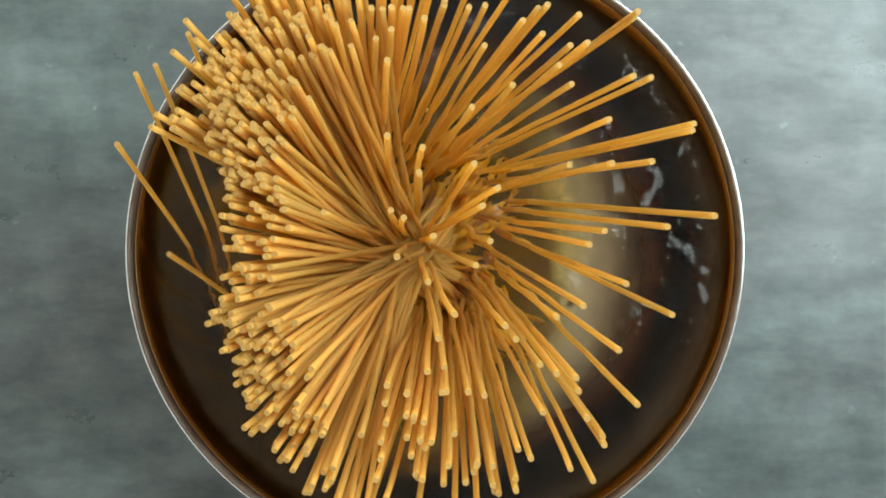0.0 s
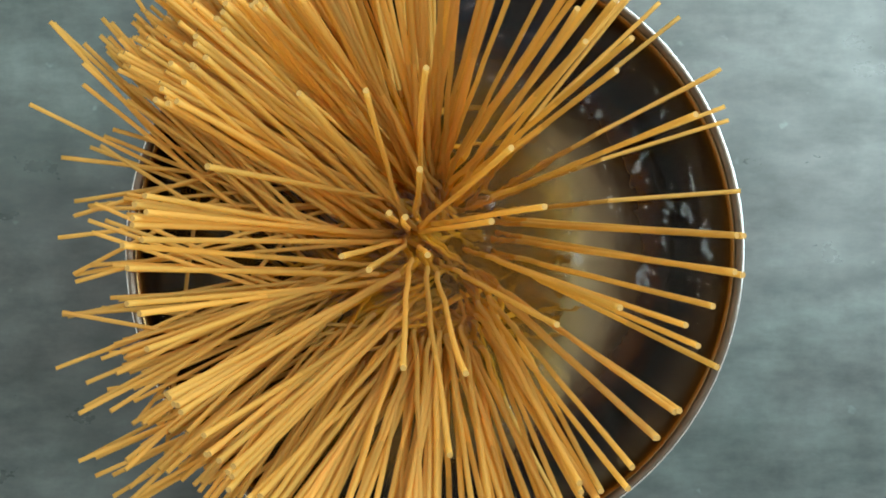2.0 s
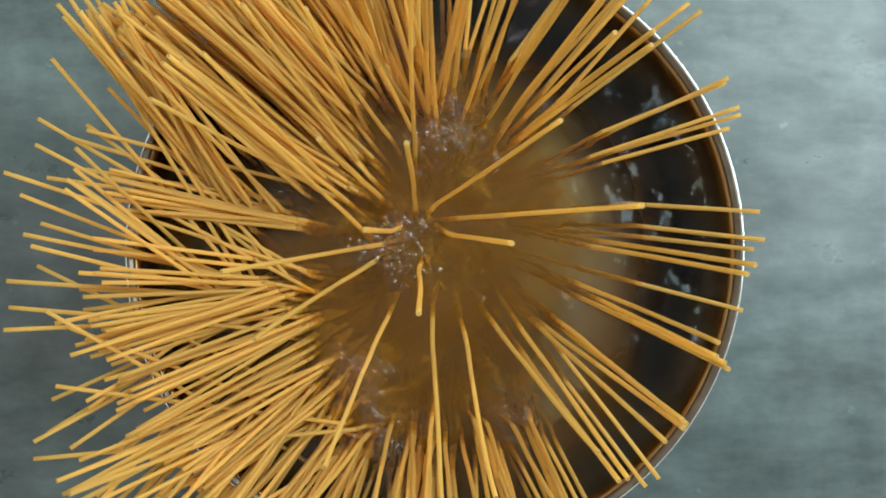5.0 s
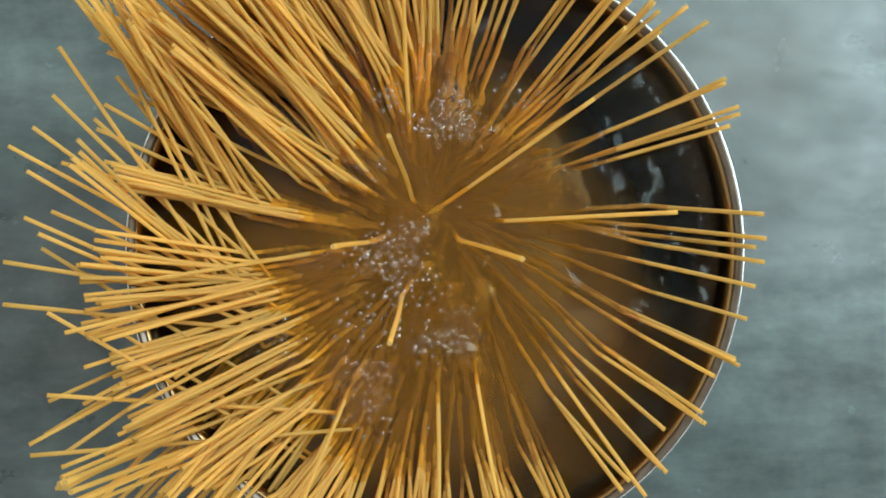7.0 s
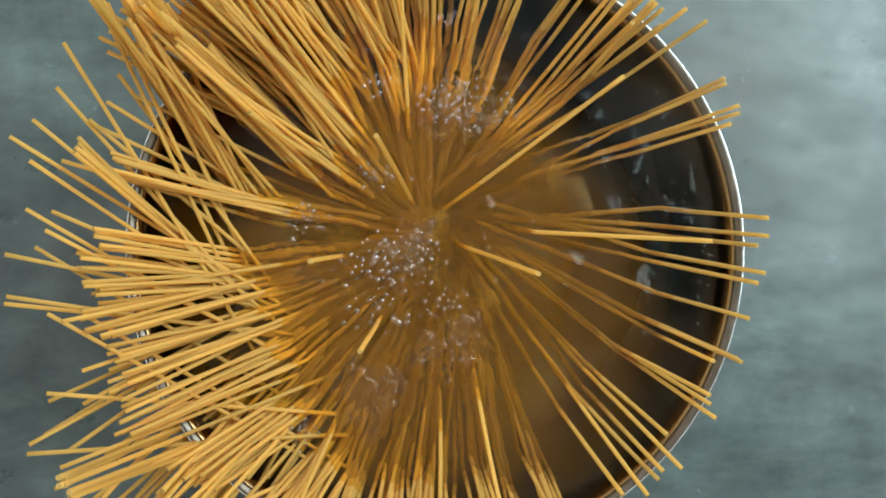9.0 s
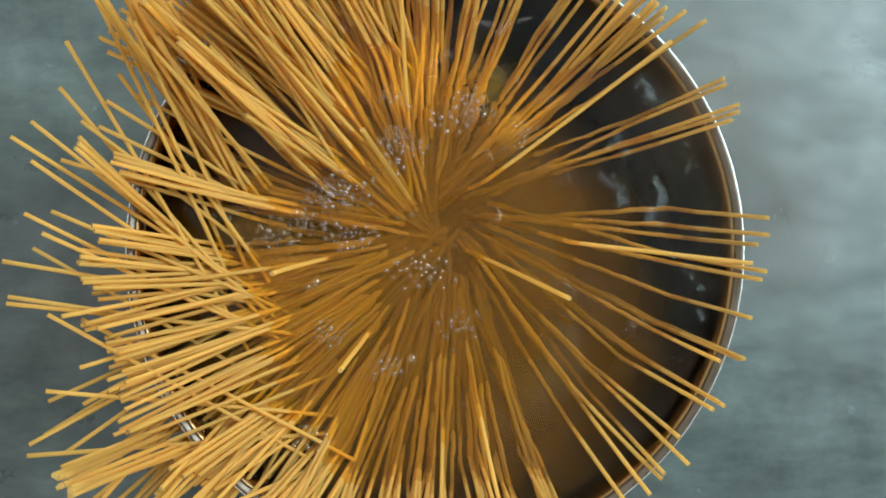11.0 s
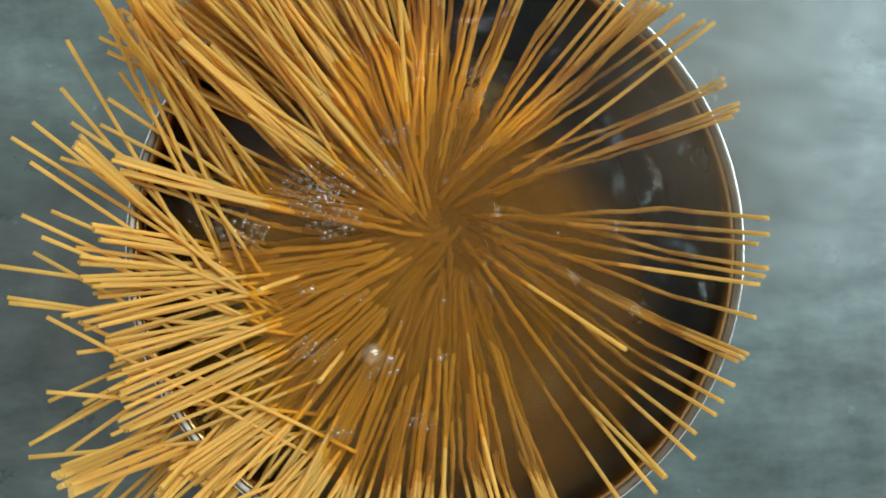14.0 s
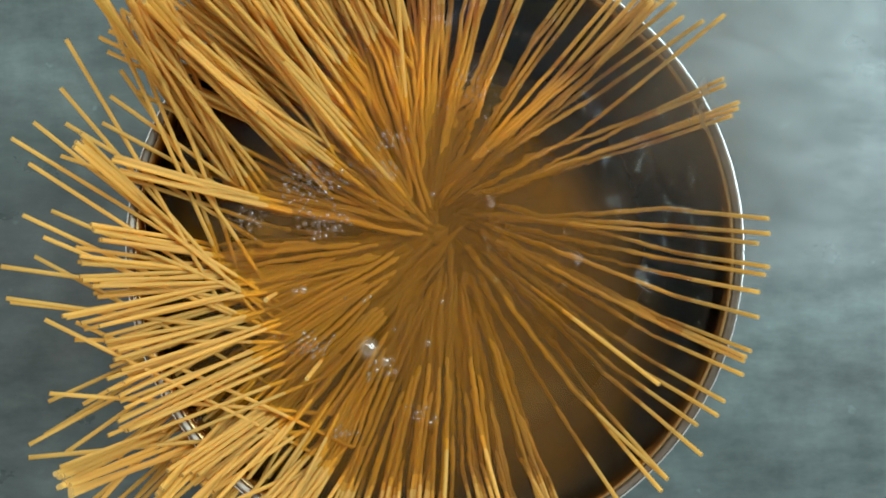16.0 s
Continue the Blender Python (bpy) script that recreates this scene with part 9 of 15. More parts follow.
    lay(90, 110, [(0, -46.6, -0.3, 247.2, -20, 0, 161), (0.5, -64.3, 9, 240.8, -33, 4, 156), (1, -81, 21.4, 229.2, -43, 8, 149), (1.5, -98.5, 36.7, 209.8, -55, 11, 136), (2, -129.6, 60.2, 143.5, -67, 6, 109), (3, -129.2, 70, 151, -81, 8, 106), (4, -130.9, 76.3, 149.5, -82, 12, 110), (6.5, -121.8, 83.2, 158.5, -86, 22, 103), (9, -116.6, 85.9, 163, -88, 29, 99), (16, -113.2, 85.6, 169, -92, 35, 98)])
    lay(80, 110, [(0, -44.5, 13.3, 249.3, -23, 3, 173), (0.5, -57.4, 24.1, 244.9, -34, 12, 169), (1, -69.4, 36.3, 236.6, -45, 18, 163), (1.5, -81.4, 49.7, 223.1, -56, 22, 153), (2, -116.5, 79.5, 133, -70, 18, 112), (3, -116.9, 87.2, 137.5, -86, 18, 112), (4, -117.1, 91.3, 139, -88, 21, 113), (9, -108.4, 92.1, 152.5, -93, 33, 101), (16, -104.8, 90, 160, -96, 39, 99)], bundle(5))
    lay(80, 100, [(0, -49.3, 10.2, 246.9, -22, 2, 172), (1, -69.7, 28.1, 234.6, -40, 13, 162), (1.5, -79.6, 38.2, 222.6, -49, 15, 152), (2, -108.5, 59.3, 143.5, -58, 5, 114), (3, -108.7, 65.4, 145, -71, 2, 113), (4, -109, 68.7, 145, -73, 5, 113), (6.5, -103.4, 73.7, 148, -76, 12, 105), (12, -99.8, 77.1, 149.5, -80, 20, 97), (16, -99.8, 77.1, 149.5, -80, 21, 96)], bundle(5))
    lay(90, 120, [(0, -34.7, 29.9, 251.4, -25, 9, 164), (0.5, -44.4, 37.9, 247.9, -31, 15, 161), (1, -55.4, 46.4, 239.8, -38, 18, 156), (1.5, -68, 55.4, 226, -48, 20, 146), (2, -106.8, 85, 133, -60, 12, 108), (3, -113.3, 88.9, 139, -83, 11, 106), (4, -116, 90.4, 143.5, -86, 15, 105), (6.5, -110.4, 89.8, 154, -91, 24, 95), (9, -106.7, 88.7, 160, -95, 32, 91), (16, -103, 86.3, 170.5, -100, 42, 92)], bundle(5))
    lay(80, 100, [(0, -39.5, 19.7, 249.1, -24, 7, 172), (0.5, -50.9, 27.5, 243.8, -31, 12, 168), (1, -63.5, 36.2, 232.8, -37, 16, 159), (1.5, -76.9, 45.7, 217.3, -46, 17, 149), (2, -115, 70.4, 127, -61, 14, 110), (3, -120.2, 75.1, 131.5, -75, 14, 107), (4, -123.5, 77.9, 131.5, -78, 16, 110), (6.5, -117.7, 83.9, 134.5, -78, 21, 104), (12, -114.1, 88.1, 137.5, -79, 26, 100), (16, -113, 87.2, 137.5, -79, 26, 99)], bundle(5))
    lay(90, 100, [(0, -49.1, 16.6, 244.7, -21, -1, 161), (0.5, -62.4, 27.6, 238.1, -31, 8, 155), (1, -76, 40.4, 225, -39, 15, 146), (1.5, -90, 54.5, 206.9, -50, 20, 134), (2, -114, 75.8, 149.5, -62, 14, 111), (3, -115, 82.6, 152.5, -73, 14, 112), (4, -116, 86.5, 152.5, -73, 16, 118), (6.5, -110.3, 88.8, 158.5, -77, 23, 107), (12, -105.8, 89.6, 166, -83, 33, 99), (16, -105, 88.9, 166, -84, 34, 98)], bundle(5))
    lay(80, 100, [(0, -49.9, 2, 248.4, -25, -4, 173), (1, -72.6, 21.3, 237.1, -43, 11, 163), (1.5, -82.1, 32.1, 227.7, -51, 16, 156), (2, -112.1, 53.8, 146.5, -53, 11, 115), (3, -111.2, 61.5, 148, -59, 10, 115), (4, -110.8, 65.5, 148, -60, 13, 115), (6.5, -106.1, 70.8, 149.5, -63, 19, 106), (12, -102.9, 74.3, 152.5, -68, 26, 99), (16, -102.9, 74.3, 151, -68, 26, 98)], bundle(5))
    lay(80, 100, [(0, -50.4, 5.3, 248.5, -27, 1, 172), (1, -73, 25.7, 237.4, -45, 14, 163), (1.5, -83.1, 37.2, 226.3, -53, 17, 155), (2, -117.7, 62.7, 134.5, -62, 11, 111), (3, -117.3, 70.8, 136, -73, 10, 109), (6.5, -111.4, 79, 140.5, -76, 19, 102), (12, -107.9, 81.7, 143.5, -79, 24, 97), (16, -108.4, 82, 143.5, -79, 25, 96)], bundle(5))
    lay(90, 110, [(0, -34.2, 8.8, 251.6, -20, 1, 163), (0.5, -49.4, 17.8, 247.4, -30, 7, 160), (1, -64.3, 29.3, 238.4, -39, 10, 154), (1.5, -79.9, 43.2, 222.4, -50, 12, 144), (2, -119.2, 72, 134.5, -64, 6, 108), (3, -123, 80.9, 142, -86, 6, 108), (4, -124.9, 85.6, 145, -89, 11, 109), (6.5, -116.7, 90.4, 154, -92, 21, 102), (9, -112.3, 92.5, 158.5, -94, 27, 99), (16, -109, 91.5, 163, -96, 32, 97)], bundle(5))
    lay(80, 100, [(0, -40.3, 6.7, 251.6, -20, -3, 175), (0.5, -52.5, 13.5, 248.4, -31, 4, 172), (1.5, -76, 31.8, 230.5, -48, 13, 158), (2, -117.1, 56.5, 130, -57, 7, 112), (3, -121.5, 64.4, 131.5, -69, 7, 112), (4, -123.2, 68.3, 133, -71, 11, 114), (6.5, -116.5, 77.1, 134.5, -71, 17, 108), (9, -113.6, 81.8, 136, -72, 21, 105), (16, -111.9, 82.9, 137.5, -73, 23, 101)], bundle(5))
    lay(80, 110, [(0, -49.2, 26.9, 247.9, -26, 7, 174), (0.5, -60.2, 35.6, 243.2, -36, 15, 169), (1.5, -84, 54.6, 220.3, -56, 27, 151), (2, -120.4, 80.5, 133, -69, 23, 112), (3, -122.7, 83.9, 137.5, -81, 21, 111), (4, -124.7, 86.2, 137.5, -82, 23, 112), (9, -112.4, 91.7, 149.5, -86, 35, 99), (16, -108.9, 90.5, 157, -90, 42, 96)], bundle(5))
    lay(90, 90, [(0, -47.8, 15.9, 248.3, -20, 0, 164), (1, -70.5, 34.4, 236.9, -40, 15, 154), (1.5, -81.7, 44.5, 225.3, -49, 18, 145), (2, -114.1, 67.5, 142, -55, 7, 110), (3, -114.8, 72.3, 145, -67, 5, 109), (4, -115, 74.8, 146.5, -69, 7, 109), (6.5, -109.5, 81.7, 149.5, -72, 15, 102), (12, -104.6, 85.2, 152.5, -75, 22, 96), (16, -104.4, 85.1, 152.5, -75, 22, 95)], bundle(5))
    lay(80, 100, [(0, -39.1, 18.8, 248.6, -21, 2, 172), (0.5, -50, 26.9, 242.8, -28, 9, 167), (1, -61.6, 36.3, 232, -35, 13, 160), (1.5, -74.8, 47.3, 214.3, -45, 16, 147), (2, -104.8, 69.4, 143.5, -59, 12, 111), (3, -109.2, 75, 148, -76, 14, 109), (4, -111, 77.7, 151, -78, 17, 111), (6.5, -107.4, 78.8, 155.5, -83, 24, 103), (12, -105.4, 79.7, 158.5, -87, 31, 98), (16, -105.2, 79.6, 160, -88, 33, 97)], bundle(5))
    lay(90, 100, [(0, -40.6, 41.6, 249.1, -22, 7, 168), (0.5, -48.9, 46.5, 244.7, -29, 14, 163), (1, -59.2, 51.8, 235.2, -36, 19, 154), (1.5, -70.8, 57, 222.1, -46, 21, 143), (2, -103.7, 78.6, 145, -59, 10, 109), (3, -109, 78.8, 151, -80, 6, 107), (4, -111.6, 78.8, 154, -83, 8, 106), (6.5, -108.7, 80.3, 157, -87, 15, 99), (16, -105.9, 80.6, 161.5, -91, 22, 95)], bundle(5))
    lay(80, 100, [(0, -37.4, 9.4, 251.1, -18, 4, 174), (0.5, -48.3, 17.2, 247.5, -27, 9, 170), (1.5, -69.2, 37.3, 228.5, -42, 15, 156), (2, -101.7, 61.7, 142, -49, 8, 113), (3, -104.6, 69.3, 145, -61, 10, 114), (4, -105.8, 73.2, 146.5, -63, 13, 116), (6.5, -102.9, 75.4, 148, -66, 18, 106), (12, -101.6, 77.2, 149.5, -70, 24, 98), (16, -100.8, 76.6, 149.5, -71, 24, 97)], bundle(5))
    lay(90, 100, [(0, -48.3, 12.8, 248.2, -23, -1, 163), (0.5, -62.4, 23.7, 243.5, -35, 8, 159), (1, -75.8, 35.9, 233.8, -44, 16, 152), (1.5, -88.9, 48.9, 220.7, -54, 21, 143), (2, -123.8, 76.3, 136, -64, 14, 110), (3, -124.4, 83.7, 139, -75, 14, 109), (4, -125.1, 87.9, 139, -77, 17, 112), (6.5, -117.8, 91.5, 146.5, -79, 23, 103), (9, -113.7, 92.8, 151, -81, 28, 98), (16, -111.1, 92.2, 155.5, -84, 33, 94)], bundle(5))
    lay(80, 100, [(0, -49.9, 33.2, 247.7, -27, 11, 174), (1, -64.4, 41.4, 237.3, -40, 20, 163), (1.5, -72.8, 45.9, 226.8, -47, 21, 155), (2, -106, 66.1, 137.5, -57, 9, 111), (3, -108.9, 66.9, 139, -70, 4, 109), (4, -110, 67.1, 140.5, -72, 4, 108), (6.5, -104.8, 75.3, 142, -74, 12, 103), (12, -100, 79.7, 142, -75, 17, 100), (16, -100.4, 80, 142, -75, 17, 99)], bundle(5))
    lay(80, 100, [(0, -46.7, 31.4, 244.7, -27, 8, 171), (0.5, -55.7, 37.3, 238.4, -32, 13, 165), (1, -66.1, 43.9, 227.2, -37, 17, 157), (1.5, -78.4, 51.3, 209.4, -47, 19, 144), (2, -111.4, 72.3, 128.5, -62, 13, 109), (3, -115.9, 74.4, 131.5, -77, 9, 108), (4, -118.2, 75.5, 133, -79, 11, 107), (6.5, -112.1, 82.1, 136, -80, 17, 103), (12, -108.3, 86.6, 136, -80, 21, 101), (16, -107.8, 86.2, 137.5, -80, 21, 100)], bundle(5))
    lay(80, 100, [(0, -48.2, 5.2, 247.9, -25, -3, 172), (1, -66.5, 23.1, 236.5, -38, 12, 163), (1.5, -74.3, 33, 227.1, -42, 18, 155), (2, -69.2, 36.1, 243, -45, 22, 168), (3, -71.7, 42.7, 235, -51, 28, 159), (4, -75.1, 47.7, 224, -54, 31, 149), (6.5, -95.4, 70.1, 149.5, -47, 30, 100), (9, -92.6, 72.9, 151, -49, 34, 97), (16, -92, 74.2, 151, -51, 36, 94)])
    lay(80, 100, [(0, -43.3, 24.7, 247.1, -27, 6, 171), (1, -57.7, 36.4, 233.3, -32, 16, 161), (1.5, -66.5, 43.5, 219.4, -33, 21, 150), (2, -99.2, 66.5, 125.5, -33, 24, 110), (4, -104.8, 72.3, 127, -40, 29, 110), (9, -97.5, 80.7, 128.5, -38, 33, 104), (16, -96.3, 81.4, 128.5, -38, 34, 102)])
    lay(80, 100, [(0, -44.2, 34.5, 249.2, -25, 13, 174), (0.5, -51.5, 39.7, 245.4, -32, 18, 171), (1.5, -69.1, 51.2, 226.7, -42, 28, 155), (2, -103.9, 75.6, 134.5, -46, 26, 111), (3, -108.4, 77.8, 136, -53, 27, 109), (4, -110.4, 78.6, 137.5, -55, 28, 109), (9, -103.8, 83.9, 140.5, -57, 35, 99), (16, -103.7, 85, 142, -59, 37, 97)])
    lay(70, 110, [(0, -47.6, 31.4, 248.9, -32, 13, 183), (1, -62.1, 43.7, 237.6, -41, 25, 173), (1.5, -70.1, 50.3, 227.6, -46, 31, 165), (2, -106.9, 77.3, 125.5, -54, 33, 112), (4, -111.1, 81.6, 128.5, -61, 36, 112), (9, -103.9, 88.2, 131.5, -60, 42, 103), (16, -103.4, 89.2, 133, -61, 44, 100)])
    lay(80, 100, [(0, -38.1, 4.9, 251.3, -22, 0, 173), (1, -56.1, 20.9, 242.8, -33, 12, 166), (1.5, -64.1, 30.9, 233.6, -36, 18, 160), (2, -63.3, 35.7, 243, -38, 22, 168), (3, -67.1, 43.2, 235, -41, 27, 161), (4, -97.7, 66.9, 140.5, -36, 25, 112), (9, -93.3, 73.4, 140.5, -38, 30, 102), (16, -92.9, 74.2, 140.5, -39, 32, 99)])
    lay(70, 110, [(0, -50.1, 9.8, 245.2, -28, -2, 180), (0.5, -60.5, 18.9, 240.5, -37, 7, 176), (1.5, -79.4, 39.1, 220, -48, 24, 159), (2, -111.7, 63.2, 127, -52, 30, 112), (4, -110.7, 72.8, 128.5, -54, 36, 111), (9, -104.1, 81.3, 131.5, -53, 42, 105), (16, -102.7, 81.6, 131.5, -52, 43, 102)])
    lay(80, 100, [(0, -41, 48.8, 248.6, -25, 19, 176), (0.5, -47.1, 51.9, 244.9, -31, 23, 171), (1.5, -63.5, 59.4, 226.2, -38, 34, 155), (2, -91.8, 80.6, 151, -38, 33, 115), (3, -96.3, 81, 154, -43, 36, 114), (4, -99.1, 81.4, 154, -45, 37, 115), (6.5, -96.9, 82.7, 157, -50, 42, 106), (12, -95.3, 83.4, 158.5, -54, 47, 100), (16, -95, 83.1, 158.5, -55, 48, 99)])
    lay(80, 100, [(0, -48.6, 23.6, 245.5, -23, 3, 172), (1, -63.9, 38, 231.6, -34, 17, 160), (1.5, -72.5, 46.3, 217.9, -38, 24, 149), (2, -105, 70.4, 124, -40, 26, 109), (4, -107.9, 76.7, 125.5, -45, 31, 107), (9, -103.3, 80.8, 127, -44, 33, 101), (16, -104, 82.3, 127, -45, 35, 101)])
    lay(80, 100, [(0, -49.7, 12.8, 245, -28, 5, 168), (1, -66.1, 31.6, 234, -38, 18, 160), (1.5, -73.6, 41.3, 223.4, -41, 22, 153), (2, -100.5, 63.6, 137.5, -37, 22, 112), (4, -98.2, 71.7, 137.5, -38, 26, 110), (9, -94.3, 76.3, 139, -40, 30, 103), (16, -94, 76.9, 139, -40, 31, 101)])
    lay(70, 110, [(0, -44.5, 37.1, 249.3, -29, 19, 184), (1, -58.2, 45.2, 240.1, -39, 27, 175), (1.5, -66.2, 49.5, 230.2, -43, 31, 167), (2, -103.5, 75, 125.5, -48, 34, 112), (4, -109.7, 76.6, 127, -54, 37, 113), (9, -104, 82.1, 128.5, -53, 41, 105), (16, -104.2, 83.3, 130, -54, 43, 102)])
    lay(80, 100, [(0, -46, 27.2, 249.2, -23, 6, 176), (1, -61.9, 38.2, 237.7, -35, 18, 165), (1.5, -71.2, 44.6, 225.7, -41, 24, 155), (2, -108, 68.4, 128.5, -43, 25, 110), (4, -114.1, 72.9, 131.5, -51, 29, 108), (6.5, -108.3, 80.5, 131.5, -50, 33, 104), (12, -104.7, 85.8, 133, -50, 37, 101), (16, -103.7, 85, 133, -49, 36, 100)])
    lay(80, 100, [(0, -51.2, 34.7, 243.3, -29, 8, 171), (0.5, -57.3, 39.4, 238.4, -33, 14, 166), (1.5, -71.6, 50.1, 217.1, -38, 25, 149), (2, -65.2, 45.7, 243, -44, 28, 168), (3, -97.6, 68.4, 148, -43, 25, 108), (9, -93.5, 76.2, 149.5, -47, 32, 101), (16, -92.9, 77, 149.5, -48, 34, 100)])
    lay(80, 100, [(0, -48.7, 14.6, 247.9, -26, 2, 172), (1, -69, 35.2, 236.3, -41, 20, 163), (1.5, -78.1, 46, 226.4, -47, 28, 155), (2, -107.9, 70.8, 142, -45, 30, 115), (4, -107.2, 79.9, 143.5, -47, 35, 116), (6.5, -103.3, 82.2, 146.5, -49, 40, 105), (12, -101.4, 84.2, 149.5, -55, 46, 96), (16, -101, 83.8, 149.5, -56, 47, 95)])
    lay(80, 100, [(0, -45.2, 28.7, 249.3, -24, 11, 174), (0.5, -52.4, 35.7, 245.3, -32, 17, 170), (1.5, -68.7, 52.2, 225.6, -41, 28, 154), (2, -100.6, 78.4, 137.5, -44, 28, 112), (3, -103.2, 82.7, 140.5, -50, 31, 110), (4, -104.5, 84.8, 142, -52, 33, 111), (6.5, -101.5, 86.1, 143.5, -54, 36, 104), (16, -100.4, 87.6, 145, -57, 40, 98)])
    lay(80, 100, [(0, -33.6, 6.7, 251.8, -19, 1, 173), (0.5, -46.1, 14.6, 248.5, -27, 6, 171), (1, -58.2, 24.9, 240.4, -33, 12, 164), (1.5, -69.7, 37.1, 228.2, -40, 19, 156), (2, -106.3, 64.9, 134.5, -44, 21, 111), (3, -109.7, 74.3, 139, -52, 27, 110), (4, -111.4, 79.3, 140.5, -55, 31, 111), (6.5, -105.7, 83.3, 143.5, -56, 36, 103), (12, -102.9, 86.7, 146.5, -60, 42, 96), (16, -102.6, 86.5, 146.5, -60, 43, 95)])
    lay(80, 100, [(0, -48.5, 18.4, 245.4, -27, 5, 169), (1, -66.2, 33, 232.7, -37, 17, 159), (1.5, -75.5, 41, 220.3, -40, 23, 151), (2, -104.3, 60.5, 139, -37, 27, 113), (4, -106, 66, 140.5, -39, 32, 113), (6.5, -101.5, 72.6, 142, -40, 36, 107), (12, -97.3, 76.1, 142, -39, 39, 101), (16, -98.2, 76.8, 142, -40, 40, 101)])
    lay(80, 100, [(0, -44.3, 40.6, 244.5, -25, 15, 171), (0.5, -49.6, 43.3, 240, -29, 18, 167), (1.5, -63.2, 49.9, 220, -34, 23, 151), (2, -59.3, 45.3, 243, -39, 24, 169), (3, -64.1, 47.3, 235, -45, 25, 161), (4, -68.7, 49.9, 224, -45, 24, 152), (6.5, -93.7, 72, 136, -42, 20, 104), (9, -92.6, 73.2, 139, -43, 22, 102), (12, -92.2, 73.6, 135, -43, 22, 99), (16, -92.2, 73.6, 136, -43, 22, 99)])
    lay(80, 100, [(0, -53.5, 31.3, 246.2, -27, 12, 173), (1, -63.5, 41.9, 235.6, -37, 22, 162), (1.5, -68.9, 47.4, 226.9, -39, 27, 155), (2, -102, 72.1, 124, -37, 28, 110), (12, -99.8, 79, 127, -39, 33, 101), (16, -99.1, 78.5, 125.5, -38, 33, 100)])
    lay(80, 100, [(0, -47.7, 8, 247.9, -25, 1, 171), (1, -65.1, 26.3, 236.6, -37, 13, 162), (1.5, -72.6, 36.3, 227.2, -41, 20, 156), (2, -67.5, 39, 243, -43, 22, 169), (4, -73.2, 50.6, 224, -48, 29, 151), (6.5, -94, 71.5, 149.5, -45, 28, 104), (12, -91.6, 74.2, 151, -49, 33, 98), (16, -91.9, 74.4, 151, -49, 33, 97)])
    lay(80, 100, [(0, -50.5, 36.5, 243.5, -30, 10, 171), (0.5, -56.2, 39.2, 239.3, -33, 15, 166), (1.5, -69.4, 45.4, 220.9, -36, 24, 151), (2, -99.7, 63.8, 130, -34, 22, 111), (4, -102.8, 63.6, 130, -36, 23, 112), (6.5, -99.1, 70.4, 130, -36, 27, 107), (12, -94.9, 73.8, 130, -35, 28, 103), (16, -95.6, 74.3, 131.5, -36, 29, 103)])
    lay(80, 100, [(0, -50.3, 32.2, 243.8, -27, 7, 172), (0.5, -57.7, 38.5, 238.1, -32, 13, 166), (1, -65.6, 45.4, 228.3, -36, 20, 157), (1.5, -75.1, 53.3, 212.9, -41, 26, 146), (2, -100.6, 72.5, 143.5, -44, 24, 114), (3, -102.5, 74.9, 146.5, -49, 26, 113), (4, -103.8, 76.4, 146.5, -49, 26, 117), (6.5, -98.9, 81, 148, -51, 31, 108), (12, -96.5, 84.7, 149.5, -55, 38, 100), (16, -96.5, 84.7, 149.5, -56, 38, 99)])
    lay(90, 90, [(0, -50.9, 37.2, 243.5, -19, 8, 165), (1, -63.3, 44.3, 231.1, -30, 18, 151), (1.5, -70.9, 48.5, 219.2, -34, 22, 142), (2, -102.9, 69.1, 125.5, -29, 20, 109), (4, -106.4, 69.8, 125.5, -32, 22, 108), (6.5, -101.4, 77.2, 127, -32, 25, 105), (12, -97, 81.4, 127, -31, 26, 102), (16, -97.3, 81.6, 127, -31, 26, 102)])
    lay(90, 90, [(0, -45.5, 36.1, 248.4, -24, 7, 166), (0.5, -52.7, 43.5, 244.2, -30, 15, 161), (1.5, -69.6, 59.7, 223.8, -36, 33, 144), (2, -100, 86, 140.5, -32, 36, 109), (3, -102.7, 89.3, 143.5, -35, 43, 106), (4, -104.3, 91, 145, -37, 44, 107), (6.5, -99.7, 100.1, 146.5, -39, 52, 100), (12, -95.9, 105.7, 149.5, -40, 58, 96), (16, -95.6, 105.5, 149.5, -41, 59, 95)], bundle(6))
    lay(90, 90, [(0, -50.2, 17.4, 243.9, -21, 3, 160), (0.5, -61.5, 29.3, 237.8, -31, 11, 155), (1, -72.1, 42.5, 226.9, -36, 20, 147), (1.5, -83.1, 57.3, 209.6, -41, 28, 135), (2, -105.4, 81.1, 146.5, -39, 32, 112), (3, -104.3, 88.1, 149.5, -41, 37, 110), (4, -104.1, 92.1, 149.5, -40, 38, 117), (6.5, -95.6, 98, 152.5, -40, 44, 106), (9, -93.1, 102.5, 154, -43, 50, 101), (12, -91.2, 102.8, 155.5, -44, 52, 97), (16, -91.5, 103.2, 157, -46, 54, 97)], bundle(6))
    lay(80, 100, [(0, -36.5, 23.5, 250.6, -22, 4, 174), (0.5, -43.6, 32.1, 246.3, -26, 11, 170), (1, -50.9, 42.3, 237.9, -29, 20, 164), (1.5, -58.8, 54.2, 223.6, -30, 30, 153), (2, -86, 83.6, 142, -28, 36, 114), (3, -89, 91.6, 145, -31, 45, 115), (4, -91.7, 97.1, 146.5, -34, 50, 118), (9, -87.4, 107.3, 149.5, -40, 62, 104), (16, -86.9, 108.2, 151, -43, 66, 100)], bundle(6))
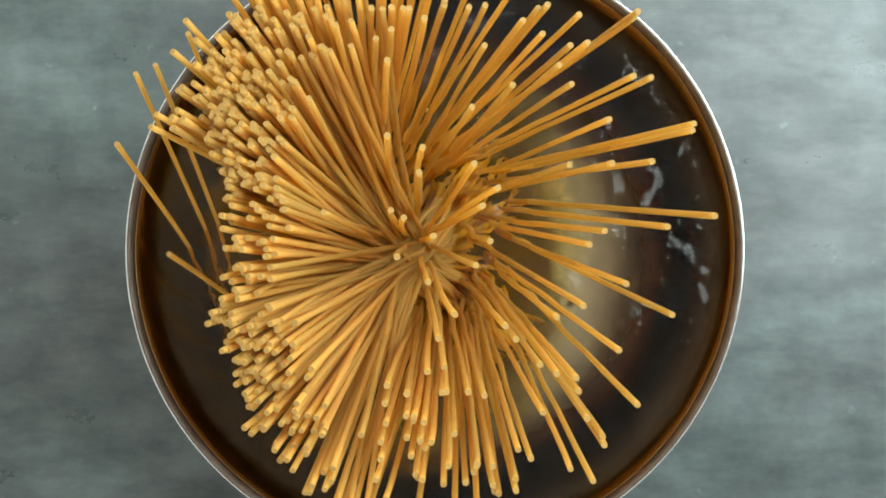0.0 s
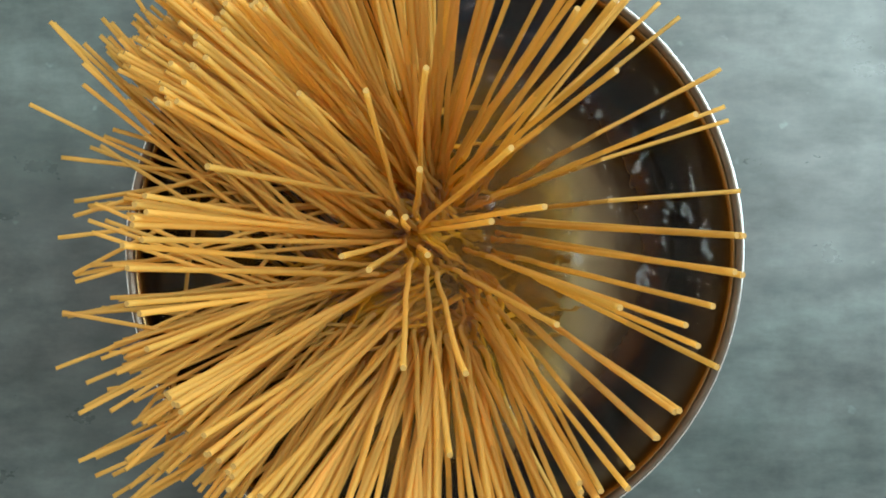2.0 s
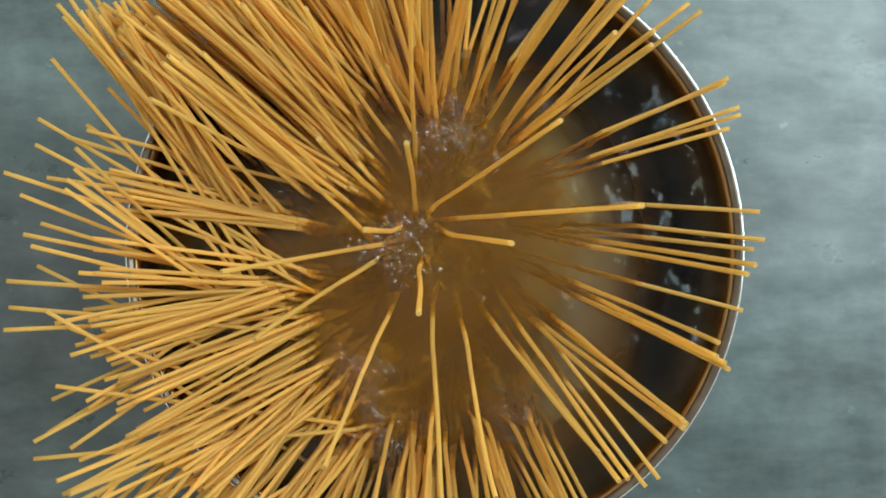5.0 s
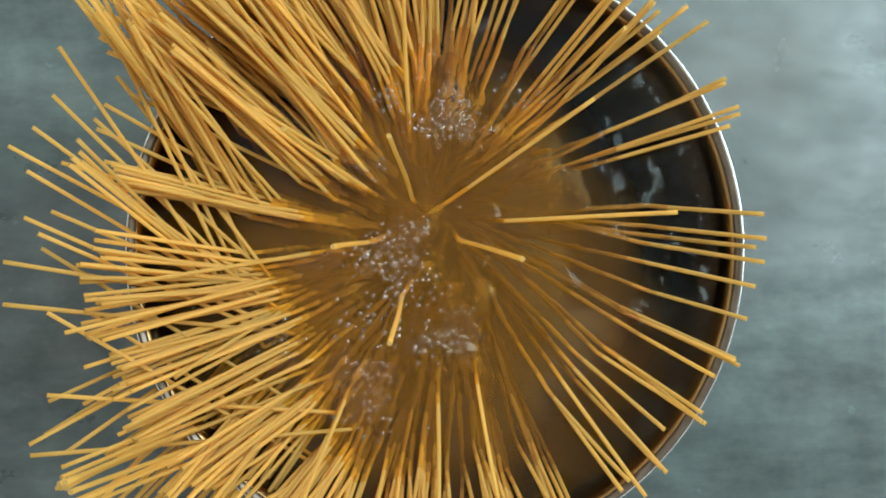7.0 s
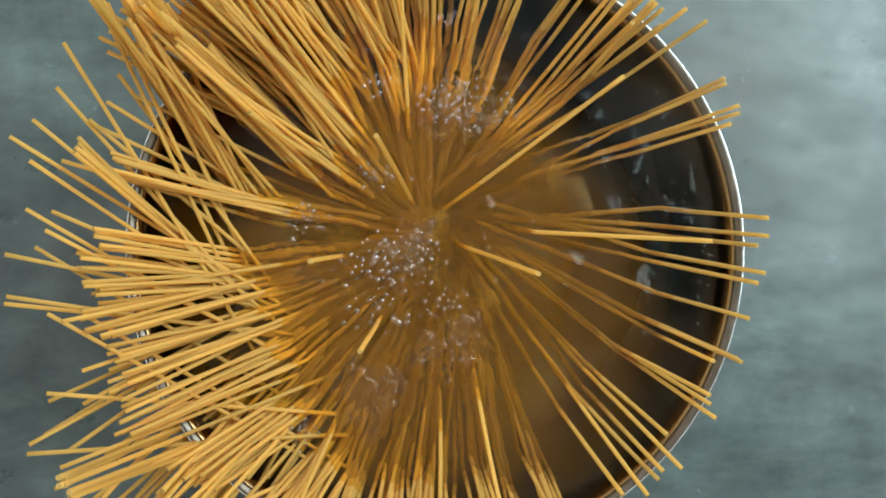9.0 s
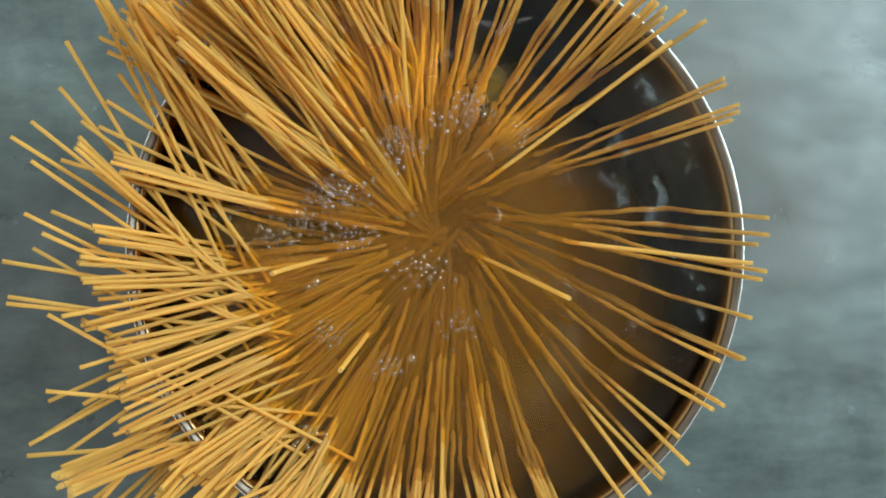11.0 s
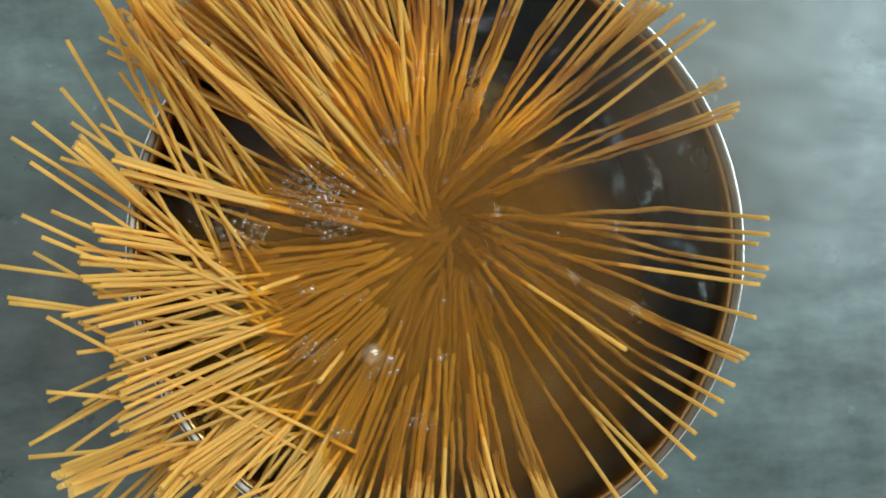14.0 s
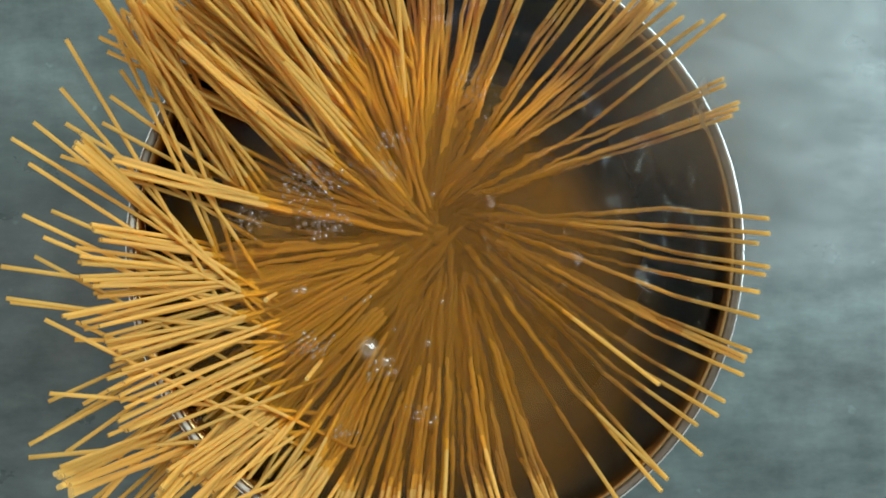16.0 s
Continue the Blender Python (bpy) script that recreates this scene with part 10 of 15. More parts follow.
    lay(80, 100, [(0, -31.7, 32.2, 251.9, -20, 11, 176), (1, -43.2, 46.5, 242.9, -28, 23, 167), (1.5, -49.8, 54.6, 233.2, -31, 30, 160), (2, -80.8, 87.6, 133, -33, 28, 111), (3, -85.3, 93.7, 136, -40, 33, 110), (4, -87.6, 96.7, 137.5, -42, 36, 111), (9, -80.9, 101.9, 139, -42, 42, 104), (16, -79.8, 102, 139, -42, 42, 101)], bundle(6))
    lay(90, 90, [(0, -43.4, 46.1, 248.5, -24, 15, 166), (1, -55.4, 56.4, 237.5, -32, 27, 155), (1.5, -62.6, 62, 227.6, -36, 33, 147), (2, -96.8, 92.8, 125.5, -35, 30, 109), (4, -102.4, 96, 127, -41, 33, 109), (9, -96.9, 99.7, 130, -40, 36, 102), (16, -96.1, 99.9, 130, -40, 36, 100)], bundle(6))
    lay(80, 100, [(0, -52.4, 20.2, 242.2, -25, 6, 168), (0.5, -62.7, 31.8, 236.6, -34, 14, 163), (1, -72.1, 43.8, 226.9, -40, 23, 156), (1.5, -81.9, 56.7, 211.8, -44, 33, 145), (2, -109.8, 83.7, 128.5, -44, 42, 111), (3, -107.7, 89.1, 131.5, -43, 48, 107), (4, -108, 93, 130, -43, 50, 109), (6.5, -104.2, 100.5, 133, -44, 55, 104), (12, -101.2, 105.3, 134.5, -45, 60, 100), (16, -100.5, 104.5, 134.5, -45, 60, 99)], bundle(6))
    lay(80, 100, [(0, -44.2, 39.5, 243.8, -27, 15, 170), (1, -56.2, 50.7, 228.9, -31, 23, 158), (1.5, -63.9, 57.6, 214.2, -33, 28, 147), (2, -58.4, 52.8, 243, -37, 32, 169), (3, -90.5, 80.4, 143.5, -36, 31, 112), (4, -91.5, 81.3, 145, -37, 32, 115), (6.5, -84.5, 88.1, 145, -37, 38, 105), (12, -79.7, 92.5, 145, -39, 44, 96), (16, -79.7, 92.5, 146.5, -41, 46, 95)], bundle(6))
    lay(80, 100, [(0, -33.3, 38.5, 248.7, -22, 12, 174), (1, -44.4, 49.3, 235.8, -25, 22, 162), (1.5, -52, 55.8, 222.3, -26, 27, 152), (2, -51.2, 54.5, 243, -30, 33, 169), (3, -57.1, 59.6, 235, -34, 39, 161), (4, -83.1, 84.4, 151, -30, 35, 116), (6.5, -79.2, 89.7, 151, -33, 41, 108), (12, -78.2, 94.9, 151, -36, 48, 101), (16, -77.8, 94.4, 149.5, -36, 48, 100)], bundle(6))
    lay(80, 100, [(0, -54.3, 26.9, 244.7, -29, 9, 171), (0.5, -61.5, 37.1, 240.3, -36, 18, 166), (1.5, -75.4, 58.7, 220.5, -44, 35, 151), (2, -104.3, 87.6, 130, -43, 39, 112), (4, -102.1, 95, 131.5, -43, 45, 111), (9, -95.6, 103.5, 134.5, -43, 52, 104), (16, -94.7, 104.3, 134.5, -43, 53, 101)], bundle(6))
    lay(80, 100, [(0, -36.1, 14.7, 249.7, -21, 4, 172), (0.5, -46.6, 24.9, 244.2, -27, 10, 167), (1, -57, 38, 232.6, -30, 18, 159), (1.5, -67.2, 53.6, 215.5, -34, 28, 148), (2, -91.6, 81.5, 148, -36, 36, 113), (3, -93.2, 91.3, 152.5, -43, 47, 108), (4, -94.1, 96.8, 154, -43, 49, 114), (6.5, -91.4, 99.7, 157, -48, 57, 106), (12, -89, 101.2, 160, -52, 62, 101), (16, -89.6, 101.9, 160, -53, 63, 100)], bundle(6))
    lay(90, 90, [(0, -45.6, 34.8, 249.4, -26, 8, 166), (0.5, -52.2, 42.2, 245.7, -32, 16, 161), (1.5, -67.5, 59.1, 226.9, -37, 32, 146), (2, -93.8, 83.4, 154, -32, 31, 113), (3, -96, 87.1, 157, -35, 36, 114), (4, -97.1, 89, 158.5, -36, 37, 117), (6.5, -91.6, 92.8, 161.5, -40, 45, 105), (9, -89.4, 95, 161.5, -44, 50, 99), (12, -88.6, 95.7, 163, -47, 54, 95), (16, -89.2, 96.3, 164.5, -49, 56, 95)], bundle(6))
    lay(80, 100, [(0, -39.7, 14.6, 251.3, -21, 1, 175), (1, -54.4, 34.7, 242.1, -32, 19, 167), (1.5, -60.5, 46.2, 233.2, -35, 29, 160), (2, -58.7, 50.8, 243, -36, 37, 168), (3, -86.2, 81.5, 151, -29, 42, 111), (4, -87.2, 86.7, 152.5, -32, 46, 110), (6.5, -86.7, 92.5, 152.5, -37, 54, 104), (16, -84.9, 94.7, 152.5, -39, 57, 98)], bundle(6))
    lay(80, 100, [(0, -52, 29.7, 246, -30, 11, 171), (1, -60.3, 46, 235, -35, 24, 162), (1.5, -64.9, 54.8, 224.2, -37, 30, 154), (2, -93.1, 83.5, 127, -34, 32, 110), (4, -91.6, 90.2, 128.5, -35, 37, 108), (9, -86.1, 97.1, 128.5, -35, 41, 104), (16, -85.4, 97.8, 128.5, -35, 41, 103)], bundle(6))
    lay(80, 100, [(0, -50.4, 40.1, 247.2, -28, 15, 175), (1, -57.9, 50.6, 237.2, -35, 27, 164), (1.5, -62.1, 56.2, 228.8, -38, 32, 157), (2, -91.7, 83.8, 130, -36, 30, 110), (4, -92.4, 87, 131.5, -40, 33, 105), (6.5, -85.5, 94, 131.5, -38, 37, 101), (9, -81.2, 96.6, 131.5, -37, 38, 99), (16, -79.9, 97.6, 133, -37, 40, 98)], bundle(6))
    lay(80, 100, [(0, -53.6, 27.8, 243.4, -26, 6, 171), (0.5, -57.3, 38.1, 239, -31, 15, 166), (1.5, -63.9, 59.3, 219.6, -37, 30, 150), (2, -86.6, 88.3, 130, -37, 28, 110), (4, -81.7, 96, 131.5, -40, 32, 107), (16, -76.9, 99.8, 131.5, -40, 35, 102)], bundle(6))
    lay(70, 110, [(0, -40.7, 27.5, 248, -26, 9, 182), (0.5, -49.6, 36.1, 242.1, -32, 16, 177), (1, -59.6, 45.9, 231.4, -36, 25, 168), (1.5, -71.2, 57.4, 213.3, -41, 34, 155), (2, -103.2, 85.3, 130, -50, 43, 113), (3, -107.1, 90.8, 134.5, -55, 50, 112), (4, -109.8, 94.3, 134.5, -58, 52, 115), (6.5, -101.9, 100.8, 139, -56, 58, 109), (9, -97.9, 103.8, 142, -57, 62, 104), (16, -96.2, 104.3, 145, -58, 65, 100)], bundle(6))
    lay(80, 100, [(0, -47.7, 11.2, 245.8, -24, 5, 170), (1, -64.1, 35, 232.9, -35, 19, 159), (1.5, -71, 48.2, 220.3, -38, 26, 151), (2, -96.8, 76.4, 133, -36, 29, 111), (3, -94.1, 84.4, 134.5, -37, 34, 109), (6.5, -86.8, 94.8, 136, -37, 41, 105), (12, -83.1, 99, 136, -37, 44, 102), (16, -83.2, 99, 136, -37, 44, 102)], bundle(6))
    lay(90, 90, [(0, -38.5, 24.5, 249.3, -20, 6, 163), (0.5, -49.4, 34.7, 243.3, -27, 13, 158), (1, -61.7, 47.3, 230.4, -31, 19, 150), (1.5, -75.4, 61.8, 210.6, -37, 29, 136), (2, -108.6, 92.4, 131.5, -43, 36, 106), (3, -111.9, 98.9, 140.5, -51, 46, 100), (4, -115, 103.5, 140.5, -54, 48, 105), (6.5, -108.4, 108.8, 143.5, -53, 53, 100), (9, -104.6, 110.8, 146.5, -53, 55, 98), (16, -103, 111, 148, -53, 57, 96)], bundle(6))
    lay(80, 100, [(0, -35.9, 32.4, 250, -25, 10, 174), (0.5, -42.2, 39.7, 245.8, -28, 17, 170), (1.5, -58, 57.3, 223.8, -31, 31, 153), (2, -89.9, 88.6, 128.5, -33, 35, 111), (3, -94.7, 94.6, 130, -38, 42, 111), (4, -96.9, 97.4, 131.5, -40, 44, 113), (12, -92.6, 101.3, 134.5, -41, 49, 102), (16, -92.9, 101.5, 134.5, -42, 50, 101)], bundle(6))
    lay(90, 90, [(0, -54.8, 25.4, 246.2, -19, 5, 166), (1, -67.3, 44.6, 236.1, -36, 23, 154), (1.5, -73.4, 54.5, 226, -41, 30, 146), (2, -102.2, 82.1, 134.5, -34, 29, 109), (4, -99.6, 88.9, 136, -35, 34, 104), (6.5, -92.9, 95.6, 136, -34, 38, 101), (9, -90.1, 99.5, 137.5, -33, 40, 100), (16, -88.1, 99.6, 137.5, -33, 40, 98)], bundle(6))
    lay(90, 90, [(0, -51.5, 23.7, 241.9, -25, 4, 158), (1, -63.2, 45.9, 227, -31, 19, 148), (1.5, -69.2, 58.1, 212.7, -31, 27, 137), (2, -87.7, 81.4, 145, -25, 28, 110), (3, -85.5, 86.9, 146.5, -25, 33, 107), (4, -85, 90.5, 146.5, -25, 35, 110), (6.5, -83.5, 95, 148, -28, 40, 103), (12, -81.9, 97.3, 148, -30, 44, 97), (16, -82.6, 98, 148, -31, 45, 97)], bundle(6))
    lay(90, 90, [(0, -32.9, 47.1, 247.7, -21, 14, 165), (0.5, -38.9, 52.3, 242, -25, 18, 159), (1, -47.4, 58.9, 230.6, -26, 22, 150), (1.5, -57.7, 66.3, 214.2, -28, 28, 138), (2, -84.1, 91.1, 143.5, -30, 28, 108), (3, -89.9, 94, 148, -39, 36, 101), (4, -93.5, 96, 148, -40, 36, 108), (6.5, -89.2, 98.8, 151, -42, 41, 101), (16, -85.7, 99.9, 152.5, -44, 46, 94)], bundle(6))
    lay(80, 100, [(0, -45, 41, 246.6, -25, 16, 173), (0.5, -49.4, 47.4, 242.7, -30, 22, 169), (1.5, -59.4, 61.8, 224.8, -35, 34, 154), (2, -85.4, 89.3, 136, -35, 32, 111), (4, -86.8, 93.8, 137.5, -41, 37, 105), (9, -78.4, 100.9, 139, -40, 43, 99), (16, -76.7, 100.8, 139, -39, 44, 97)], bundle(6))
    lay(80, 100, [(0, -52.1, 32.3, 244.9, -26, 11, 172), (0.5, -58.5, 41.5, 239.9, -33, 19, 167), (1.5, -72.4, 62.2, 217, -42, 34, 149), (2, -96.4, 87.3, 143.5, -43, 36, 114), (3, -96, 91.5, 146.5, -46, 40, 111), (4, -96.1, 94.1, 146.5, -46, 40, 114), (6.5, -90.5, 98.5, 148, -47, 46, 106), (9, -87.4, 100.5, 151, -49, 50, 102), (16, -85.9, 100.5, 151, -50, 53, 98)], bundle(6))
    lay(80, 100, [(0, -37.5, 42, 249.9, -24, 14, 176), (0.5, -42.7, 47, 246.3, -28, 20, 171), (1.5, -56.8, 58.9, 227.8, -33, 33, 156), (2, -90.1, 90, 127, -33, 36, 111), (4, -97.9, 95.6, 128.5, -39, 44, 111), (9, -93.9, 102, 131.5, -40, 50, 103), (16, -92.8, 101.9, 131.5, -41, 50, 100)], bundle(6))
    lay(90, 90, [(0, -50.7, 22.1, 241.2, -26, 2, 157), (0.5, -60.8, 32.9, 234.5, -32, 10, 152), (1, -70.8, 44.8, 222.8, -35, 19, 145), (1.5, -81.8, 58.2, 204.2, -37, 28, 132), (2, -101.1, 78, 149.5, -35, 31, 111), (3, -100.5, 83.3, 152.5, -36, 37, 110), (4, -100.6, 86.3, 152.5, -35, 37, 116), (6.5, -94.1, 94.6, 154, -37, 45, 105), (9, -90.6, 98.6, 157, -41, 51, 99), (12, -89.7, 100.3, 157, -43, 54, 95), (16, -89.4, 100, 157, -44, 56, 93)], bundle(6))
    lay(80, 100, [(0, -50.2, 35.8, 245.1, -28, 11, 172), (0.5, -54.8, 44.3, 240.3, -33, 19, 167), (1.5, -65.2, 63.7, 218.4, -37, 34, 150), (2, -87.4, 89.5, 143.5, -36, 36, 114), (3, -87.1, 94, 145, -38, 40, 112), (4, -86.7, 96.1, 146.5, -38, 41, 115), (6.5, -84.6, 97.6, 148, -41, 45, 106), (12, -83.8, 99, 149.5, -44, 51, 99), (16, -83.4, 98.6, 149.5, -45, 51, 98)], bundle(6))
    lay(70, 110, [(0, -41.5, 33.3, 250.6, -25, 17, 184), (1, -53.4, 51.5, 239.7, -35, 32, 174), (1.5, -60.1, 62.5, 227.4, -38, 40, 165), (2, -89.3, 95.7, 137.5, -42, 49, 116), (3, -91.4, 102.3, 140.5, -45, 56, 116), (4, -93.4, 106.7, 142, -48, 60, 117), (6.5, -89.6, 112.7, 146.5, -51, 69, 108), (12, -85.2, 114.7, 152.5, -56, 79, 100), (16, -80.2, 108.6, 154, -52, 75, 100)], bundle(7))
    lay(70, 110, [(0, -37.8, 61.9, 244.9, -27, 28, 184), (1, -39.5, 64.6, 234.2, -26, 36, 172), (1.5, -41.6, 67.8, 223.8, -25, 39, 162), (2, -38.5, 63.9, 243, -24, 44, 177), (4, -46.1, 75.1, 224, -31, 57, 158), (6.5, -64.2, 114.8, 135, -29, 64, 102), (12, -60, 117.8, 135, -29, 68, 97), (16, -59.8, 117.9, 135, -29, 69, 96)], bundle(7))
    lay(70, 110, [(0, -37.7, 22.1, 250, -23, 8, 183), (0.5, -44.3, 31.5, 245.7, -29, 15, 179), (1, -50.6, 42.7, 237.5, -31, 24, 173), (1.5, -56.9, 55.5, 223.9, -33, 33, 162), (2, -82.3, 86.8, 137.5, -35, 41, 113), (3, -83.1, 95.2, 140.5, -39, 51, 109), (4, -84, 100.2, 143.5, -42, 56, 108), (6.5, -80.2, 110.7, 145, -44, 68, 102), (12, -75.9, 116.4, 146.5, -44, 75, 99), (16, -76, 116.4, 146.5, -45, 76, 98)], bundle(7))
    lay(80, 100, [(0, -39, 48.3, 247.6, -24, 16, 176), (1, -46.7, 60.4, 235.9, -29, 31, 163), (1.5, -51.9, 67.8, 223.9, -30, 37, 153), (2, -74.3, 95.5, 145, -28, 39, 113), (3, -76, 98.7, 148, -31, 45, 109), (4, -78.3, 101.7, 149.5, -34, 50, 108), (6.5, -76.6, 110.6, 149.5, -38, 60, 101), (12, -73.4, 114.2, 151, -39, 66, 97), (16, -74, 115.4, 151, -40, 68, 96)], bundle(7))
    lay(70, 110, [(0, -38.9, 12.8, 251.6, -24, 4, 184), (1, -53.6, 35.8, 242.8, -35, 22, 177), (1.5, -59.2, 49.3, 232.8, -37, 33, 169), (2, -90.5, 86.3, 124, -37, 43, 111), (3, -89.5, 96.7, 125.5, -37, 52, 111), (4, -89.9, 103.8, 127, -40, 58, 111), (6.5, -87, 114.7, 128.5, -41, 67, 105), (12, -82.5, 119.3, 130, -41, 72, 99), (16, -82.5, 119.4, 131.5, -42, 74, 98)], bundle(7))
    lay(80, 100, [(0, -50.7, 17.5, 244.6, -26, 5, 169), (0.5, -59.7, 30.7, 239.5, -35, 15, 165), (1.5, -74.4, 59, 217.3, -41, 35, 149), (2, -95.3, 86.1, 145, -37, 41, 114), (3, -92, 93.4, 146.5, -36, 49, 111), (4, -91.8, 98.8, 146.5, -36, 52, 113), (6.5, -86.9, 110.1, 149.5, -42, 65, 102), (9, -82.9, 114.2, 152.5, -43, 73, 96), (16, -80.9, 114.5, 154, -46, 78, 91)], bundle(7))
    lay(80, 100, [(0, -35.7, 53.4, 245, -25, 18, 174), (0.5, -41.1, 59, 238.6, -28, 24, 167), (1, -48.3, 65.9, 227.2, -28, 31, 158), (1.5, -57.8, 74.7, 208.6, -28, 40, 143), (2, -80.8, 99.7, 142, -28, 48, 111), (3, -84.5, 102, 148, -33, 60, 103), (4, -89.5, 107.2, 148, -36, 63, 108), (9, -88.8, 115.4, 152.5, -45, 77, 98), (16, -88.4, 115.7, 154, -47, 80, 96)], bundle(7))
    lay(80, 100, [(0, -24.6, 48.3, 249.8, -18, 21, 175), (1, -35.4, 59.2, 237.6, -21, 30, 164), (1.5, -43.5, 66.1, 224.1, -21, 36, 154), (2, -69.1, 96.8, 139, -18, 42, 112), (3, -75, 101.2, 142, -20, 51, 111), (4, -80.5, 107.8, 143.5, -25, 59, 113), (9, -80.3, 118.3, 146.5, -33, 74, 99), (16, -80, 118.2, 148, -36, 77, 95)], bundle(7))
    lay(70, 110, [(0, -42.3, 69.1, 238.9, -27, 33, 181), (0.5, -46.4, 71.3, 232.9, -32, 37, 174), (1.5, -58.9, 80.2, 206.5, -33, 49, 150), (2, -82, 105.5, 130, -32, 59, 113), (3, -84.3, 105.5, 133, -31, 66, 110), (4, -88.9, 110.7, 131.5, -35, 70, 112), (9, -86.8, 122.6, 134.5, -38, 83, 103), (16, -85.9, 122.7, 136, -39, 85, 100)], bundle(7))
    lay(70, 110, [(0, -53.9, 34.3, 245, -31, 14, 182), (1, -61.3, 55.4, 233.7, -40, 33, 170), (1.5, -64.6, 65.8, 224.6, -41, 43, 163), (2, -87.8, 96.1, 136, -40, 50, 115), (3, -84.6, 100.1, 137.5, -37, 55, 112), (9, -79.7, 118.3, 140.5, -43, 74, 101), (16, -78.5, 119.4, 140.5, -43, 76, 98)], bundle(7))
    lay(70, 110, [(0, -47.6, 50.9, 242.1, -31, 22, 180), (0.5, -49.1, 56.1, 237.7, -33, 29, 175), (1.5, -54.4, 68.9, 218, -32, 41, 158), (2, -47.9, 63.7, 243, -32, 46, 177), (3, -71.5, 94.6, 146.5, -29, 50, 112), (9, -71.5, 111.2, 146.5, -37, 70, 102), (16, -71, 112.4, 148, -38, 72, 100)], bundle(7))
    lay(70, 110, [(0, -57.1, 33.8, 239.2, -30, 14, 178), (0.5, -62.3, 46.4, 233.2, -37, 25, 172), (1.5, -72.4, 73.6, 206.6, -43, 46, 150), (2, -89.4, 99.7, 140.5, -41, 56, 114), (3, -85.5, 104.5, 143.5, -40, 66, 106), (4, -86.1, 110.6, 143.5, -40, 69, 109), (9, -85.6, 117.5, 148, -48, 82, 101), (16, -85.3, 117.9, 148, -49, 84, 99)], bundle(7))
    lay(70, 110, [(0, -32.8, 54.6, 246.7, -25, 25, 184), (1, -39.4, 60.2, 233.9, -25, 32, 171), (1.5, -44.7, 64.9, 221, -24, 38, 160), (2, -43, 61.8, 243, -26, 46, 177), (3, -72.8, 97.8, 130, -23, 53, 108), (4, -77.5, 103.8, 130, -29, 59, 107), (9, -73.2, 118.3, 131.5, -29, 74, 100), (16, -72.2, 118.8, 131.5, -29, 75, 98)], bundle(7))
    lay(70, 110, [(0, -42.8, 54, 246.1, -31, 22, 185), (1, -47.1, 63.5, 235.4, -31, 36, 172), (1.5, -50.5, 69.6, 224.7, -31, 44, 163), (2, -75.4, 102.1, 127, -31, 51, 111), (3, -76, 104.7, 128.5, -30, 56, 108), (4, -78.6, 109.3, 130, -33, 62, 106), (6.5, -76.7, 122.5, 131.5, -36, 74, 101), (12, -71.6, 125.9, 131.5, -34, 77, 98), (16, -71.5, 125.6, 131.5, -34, 77, 97)], bundle(7))
    lay(70, 110, [(0, -51.5, 37.6, 241.4, -29, 10, 181), (1, -55.8, 56.9, 227.8, -34, 30, 167), (1.5, -58.5, 67.5, 214.6, -34, 39, 156), (2, -49.2, 63.4, 243, -34, 46, 177), (3, -71.3, 96.3, 146.5, -32, 51, 110), (6.5, -71.9, 110.8, 148, -39, 67, 104), (16, -69.1, 113.9, 148, -40, 73, 99)], bundle(7))
    lay(70, 110, [(0, -50.3, 25.9, 247.1, -31, 11, 182), (1, -60, 49.2, 235, -38, 30, 171), (1.5, -64.4, 62, 222.9, -39, 40, 161), (2, -89.8, 95.5, 130, -38, 52, 112), (3, -86.8, 102.2, 133, -36, 61, 109), (6.5, -88, 118.8, 136, -43, 76, 103), (16, -85.6, 121.9, 137.5, -42, 81, 100)], bundle(7))
    lay(70, 110, [(0, -34.5, 39.2, 249.5, -22, 18, 184), (0.5, -37.4, 45.2, 245.7, -25, 23, 180), (1.5, -45.4, 60.3, 227, -26, 36, 164), (2, -43.9, 60.9, 243, -27, 44, 177), (3, -71, 96.9, 137.5, -24, 52, 112), (4, -74.3, 103.6, 139, -29, 58, 111), (6.5, -73.6, 115.8, 140.5, -32, 71, 106), (16, -69.8, 117.7, 139, -32, 73, 100)], bundle(7))
    lay(70, 110, [(0, -39.9, 34.7, 247.4, -27, 16, 181), (1, -50.4, 49.8, 234, -30, 28, 170), (1.5, -56.9, 58.9, 220.4, -31, 36, 160), (2, -53.2, 57.5, 243, -34, 46, 177), (3, -83.2, 90.1, 142, -31, 56, 109), (4, -86.3, 95.5, 143.5, -36, 62, 108), (6.5, -84.5, 110.4, 143.5, -39, 76, 103), (9, -80.2, 113.5, 143.5, -37, 79, 100), (16, -79, 114.6, 145, -38, 81, 99)], bundle(7))
    lay(70, 110, [(0, -43.7, 38.8, 246.2, -27, 16, 182), (1, -49.6, 55.4, 233.8, -32, 31, 170), (1.5, -53.3, 65, 221.3, -32, 38, 160), (2, -76.6, 97, 128.5, -32, 45, 113), (4, -77.9, 107.3, 130, -34, 56, 112), (9, -74.9, 120.2, 131.5, -37, 69, 103), (16, -73.9, 120.3, 131.5, -38, 70, 100)], bundle(7))
    lay(70, 110, [(0, -55.5, 45.5, 242.3, -35, 19, 181), (1, -57.3, 59.8, 231.8, -37, 35, 170), (1.5, -59, 67.7, 221.5, -37, 42, 160), (2, -80.9, 97.1, 130, -35, 47, 112), (4, -78.4, 103, 131.5, -35, 54, 106), (9, -77.8, 113.6, 131.5, -37, 65, 100), (16, -77.1, 113.8, 131.5, -38, 66, 99)], bundle(7))
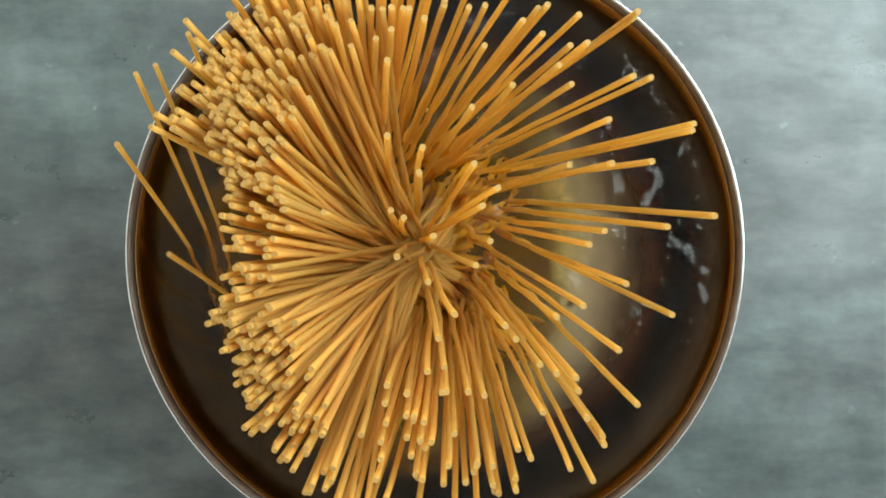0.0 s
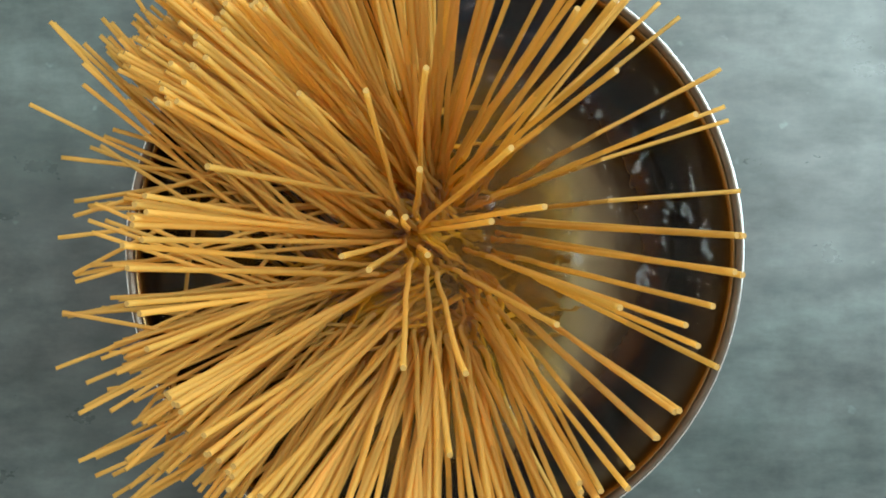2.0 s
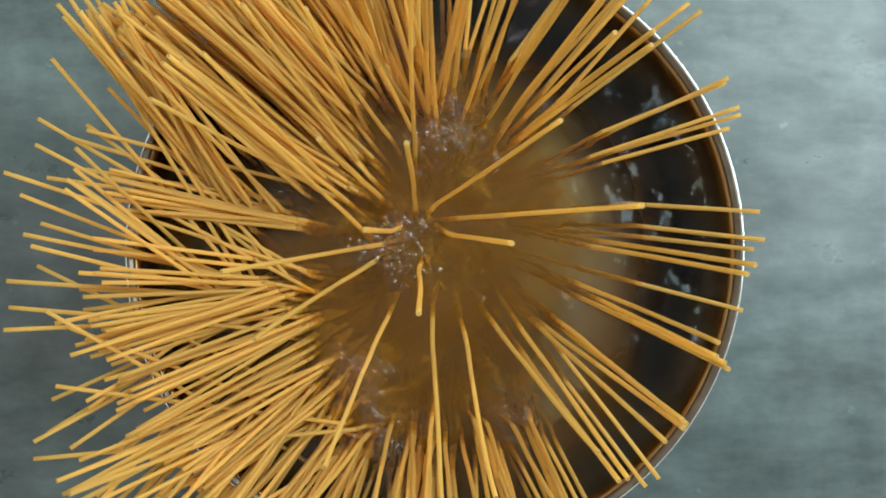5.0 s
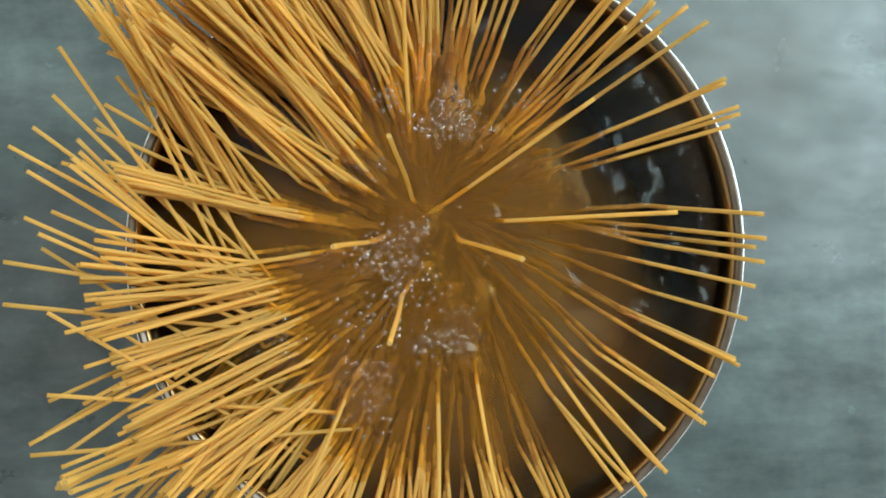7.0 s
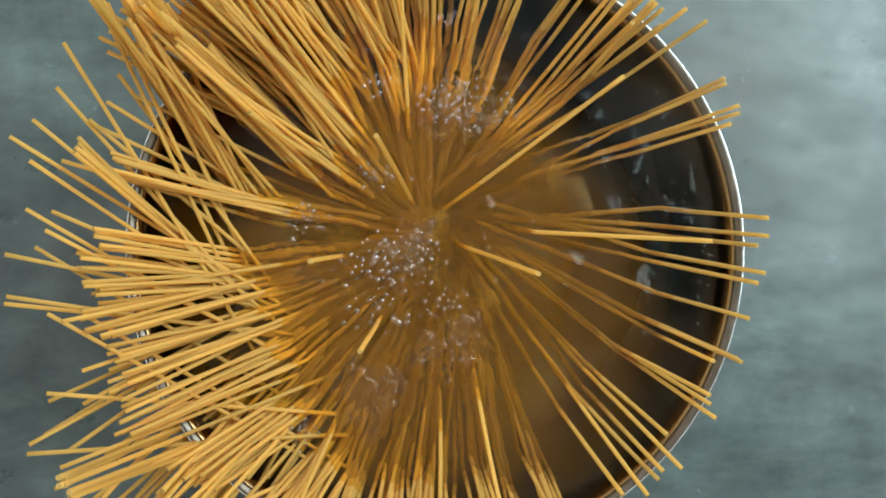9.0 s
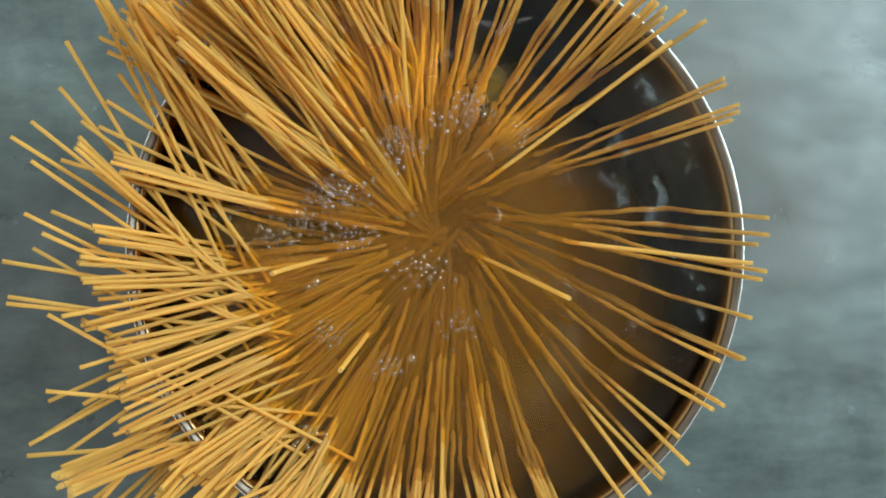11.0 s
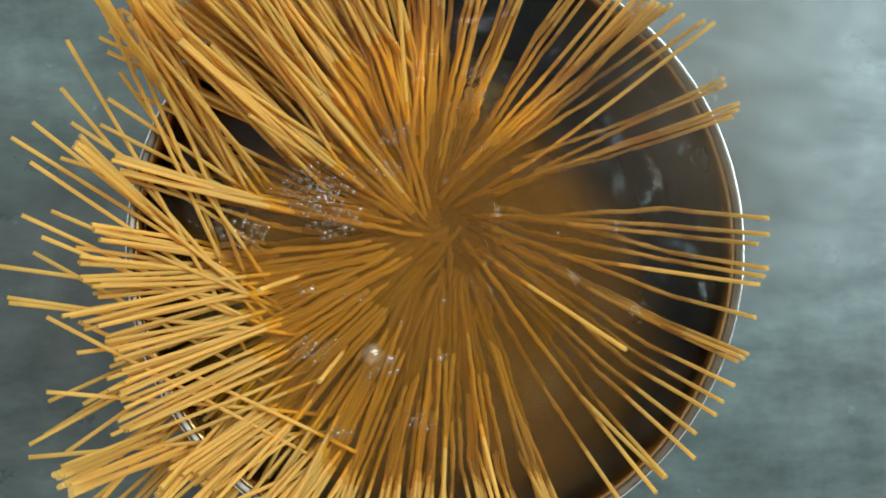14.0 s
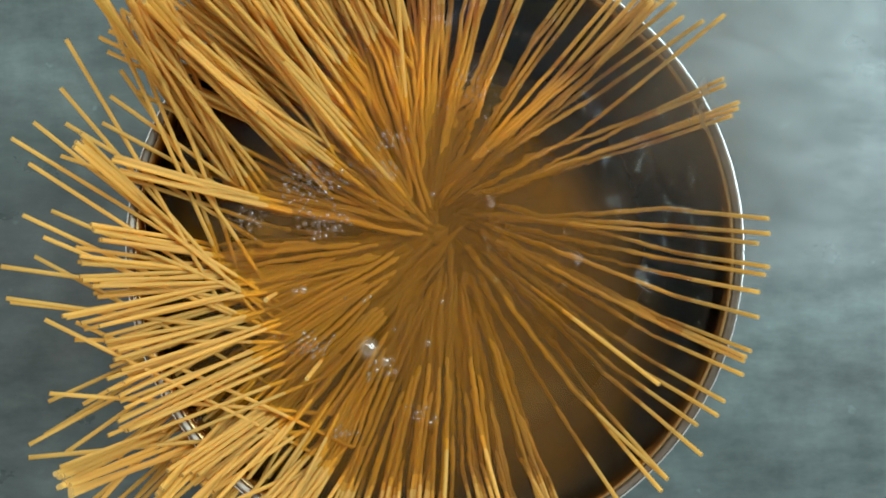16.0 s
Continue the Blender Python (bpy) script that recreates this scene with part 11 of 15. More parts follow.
    lay(80, 100, [(0, -55.9, 25.3, 241, -22, 5, 171), (0.5, -63.8, 38, 235.4, -32, 16, 165), (1, -70.8, 51.3, 225.5, -38, 27, 156), (1.5, -78.1, 65.4, 210.4, -42, 39, 144), (2, -94.3, 87.5, 154, -38, 48, 114), (3, -90.4, 92.2, 158.5, -41, 61, 104), (4, -90.9, 97.7, 158.5, -41, 63, 106), (6.5, -86.8, 110.5, 161.5, -48, 81, 99), (9, -82.4, 113.8, 164.5, -50, 87, 97), (16, -80.4, 114, 166, -52, 90, 95)], bundle(7))
    lay(80, 100, [(0, -47.1, 48.2, 240.7, -26, 17, 170), (0.5, -53.6, 55.9, 234, -31, 24, 163), (1, -61.6, 65, 221, -33, 31, 152), (1.5, -70.6, 74.9, 203.8, -37, 41, 140), (2, -89.6, 94.6, 149.5, -38, 48, 110), (3, -90.8, 96.2, 154, -43, 58, 103), (4, -93.3, 99.1, 154, -44, 58, 106), (6.5, -88.6, 108.9, 158.5, -50, 73, 98), (9, -85.3, 112.9, 161.5, -52, 81, 96), (16, -83.1, 112.6, 163, -54, 84, 94)], bundle(7))
    lay(70, 110, [(0, -44.1, 36.3, 248.6, -27, 17, 184), (0.5, -47.7, 44.5, 244.8, -32, 25, 179), (1.5, -55.3, 63.7, 226.6, -33, 42, 164), (2, -78.9, 94.9, 139, -31, 51, 114), (3, -78.3, 100.1, 142, -31, 61, 108), (4, -80.1, 106.1, 145, -36, 69, 105), (6.5, -81.6, 114.6, 146.5, -43, 82, 98), (16, -79.8, 115.7, 148, -46, 87, 94)], bundle(7))
    lay(70, 110, [(0, -36, 71, 240.2, -27, 32, 183), (0.5, -40.7, 73.5, 234.3, -30, 37, 175), (1, -46.9, 77.3, 224.2, -31, 43, 165), (1.5, -54.5, 82.7, 208.2, -31, 50, 151), (2, -77.5, 109.1, 131.5, -34, 58, 112), (3, -80.2, 108.5, 136, -36, 66, 103), (4, -84.5, 112.4, 136, -39, 69, 104), (9, -84, 121.1, 140.5, -46, 83, 97), (16, -83.5, 121.7, 140.5, -46, 84, 95)], bundle(7))
    lay(80, 100, [(0, -39, 23.7, 250.5, -22, 9, 174), (0.5, -44.5, 33.5, 246.7, -27, 16, 171), (1.5, -54.3, 58, 227, -29, 33, 155), (2, -51, 61.4, 243, -32, 43, 168), (3, -75, 96.5, 152.5, -29, 47, 110), (4, -76.1, 102.9, 155.5, -32, 54, 110), (6.5, -77.2, 110.2, 157, -41, 67, 100), (12, -75.1, 111.8, 158.5, -44, 75, 94), (16, -74.7, 111.1, 158.5, -46, 77, 92)], bundle(7))
    lay(60, 120, [(0, -42.2, 41.5, 246.9, -30, 22, 192), (1, -40.8, 57.5, 236.3, -29, 36, 181), (1.5, -40.2, 66.6, 225.8, -25, 44, 172), (2, -34.7, 66, 243, -22, 49, 187), (3, -34.2, 72.4, 235, -21, 58, 178), (4, -53.6, 112.6, 133, -21, 66, 113), (9, -47.7, 124.9, 133, -20, 80, 103), (16, -47.2, 126.2, 134.5, -21, 83, 101)], bundle(8))
    lay(70, 110, [(0, -45.7, 47.8, 244.4, -30, 19, 183), (1, -43.3, 61, 232.1, -27, 33, 170), (1.5, -42.4, 68.4, 222.3, -23, 40, 161), (2, -36.1, 65.7, 243, -21, 49, 177), (3, -56.2, 104.3, 130, -12, 54, 108), (9, -48.3, 125.1, 130, -12, 74, 99), (16, -46.6, 125.1, 130, -10, 75, 98)], bundle(8))
    lay(60, 120, [(0, -51.9, 52.3, 240.3, -36, 26, 189), (0.5, -54.1, 59.8, 235.9, -39, 35, 183), (1.5, -60.1, 76, 216.2, -39, 53, 165), (2, -80.3, 104.1, 134.5, -39, 64, 117), (3, -78.4, 105.8, 136, -35, 70, 115), (4, -80.2, 111.3, 136, -38, 75, 115), (6.5, -76.3, 124.1, 139, -39, 89, 107), (12, -70.3, 126.4, 142, -39, 97, 100), (16, -70.2, 126, 143.5, -41, 99, 99)], bundle(8))
    lay(60, 120, [(0, -37.4, 61.6, 246.7, -30, 36, 193), (1, -35, 66.9, 238.4, -26, 44, 183), (1.5, -34.7, 70.9, 230.2, -23, 49, 176), (2, -53, 106, 125.5, -21, 57, 113), (3, -51.6, 107.9, 127, -17, 61, 112), (9, -46.4, 126.2, 127, -18, 81, 101), (16, -45.8, 128, 127, -18, 83, 99)], bundle(8))
    lay(60, 120, [(0, -19.4, 62.2, 247.4, -20, 35, 194), (1, -22.4, 65.5, 236.4, -18, 39, 181), (1.5, -24.9, 68.6, 227.2, -16, 43, 173), (2, -24.2, 66.7, 243, -15, 48, 187), (4, -31.3, 81.3, 224, -21, 64, 167), (6.5, -44.7, 120.3, 135, -21, 74, 106), (9, -44.5, 126, 124, -19, 75, 103), (12, -42, 121.6, 135, -20, 78, 99), (16, -42.1, 121.6, 135, -22, 79, 98)], bundle(8))
    lay(60, 120, [(0, -49.5, 48.4, 240.5, -32, 24, 189), (0.5, -49.6, 57, 236, -34, 33, 183), (1.5, -50.9, 75.3, 216.2, -33, 49, 165), (2, -68.3, 106.8, 127, -34, 60, 114), (3, -65, 110.1, 127, -30, 64, 110), (6.5, -62.2, 129.2, 128.5, -32, 83, 105), (12, -56.1, 130.9, 130, -30, 86, 101), (16, -55.7, 129.9, 130, -30, 86, 99)], bundle(8))
    lay(60, 120, [(0, -37.2, 34.4, 251.2, -27, 18, 194), (1, -40.3, 52.3, 243.1, -29, 36, 186), (1.5, -41.4, 62.8, 233.7, -27, 45, 178), (2, -39, 66.8, 243, -25, 53, 186), (3, -59.9, 106.6, 140.5, -23, 65, 117), (4, -60.9, 115.1, 142, -26, 74, 117), (9, -58, 125.2, 145, -33, 94, 101), (16, -57.4, 125.4, 146.5, -36, 100, 97)], bundle(8))
    lay(60, 120, [(0, -57.8, 32, 240.4, -34, 14, 188), (1, -61.6, 59, 228.5, -41, 38, 176), (1.5, -63, 72, 216.9, -42, 49, 166), (2, -78.8, 101.8, 137.5, -41, 60, 119), (3, -72.8, 106.9, 137.5, -35, 65, 117), (4, -72.2, 113.3, 137.5, -37, 70, 116), (6.5, -67.9, 126.5, 140.5, -38, 85, 109), (12, -61.4, 128.7, 143.5, -38, 94, 101), (16, -61.2, 128.3, 143.5, -38, 95, 99)], bundle(8))
    lay(60, 120, [(0, -52.3, 45, 243.7, -35, 21, 191), (1, -51, 64.5, 234.1, -36, 42, 181), (1.5, -50.6, 74.1, 224.8, -35, 51, 172), (2, -68, 107.6, 131.5, -34, 61, 116), (3, -62.9, 110.5, 133, -30, 64, 114), (9, -60.6, 128.5, 136, -35, 87, 101), (16, -59.7, 128.4, 136, -36, 90, 96)], bundle(8))
    lay(60, 120, [(0, -41.6, 59.8, 245.4, -31, 34, 192), (1, -40.8, 66.3, 236, -30, 43, 181), (1.5, -41.4, 71.1, 226.6, -28, 48, 173), (2, -62.1, 105.2, 124, -28, 57, 112), (3, -61.1, 107.1, 125.5, -25, 61, 111), (9, -55.3, 128.2, 125.5, -25, 81, 103), (16, -53.7, 127.9, 125.5, -25, 81, 101)], bundle(8))
    lay(60, 120, [(0, -38.2, 63.9, 244.9, -30, 38, 191), (1.5, -33.6, 73.8, 227.1, -23, 49, 173), (2, -29.3, 70.4, 243, -20, 53, 186), (4, -32.6, 83.6, 224, -24, 71, 166), (6.5, -47.7, 123.4, 135, -22, 79, 104), (16, -46.1, 123.4, 135, -23, 82, 98)], bundle(8))
    lay(60, 120, [(0, -40.1, 39.6, 247.5, -28, 22, 192), (1, -42.3, 55.9, 235.9, -29, 35, 181), (1.5, -43.7, 65.5, 224.3, -27, 43, 171), (2, -38.9, 65.2, 243, -27, 51, 186), (3, -60.2, 103.1, 137.5, -26, 61, 112), (6.5, -58.3, 123.1, 140.5, -32, 84, 103), (12, -52.7, 125.4, 140.5, -29, 88, 100), (16, -52.7, 125.2, 139, -29, 88, 98)], bundle(8))
    lay(60, 120, [(0, -51.9, 45.3, 242.6, -33, 22, 191), (1, -54.1, 63, 231.5, -37, 41, 179), (1.5, -55.8, 72.4, 220.6, -37, 49, 168), (2, -75.6, 103.5, 131.5, -38, 60, 116), (3, -72.3, 106.5, 133, -34, 64, 115), (4, -73.3, 112.3, 133, -36, 69, 114), (6.5, -68.5, 125.4, 134.5, -37, 83, 105), (9, -63.7, 128.1, 137.5, -36, 90, 100), (16, -61.5, 127.6, 137.5, -37, 94, 94)], bundle(8))
    lay(70, 110, [(0, -37.6, 24.2, 250.3, -26, 8, 183), (0.5, -40.5, 33.3, 246.8, -28, 15, 179), (1, -42.6, 44.2, 240, -27, 25, 175), (1.5, -44.1, 56.1, 229.1, -23, 35, 166), (2, -40.3, 59.9, 243, -21, 45, 177), (3, -63.2, 100.9, 130, -13, 56, 111), (4, -63.5, 110.6, 130, -15, 64, 110), (9, -54.7, 124.2, 131.5, -13, 77, 100), (16, -54.4, 126, 131.5, -14, 80, 98)], bundle(8))
    lay(60, 120, [(0, -30.6, 57, 246, -24, 29, 193), (0.5, -33, 61, 240.6, -26, 35, 187), (1, -36.8, 66.8, 231.1, -25, 41, 177), (1.5, -42, 74.1, 216.1, -25, 48, 165), (2, -64.3, 107.8, 125.5, -28, 62, 112), (3, -67, 111.9, 128.5, -29, 70, 107), (4, -70.5, 118.1, 131.5, -34, 78, 106), (6.5, -68.1, 130.7, 133, -36, 92, 101), (9, -63.8, 131.1, 133, -34, 93, 97), (16, -62.5, 131.2, 134.5, -35, 96, 95)], bundle(8))
    lay(60, 120, [(0, -39.8, 68.9, 242.9, -29, 37, 193), (1, -41.8, 75, 231.1, -31, 48, 178), (1.5, -44.1, 80.1, 219.5, -29, 54, 168), (2, -62.1, 109.5, 137.5, -31, 63, 117), (3, -62.2, 111, 139, -30, 68, 112), (6.5, -65.5, 125.9, 142, -39, 88, 103), (16, -63, 126.8, 143.5, -40, 94, 99)], bundle(8))
    lay(60, 120, [(0, -41.4, 40.8, 249.8, -29, 24, 194), (1, -45.2, 56.7, 240.3, -32, 38, 184), (1.5, -47.6, 66.1, 230, -31, 47, 176), (2, -71.5, 102.8, 130, -33, 60, 115), (3, -70.8, 108.7, 133, -32, 68, 114), (6.5, -71, 128.5, 136, -38, 88, 106), (12, -65.4, 128.8, 139, -37, 94, 100), (16, -65.4, 129, 139, -37, 95, 98)], bundle(8))
    lay(60, 120, [(0, -31.9, 53.9, 246.2, -25, 29, 192), (0.5, -32.2, 56.8, 242, -26, 33, 188), (1.5, -34.9, 66.2, 223.2, -21, 41, 170), (2, -32, 63.8, 243, -19, 48, 187), (3, -34.1, 69.1, 235, -21, 57, 178), (4, -38.6, 78.8, 224, -25, 67, 167), (6.5, -49, 119.6, 135, -19, 77, 106), (12, -42.7, 122, 135, -16, 81, 101), (16, -42.6, 121.7, 135, -16, 81, 100)], bundle(8))
    lay(60, 120, [(0, -44.6, 55.8, 246.3, -33, 31, 193), (1.5, -39, 70.4, 230.3, -27, 48, 176), (2, -56.9, 105.1, 127, -27, 55, 114), (4, -54.7, 113.1, 128.5, -25, 64, 112), (9, -48.3, 126.7, 128.5, -24, 77, 104), (16, -47.5, 127.6, 128.5, -25, 79, 101)], bundle(8))
    lay(60, 120, [(0, -20.8, 53.8, 250.2, -18, 29, 196), (1, -23.2, 59.9, 241.1, -19, 37, 185), (1.5, -25.4, 64.3, 232.7, -17, 42, 178), (2, -25.5, 65.6, 243, -16, 48, 186), (3, -28.3, 71.7, 235, -18, 56, 178), (4, -49.5, 114.5, 124, -21, 64, 110), (12, -45.4, 127.3, 124, -20, 77, 102), (16, -45.1, 126.7, 124, -21, 76, 101)], bundle(8))
    lay(60, 120, [(0, -20.2, 72.3, 243.5, -19, 37, 195), (1, -25.1, 74.2, 231.6, -19, 45, 180), (1.5, -28.7, 77.2, 220.1, -18, 49, 168), (2, -26.9, 71.4, 243, -17, 54, 187), (3, -30, 75.3, 235, -19, 62, 178), (4, -49.5, 113.5, 137.5, -20, 68, 113), (9, -47.5, 125, 137.5, -22, 84, 101), (16, -47.1, 125.4, 137.5, -23, 86, 98)], bundle(8))
    lay(60, 120, [(0, -40.2, 76.3, 241.1, -30, 44, 192), (1, -37.4, 76.8, 232, -27, 49, 179), (1.5, -37.1, 78.7, 223, -26, 52, 170), (2, -54, 110.4, 127, -26, 59, 114), (9, -48.4, 128, 128.5, -25, 80, 100), (16, -47, 127.6, 128.5, -25, 82, 97)], bundle(8))
    lay(60, 120, [(0, -43.4, 64, 241.2, -30, 31, 193), (0.5, -41.3, 67.1, 236.9, -30, 37, 186), (1.5, -39.4, 76.6, 217.9, -25, 49, 166), (2, -53.6, 105.7, 134.5, -23, 58, 116), (3, -51.5, 107.6, 136, -19, 63, 113), (9, -51.6, 125.3, 136, -25, 86, 99), (16, -51, 124.9, 137.5, -27, 89, 95)], bundle(8))
    lay(60, 120, [(0, -31.8, 56.5, 247, -22, 30, 194), (1, -25.8, 63.5, 237.1, -19, 39, 183), (1.5, -23.5, 68.5, 227.4, -16, 43, 174), (2, -19.4, 67.3, 243, -14, 49, 186), (4, -20.6, 82.9, 224, -19, 72, 165), (6.5, -25.2, 124.2, 135, -14, 76, 102), (12, -18.4, 124, 135, -10, 78, 98), (16, -18.8, 125.5, 135, -11, 80, 97)], bundle(9))
    lay(60, 120, [(0, -35.2, 43.9, 250.1, -27, 24, 194), (1, -30.8, 55.6, 241.7, -22, 35, 185), (1.5, -28.6, 62.9, 232.8, -18, 42, 178), (2, -25.1, 65.2, 243, -16, 49, 186), (3, -24.4, 72.2, 235, -16, 59, 177), (4, -26.5, 83.2, 224, -20, 71, 166), (6.5, -31.7, 124.4, 135, -13, 79, 101), (12, -25.1, 125.8, 135, -10, 84, 95), (16, -25.1, 125.9, 135, -10, 86, 93)], bundle(9))
    lay(50, 130, [(0, -36.2, 80.2, 235.3, -27, 49, 197), (0.5, -34.1, 81, 230.9, -27, 53, 190), (1.5, -32.4, 87, 210.9, -24, 60, 169), (2, -43, 113.6, 134.5, -26, 69, 119), (6.5, -39.5, 130.1, 136, -28, 92, 105), (16, -34.8, 130.5, 136, -26, 99, 98)], bundle(9))
    lay(50, 130, [(0, -40.2, 57.7, 246.3, -31, 34, 203), (1, -34.1, 68.7, 236.5, -26, 48, 191), (1.5, -31.6, 75.5, 226.7, -24, 54, 182), (2, -26.2, 73.6, 243, -22, 60, 195), (3, -40.2, 114, 134.5, -24, 72, 113), (4, -40, 120.4, 136, -26, 82, 108), (9, -37.3, 131, 137.5, -27, 99, 100), (16, -36.4, 130.3, 137.5, -27, 100, 98)], bundle(9))
    lay(50, 130, [(0, -52.4, 41, 246.4, -35, 24, 202), (1.5, -41.5, 69.6, 230, -31, 51, 185), (2, -56.3, 106.8, 125.5, -33, 64, 115), (4, -48.3, 118, 125.5, -28, 74, 113), (6.5, -41.9, 130.6, 127, -26, 87, 108), (12, -34.9, 132.2, 127, -22, 90, 102), (16, -35, 132.8, 127, -22, 91, 101)], bundle(9))
    lay(50, 130, [(0, -31, 39.1, 251.6, -25, 23, 205), (1, -27.8, 53.5, 243.9, -22, 38, 197), (1.5, -25.4, 62.1, 235.9, -19, 45, 189), (2, -22.4, 66.8, 243, -18, 52, 195), (3, -21.4, 75.1, 235, -18, 62, 187), (4, -36.4, 120.6, 125.5, -23, 75, 112), (9, -31.3, 131.9, 127, -21, 88, 104), (16, -30.4, 131.5, 125.5, -21, 89, 101)], bundle(9))
    lay(50, 130, [(0, -33.6, 78.1, 241.2, -27, 51, 200), (1.5, -27.5, 80.7, 223.8, -21, 58, 180), (2, -39.7, 112.5, 130, -24, 67, 117), (4, -38.7, 117.4, 130, -24, 73, 114), (6.5, -33.9, 126.8, 135, -23, 86, 108), (12, -28.8, 127.8, 135, -22, 92, 101), (16, -28.9, 128.2, 135, -22, 93, 100)], bundle(9))
    lay(60, 120, [(0, -27.9, 50.7, 250.5, -20, 28, 195), (1, -25.1, 58.6, 243, -19, 37, 186), (1.5, -24.2, 64.1, 234.6, -17, 43, 179), (2, -22.4, 66.4, 243, -17, 50, 186), (4, -25.8, 83.8, 224, -23, 74, 165), (6.5, -33.6, 124.4, 135, -19, 77, 101), (16, -28.2, 125.8, 135, -16, 82, 96)], bundle(9))
    lay(60, 120, [(0, -40.8, 59.1, 247.2, -28, 32, 195), (1.5, -27, 73.2, 231.4, -20, 50, 177), (2, -21.7, 72.1, 243, -16, 54, 186), (4, -20.7, 87, 224, -17, 75, 165), (6.5, -29.2, 127.2, 135, -15, 80, 102), (16, -25.8, 127.9, 135, -14, 84, 97)], bundle(9))
    lay(60, 120, [(0, -8.6, 62.5, 246.7, -16, 51, 188), (1, -10.8, 69.7, 238.7, -12, 50, 182), (1.5, -12.5, 74.3, 230.8, -9, 50, 176), (2, -11.9, 71.6, 243, -8, 53, 186), (4, -15.8, 84.9, 224, -11, 70, 166), (6.5, -23.7, 125.3, 135, -9, 77, 103), (16, -21.7, 126, 135, -9, 82, 97)], bundle(9))
    lay(60, 120, [(0, -46.2, 31.4, 245.1, -32, 13, 190), (0.5, -47.2, 42.8, 239.9, -34, 23, 185), (1.5, -46.7, 69, 217.4, -26, 46, 166), (2, -60.3, 102.1, 134.5, -21, 61, 114), (3, -54.9, 109, 137.5, -16, 75, 107), (4, -53.1, 117.5, 139, -18, 85, 102), (6.5, -46.9, 130.6, 140.5, -18, 101, 97), (12, -40.7, 131.7, 142, -15, 104, 95), (16, -40.7, 131.5, 142, -17, 106, 94)], bundle(9))
    lay(60, 120, [(0, -43.8, 69, 237.9, -29, 36, 190), (1, -39.1, 77.1, 225.4, -28, 48, 174), (1.5, -38, 82.8, 213.4, -26, 53, 163), (2, -48.5, 108.9, 140.5, -26, 58, 119), (4, -46.9, 115.9, 140.5, -26, 66, 115), (6.5, -41.1, 128.1, 140.5, -26, 82, 105), (9, -36, 129.1, 140.5, -25, 88, 98), (16, -34.4, 129.4, 140.5, -25, 93, 93)], bundle(9))
    lay(50, 130, [(0, -27.9, 66.6, 247.7, -23, 42, 204), (1, -23.3, 70.7, 239.8, -20, 50, 193), (1.5, -21.7, 74.2, 231.6, -17, 54, 186), (2, -18.9, 72.9, 243, -16, 57, 196), (3, -32.6, 115.1, 125.5, -19, 68, 113), (9, -31.5, 131.9, 125.5, -22, 88, 102), (16, -30.6, 131.3, 127, -22, 91, 98)], bundle(9))
    lay(60, 120, [(0, -47.8, 67.3, 236.5, -31, 37, 188), (0.5, -40.7, 71.6, 232.7, -28, 42, 183), (1.5, -28.9, 81.3, 215.2, -19, 51, 164), (2, -20, 73, 243, -13, 54, 187), (3, -16.9, 76.3, 235, -11, 61, 177), (4, -17, 85.4, 224, -11, 69, 166), (6.5, -25.3, 125.8, 135, -10, 78, 102), (12, -23.1, 125.8, 135, -10, 83, 95), (16, -23.4, 126.6, 135, -11, 85, 94)], bundle(9))
    lay(60, 120, [(0, -51, 46.9, 240.8, -33, 23, 188), (0.5, -49.9, 56.9, 236.5, -34, 33, 183), (1.5, -48, 77.4, 217.3, -31, 51, 166), (2, -62, 109.2, 131.5, -29, 61, 116), (3, -57.2, 112.9, 131.5, -24, 66, 114), (4, -56.6, 119.6, 131.5, -25, 72, 113), (6.5, -50.1, 131.6, 133, -24, 85, 104), (12, -43.5, 133.7, 136, -23, 94, 96), (16, -43.5, 133.2, 136, -24, 95, 94)], bundle(9))
    lay(60, 120, [(0, -53.1, 55.8, 235.1, -35, 28, 185), (1, -40.6, 71.8, 225, -27, 44, 174), (1.5, -35.5, 79.1, 215, -23, 49, 164), (2, -24.8, 71.1, 243, -18, 54, 186), (4, -21.2, 83.2, 224, -18, 76, 165), (6.5, -26.8, 124.3, 135, -13, 79, 99), (16, -21.2, 124.9, 135, -10, 82, 95)], bundle(9))
    lay(50, 130, [(0, -41.7, 62.2, 246.6, -33, 41, 202), (1.5, -33.9, 73.5, 231, -26, 54, 185), (2, -50.2, 110.1, 125.5, -29, 66, 115), (6.5, -41.5, 130.8, 127, -25, 88, 107), (12, -34.5, 132.1, 128.5, -22, 92, 100), (16, -34.5, 131.9, 128.5, -22, 93, 99)], bundle(9))
    lay(60, 120, [(0, -15.1, 74.4, 241.5, -21, 58, 184), (0.5, -17.4, 77, 237.6, -21, 56, 181), (1.5, -23.4, 84.8, 220.1, -17, 56, 168), (2, -36.8, 115.3, 134.5, -20, 61, 116), (4, -40.9, 120.4, 136, -23, 71, 107), (9, -37.1, 131.5, 136, -25, 88, 97), (16, -36, 131.3, 136, -24, 90, 93)], bundle(9))
    lay(50, 130, [(0, -11.1, 51.3, 245.7, -16, 40, 197), (1, -7.6, 67.1, 233.8, -10, 48, 188), (1.5, -6.1, 76.1, 222.1, -6, 52, 178), (2, -2.8, 73, 243, -4, 56, 196), (3, -1.6, 78.9, 235, -3, 64, 187), (4, -7.3, 124.2, 125.5, -7, 76, 113), (9, -4.2, 134.2, 127, -5, 90, 103), (16, -3.8, 133.7, 127, -5, 92, 99)], bundle(10))
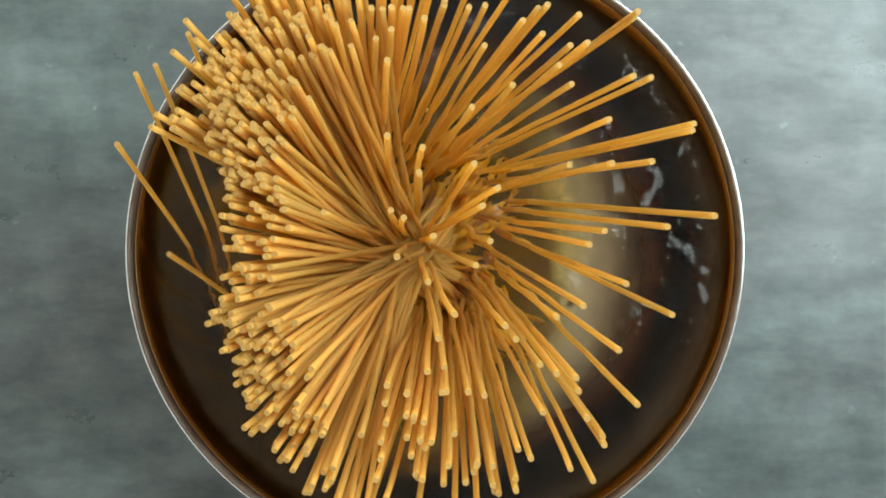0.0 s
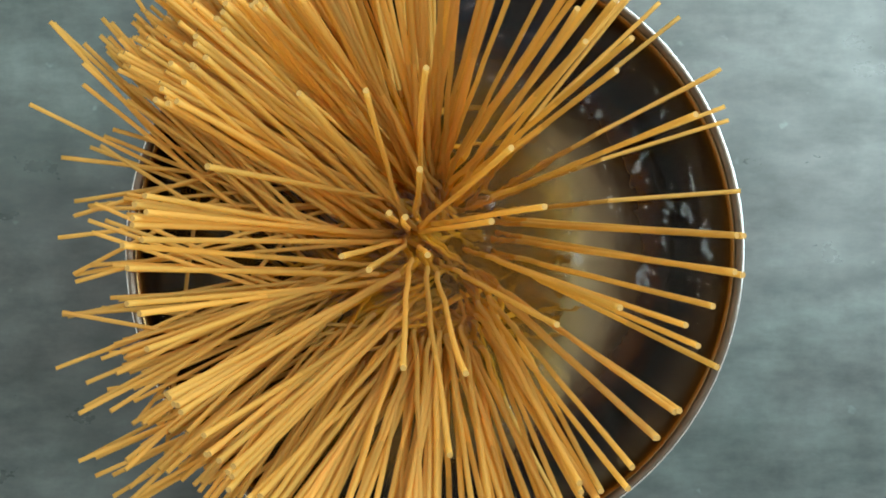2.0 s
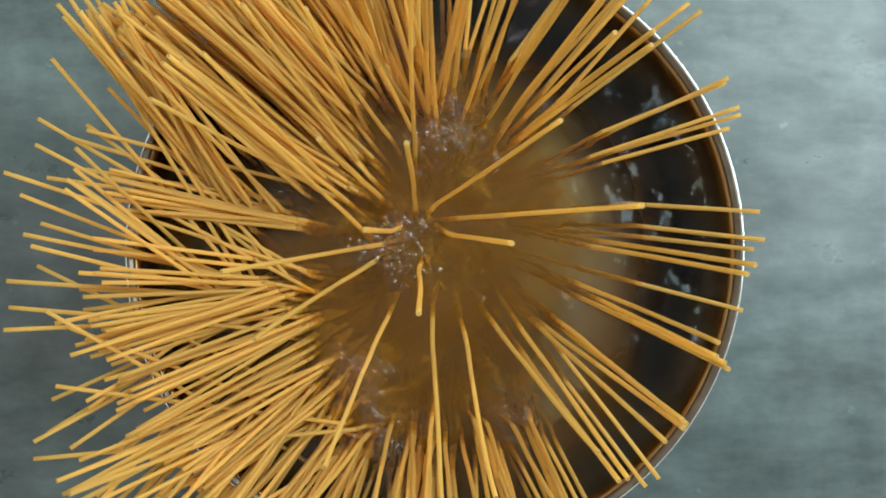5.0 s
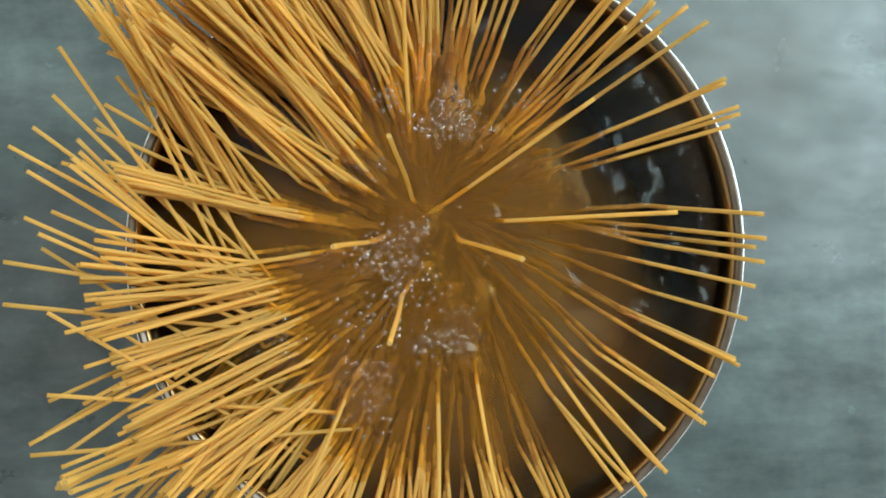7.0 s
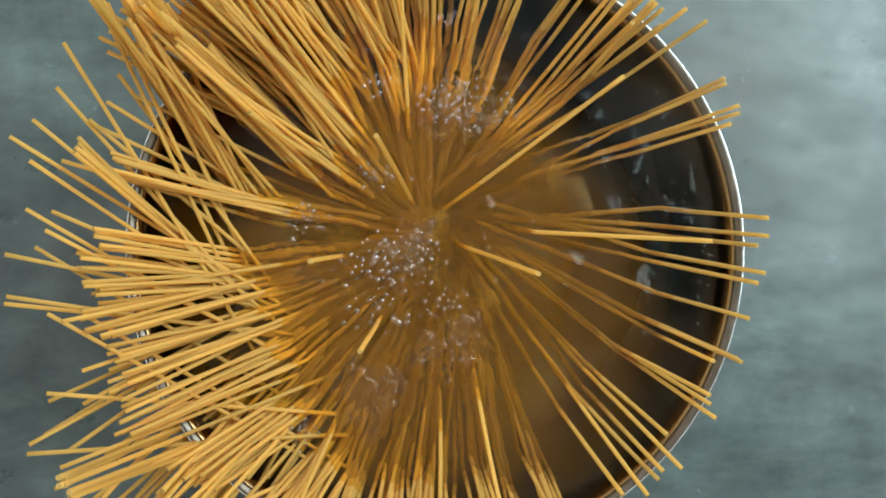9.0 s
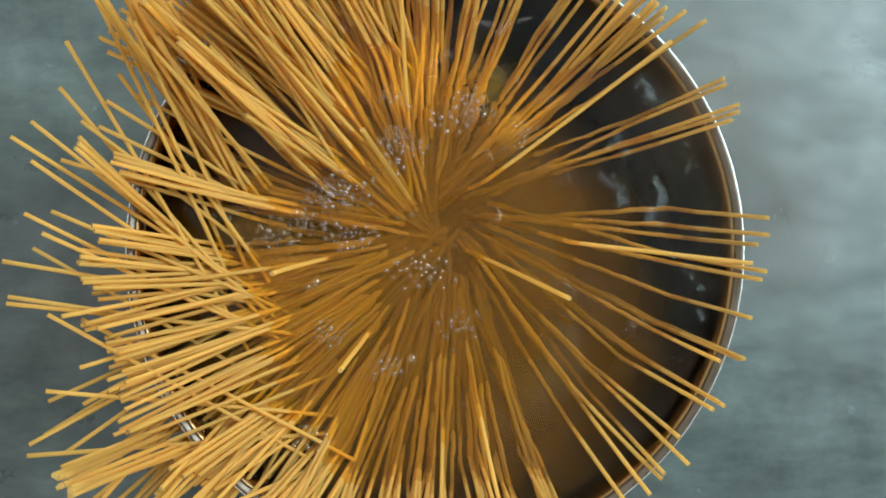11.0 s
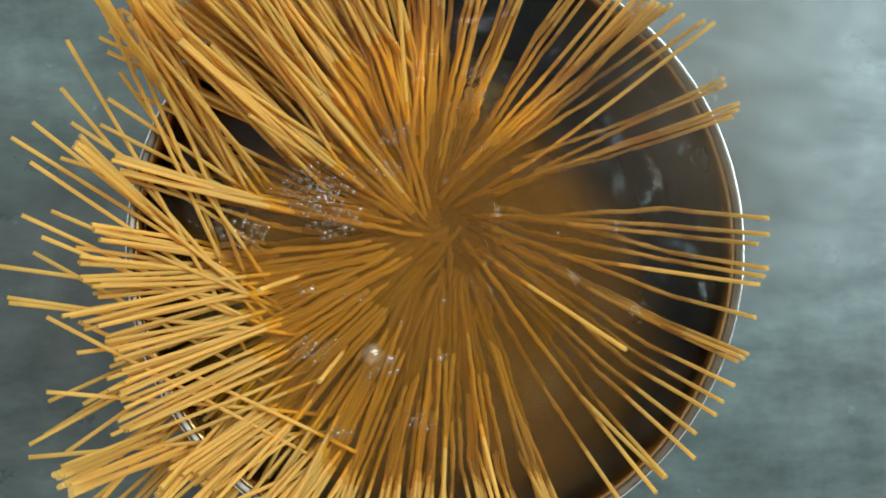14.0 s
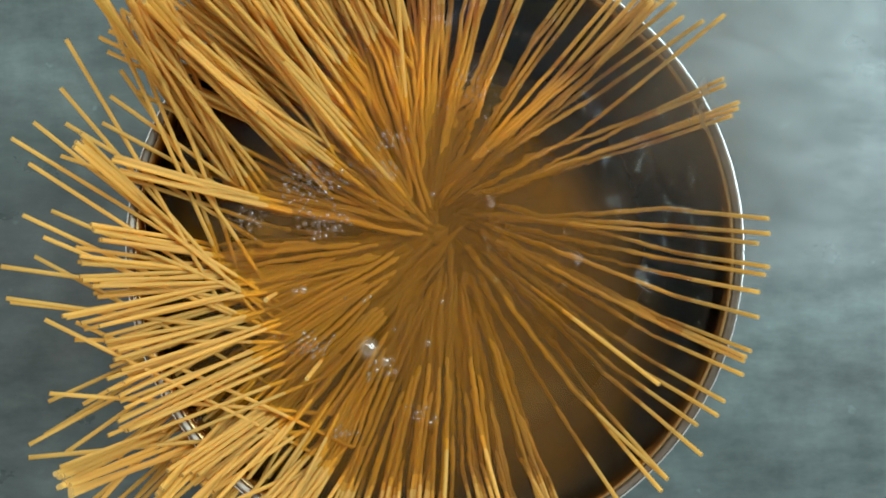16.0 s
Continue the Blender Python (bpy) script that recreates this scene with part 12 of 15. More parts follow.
    lay(50, 130, [(0, -2.4, 58.2, 248.3, -9, 51, 199), (1, -5.7, 69.4, 240.4, -8, 54, 193), (1.5, -8, 75.7, 232.2, -7, 56, 186), (2, -8.3, 74.5, 243, -6, 60, 195), (3, -20.3, 116.9, 127, -9, 71, 111), (4, -21.9, 123, 128.5, -11, 79, 107), (9, -16.4, 133.8, 128.5, -9, 94, 99), (16, -15.6, 132.8, 128.5, -9, 95, 96)], bundle(10))
    lay(50, 130, [(0, -2.2, 78.2, 236.8, -11, 63, 190), (1, -2.9, 84.2, 224, -7, 61, 180), (1.5, -3.6, 89.2, 211.8, -5, 62, 170), (2, -1.7, 78.5, 243, -4, 63, 195), (3, -8.5, 118.2, 133, -8, 73, 112), (6.5, -7.1, 131.9, 135, -9, 94, 103), (16, -5.3, 133.3, 133, -7, 98, 98)], bundle(10))
    lay(50, 130, [(0, 2.1, 55.7, 248.4, -5, 49, 199), (1, 1.1, 68.6, 239.3, -3, 53, 192), (1.5, 0.1, 75.5, 231.4, -2, 55, 186), (2, 0.1, 74.7, 243, -1, 58, 196), (4, -2.1, 90.4, 224, -2, 76, 176), (6.5, -5.7, 131.9, 135, -5, 90, 107), (9, -4.5, 133.5, 133, -4, 93, 103), (16, -3.9, 132.2, 135, -4, 97, 99)], bundle(10))
    lay(50, 130, [(0, -4, 59.6, 243.9, -11, 48, 196), (0.5, -2.8, 65.4, 239.4, -9, 50, 192), (1.5, -1.2, 79.8, 220.2, -3, 55, 177), (2, 0.9, 74.8, 243, 0, 60, 195), (3, 1.2, 79.8, 235, 0, 71, 186), (4, -3.6, 124.3, 127, -2, 78, 108), (9, -1.3, 135, 127, -1, 92, 101), (16, -1.1, 134, 125.5, -1, 92, 99)], bundle(10))
    lay(50, 130, [(0, -31.4, 63, 243.8, -26, 38, 201), (0.5, -27.3, 66.7, 239, -23, 43, 195), (1.5, -19.7, 78.9, 218.3, -13, 54, 175), (2, -13.8, 74.4, 243, -9, 59, 196), (3, -11.9, 80.3, 235, -8, 70, 186), (4, -12, 91, 224, -9, 81, 175), (6.5, -15.6, 132.8, 137.5, -7, 96, 105), (12, -11.8, 133.1, 137.5, -6, 103, 98), (16, -11.8, 132.7, 137.5, -6, 105, 96)], bundle(10))
    lay(50, 130, [(0, -25.8, 81.5, 241.8, -22, 49, 204), (1, -13.9, 82.4, 233.5, -13, 58, 190), (1.5, -9.1, 84.3, 225.1, -9, 61, 181), (2, -12.3, 118.9, 127, -9, 71, 115), (4, -6.1, 123.8, 127, -5, 79, 105), (6.5, -2.6, 130, 135, -4, 94, 101), (9, -1.1, 134.5, 127, -2, 93, 100), (16, -0.4, 134.3, 127, -2, 94, 98)], bundle(10))
    lay(50, 130, [(0, -8, 45, 248.6, -13, 37, 199), (1, -8.2, 62.6, 238.6, -9, 46, 192), (1.5, -8.8, 72.2, 228.2, -7, 50, 183), (2, -7.3, 72, 243, -6, 56, 196), (3, -7.9, 78.5, 235, -7, 65, 187), (4, -17.5, 123.2, 128.5, -10, 76, 113), (9, -9.3, 133.9, 130, -6, 94, 100), (16, -8.2, 133.7, 130, -6, 98, 95)], bundle(10))
    lay(60, 120, [(0, 1.8, 76.1, 244, -8, 64, 186), (1.5, 0.3, 83.1, 227.8, -3, 57, 174), (2, 0.9, 78, 243, -1, 57, 187), (4, -0.6, 90.3, 224, -2, 70, 167), (6.5, -1.1, 131.1, 135, -3, 80, 103), (12, 2.5, 131.9, 135, 0, 87, 96), (16, 2.5, 131.1, 135, 0, 88, 94)], bundle(10))
    lay(50, 130, [(0, -10.2, 63.9, 242, -16, 50, 194), (0.5, -8.2, 68.6, 237.6, -13, 52, 191), (1.5, -4.9, 80.8, 218.3, -5, 55, 175), (2, -1.7, 74.4, 243, -2, 58, 196), (4, -0.8, 88.6, 224, -1, 75, 176), (6.5, -0.3, 133.6, 125.5, 0, 87, 106), (9, 3, 128.7, 135, 1, 91, 102), (12, 4, 133.5, 125.5, 2, 90, 101), (16, 4.1, 128.7, 135, 2, 94, 99)], bundle(10))
    lay(50, 130, [(0, 4.5, 77.4, 238.4, -5, 63, 191), (0.5, 1.6, 80.1, 234, -6, 62, 188), (1.5, -4.6, 88.4, 214.9, -5, 62, 173), (2, -13, 120.7, 125.5, -7, 72, 115), (4, -16.9, 126.3, 125.5, -9, 78, 113), (9, -11.8, 135.3, 127, -6, 92, 103), (16, -11.3, 135.9, 127, -6, 94, 100)], bundle(10))
    lay(50, 130, [(0, -5.8, 63.7, 247.2, -12, 55, 198), (1, -5.2, 73.7, 238.2, -8, 57, 191), (1.5, -5.2, 79.4, 230.5, -6, 59, 185), (2, -4, 77.2, 243, -5, 63, 195), (3, -11.7, 119.5, 130, -9, 73, 112), (6.5, -12.3, 135, 131.5, -12, 95, 101), (16, -11.3, 135.6, 131.5, -12, 100, 96)], bundle(10))
    lay(50, 130, [(0, -12.2, 59, 246.5, -17, 49, 198), (1, -2.9, 71.6, 236.1, -6, 54, 190), (1.5, 1.8, 78.3, 227.3, 0, 56, 183), (2, 6.1, 75.5, 243, 4, 60, 196), (3, 9.3, 80.3, 235, 7, 68, 186), (4, 10.6, 123.8, 130, 7, 78, 111), (9, 19.2, 132.4, 131.5, 13, 96, 98), (16, 19.8, 131.9, 130, 13, 98, 94)])
    lay(60, 120, [(0, -1.2, 65.3, 244.8, -10, 53, 187), (1, 5.2, 74.1, 235, -2, 53, 179), (1.5, 8.1, 79.7, 225.3, 2, 53, 172), (2, 10.7, 75.3, 243, 5, 57, 186), (4, 14.4, 89.1, 224, 10, 77, 165), (6.5, 21.4, 129.1, 135, 10, 82, 100), (16, 25.7, 127.7, 135, 14, 87, 93)])
    lay(50, 130, [(0, 3.9, 66.1, 244.6, -4, 56, 196), (1, 8.7, 74.6, 234.6, 2, 57, 188), (1.5, 10.8, 80.2, 224.8, 5, 58, 181), (2, 12.6, 75.6, 243, 7, 60, 196), (4, 15.5, 89.5, 224, 10, 78, 176), (6.5, 21.1, 131.8, 130, 9, 90, 106), (9, 23.6, 128.6, 135, 12, 93, 102), (16, 24.5, 128.8, 135, 13, 96, 99)])
    lay(50, 130, [(0, 26.8, 67.8, 243.7, 15, 61, 196), (1, 25.4, 74.8, 234.6, 15, 59, 188), (1.5, 24.8, 79.4, 225.6, 15, 59, 181), (2, 23.4, 74.7, 243, 15, 60, 196), (3, 23, 78.3, 235, 16, 67, 187), (4, 27.5, 120.8, 128.5, 12, 77, 111), (9, 31.7, 129.8, 128.5, 16, 91, 102), (12, 32, 130.5, 128.5, 16, 92, 101), (16, 31.4, 126.6, 135, 17, 95, 100)])
    lay(50, 130, [(0, 0.1, 75.3, 241, -8, 62, 193), (1, 6.3, 80.3, 230.7, 0, 60, 185), (1.5, 9.1, 84.4, 220.7, 4, 60, 177), (2, 11.4, 76.9, 243, 8, 60, 196), (3, 12.9, 117.9, 127, 8, 70, 114), (4, 15, 123.3, 127, 10, 76, 113), (6.5, 19.4, 129, 135, 14, 88, 107), (9, 21.2, 132.3, 127, 15, 90, 102), (16, 21.6, 132.9, 127, 15, 93, 98)])
    lay(50, 130, [(0, -15.2, 80.8, 241.4, -21, 67, 194), (1.5, 3.6, 85, 224.8, 0, 62, 180), (2, 8.2, 77.8, 243, 3, 61, 196), (4, 13.8, 88.6, 224, 8, 76, 176), (6.5, 18.1, 129.7, 135, 6, 90, 107), (12, 20.9, 127.9, 135, 10, 94, 100), (16, 21, 129.2, 135, 10, 96, 100)])
    lay(50, 130, [(0, -3.8, 79, 242.2, -11, 67, 194), (1, 3.5, 80.7, 234, -2, 62, 188), (1.5, 6.6, 83, 225.7, 2, 61, 181), (2, 9.2, 76.5, 243, 5, 62, 195), (4, 12.5, 87.7, 224, 9, 81, 175), (6.5, 18.3, 126.8, 135, 9, 90, 103), (16, 22.9, 127, 135, 13, 94, 99)])
    lay(50, 130, [(0, 14, 66.8, 245.4, 5, 59, 197), (1, 19, 73, 236.8, 10, 58, 190), (1.5, 21.4, 77.2, 228.2, 13, 57, 183), (2, 22.5, 73.3, 243, 15, 58, 196), (4, 26.8, 86, 224, 20, 72, 177), (6.5, 37.5, 124.9, 135, 22, 87, 106), (12, 40.6, 124.2, 135, 27, 94, 97), (16, 40, 122.9, 135, 26, 96, 95)])
    lay(50, 130, [(0, 7.1, 60.6, 247.7, -1, 54, 199), (1, 14.2, 70.2, 239.5, 7, 56, 192), (1.5, 17.6, 75.9, 231.1, 10, 57, 186), (2, 19.7, 74, 243, 14, 61, 195), (3, 22, 78.5, 235, 17, 70, 186), (4, 28.1, 120.5, 131.5, 15, 78, 107), (9, 36.4, 128.4, 133, 23, 92, 101), (16, 37.2, 128.4, 131.5, 24, 93, 99)])
    lay(50, 130, [(0, -6.6, 59.3, 245.8, -13, 49, 197), (1, 7.8, 71.3, 234.4, 1, 53, 188), (1.5, 15.2, 77.3, 225, 9, 55, 181), (2, 20.4, 73.1, 243, 14, 58, 196), (3, 25.4, 77, 235, 20, 66, 186), (4, 35.8, 119.9, 125.5, 21, 75, 110), (9, 44.4, 127, 125.5, 28, 86, 101), (16, 45.3, 127.7, 125.5, 29, 88, 99)])
    lay(50, 130, [(0, -6.7, 53, 248.2, -12, 45, 199), (1, 6.4, 67.4, 238.2, 1, 51, 191), (1.5, 13.5, 74.5, 229.4, 7, 54, 184), (2, 18.8, 72.7, 243, 12, 59, 195), (3, 23.9, 77.5, 235, 18, 68, 186), (4, 33.1, 119.7, 130, 17, 77, 109), (9, 41.9, 128, 130, 26, 91, 101), (12, 42.1, 126.8, 130, 26, 91, 99), (16, 41.6, 124.6, 135, 27, 94, 98)])
    lay(50, 130, [(0, 13.2, 59.1, 246.2, 4, 52, 198), (1, 21, 68.5, 235.9, 11, 53, 189), (1.5, 24.8, 73.8, 227.4, 15, 54, 183), (2, 26.5, 70.6, 243, 18, 57, 196), (4, 32.9, 84, 224, 26, 76, 175), (6.5, 43.1, 121.9, 135, 26, 86, 105), (16, 44.4, 121.6, 135, 28, 91, 99)])
    lay(50, 130, [(0, 36.3, 44.5, 243.9, 24, 40, 196), (0.5, 39.3, 51.7, 238.9, 25, 43, 192), (1.5, 44.7, 68.7, 217.4, 27, 50, 175), (2, 42.4, 65, 243, 30, 54, 196), (3, 43.7, 70.6, 235, 34, 64, 186), (4, 58.5, 110, 131.5, 30, 74, 111), (9, 64.8, 116.9, 131.5, 39, 86, 102), (16, 65.5, 117.6, 131.5, 40, 88, 99)])
    lay(60, 120, [(0, 6.6, 59.4, 247.2, -3, 51, 189), (1, 22.5, 67.8, 238.2, 11, 51, 182), (1.5, 30.6, 72.3, 228.9, 17, 50, 175), (2, 35, 68.7, 243, 22, 52, 187), (4, 46.5, 79, 224, 32, 64, 168), (6.5, 66.5, 114.2, 135, 35, 74, 103), (9, 67.9, 110.7, 135, 38, 75, 98), (16, 69.1, 110.7, 135, 41, 78, 93)])
    lay(50, 130, [(0, 32.3, 52.7, 243.7, 20, 47, 196), (1, 41.7, 62.2, 231.3, 27, 48, 186), (1.5, 46.7, 68.2, 219.4, 30, 50, 176), (2, 46.2, 63.2, 243, 34, 52, 196), (4, 52.3, 71.5, 224, 42, 63, 176), (6.5, 70.4, 100.6, 135, 43, 71, 106), (16, 71.6, 99, 135, 47, 74, 100)])
    lay(50, 130, [(0, 14.2, 32.7, 249.5, 6, 30, 200), (0.5, 21.7, 41.5, 245.7, 12, 35, 197), (1, 29.7, 50.5, 238.3, 20, 36, 191), (1.5, 37.9, 59.5, 227.1, 24, 42, 182), (2, 41.6, 59.3, 243, 30, 47, 196), (3, 47.3, 65, 235, 37, 55, 187), (4, 51.5, 70.1, 224, 40, 60, 176), (6.5, 69.1, 96.4, 135, 42, 66, 106), (12, 69.4, 92.3, 135, 46, 67, 98), (16, 69.9, 93, 135, 48, 70, 97)])
    lay(50, 130, [(0, 33.5, 59.9, 244.8, 22, 55, 196), (1, 38.7, 67.1, 235.2, 25, 54, 189), (1.5, 41.4, 71.9, 225.7, 27, 54, 181), (2, 40.8, 67.9, 243, 30, 57, 195), (4, 46.8, 79.3, 224, 40, 77, 174), (6.5, 65.4, 115.5, 135, 41, 86, 103), (16, 67.4, 113.1, 136, 45, 87, 100)])
    lay(50, 130, [(0, 41.9, 58, 242.1, 28, 53, 194), (1, 42.7, 66.2, 231.3, 28, 52, 186), (1.5, 43.4, 71.4, 221.1, 27, 53, 178), (2, 40.6, 66.3, 243, 28, 54, 196), (3, 41.2, 70, 235, 28, 59, 188), (4, 55.3, 110.6, 122.5, 26, 72, 112), (6.5, 63.8, 117.3, 122.5, 34, 80, 106), (9, 64.6, 112.1, 135, 39, 85, 101), (12, 65.2, 111.4, 135, 41, 88, 98), (16, 66.8, 115.6, 122.5, 38, 83, 97)])
    lay(50, 130, [(0, 17, 49.3, 245.6, 7, 42, 197), (1, 36.7, 61.1, 232.1, 24, 46, 186), (1.5, 47.6, 67.3, 218.6, 32, 47, 176), (2, 51, 61.5, 243, 39, 50, 196), (3, 76.1, 93.9, 133, 46, 59, 114), (4, 80, 93.7, 134.5, 50, 61, 112), (6.5, 81.6, 91.5, 136, 55, 64, 104), (9, 82.4, 90.5, 137.5, 59, 67, 100), (16, 82.7, 90.1, 139, 62, 71, 97)])
    lay(60, 120, [(0, 26.9, 56, 244.6, 13, 49, 187), (0.5, 33.9, 60.9, 239.8, 18, 49, 183), (1.5, 49.1, 72.7, 218.8, 29, 50, 167), (2, 67.2, 102.2, 128.5, 31, 57, 112), (4, 75.8, 105.3, 133, 40, 68, 103), (9, 81.3, 96.9, 134.5, 47, 67, 95), (16, 81.9, 95.9, 136, 50, 69, 93)])
    lay(60, 120, [(0, 43.8, 50.1, 244.5, 29, 46, 187), (0.5, 48, 55.2, 240, 31, 47, 183), (1.5, 56.9, 67.8, 220.7, 35, 48, 169), (2, 72.9, 94.9, 137.5, 36, 53, 116), (4, 75.6, 98.5, 140.5, 41, 61, 109), (6.5, 77.6, 96.9, 142, 46, 66, 102), (16, 78.3, 95, 143.5, 52, 71, 95)])
    lay(50, 130, [(0, 17.7, 60.3, 243.4, 7, 52, 195), (1, 35.6, 68.9, 230.1, 22, 53, 185), (1.5, 45.1, 74, 217.1, 29, 53, 174), (2, 63.3, 101.2, 130, 35, 62, 116), (4, 73.8, 100.9, 133, 44, 66, 113), (9, 77.8, 96.2, 134.5, 52, 70, 100), (16, 78.2, 95.5, 136, 55, 74, 97)])
    lay(60, 120, [(0, 31.3, 59.8, 242.1, 16, 51, 185), (0.5, 38.7, 62.6, 237.1, 22, 50, 181), (1.5, 54.8, 70.2, 215.7, 33, 47, 165), (2, 73.3, 93.9, 134.5, 37, 50, 116), (3, 78.5, 93.9, 134.5, 42, 52, 113), (4, 80.9, 93.5, 136, 43, 52, 114), (6.5, 81.2, 92.3, 136, 47, 56, 103), (9, 81.5, 91.8, 137.5, 51, 61, 96), (16, 81.1, 91, 139, 56, 66, 91)])
    lay(70, 130, [(0, -24, -48.1, 247.7, -15, -23, 183), (0.5, -31.8, -56.1, 241.4, -20, -31, 177), (1, -42.4, -64.5, 228.8, -28, -34, 167), (1.5, -55.1, -72.8, 211.5, -37, -38, 153), (2, -83.4, -95.5, 136, -48, -41, 110), (3, -89.5, -97.1, 145, -62, -52, 99), (4, -93, -98, 148, -65, -54, 102), (6.5, -93.8, -92.7, 154, -73, -59, 96), (9, -95, -91, 158.5, -78, -62, 97), (16, -94.3, -89.5, 161.5, -82, -65, 97)])
    lay(70, 130, [(0, -50.1, -27.3, 243.7, -28, -13, 179), (0.5, -58.5, -37.7, 237.1, -35, -20, 174), (1, -67.2, -48.8, 225.9, -41, -27, 165), (1.5, -76.6, -61.2, 208.5, -48, -33, 151), (2, -101.8, -82.7, 134.5, -53, -38, 112), (3, -101.2, -88.6, 139, -57, -45, 105), (4, -101.5, -92.1, 139, -58, -47, 108), (6.5, -99.7, -89.7, 145, -65, -53, 97), (9, -98.6, -88.5, 151, -72, -59, 93), (16, -96.8, -87.2, 157, -79, -65, 93)])
    lay(60, 130, [(0, -21.4, -58.4, 250.2, -15, -31, 197), (0.5, -26.9, -64.4, 245.9, -20, -40, 192), (1.5, -43.1, -77.9, 224.7, -33, -52, 172), (2, -71.9, -109.3, 127, -43, -58, 113), (3, -78.2, -113.1, 130, -49, -64, 112), (4, -81.5, -114.8, 131.5, -52, -66, 112), (6.5, -88.5, -107.7, 136, -60, -65, 105), (9, -90.4, -102.6, 140.5, -65, -66, 100), (16, -89.8, -99.9, 148, -72, -72, 98)])
    lay(70, 120, [(0, -41.8, -34.3, 249.9, -23, -16, 185), (1, -56.1, -52, 238.5, -38, -31, 174), (1.5, -64, -61.5, 226.8, -46, -36, 164), (2, -93.3, -85.4, 139, -51, -36, 113), (4, -95.1, -91.8, 146.5, -62, -46, 105), (6.5, -95.3, -88.5, 151, -70, -52, 97), (9, -95.4, -86.9, 154, -76, -57, 94), (16, -94.3, -85.5, 157, -80, -61, 93)])
    lay(70, 120, [(0, -45.5, -32.2, 247.4, -24, -14, 183), (1, -62.9, -53.3, 233.3, -40, -31, 170), (1.5, -72.3, -64.6, 219.4, -48, -39, 159), (2, -102.6, -89.4, 131.5, -51, -45, 114), (4, -104.2, -97.6, 134.5, -54, -53, 116), (9, -99.5, -96.3, 143.5, -60, -59, 99), (12, -98, -95.5, 149.5, -66, -65, 96), (16, -97.1, -94.8, 152.5, -69, -67, 95)])
    lay(80, 130, [(0, -26.6, -49.8, 246.7, -17, -19, 174), (0.5, -32.6, -58.4, 239.9, -20, -26, 167), (1, -40.6, -68, 228.2, -23, -34, 157), (1.5, -50.7, -78.7, 208.8, -29, -39, 143), (2, -72.2, -102.1, 143.5, -33, -41, 109), (3, -76.2, -105.8, 151, -42, -54, 101), (4, -78.7, -108.1, 152.5, -43, -54, 105), (6.5, -84.6, -100.6, 158.5, -57, -62, 94), (9, -86.6, -96, 163, -66, -67, 91), (16, -86.2, -93.7, 169, -73, -74, 93)])
    lay(70, 130, [(0, -23, -42.2, 250.8, -15, -18, 185), (0.5, -29.7, -50, 246.3, -20, -26, 181), (1, -38.6, -57.6, 238.4, -21, -37, 174), (1.5, -49.8, -65.7, 222.8, -35, -36, 161), (2, -78.9, -90, 140.5, -44, -36, 112), (3, -85.8, -93.7, 146.5, -56, -46, 105), (4, -88.8, -95, 151, -61, -52, 103), (6.5, -92.8, -89, 155.5, -72, -57, 97), (9, -94, -85.5, 158.5, -78, -60, 95), (16, -93.3, -83.6, 163, -83, -64, 97)])
    lay(70, 130, [(0, -29.8, -49.5, 247.6, -16, -21, 185), (0.5, -35.4, -57.8, 241.8, -22, -31, 179), (1, -42.4, -66.8, 231.4, -27, -37, 170), (1.5, -50.9, -76.9, 214.9, -34, -43, 156), (2, -74.2, -102.4, 139, -40, -47, 115), (3, -77.8, -106.8, 143.5, -46, -54, 111), (4, -79.8, -109.1, 145, -47, -55, 115), (6.5, -85.3, -101.9, 149.5, -57, -59, 103), (9, -87.2, -97.7, 155.5, -65, -64, 98), (12, -87.4, -96.1, 160, -70, -69, 98), (16, -86.6, -95.4, 163, -73, -73, 98)])
    lay(70, 130, [(0, -38.4, -28.9, 250, -22, -14, 184), (0.5, -47.1, -39.5, 246, -30, -23, 180), (1.5, -64.5, -61.3, 227, -43, -38, 164), (2, -92.2, -85.1, 143.5, -45, -42, 116), (3, -93.1, -90.2, 148, -48, -49, 114), (4, -93.7, -93, 149.5, -50, -52, 113), (6.5, -90.3, -92.9, 154, -58, -60, 101), (9, -88.6, -92.9, 158.5, -65, -68, 98), (16, -86.5, -91.6, 164.5, -72, -75, 98)])
    lay(70, 120, [(0, -36.2, -58.3, 242.1, -16, -26, 183), (0.5, -42.2, -64.9, 235.1, -23, -34, 175), (1.5, -58.8, -80.5, 205.9, -38, -45, 149), (2, -81.9, -102.4, 133, -43, -49, 110), (3, -84.3, -103.5, 139, -50, -56, 101), (4, -85.9, -104.4, 140.5, -52, -57, 102), (6.5, -92.1, -96.7, 146.5, -63, -60, 94), (9, -94.8, -92.6, 149.5, -70, -62, 91), (16, -94.2, -90, 154, -75, -66, 91)])
    lay(50, 130, [(0, -44.2, -49.1, 246.6, -29, -34, 202), (1, -45.2, -64.9, 236, -34, -48, 190), (1.5, -46.1, -73, 226.4, -35, -53, 182), (2, -40.7, -72, 243, -33, -59, 195), (3, -61.7, -102.9, 137.5, -35, -68, 114), (4, -60.5, -104.8, 137.5, -37, -72, 109), (6.5, -61, -104.1, 137.5, -40, -76, 102), (9, -61.1, -103.5, 139, -43, -79, 100), (16, -61.6, -104.1, 139, -45, -81, 98)], bundle(11))
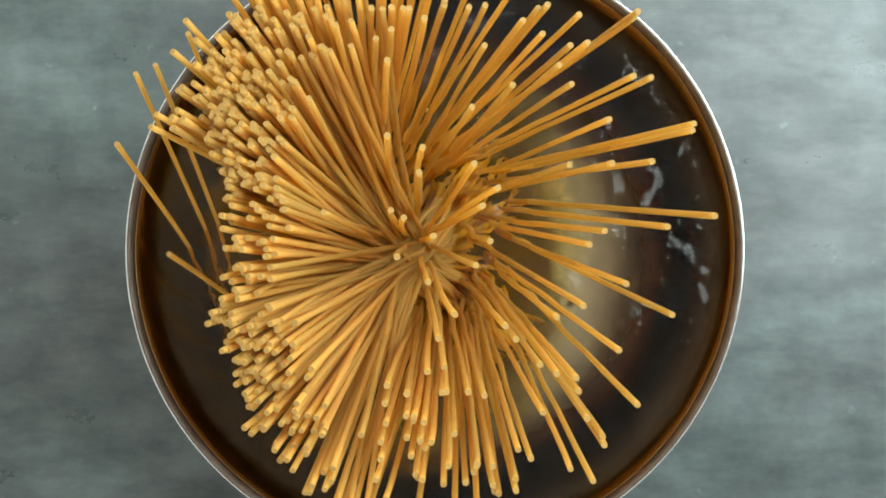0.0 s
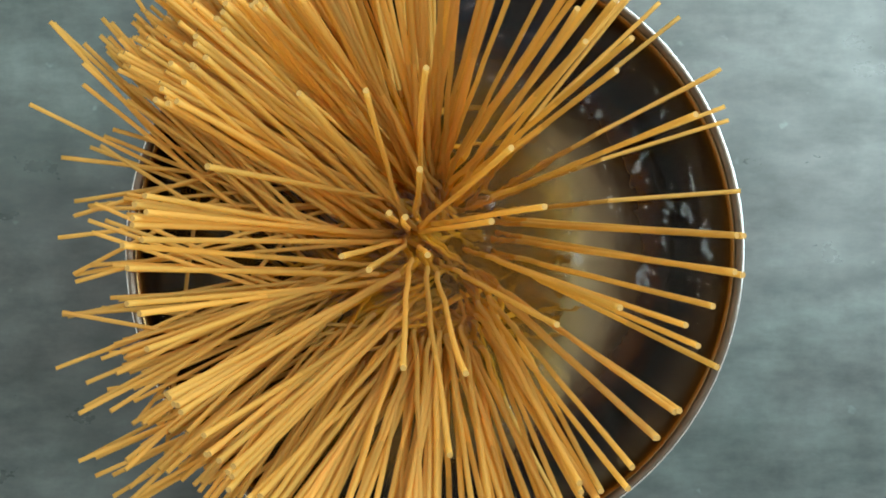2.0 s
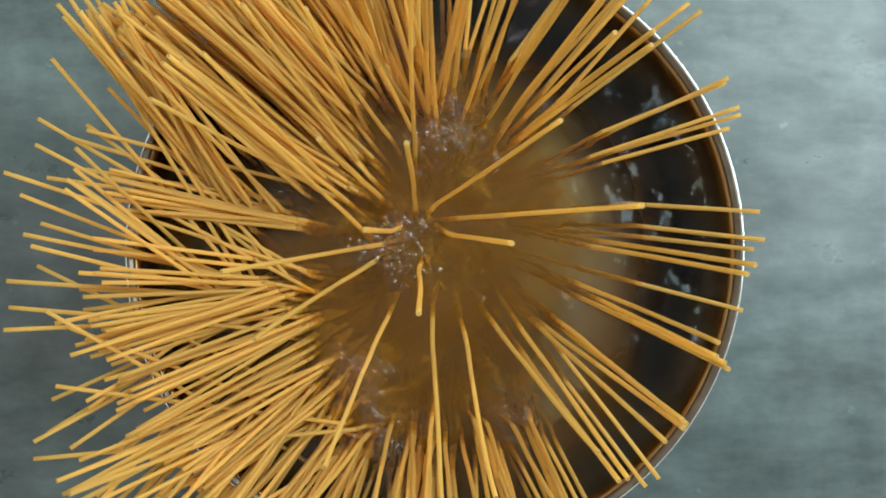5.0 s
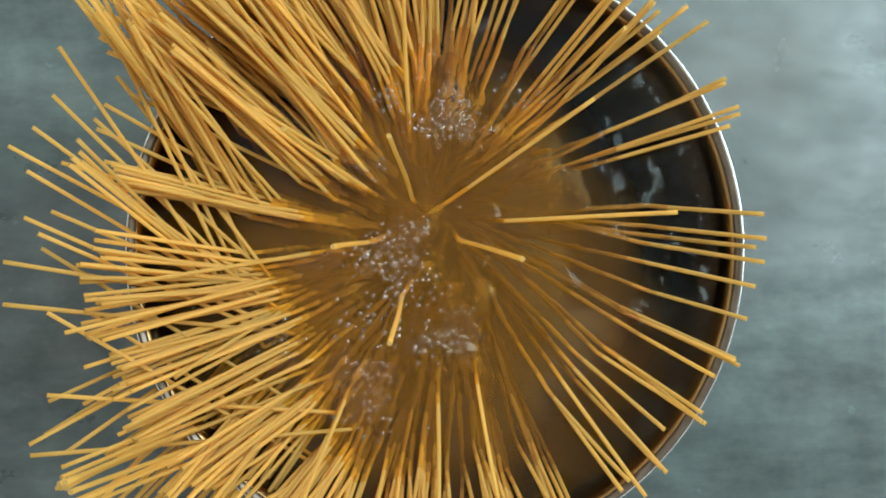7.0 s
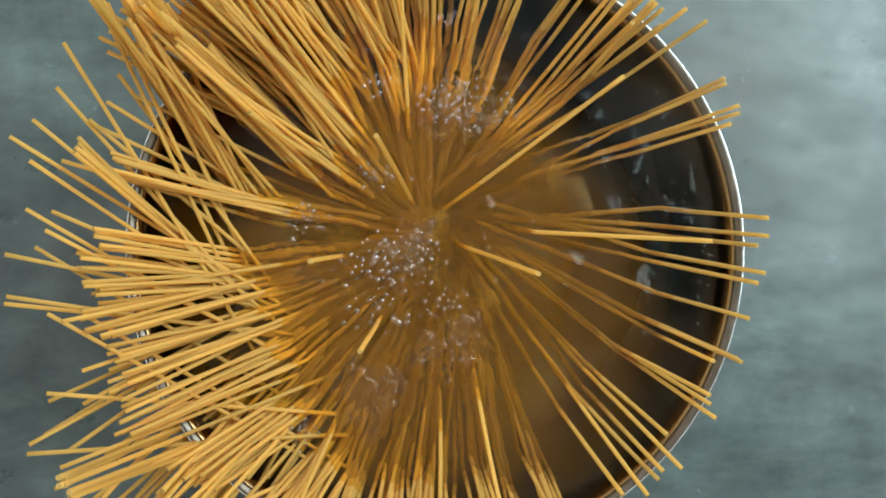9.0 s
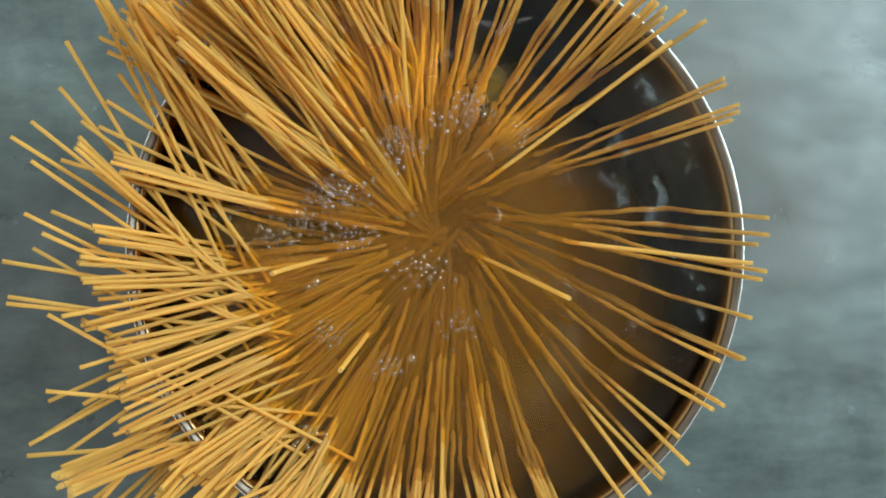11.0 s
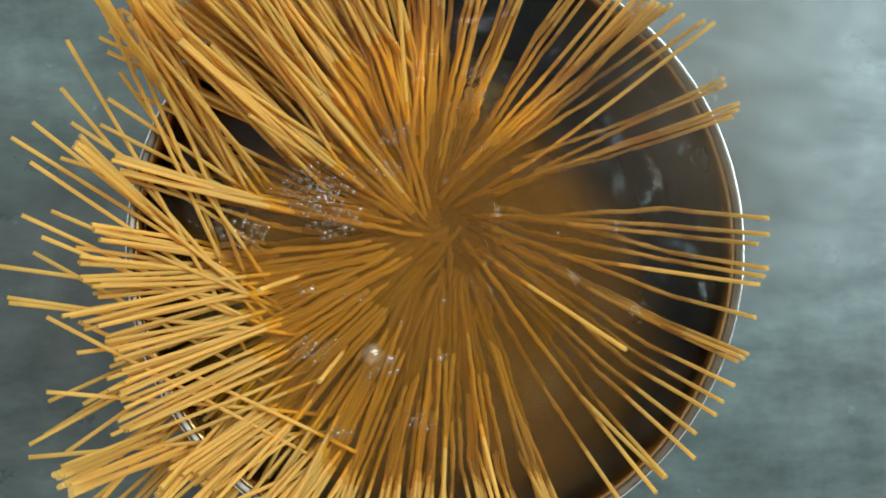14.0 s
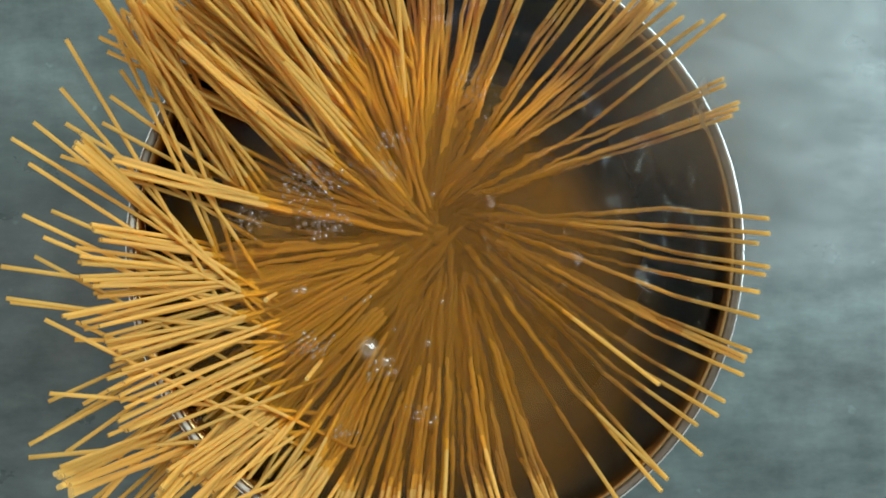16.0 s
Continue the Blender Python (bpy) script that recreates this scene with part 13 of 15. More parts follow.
    lay(50, 130, [(0, -43.8, -37.1, 248.6, -29, -22, 203), (1, -47.8, -57.3, 237.1, -35, -40, 191), (1.5, -49.3, -67.5, 227.8, -37, -50, 183), (2, -70.6, -96.8, 130, -40, -60, 115), (3, -68, -102.8, 131.5, -39, -69, 110), (4, -66.1, -105.2, 134.5, -42, -75, 102), (9, -63.1, -106.8, 136, -44, -81, 98), (12, -62.8, -107, 134.5, -42, -80, 98), (16, -63, -107.4, 136, -45, -83, 97)], bundle(11))
    lay(50, 130, [(0, -21.6, -75, 244.2, -14, -47, 203), (1, -27.5, -79.4, 231, -22, -55, 187), (1.5, -31.2, -82.4, 221.1, -24, -59, 178), (2, -29.2, -77.4, 243, -25, -64, 195), (3, -32.1, -80.4, 235, -31, -75, 185), (4, -50.3, -108, 139, -37, -79, 101), (6.5, -51.9, -107.2, 139, -41, -84, 96), (9, -52.7, -107.1, 140.5, -43, -87, 96), (12, -52.9, -106.6, 139, -42, -85, 95), (16, -53, -107, 140.5, -44, -89, 95)], bundle(11))
    lay(50, 130, [(0, -23.5, -64, 249.1, -18, -42, 205), (1, -27.1, -72.6, 238.7, -21, -53, 193), (1.5, -29.9, -77.9, 228.9, -22, -58, 184), (2, -49.2, -110, 125.5, -25, -68, 113), (3, -50.7, -113.5, 127, -25, -75, 109), (4, -51.1, -114.6, 130, -28, -79, 104), (9, -59.6, -110, 131.5, -37, -81, 98), (12, -60.5, -109.2, 130, -37, -79, 98), (16, -60.3, -109.1, 131.5, -38, -81, 96)], bundle(11))
    lay(50, 130, [(0, -23.5, -64, 244.2, -18, -40, 201), (1, -27.1, -75.5, 229.1, -20, -52, 185), (1.5, -30.2, -82.8, 215.3, -21, -58, 173), (2, -44.8, -110.1, 131.5, -25, -67, 116), (3, -45.7, -113.7, 133, -25, -74, 111), (4, -46.1, -115.2, 134.5, -27, -77, 108), (6.5, -54.2, -110.6, 136, -35, -79, 102), (9, -58.5, -108.9, 137.5, -41, -82, 100), (16, -59.5, -107.5, 139, -44, -84, 98)], bundle(11))
    lay(50, 130, [(0, -22.8, -72.9, 243.2, -16, -45, 202), (0.5, -25.6, -75.6, 237.8, -19, -51, 195), (1.5, -33.9, -83.6, 216.5, -24, -59, 174), (2, -52.8, -111.4, 124, -29, -69, 113), (4, -56.1, -113.5, 127, -32, -76, 105), (9, -59.7, -109.9, 130, -38, -79, 97), (16, -60.2, -109.7, 130, -40, -81, 95)], bundle(11))
    lay(50, 130, [(0, -30.7, -44.3, 249.6, -21, -28, 203), (0.5, -32, -52.1, 245.4, -23, -35, 199), (1.5, -35, -70.4, 226.7, -23, -51, 182), (2, -32.1, -72.4, 243, -25, -61, 195), (3, -53.5, -109.8, 127, -27, -72, 107), (4, -52.8, -112.7, 130, -32, -80, 98), (9, -51.4, -112.7, 133, -34, -86, 95), (12, -51.2, -112.3, 131.5, -33, -83, 95), (16, -51.1, -112.3, 133, -35, -87, 93)], bundle(11))
    lay(50, 130, [(0, -13.6, -71.1, 243.5, -12, -43, 202), (1, -20.9, -79.2, 228.7, -16, -54, 186), (1.5, -25.8, -84.6, 215.3, -17, -59, 173), (2, -24.1, -79.3, 243, -18, -67, 195), (3, -42.7, -111.2, 140.5, -22, -78, 109), (4, -43.8, -111.6, 143.5, -28, -87, 103), (9, -49.1, -109.8, 143.5, -36, -91, 99), (12, -49.7, -109.7, 143.5, -36, -90, 100), (16, -49.3, -108.8, 143.5, -38, -92, 98)], bundle(11))
    lay(50, 130, [(0, 1.8, -46.7, 250.8, 1, -40, 201), (1, -7.2, -66.5, 241.3, -4, -52, 194), (1.5, -13.9, -75.8, 231.2, -9, -56, 186), (2, -17.2, -77, 243, -13, -64, 195), (3, -37.8, -113.5, 128.5, -19, -71, 109), (4, -40.9, -115.4, 130, -23, -77, 104), (6.5, -49, -111.8, 131.5, -32, -80, 97), (9, -53.1, -110.2, 131.5, -36, -81, 95), (16, -54.1, -108.8, 131.5, -39, -83, 92)], bundle(11))
    lay(50, 130, [(0, -24, -50.1, 250.8, -17, -30, 205), (1, -28.2, -62.9, 241.3, -20, -45, 195), (1.5, -31.3, -70.3, 231.1, -23, -52, 186), (2, -30.9, -72.4, 243, -25, -61, 195), (3, -33.8, -78.9, 235, -32, -74, 185), (4, -51.8, -107.1, 143.5, -38, -81, 103), (6.5, -56, -104.7, 142, -43, -83, 99), (9, -57.9, -103.5, 143.5, -46, -84, 99), (12, -58.4, -102.9, 143.5, -46, -83, 100), (16, -58.9, -103.7, 143.5, -48, -85, 98)], bundle(11))
    lay(100, 80, [(0, -51, 37.6, 243.2, -21, 8, 153), (0.5, -59, 48.1, 235.9, -28, 15, 146), (1, -68.4, 60.7, 221.4, -31, 22, 136), (1.5, -79.3, 75.1, 200.6, -36, 31, 122), (2, -103.2, 101.6, 136, -39, 33, 102), (3, -104.7, 107.4, 139, -43, 38, 102), (4, -106.3, 111.3, 137.5, -44, 40, 107), (6.5, -101, 113.7, 140.5, -43, 41, 103), (16, -97.6, 115.3, 142, -43, 43, 100)], bundle(12))
    lay(100, 80, [(0, -36.5, 20.3, 249.9, -17, 1, 154), (0.5, -45.7, 29.4, 244.7, -23, 6, 150), (1, -55.4, 40.7, 234.5, -25, 13, 143), (1.5, -66, 54.2, 217, -27, 20, 132), (2, -94, 82.3, 142, -25, 19, 107), (3, -97.3, 90.5, 146.5, -32, 28, 104), (4, -99, 94.9, 148, -33, 29, 111), (6.5, -91.7, 101.2, 149.5, -34, 34, 103), (12, -86.6, 105.2, 151, -34, 39, 98), (16, -85.8, 104.3, 151, -34, 38, 96)], bundle(12))
    lay(100, 80, [(0, -55.7, 30, 237.8, -16, 2, 151), (0.5, -63.5, 42.3, 230.9, -24, 12, 144), (1, -71.2, 55.4, 218.8, -29, 21, 135), (1.5, -80, 70.1, 199.7, -33, 29, 121), (2, -100.5, 95.6, 131.5, -29, 31, 104), (3, -98.4, 101.2, 133, -29, 37, 102), (4, -97.8, 104.4, 133, -29, 37, 105), (9, -94.4, 111.8, 133, -30, 42, 101), (16, -94.2, 112.8, 134.5, -30, 44, 100)], bundle(12))
    lay(100, 80, [(0, -51.6, 32.9, 246.4, -25, 8, 153), (0.5, -60, 43.7, 241.3, -32, 16, 149), (1, -68.4, 55.2, 232.1, -36, 25, 142), (1.5, -77.9, 68.1, 217, -39, 33, 132), (2, -103.8, 95.3, 145, -34, 33, 109), (3, -104.6, 100.9, 146.5, -37, 38, 108), (4, -105.1, 103.9, 146.5, -37, 39, 113), (9, -96.8, 110.9, 151, -38, 46, 102), (16, -95.9, 111.7, 152.5, -40, 49, 99)], bundle(12))
    lay(110, 70, [(0, -49, 41.9, 243.9, -19, 0, 146), (0.5, -56.8, 50.6, 238, -26, 10, 140), (1, -65.7, 60.2, 227.3, -29, 19, 131), (1.5, -76.1, 71.3, 210.1, -31, 29, 119), (2, -97.5, 91.9, 154, -24, 29, 102), (3, -98.8, 94.4, 158.5, -28, 36, 98), (4, -101.1, 97.2, 157, -26, 35, 104), (9, -94.8, 108.7, 160, -31, 45, 97), (16, -93.5, 109.4, 160, -31, 47, 95)], bundle(12))
    lay(100, 80, [(0, -42.2, 38.3, 245.4, -22, 4, 154), (0.5, -48.6, 46.8, 238.9, -25, 11, 148), (1, -56, 56.7, 227.4, -26, 18, 140), (1.5, -65.3, 68.7, 208.3, -27, 26, 126), (2, -86.8, 92.9, 146.5, -25, 25, 106), (3, -88.9, 97.6, 151, -30, 32, 103), (4, -90.6, 100.7, 151, -30, 32, 111), (9, -85.8, 104, 152.5, -32, 37, 102), (16, -85, 104.1, 154, -33, 38, 100)], bundle(12))
    lay(100, 80, [(0, -38.2, 24.4, 249.5, -18, 3, 154), (0.5, -45.4, 33.5, 244.8, -23, 9, 150), (1, -53, 44.4, 234.8, -24, 15, 143), (1.5, -60.7, 56.5, 220.8, -26, 22, 134), (2, -86, 84.9, 143.5, -20, 19, 108), (3, -88.1, 92.4, 146.5, -25, 26, 106), (4, -89.5, 96.7, 146.5, -26, 27, 112), (9, -83.3, 100.5, 149.5, -28, 32, 102), (16, -82.4, 100.6, 149.5, -28, 33, 99)], bundle(12))
    lay(100, 80, [(0, -37.4, 32.8, 250.5, -19, 6, 156), (1, -52.8, 49, 238.5, -27, 19, 145), (1.5, -62.2, 58.7, 224.9, -29, 26, 136), (2, -94.4, 88.8, 136, -25, 24, 106), (3, -98.8, 93.8, 140.5, -31, 31, 103), (4, -101.6, 97, 140.5, -33, 33, 105), (6.5, -94.3, 103, 142, -32, 36, 101), (12, -89.5, 107, 142, -31, 38, 99), (16, -90.2, 107.6, 143.5, -32, 40, 99)], bundle(12))
    lay(100, 80, [(0, -38.6, 39.6, 246.7, -17, 7, 155), (0.5, -45.7, 47.9, 240.1, -22, 13, 148), (1, -54.6, 57.7, 228.1, -25, 19, 140), (1.5, -65.7, 69.7, 207.6, -28, 26, 126), (2, -88.8, 93.7, 148, -29, 25, 106), (3, -92.8, 98.5, 152.5, -35, 31, 107), (4, -95.6, 101.5, 152.5, -36, 31, 114), (6.5, -90.7, 103.9, 154, -37, 35, 105), (12, -87.5, 105.5, 157, -40, 41, 98), (16, -87.4, 105.4, 157, -40, 41, 97)], bundle(12))
    lay(100, 80, [(0, -48.8, 41.9, 246.7, -23, 6, 157), (1, -59.7, 58.4, 235.7, -32, 25, 145), (1.5, -66, 67.5, 224.4, -35, 33, 136), (2, -94.5, 98.2, 133, -29, 28, 106), (4, -95.4, 103.4, 134.5, -32, 33, 104), (9, -89.4, 108.2, 136, -31, 36, 100), (16, -88.8, 108.8, 136, -31, 36, 99)], bundle(12))
    lay(100, 80, [(0, -36.1, 10.7, 249.6, -16, -1, 152), (0.5, -50.3, 22, 243.5, -24, 5, 148), (1, -64, 37, 231.5, -29, 13, 140), (1.5, -78.4, 55.6, 210.1, -33, 22, 128), (2, -107.2, 86.5, 139, -35, 27, 105), (3, -108.6, 97.8, 145, -42, 36, 103), (4, -109.9, 104.5, 145, -43, 40, 109), (6.5, -102.9, 110.5, 146.5, -42, 43, 105), (12, -97.3, 113.5, 148, -40, 45, 102), (16, -97.9, 114.2, 148, -41, 46, 102)], bundle(12))
    lay(110, 70, [(0, -40.1, 47.4, 249, -21, 7, 148), (1, -53.3, 58.4, 237.3, -27, 21, 136), (1.5, -62, 65.1, 224.7, -27, 28, 127), (2, -87.7, 88.4, 155.5, -18, 22, 102), (3, -91.5, 90.2, 160, -22, 30, 100), (4, -94.2, 91.7, 160, -23, 31, 102), (6.5, -90, 99.4, 161.5, -25, 36, 99), (12, -86.8, 104.3, 161.5, -26, 40, 97), (16, -86.6, 104, 161.5, -26, 40, 96)], bundle(12))
    lay(100, 80, [(0, -41.9, 14.1, 248.6, -18, -2, 153), (0.5, -53.9, 24.9, 243.1, -26, 5, 149), (1, -65.4, 37.8, 232.8, -30, 14, 142), (1.5, -77.4, 53, 215.6, -32, 25, 131), (2, -109.1, 83.3, 131.5, -28, 30, 108), (3, -110.5, 92.7, 134.5, -31, 39, 107), (4, -112.2, 98.6, 134.5, -33, 43, 111), (6.5, -107.1, 111, 136, -33, 50, 106), (9, -103.5, 116.1, 137.5, -34, 53, 103), (16, -101.9, 117.5, 139, -34, 55, 100)], bundle(12))
    lay(90, 90, [(0, -50.8, 16.9, 246, -24, 2, 161), (0.5, -62.3, 30.2, 240.8, -34, 12, 156), (1.5, -82.8, 59.9, 216.6, -45, 32, 140), (2, -111.7, 91.1, 133, -44, 36, 110), (3, -109.5, 99.1, 136, -46, 41, 109), (4, -109.2, 104, 134.5, -46, 44, 113), (6.5, -102, 109.6, 137.5, -45, 47, 108), (12, -97.3, 113.2, 140.5, -45, 51, 103), (16, -96.7, 112.5, 140.5, -45, 51, 101)], bundle(12))
    lay(110, 70, [(0, -41.5, 28.6, 250, -23, 1, 145), (0.5, -49.7, 38.8, 245.4, -28, 9, 141), (1, -58.6, 50.6, 235.4, -28, 17, 134), (1.5, -67.7, 63.9, 220.8, -29, 25, 125), (2, -100.1, 98.7, 130, -24, 23, 105), (3, -102.9, 106.7, 133, -29, 30, 104), (4, -104.7, 111.3, 133, -31, 33, 108), (12, -99.8, 114.1, 136, -31, 35, 101), (16, -100.2, 114.5, 136, -32, 36, 101)], bundle(12))
    lay(80, 100, [(0, -47.9, 50.9, 245.5, -29, 20, 174), (1, -53.9, 60.2, 235.7, -34, 32, 163), (1.5, -57.9, 65.8, 225.8, -35, 37, 155), (2, -81, 91.2, 143.5, -33, 35, 113), (4, -81.6, 93.4, 145, -36, 38, 109), (6.5, -75.6, 99.5, 146.5, -37, 45, 102), (12, -73.1, 105.4, 146.5, -39, 52, 98), (16, -72.7, 105, 146.5, -39, 52, 96)], bundle(13))
    lay(80, 100, [(0, -55.2, 36.5, 241.7, -30, 15, 169), (0.5, -59.2, 47.1, 236.8, -35, 23, 164), (1.5, -67.5, 69.7, 214.8, -38, 39, 147), (2, -87.8, 97.4, 137.5, -35, 43, 111), (3, -85, 101.7, 139, -35, 49, 106), (9, -84.2, 113.8, 142, -40, 62, 101), (16, -82.9, 113.4, 142, -40, 62, 98)], bundle(13))
    lay(80, 100, [(0, -48.4, 29.5, 248.8, -29, 9, 174), (0.5, -55.3, 39.2, 244.8, -35, 19, 169), (1.5, -69.2, 60.9, 225.6, -42, 37, 154), (2, -100.3, 93.3, 131.5, -43, 42, 111), (3, -99.9, 98.6, 136, -45, 48, 107), (4, -100, 101.5, 137.5, -46, 51, 106), (6.5, -93.9, 111.4, 139, -46, 59, 102), (9, -90.3, 115.9, 140.5, -46, 62, 100), (16, -88.8, 117.1, 140.5, -46, 64, 99)], bundle(13))
    lay(90, 90, [(0, -33, 75.1, 244.6, -23, 24, 171), (0.5, -37, 74.7, 240.8, -26, 30, 163), (1.5, -47.5, 76.9, 223.3, -26, 40, 144), (2, -72.1, 105.8, 134.5, -22, 35, 109), (4, -78.8, 107, 136, -26, 41, 107), (12, -78.8, 113.6, 137.5, -30, 48, 99), (16, -78.5, 113.2, 136, -30, 48, 98)], bundle(13))
    lay(80, 100, [(0, -51.6, 30.2, 247.5, -30, 11, 173), (0.5, -56.4, 41.6, 243.6, -36, 21, 169), (1.5, -64.6, 66, 225.5, -40, 39, 154), (2, -86.4, 96.5, 145, -38, 42, 113), (4, -82.5, 105.9, 149.5, -41, 52, 108), (9, -81, 110.7, 152.5, -46, 62, 99), (16, -80.5, 110.9, 152.5, -47, 63, 97)], bundle(13))
    lay(80, 100, [(0, -43.6, 41.8, 244.6, -29, 16, 170), (0.5, -49.1, 50.8, 238.5, -33, 23, 165), (1, -55.6, 61.5, 226.3, -33, 29, 156), (1.5, -63, 73.5, 209.7, -35, 38, 144), (2, -85.7, 102.2, 136, -38, 43, 111), (3, -86.5, 106.7, 140.5, -42, 48, 109), (4, -88.3, 110.6, 139, -43, 50, 113), (9, -82.7, 114.7, 146.5, -48, 61, 98), (16, -82.1, 115.3, 149.5, -52, 67, 94)], bundle(13))
    lay(80, 100, [(0, -39.7, 24.5, 250.3, -26, 5, 174), (1, -49.7, 44, 239, -30, 21, 165), (1.5, -54.5, 56.1, 226.6, -30, 30, 155), (2, -51.5, 59.1, 243, -31, 37, 169), (3, -77.9, 94.7, 146.5, -30, 40, 114), (4, -78.7, 99.7, 148, -32, 44, 116), (6.5, -77.7, 106.8, 149.5, -36, 53, 107), (12, -75.2, 109.6, 151, -39, 61, 99), (16, -74.8, 109, 151, -40, 60, 98)], bundle(13))
    lay(80, 100, [(0, -51.5, 43.6, 242.5, -29, 15, 171), (1, -57.3, 59.2, 230.9, -34, 30, 160), (1.5, -61, 67.7, 219.5, -36, 36, 150), (2, -82.6, 94.9, 136, -36, 35, 111), (4, -80.1, 98.7, 137.5, -38, 39, 104), (6.5, -73, 104.8, 139, -38, 45, 100), (12, -69.6, 110.3, 139, -38, 50, 98), (16, -69.5, 110.1, 139, -38, 49, 97)], bundle(13))
    lay(80, 100, [(0, -49.4, 19.6, 247.7, -28, 5, 172), (1, -63.6, 45.4, 236.2, -39, 26, 163), (1.5, -69, 58.7, 226.4, -43, 34, 155), (2, -96.2, 92.1, 131.5, -42, 36, 112), (4, -91.3, 103.3, 133, -43, 43, 114), (6.5, -83.4, 110.5, 134.5, -41, 48, 108), (9, -80.6, 115.2, 136, -41, 52, 105), (16, -79.4, 116.7, 137.5, -42, 55, 102)], bundle(13))
    lay(90, 90, [(0, -36.3, 19.9, 251.4, -21, -1, 165), (0.5, -45, 30.8, 247.6, -28, 9, 161), (1, -53.4, 44, 238.6, -30, 19, 155), (1.5, -61.2, 59, 225.2, -32, 30, 145), (2, -84.9, 89.5, 154, -31, 33, 110), (3, -85.3, 98.5, 160, -39, 45, 105), (4, -86.1, 103.9, 161.5, -39, 47, 109), (6.5, -83.4, 108, 166, -48, 63, 97), (9, -81.6, 109.9, 170.5, -54, 71, 94), (16, -75.7, 104.4, 175, -55, 74, 93)], bundle(13))
    lay(80, 100, [(0, -35.3, 44.2, 249.8, -25, 19, 175), (0.5, -41.6, 51.6, 245.4, -30, 25, 170), (1, -49.3, 60.1, 236.7, -31, 32, 163), (1.5, -58.9, 69.9, 221.7, -35, 39, 152), (2, -88.8, 101.9, 137.5, -40, 44, 111), (3, -92.7, 105.4, 145, -48, 53, 105), (4, -95.9, 108.4, 145, -50, 54, 108), (9, -90.4, 112.3, 152.5, -55, 65, 98), (16, -89.9, 112.9, 155.5, -57, 69, 97)], bundle(13))
    lay(80, 100, [(0, -47.5, 48.1, 245.7, -28, 19, 174), (0.5, -51.6, 55.8, 241.7, -33, 27, 169), (1.5, -61, 72.9, 223, -38, 42, 153), (2, -83.3, 100.8, 145, -39, 43, 112), (3, -82.8, 103.1, 148, -43, 48, 106), (6.5, -80.8, 108.6, 152.5, -49, 59, 99), (16, -79, 110.9, 154, -50, 65, 95)], bundle(13))
    lay(80, 100, [(0, -50.8, 32.5, 246.8, -29, 9, 174), (1, -62.5, 52.8, 233.5, -38, 27, 161), (1.5, -69.1, 64.6, 219.9, -41, 36, 151), (2, -91, 90.4, 151, -43, 38, 114), (3, -90.4, 95.7, 154, -49, 46, 108), (6.5, -83.1, 103.9, 158.5, -51, 57, 103), (12, -79.9, 109, 160, -52, 64, 100), (16, -79.9, 109.2, 161.5, -54, 66, 100)], bundle(13))
    lay(90, 90, [(0, -37.3, 2.6, 251, -17, -4, 164), (0.5, -51.3, 10.2, 246.7, -26, 1, 160), (1, -65.1, 21.2, 237, -33, 8, 153), (1.5, -78.3, 34.6, 222.8, -40, 15, 144), (2, -112.1, 59.8, 143.5, -42, 14, 109), (3, -115, 70.1, 148, -54, 20, 105), (4, -116.3, 75.7, 149.5, -55, 23, 110), (6.5, -109.8, 84.1, 151, -56, 29, 104), (9, -105.2, 87.2, 152.5, -56, 33, 100), (16, -104.3, 88.8, 154, -58, 35, 99)], bundle(14))
    lay(90, 90, [(0, -46.2, 31, 247.5, -25, 10, 163), (1, -64.2, 42.1, 233.7, -35, 19, 152), (1.5, -75.3, 48.5, 219.4, -38, 22, 142), (2, -107.9, 68.6, 139, -39, 19, 109), (3, -112.1, 70.5, 142, -46, 21, 106), (4, -114.8, 71.7, 142, -48, 22, 109), (6.5, -108.1, 80.2, 143.5, -48, 27, 104), (9, -104.3, 84.1, 143.5, -47, 29, 101), (16, -103.3, 85.6, 145, -48, 31, 100)], bundle(14))
    lay(90, 90, [(0, -51.7, 32, 243.9, -23, 8, 162), (0.5, -61.3, 38.5, 237.9, -30, 14, 156), (1, -72, 45.6, 227.3, -36, 19, 148), (1.5, -84.4, 53.7, 210.2, -43, 24, 136), (2, -110.4, 70.2, 149.5, -46, 20, 112), (3, -113.2, 71.9, 152.5, -52, 20, 111), (4, -115.8, 73.5, 151, -52, 20, 116), (6.5, -108.9, 79.8, 154, -55, 26, 106), (9, -105.4, 82.8, 157, -57, 31, 101), (12, -104.1, 83.7, 157, -59, 34, 97), (16, -104.4, 84, 158.5, -61, 35, 97)], bundle(14))
    lay(90, 90, [(0, -48.6, 23.8, 246.4, -21, 7, 162), (0.5, -58.4, 32.5, 240.7, -30, 13, 157), (1, -69, 42.5, 229.4, -35, 18, 149), (1.5, -80.2, 53.4, 214, -41, 24, 138), (2, -113.4, 79.7, 128.5, -46, 24, 110), (3, -116.3, 85.4, 130, -52, 26, 109), (4, -117.9, 88.5, 130, -53, 28, 113), (12, -111.8, 92.4, 136, -55, 33, 100), (16, -112, 92.6, 136, -55, 33, 100)], bundle(14))
    lay(90, 90, [(0, -48.1, 19.4, 248.8, -21, 3, 165), (1, -69.5, 36.4, 236.8, -38, 18, 154), (1.5, -80.8, 46.1, 224.1, -45, 24, 145), (2, -113.5, 68.8, 143.5, -45, 22, 110), (3, -115.1, 73, 148, -52, 25, 106), (4, -116.6, 75.7, 148, -54, 26, 107), (6.5, -110.5, 83, 151, -55, 32, 102), (9, -106.9, 86.2, 152.5, -55, 35, 99), (16, -105, 86.7, 152.5, -55, 36, 97)], bundle(14))
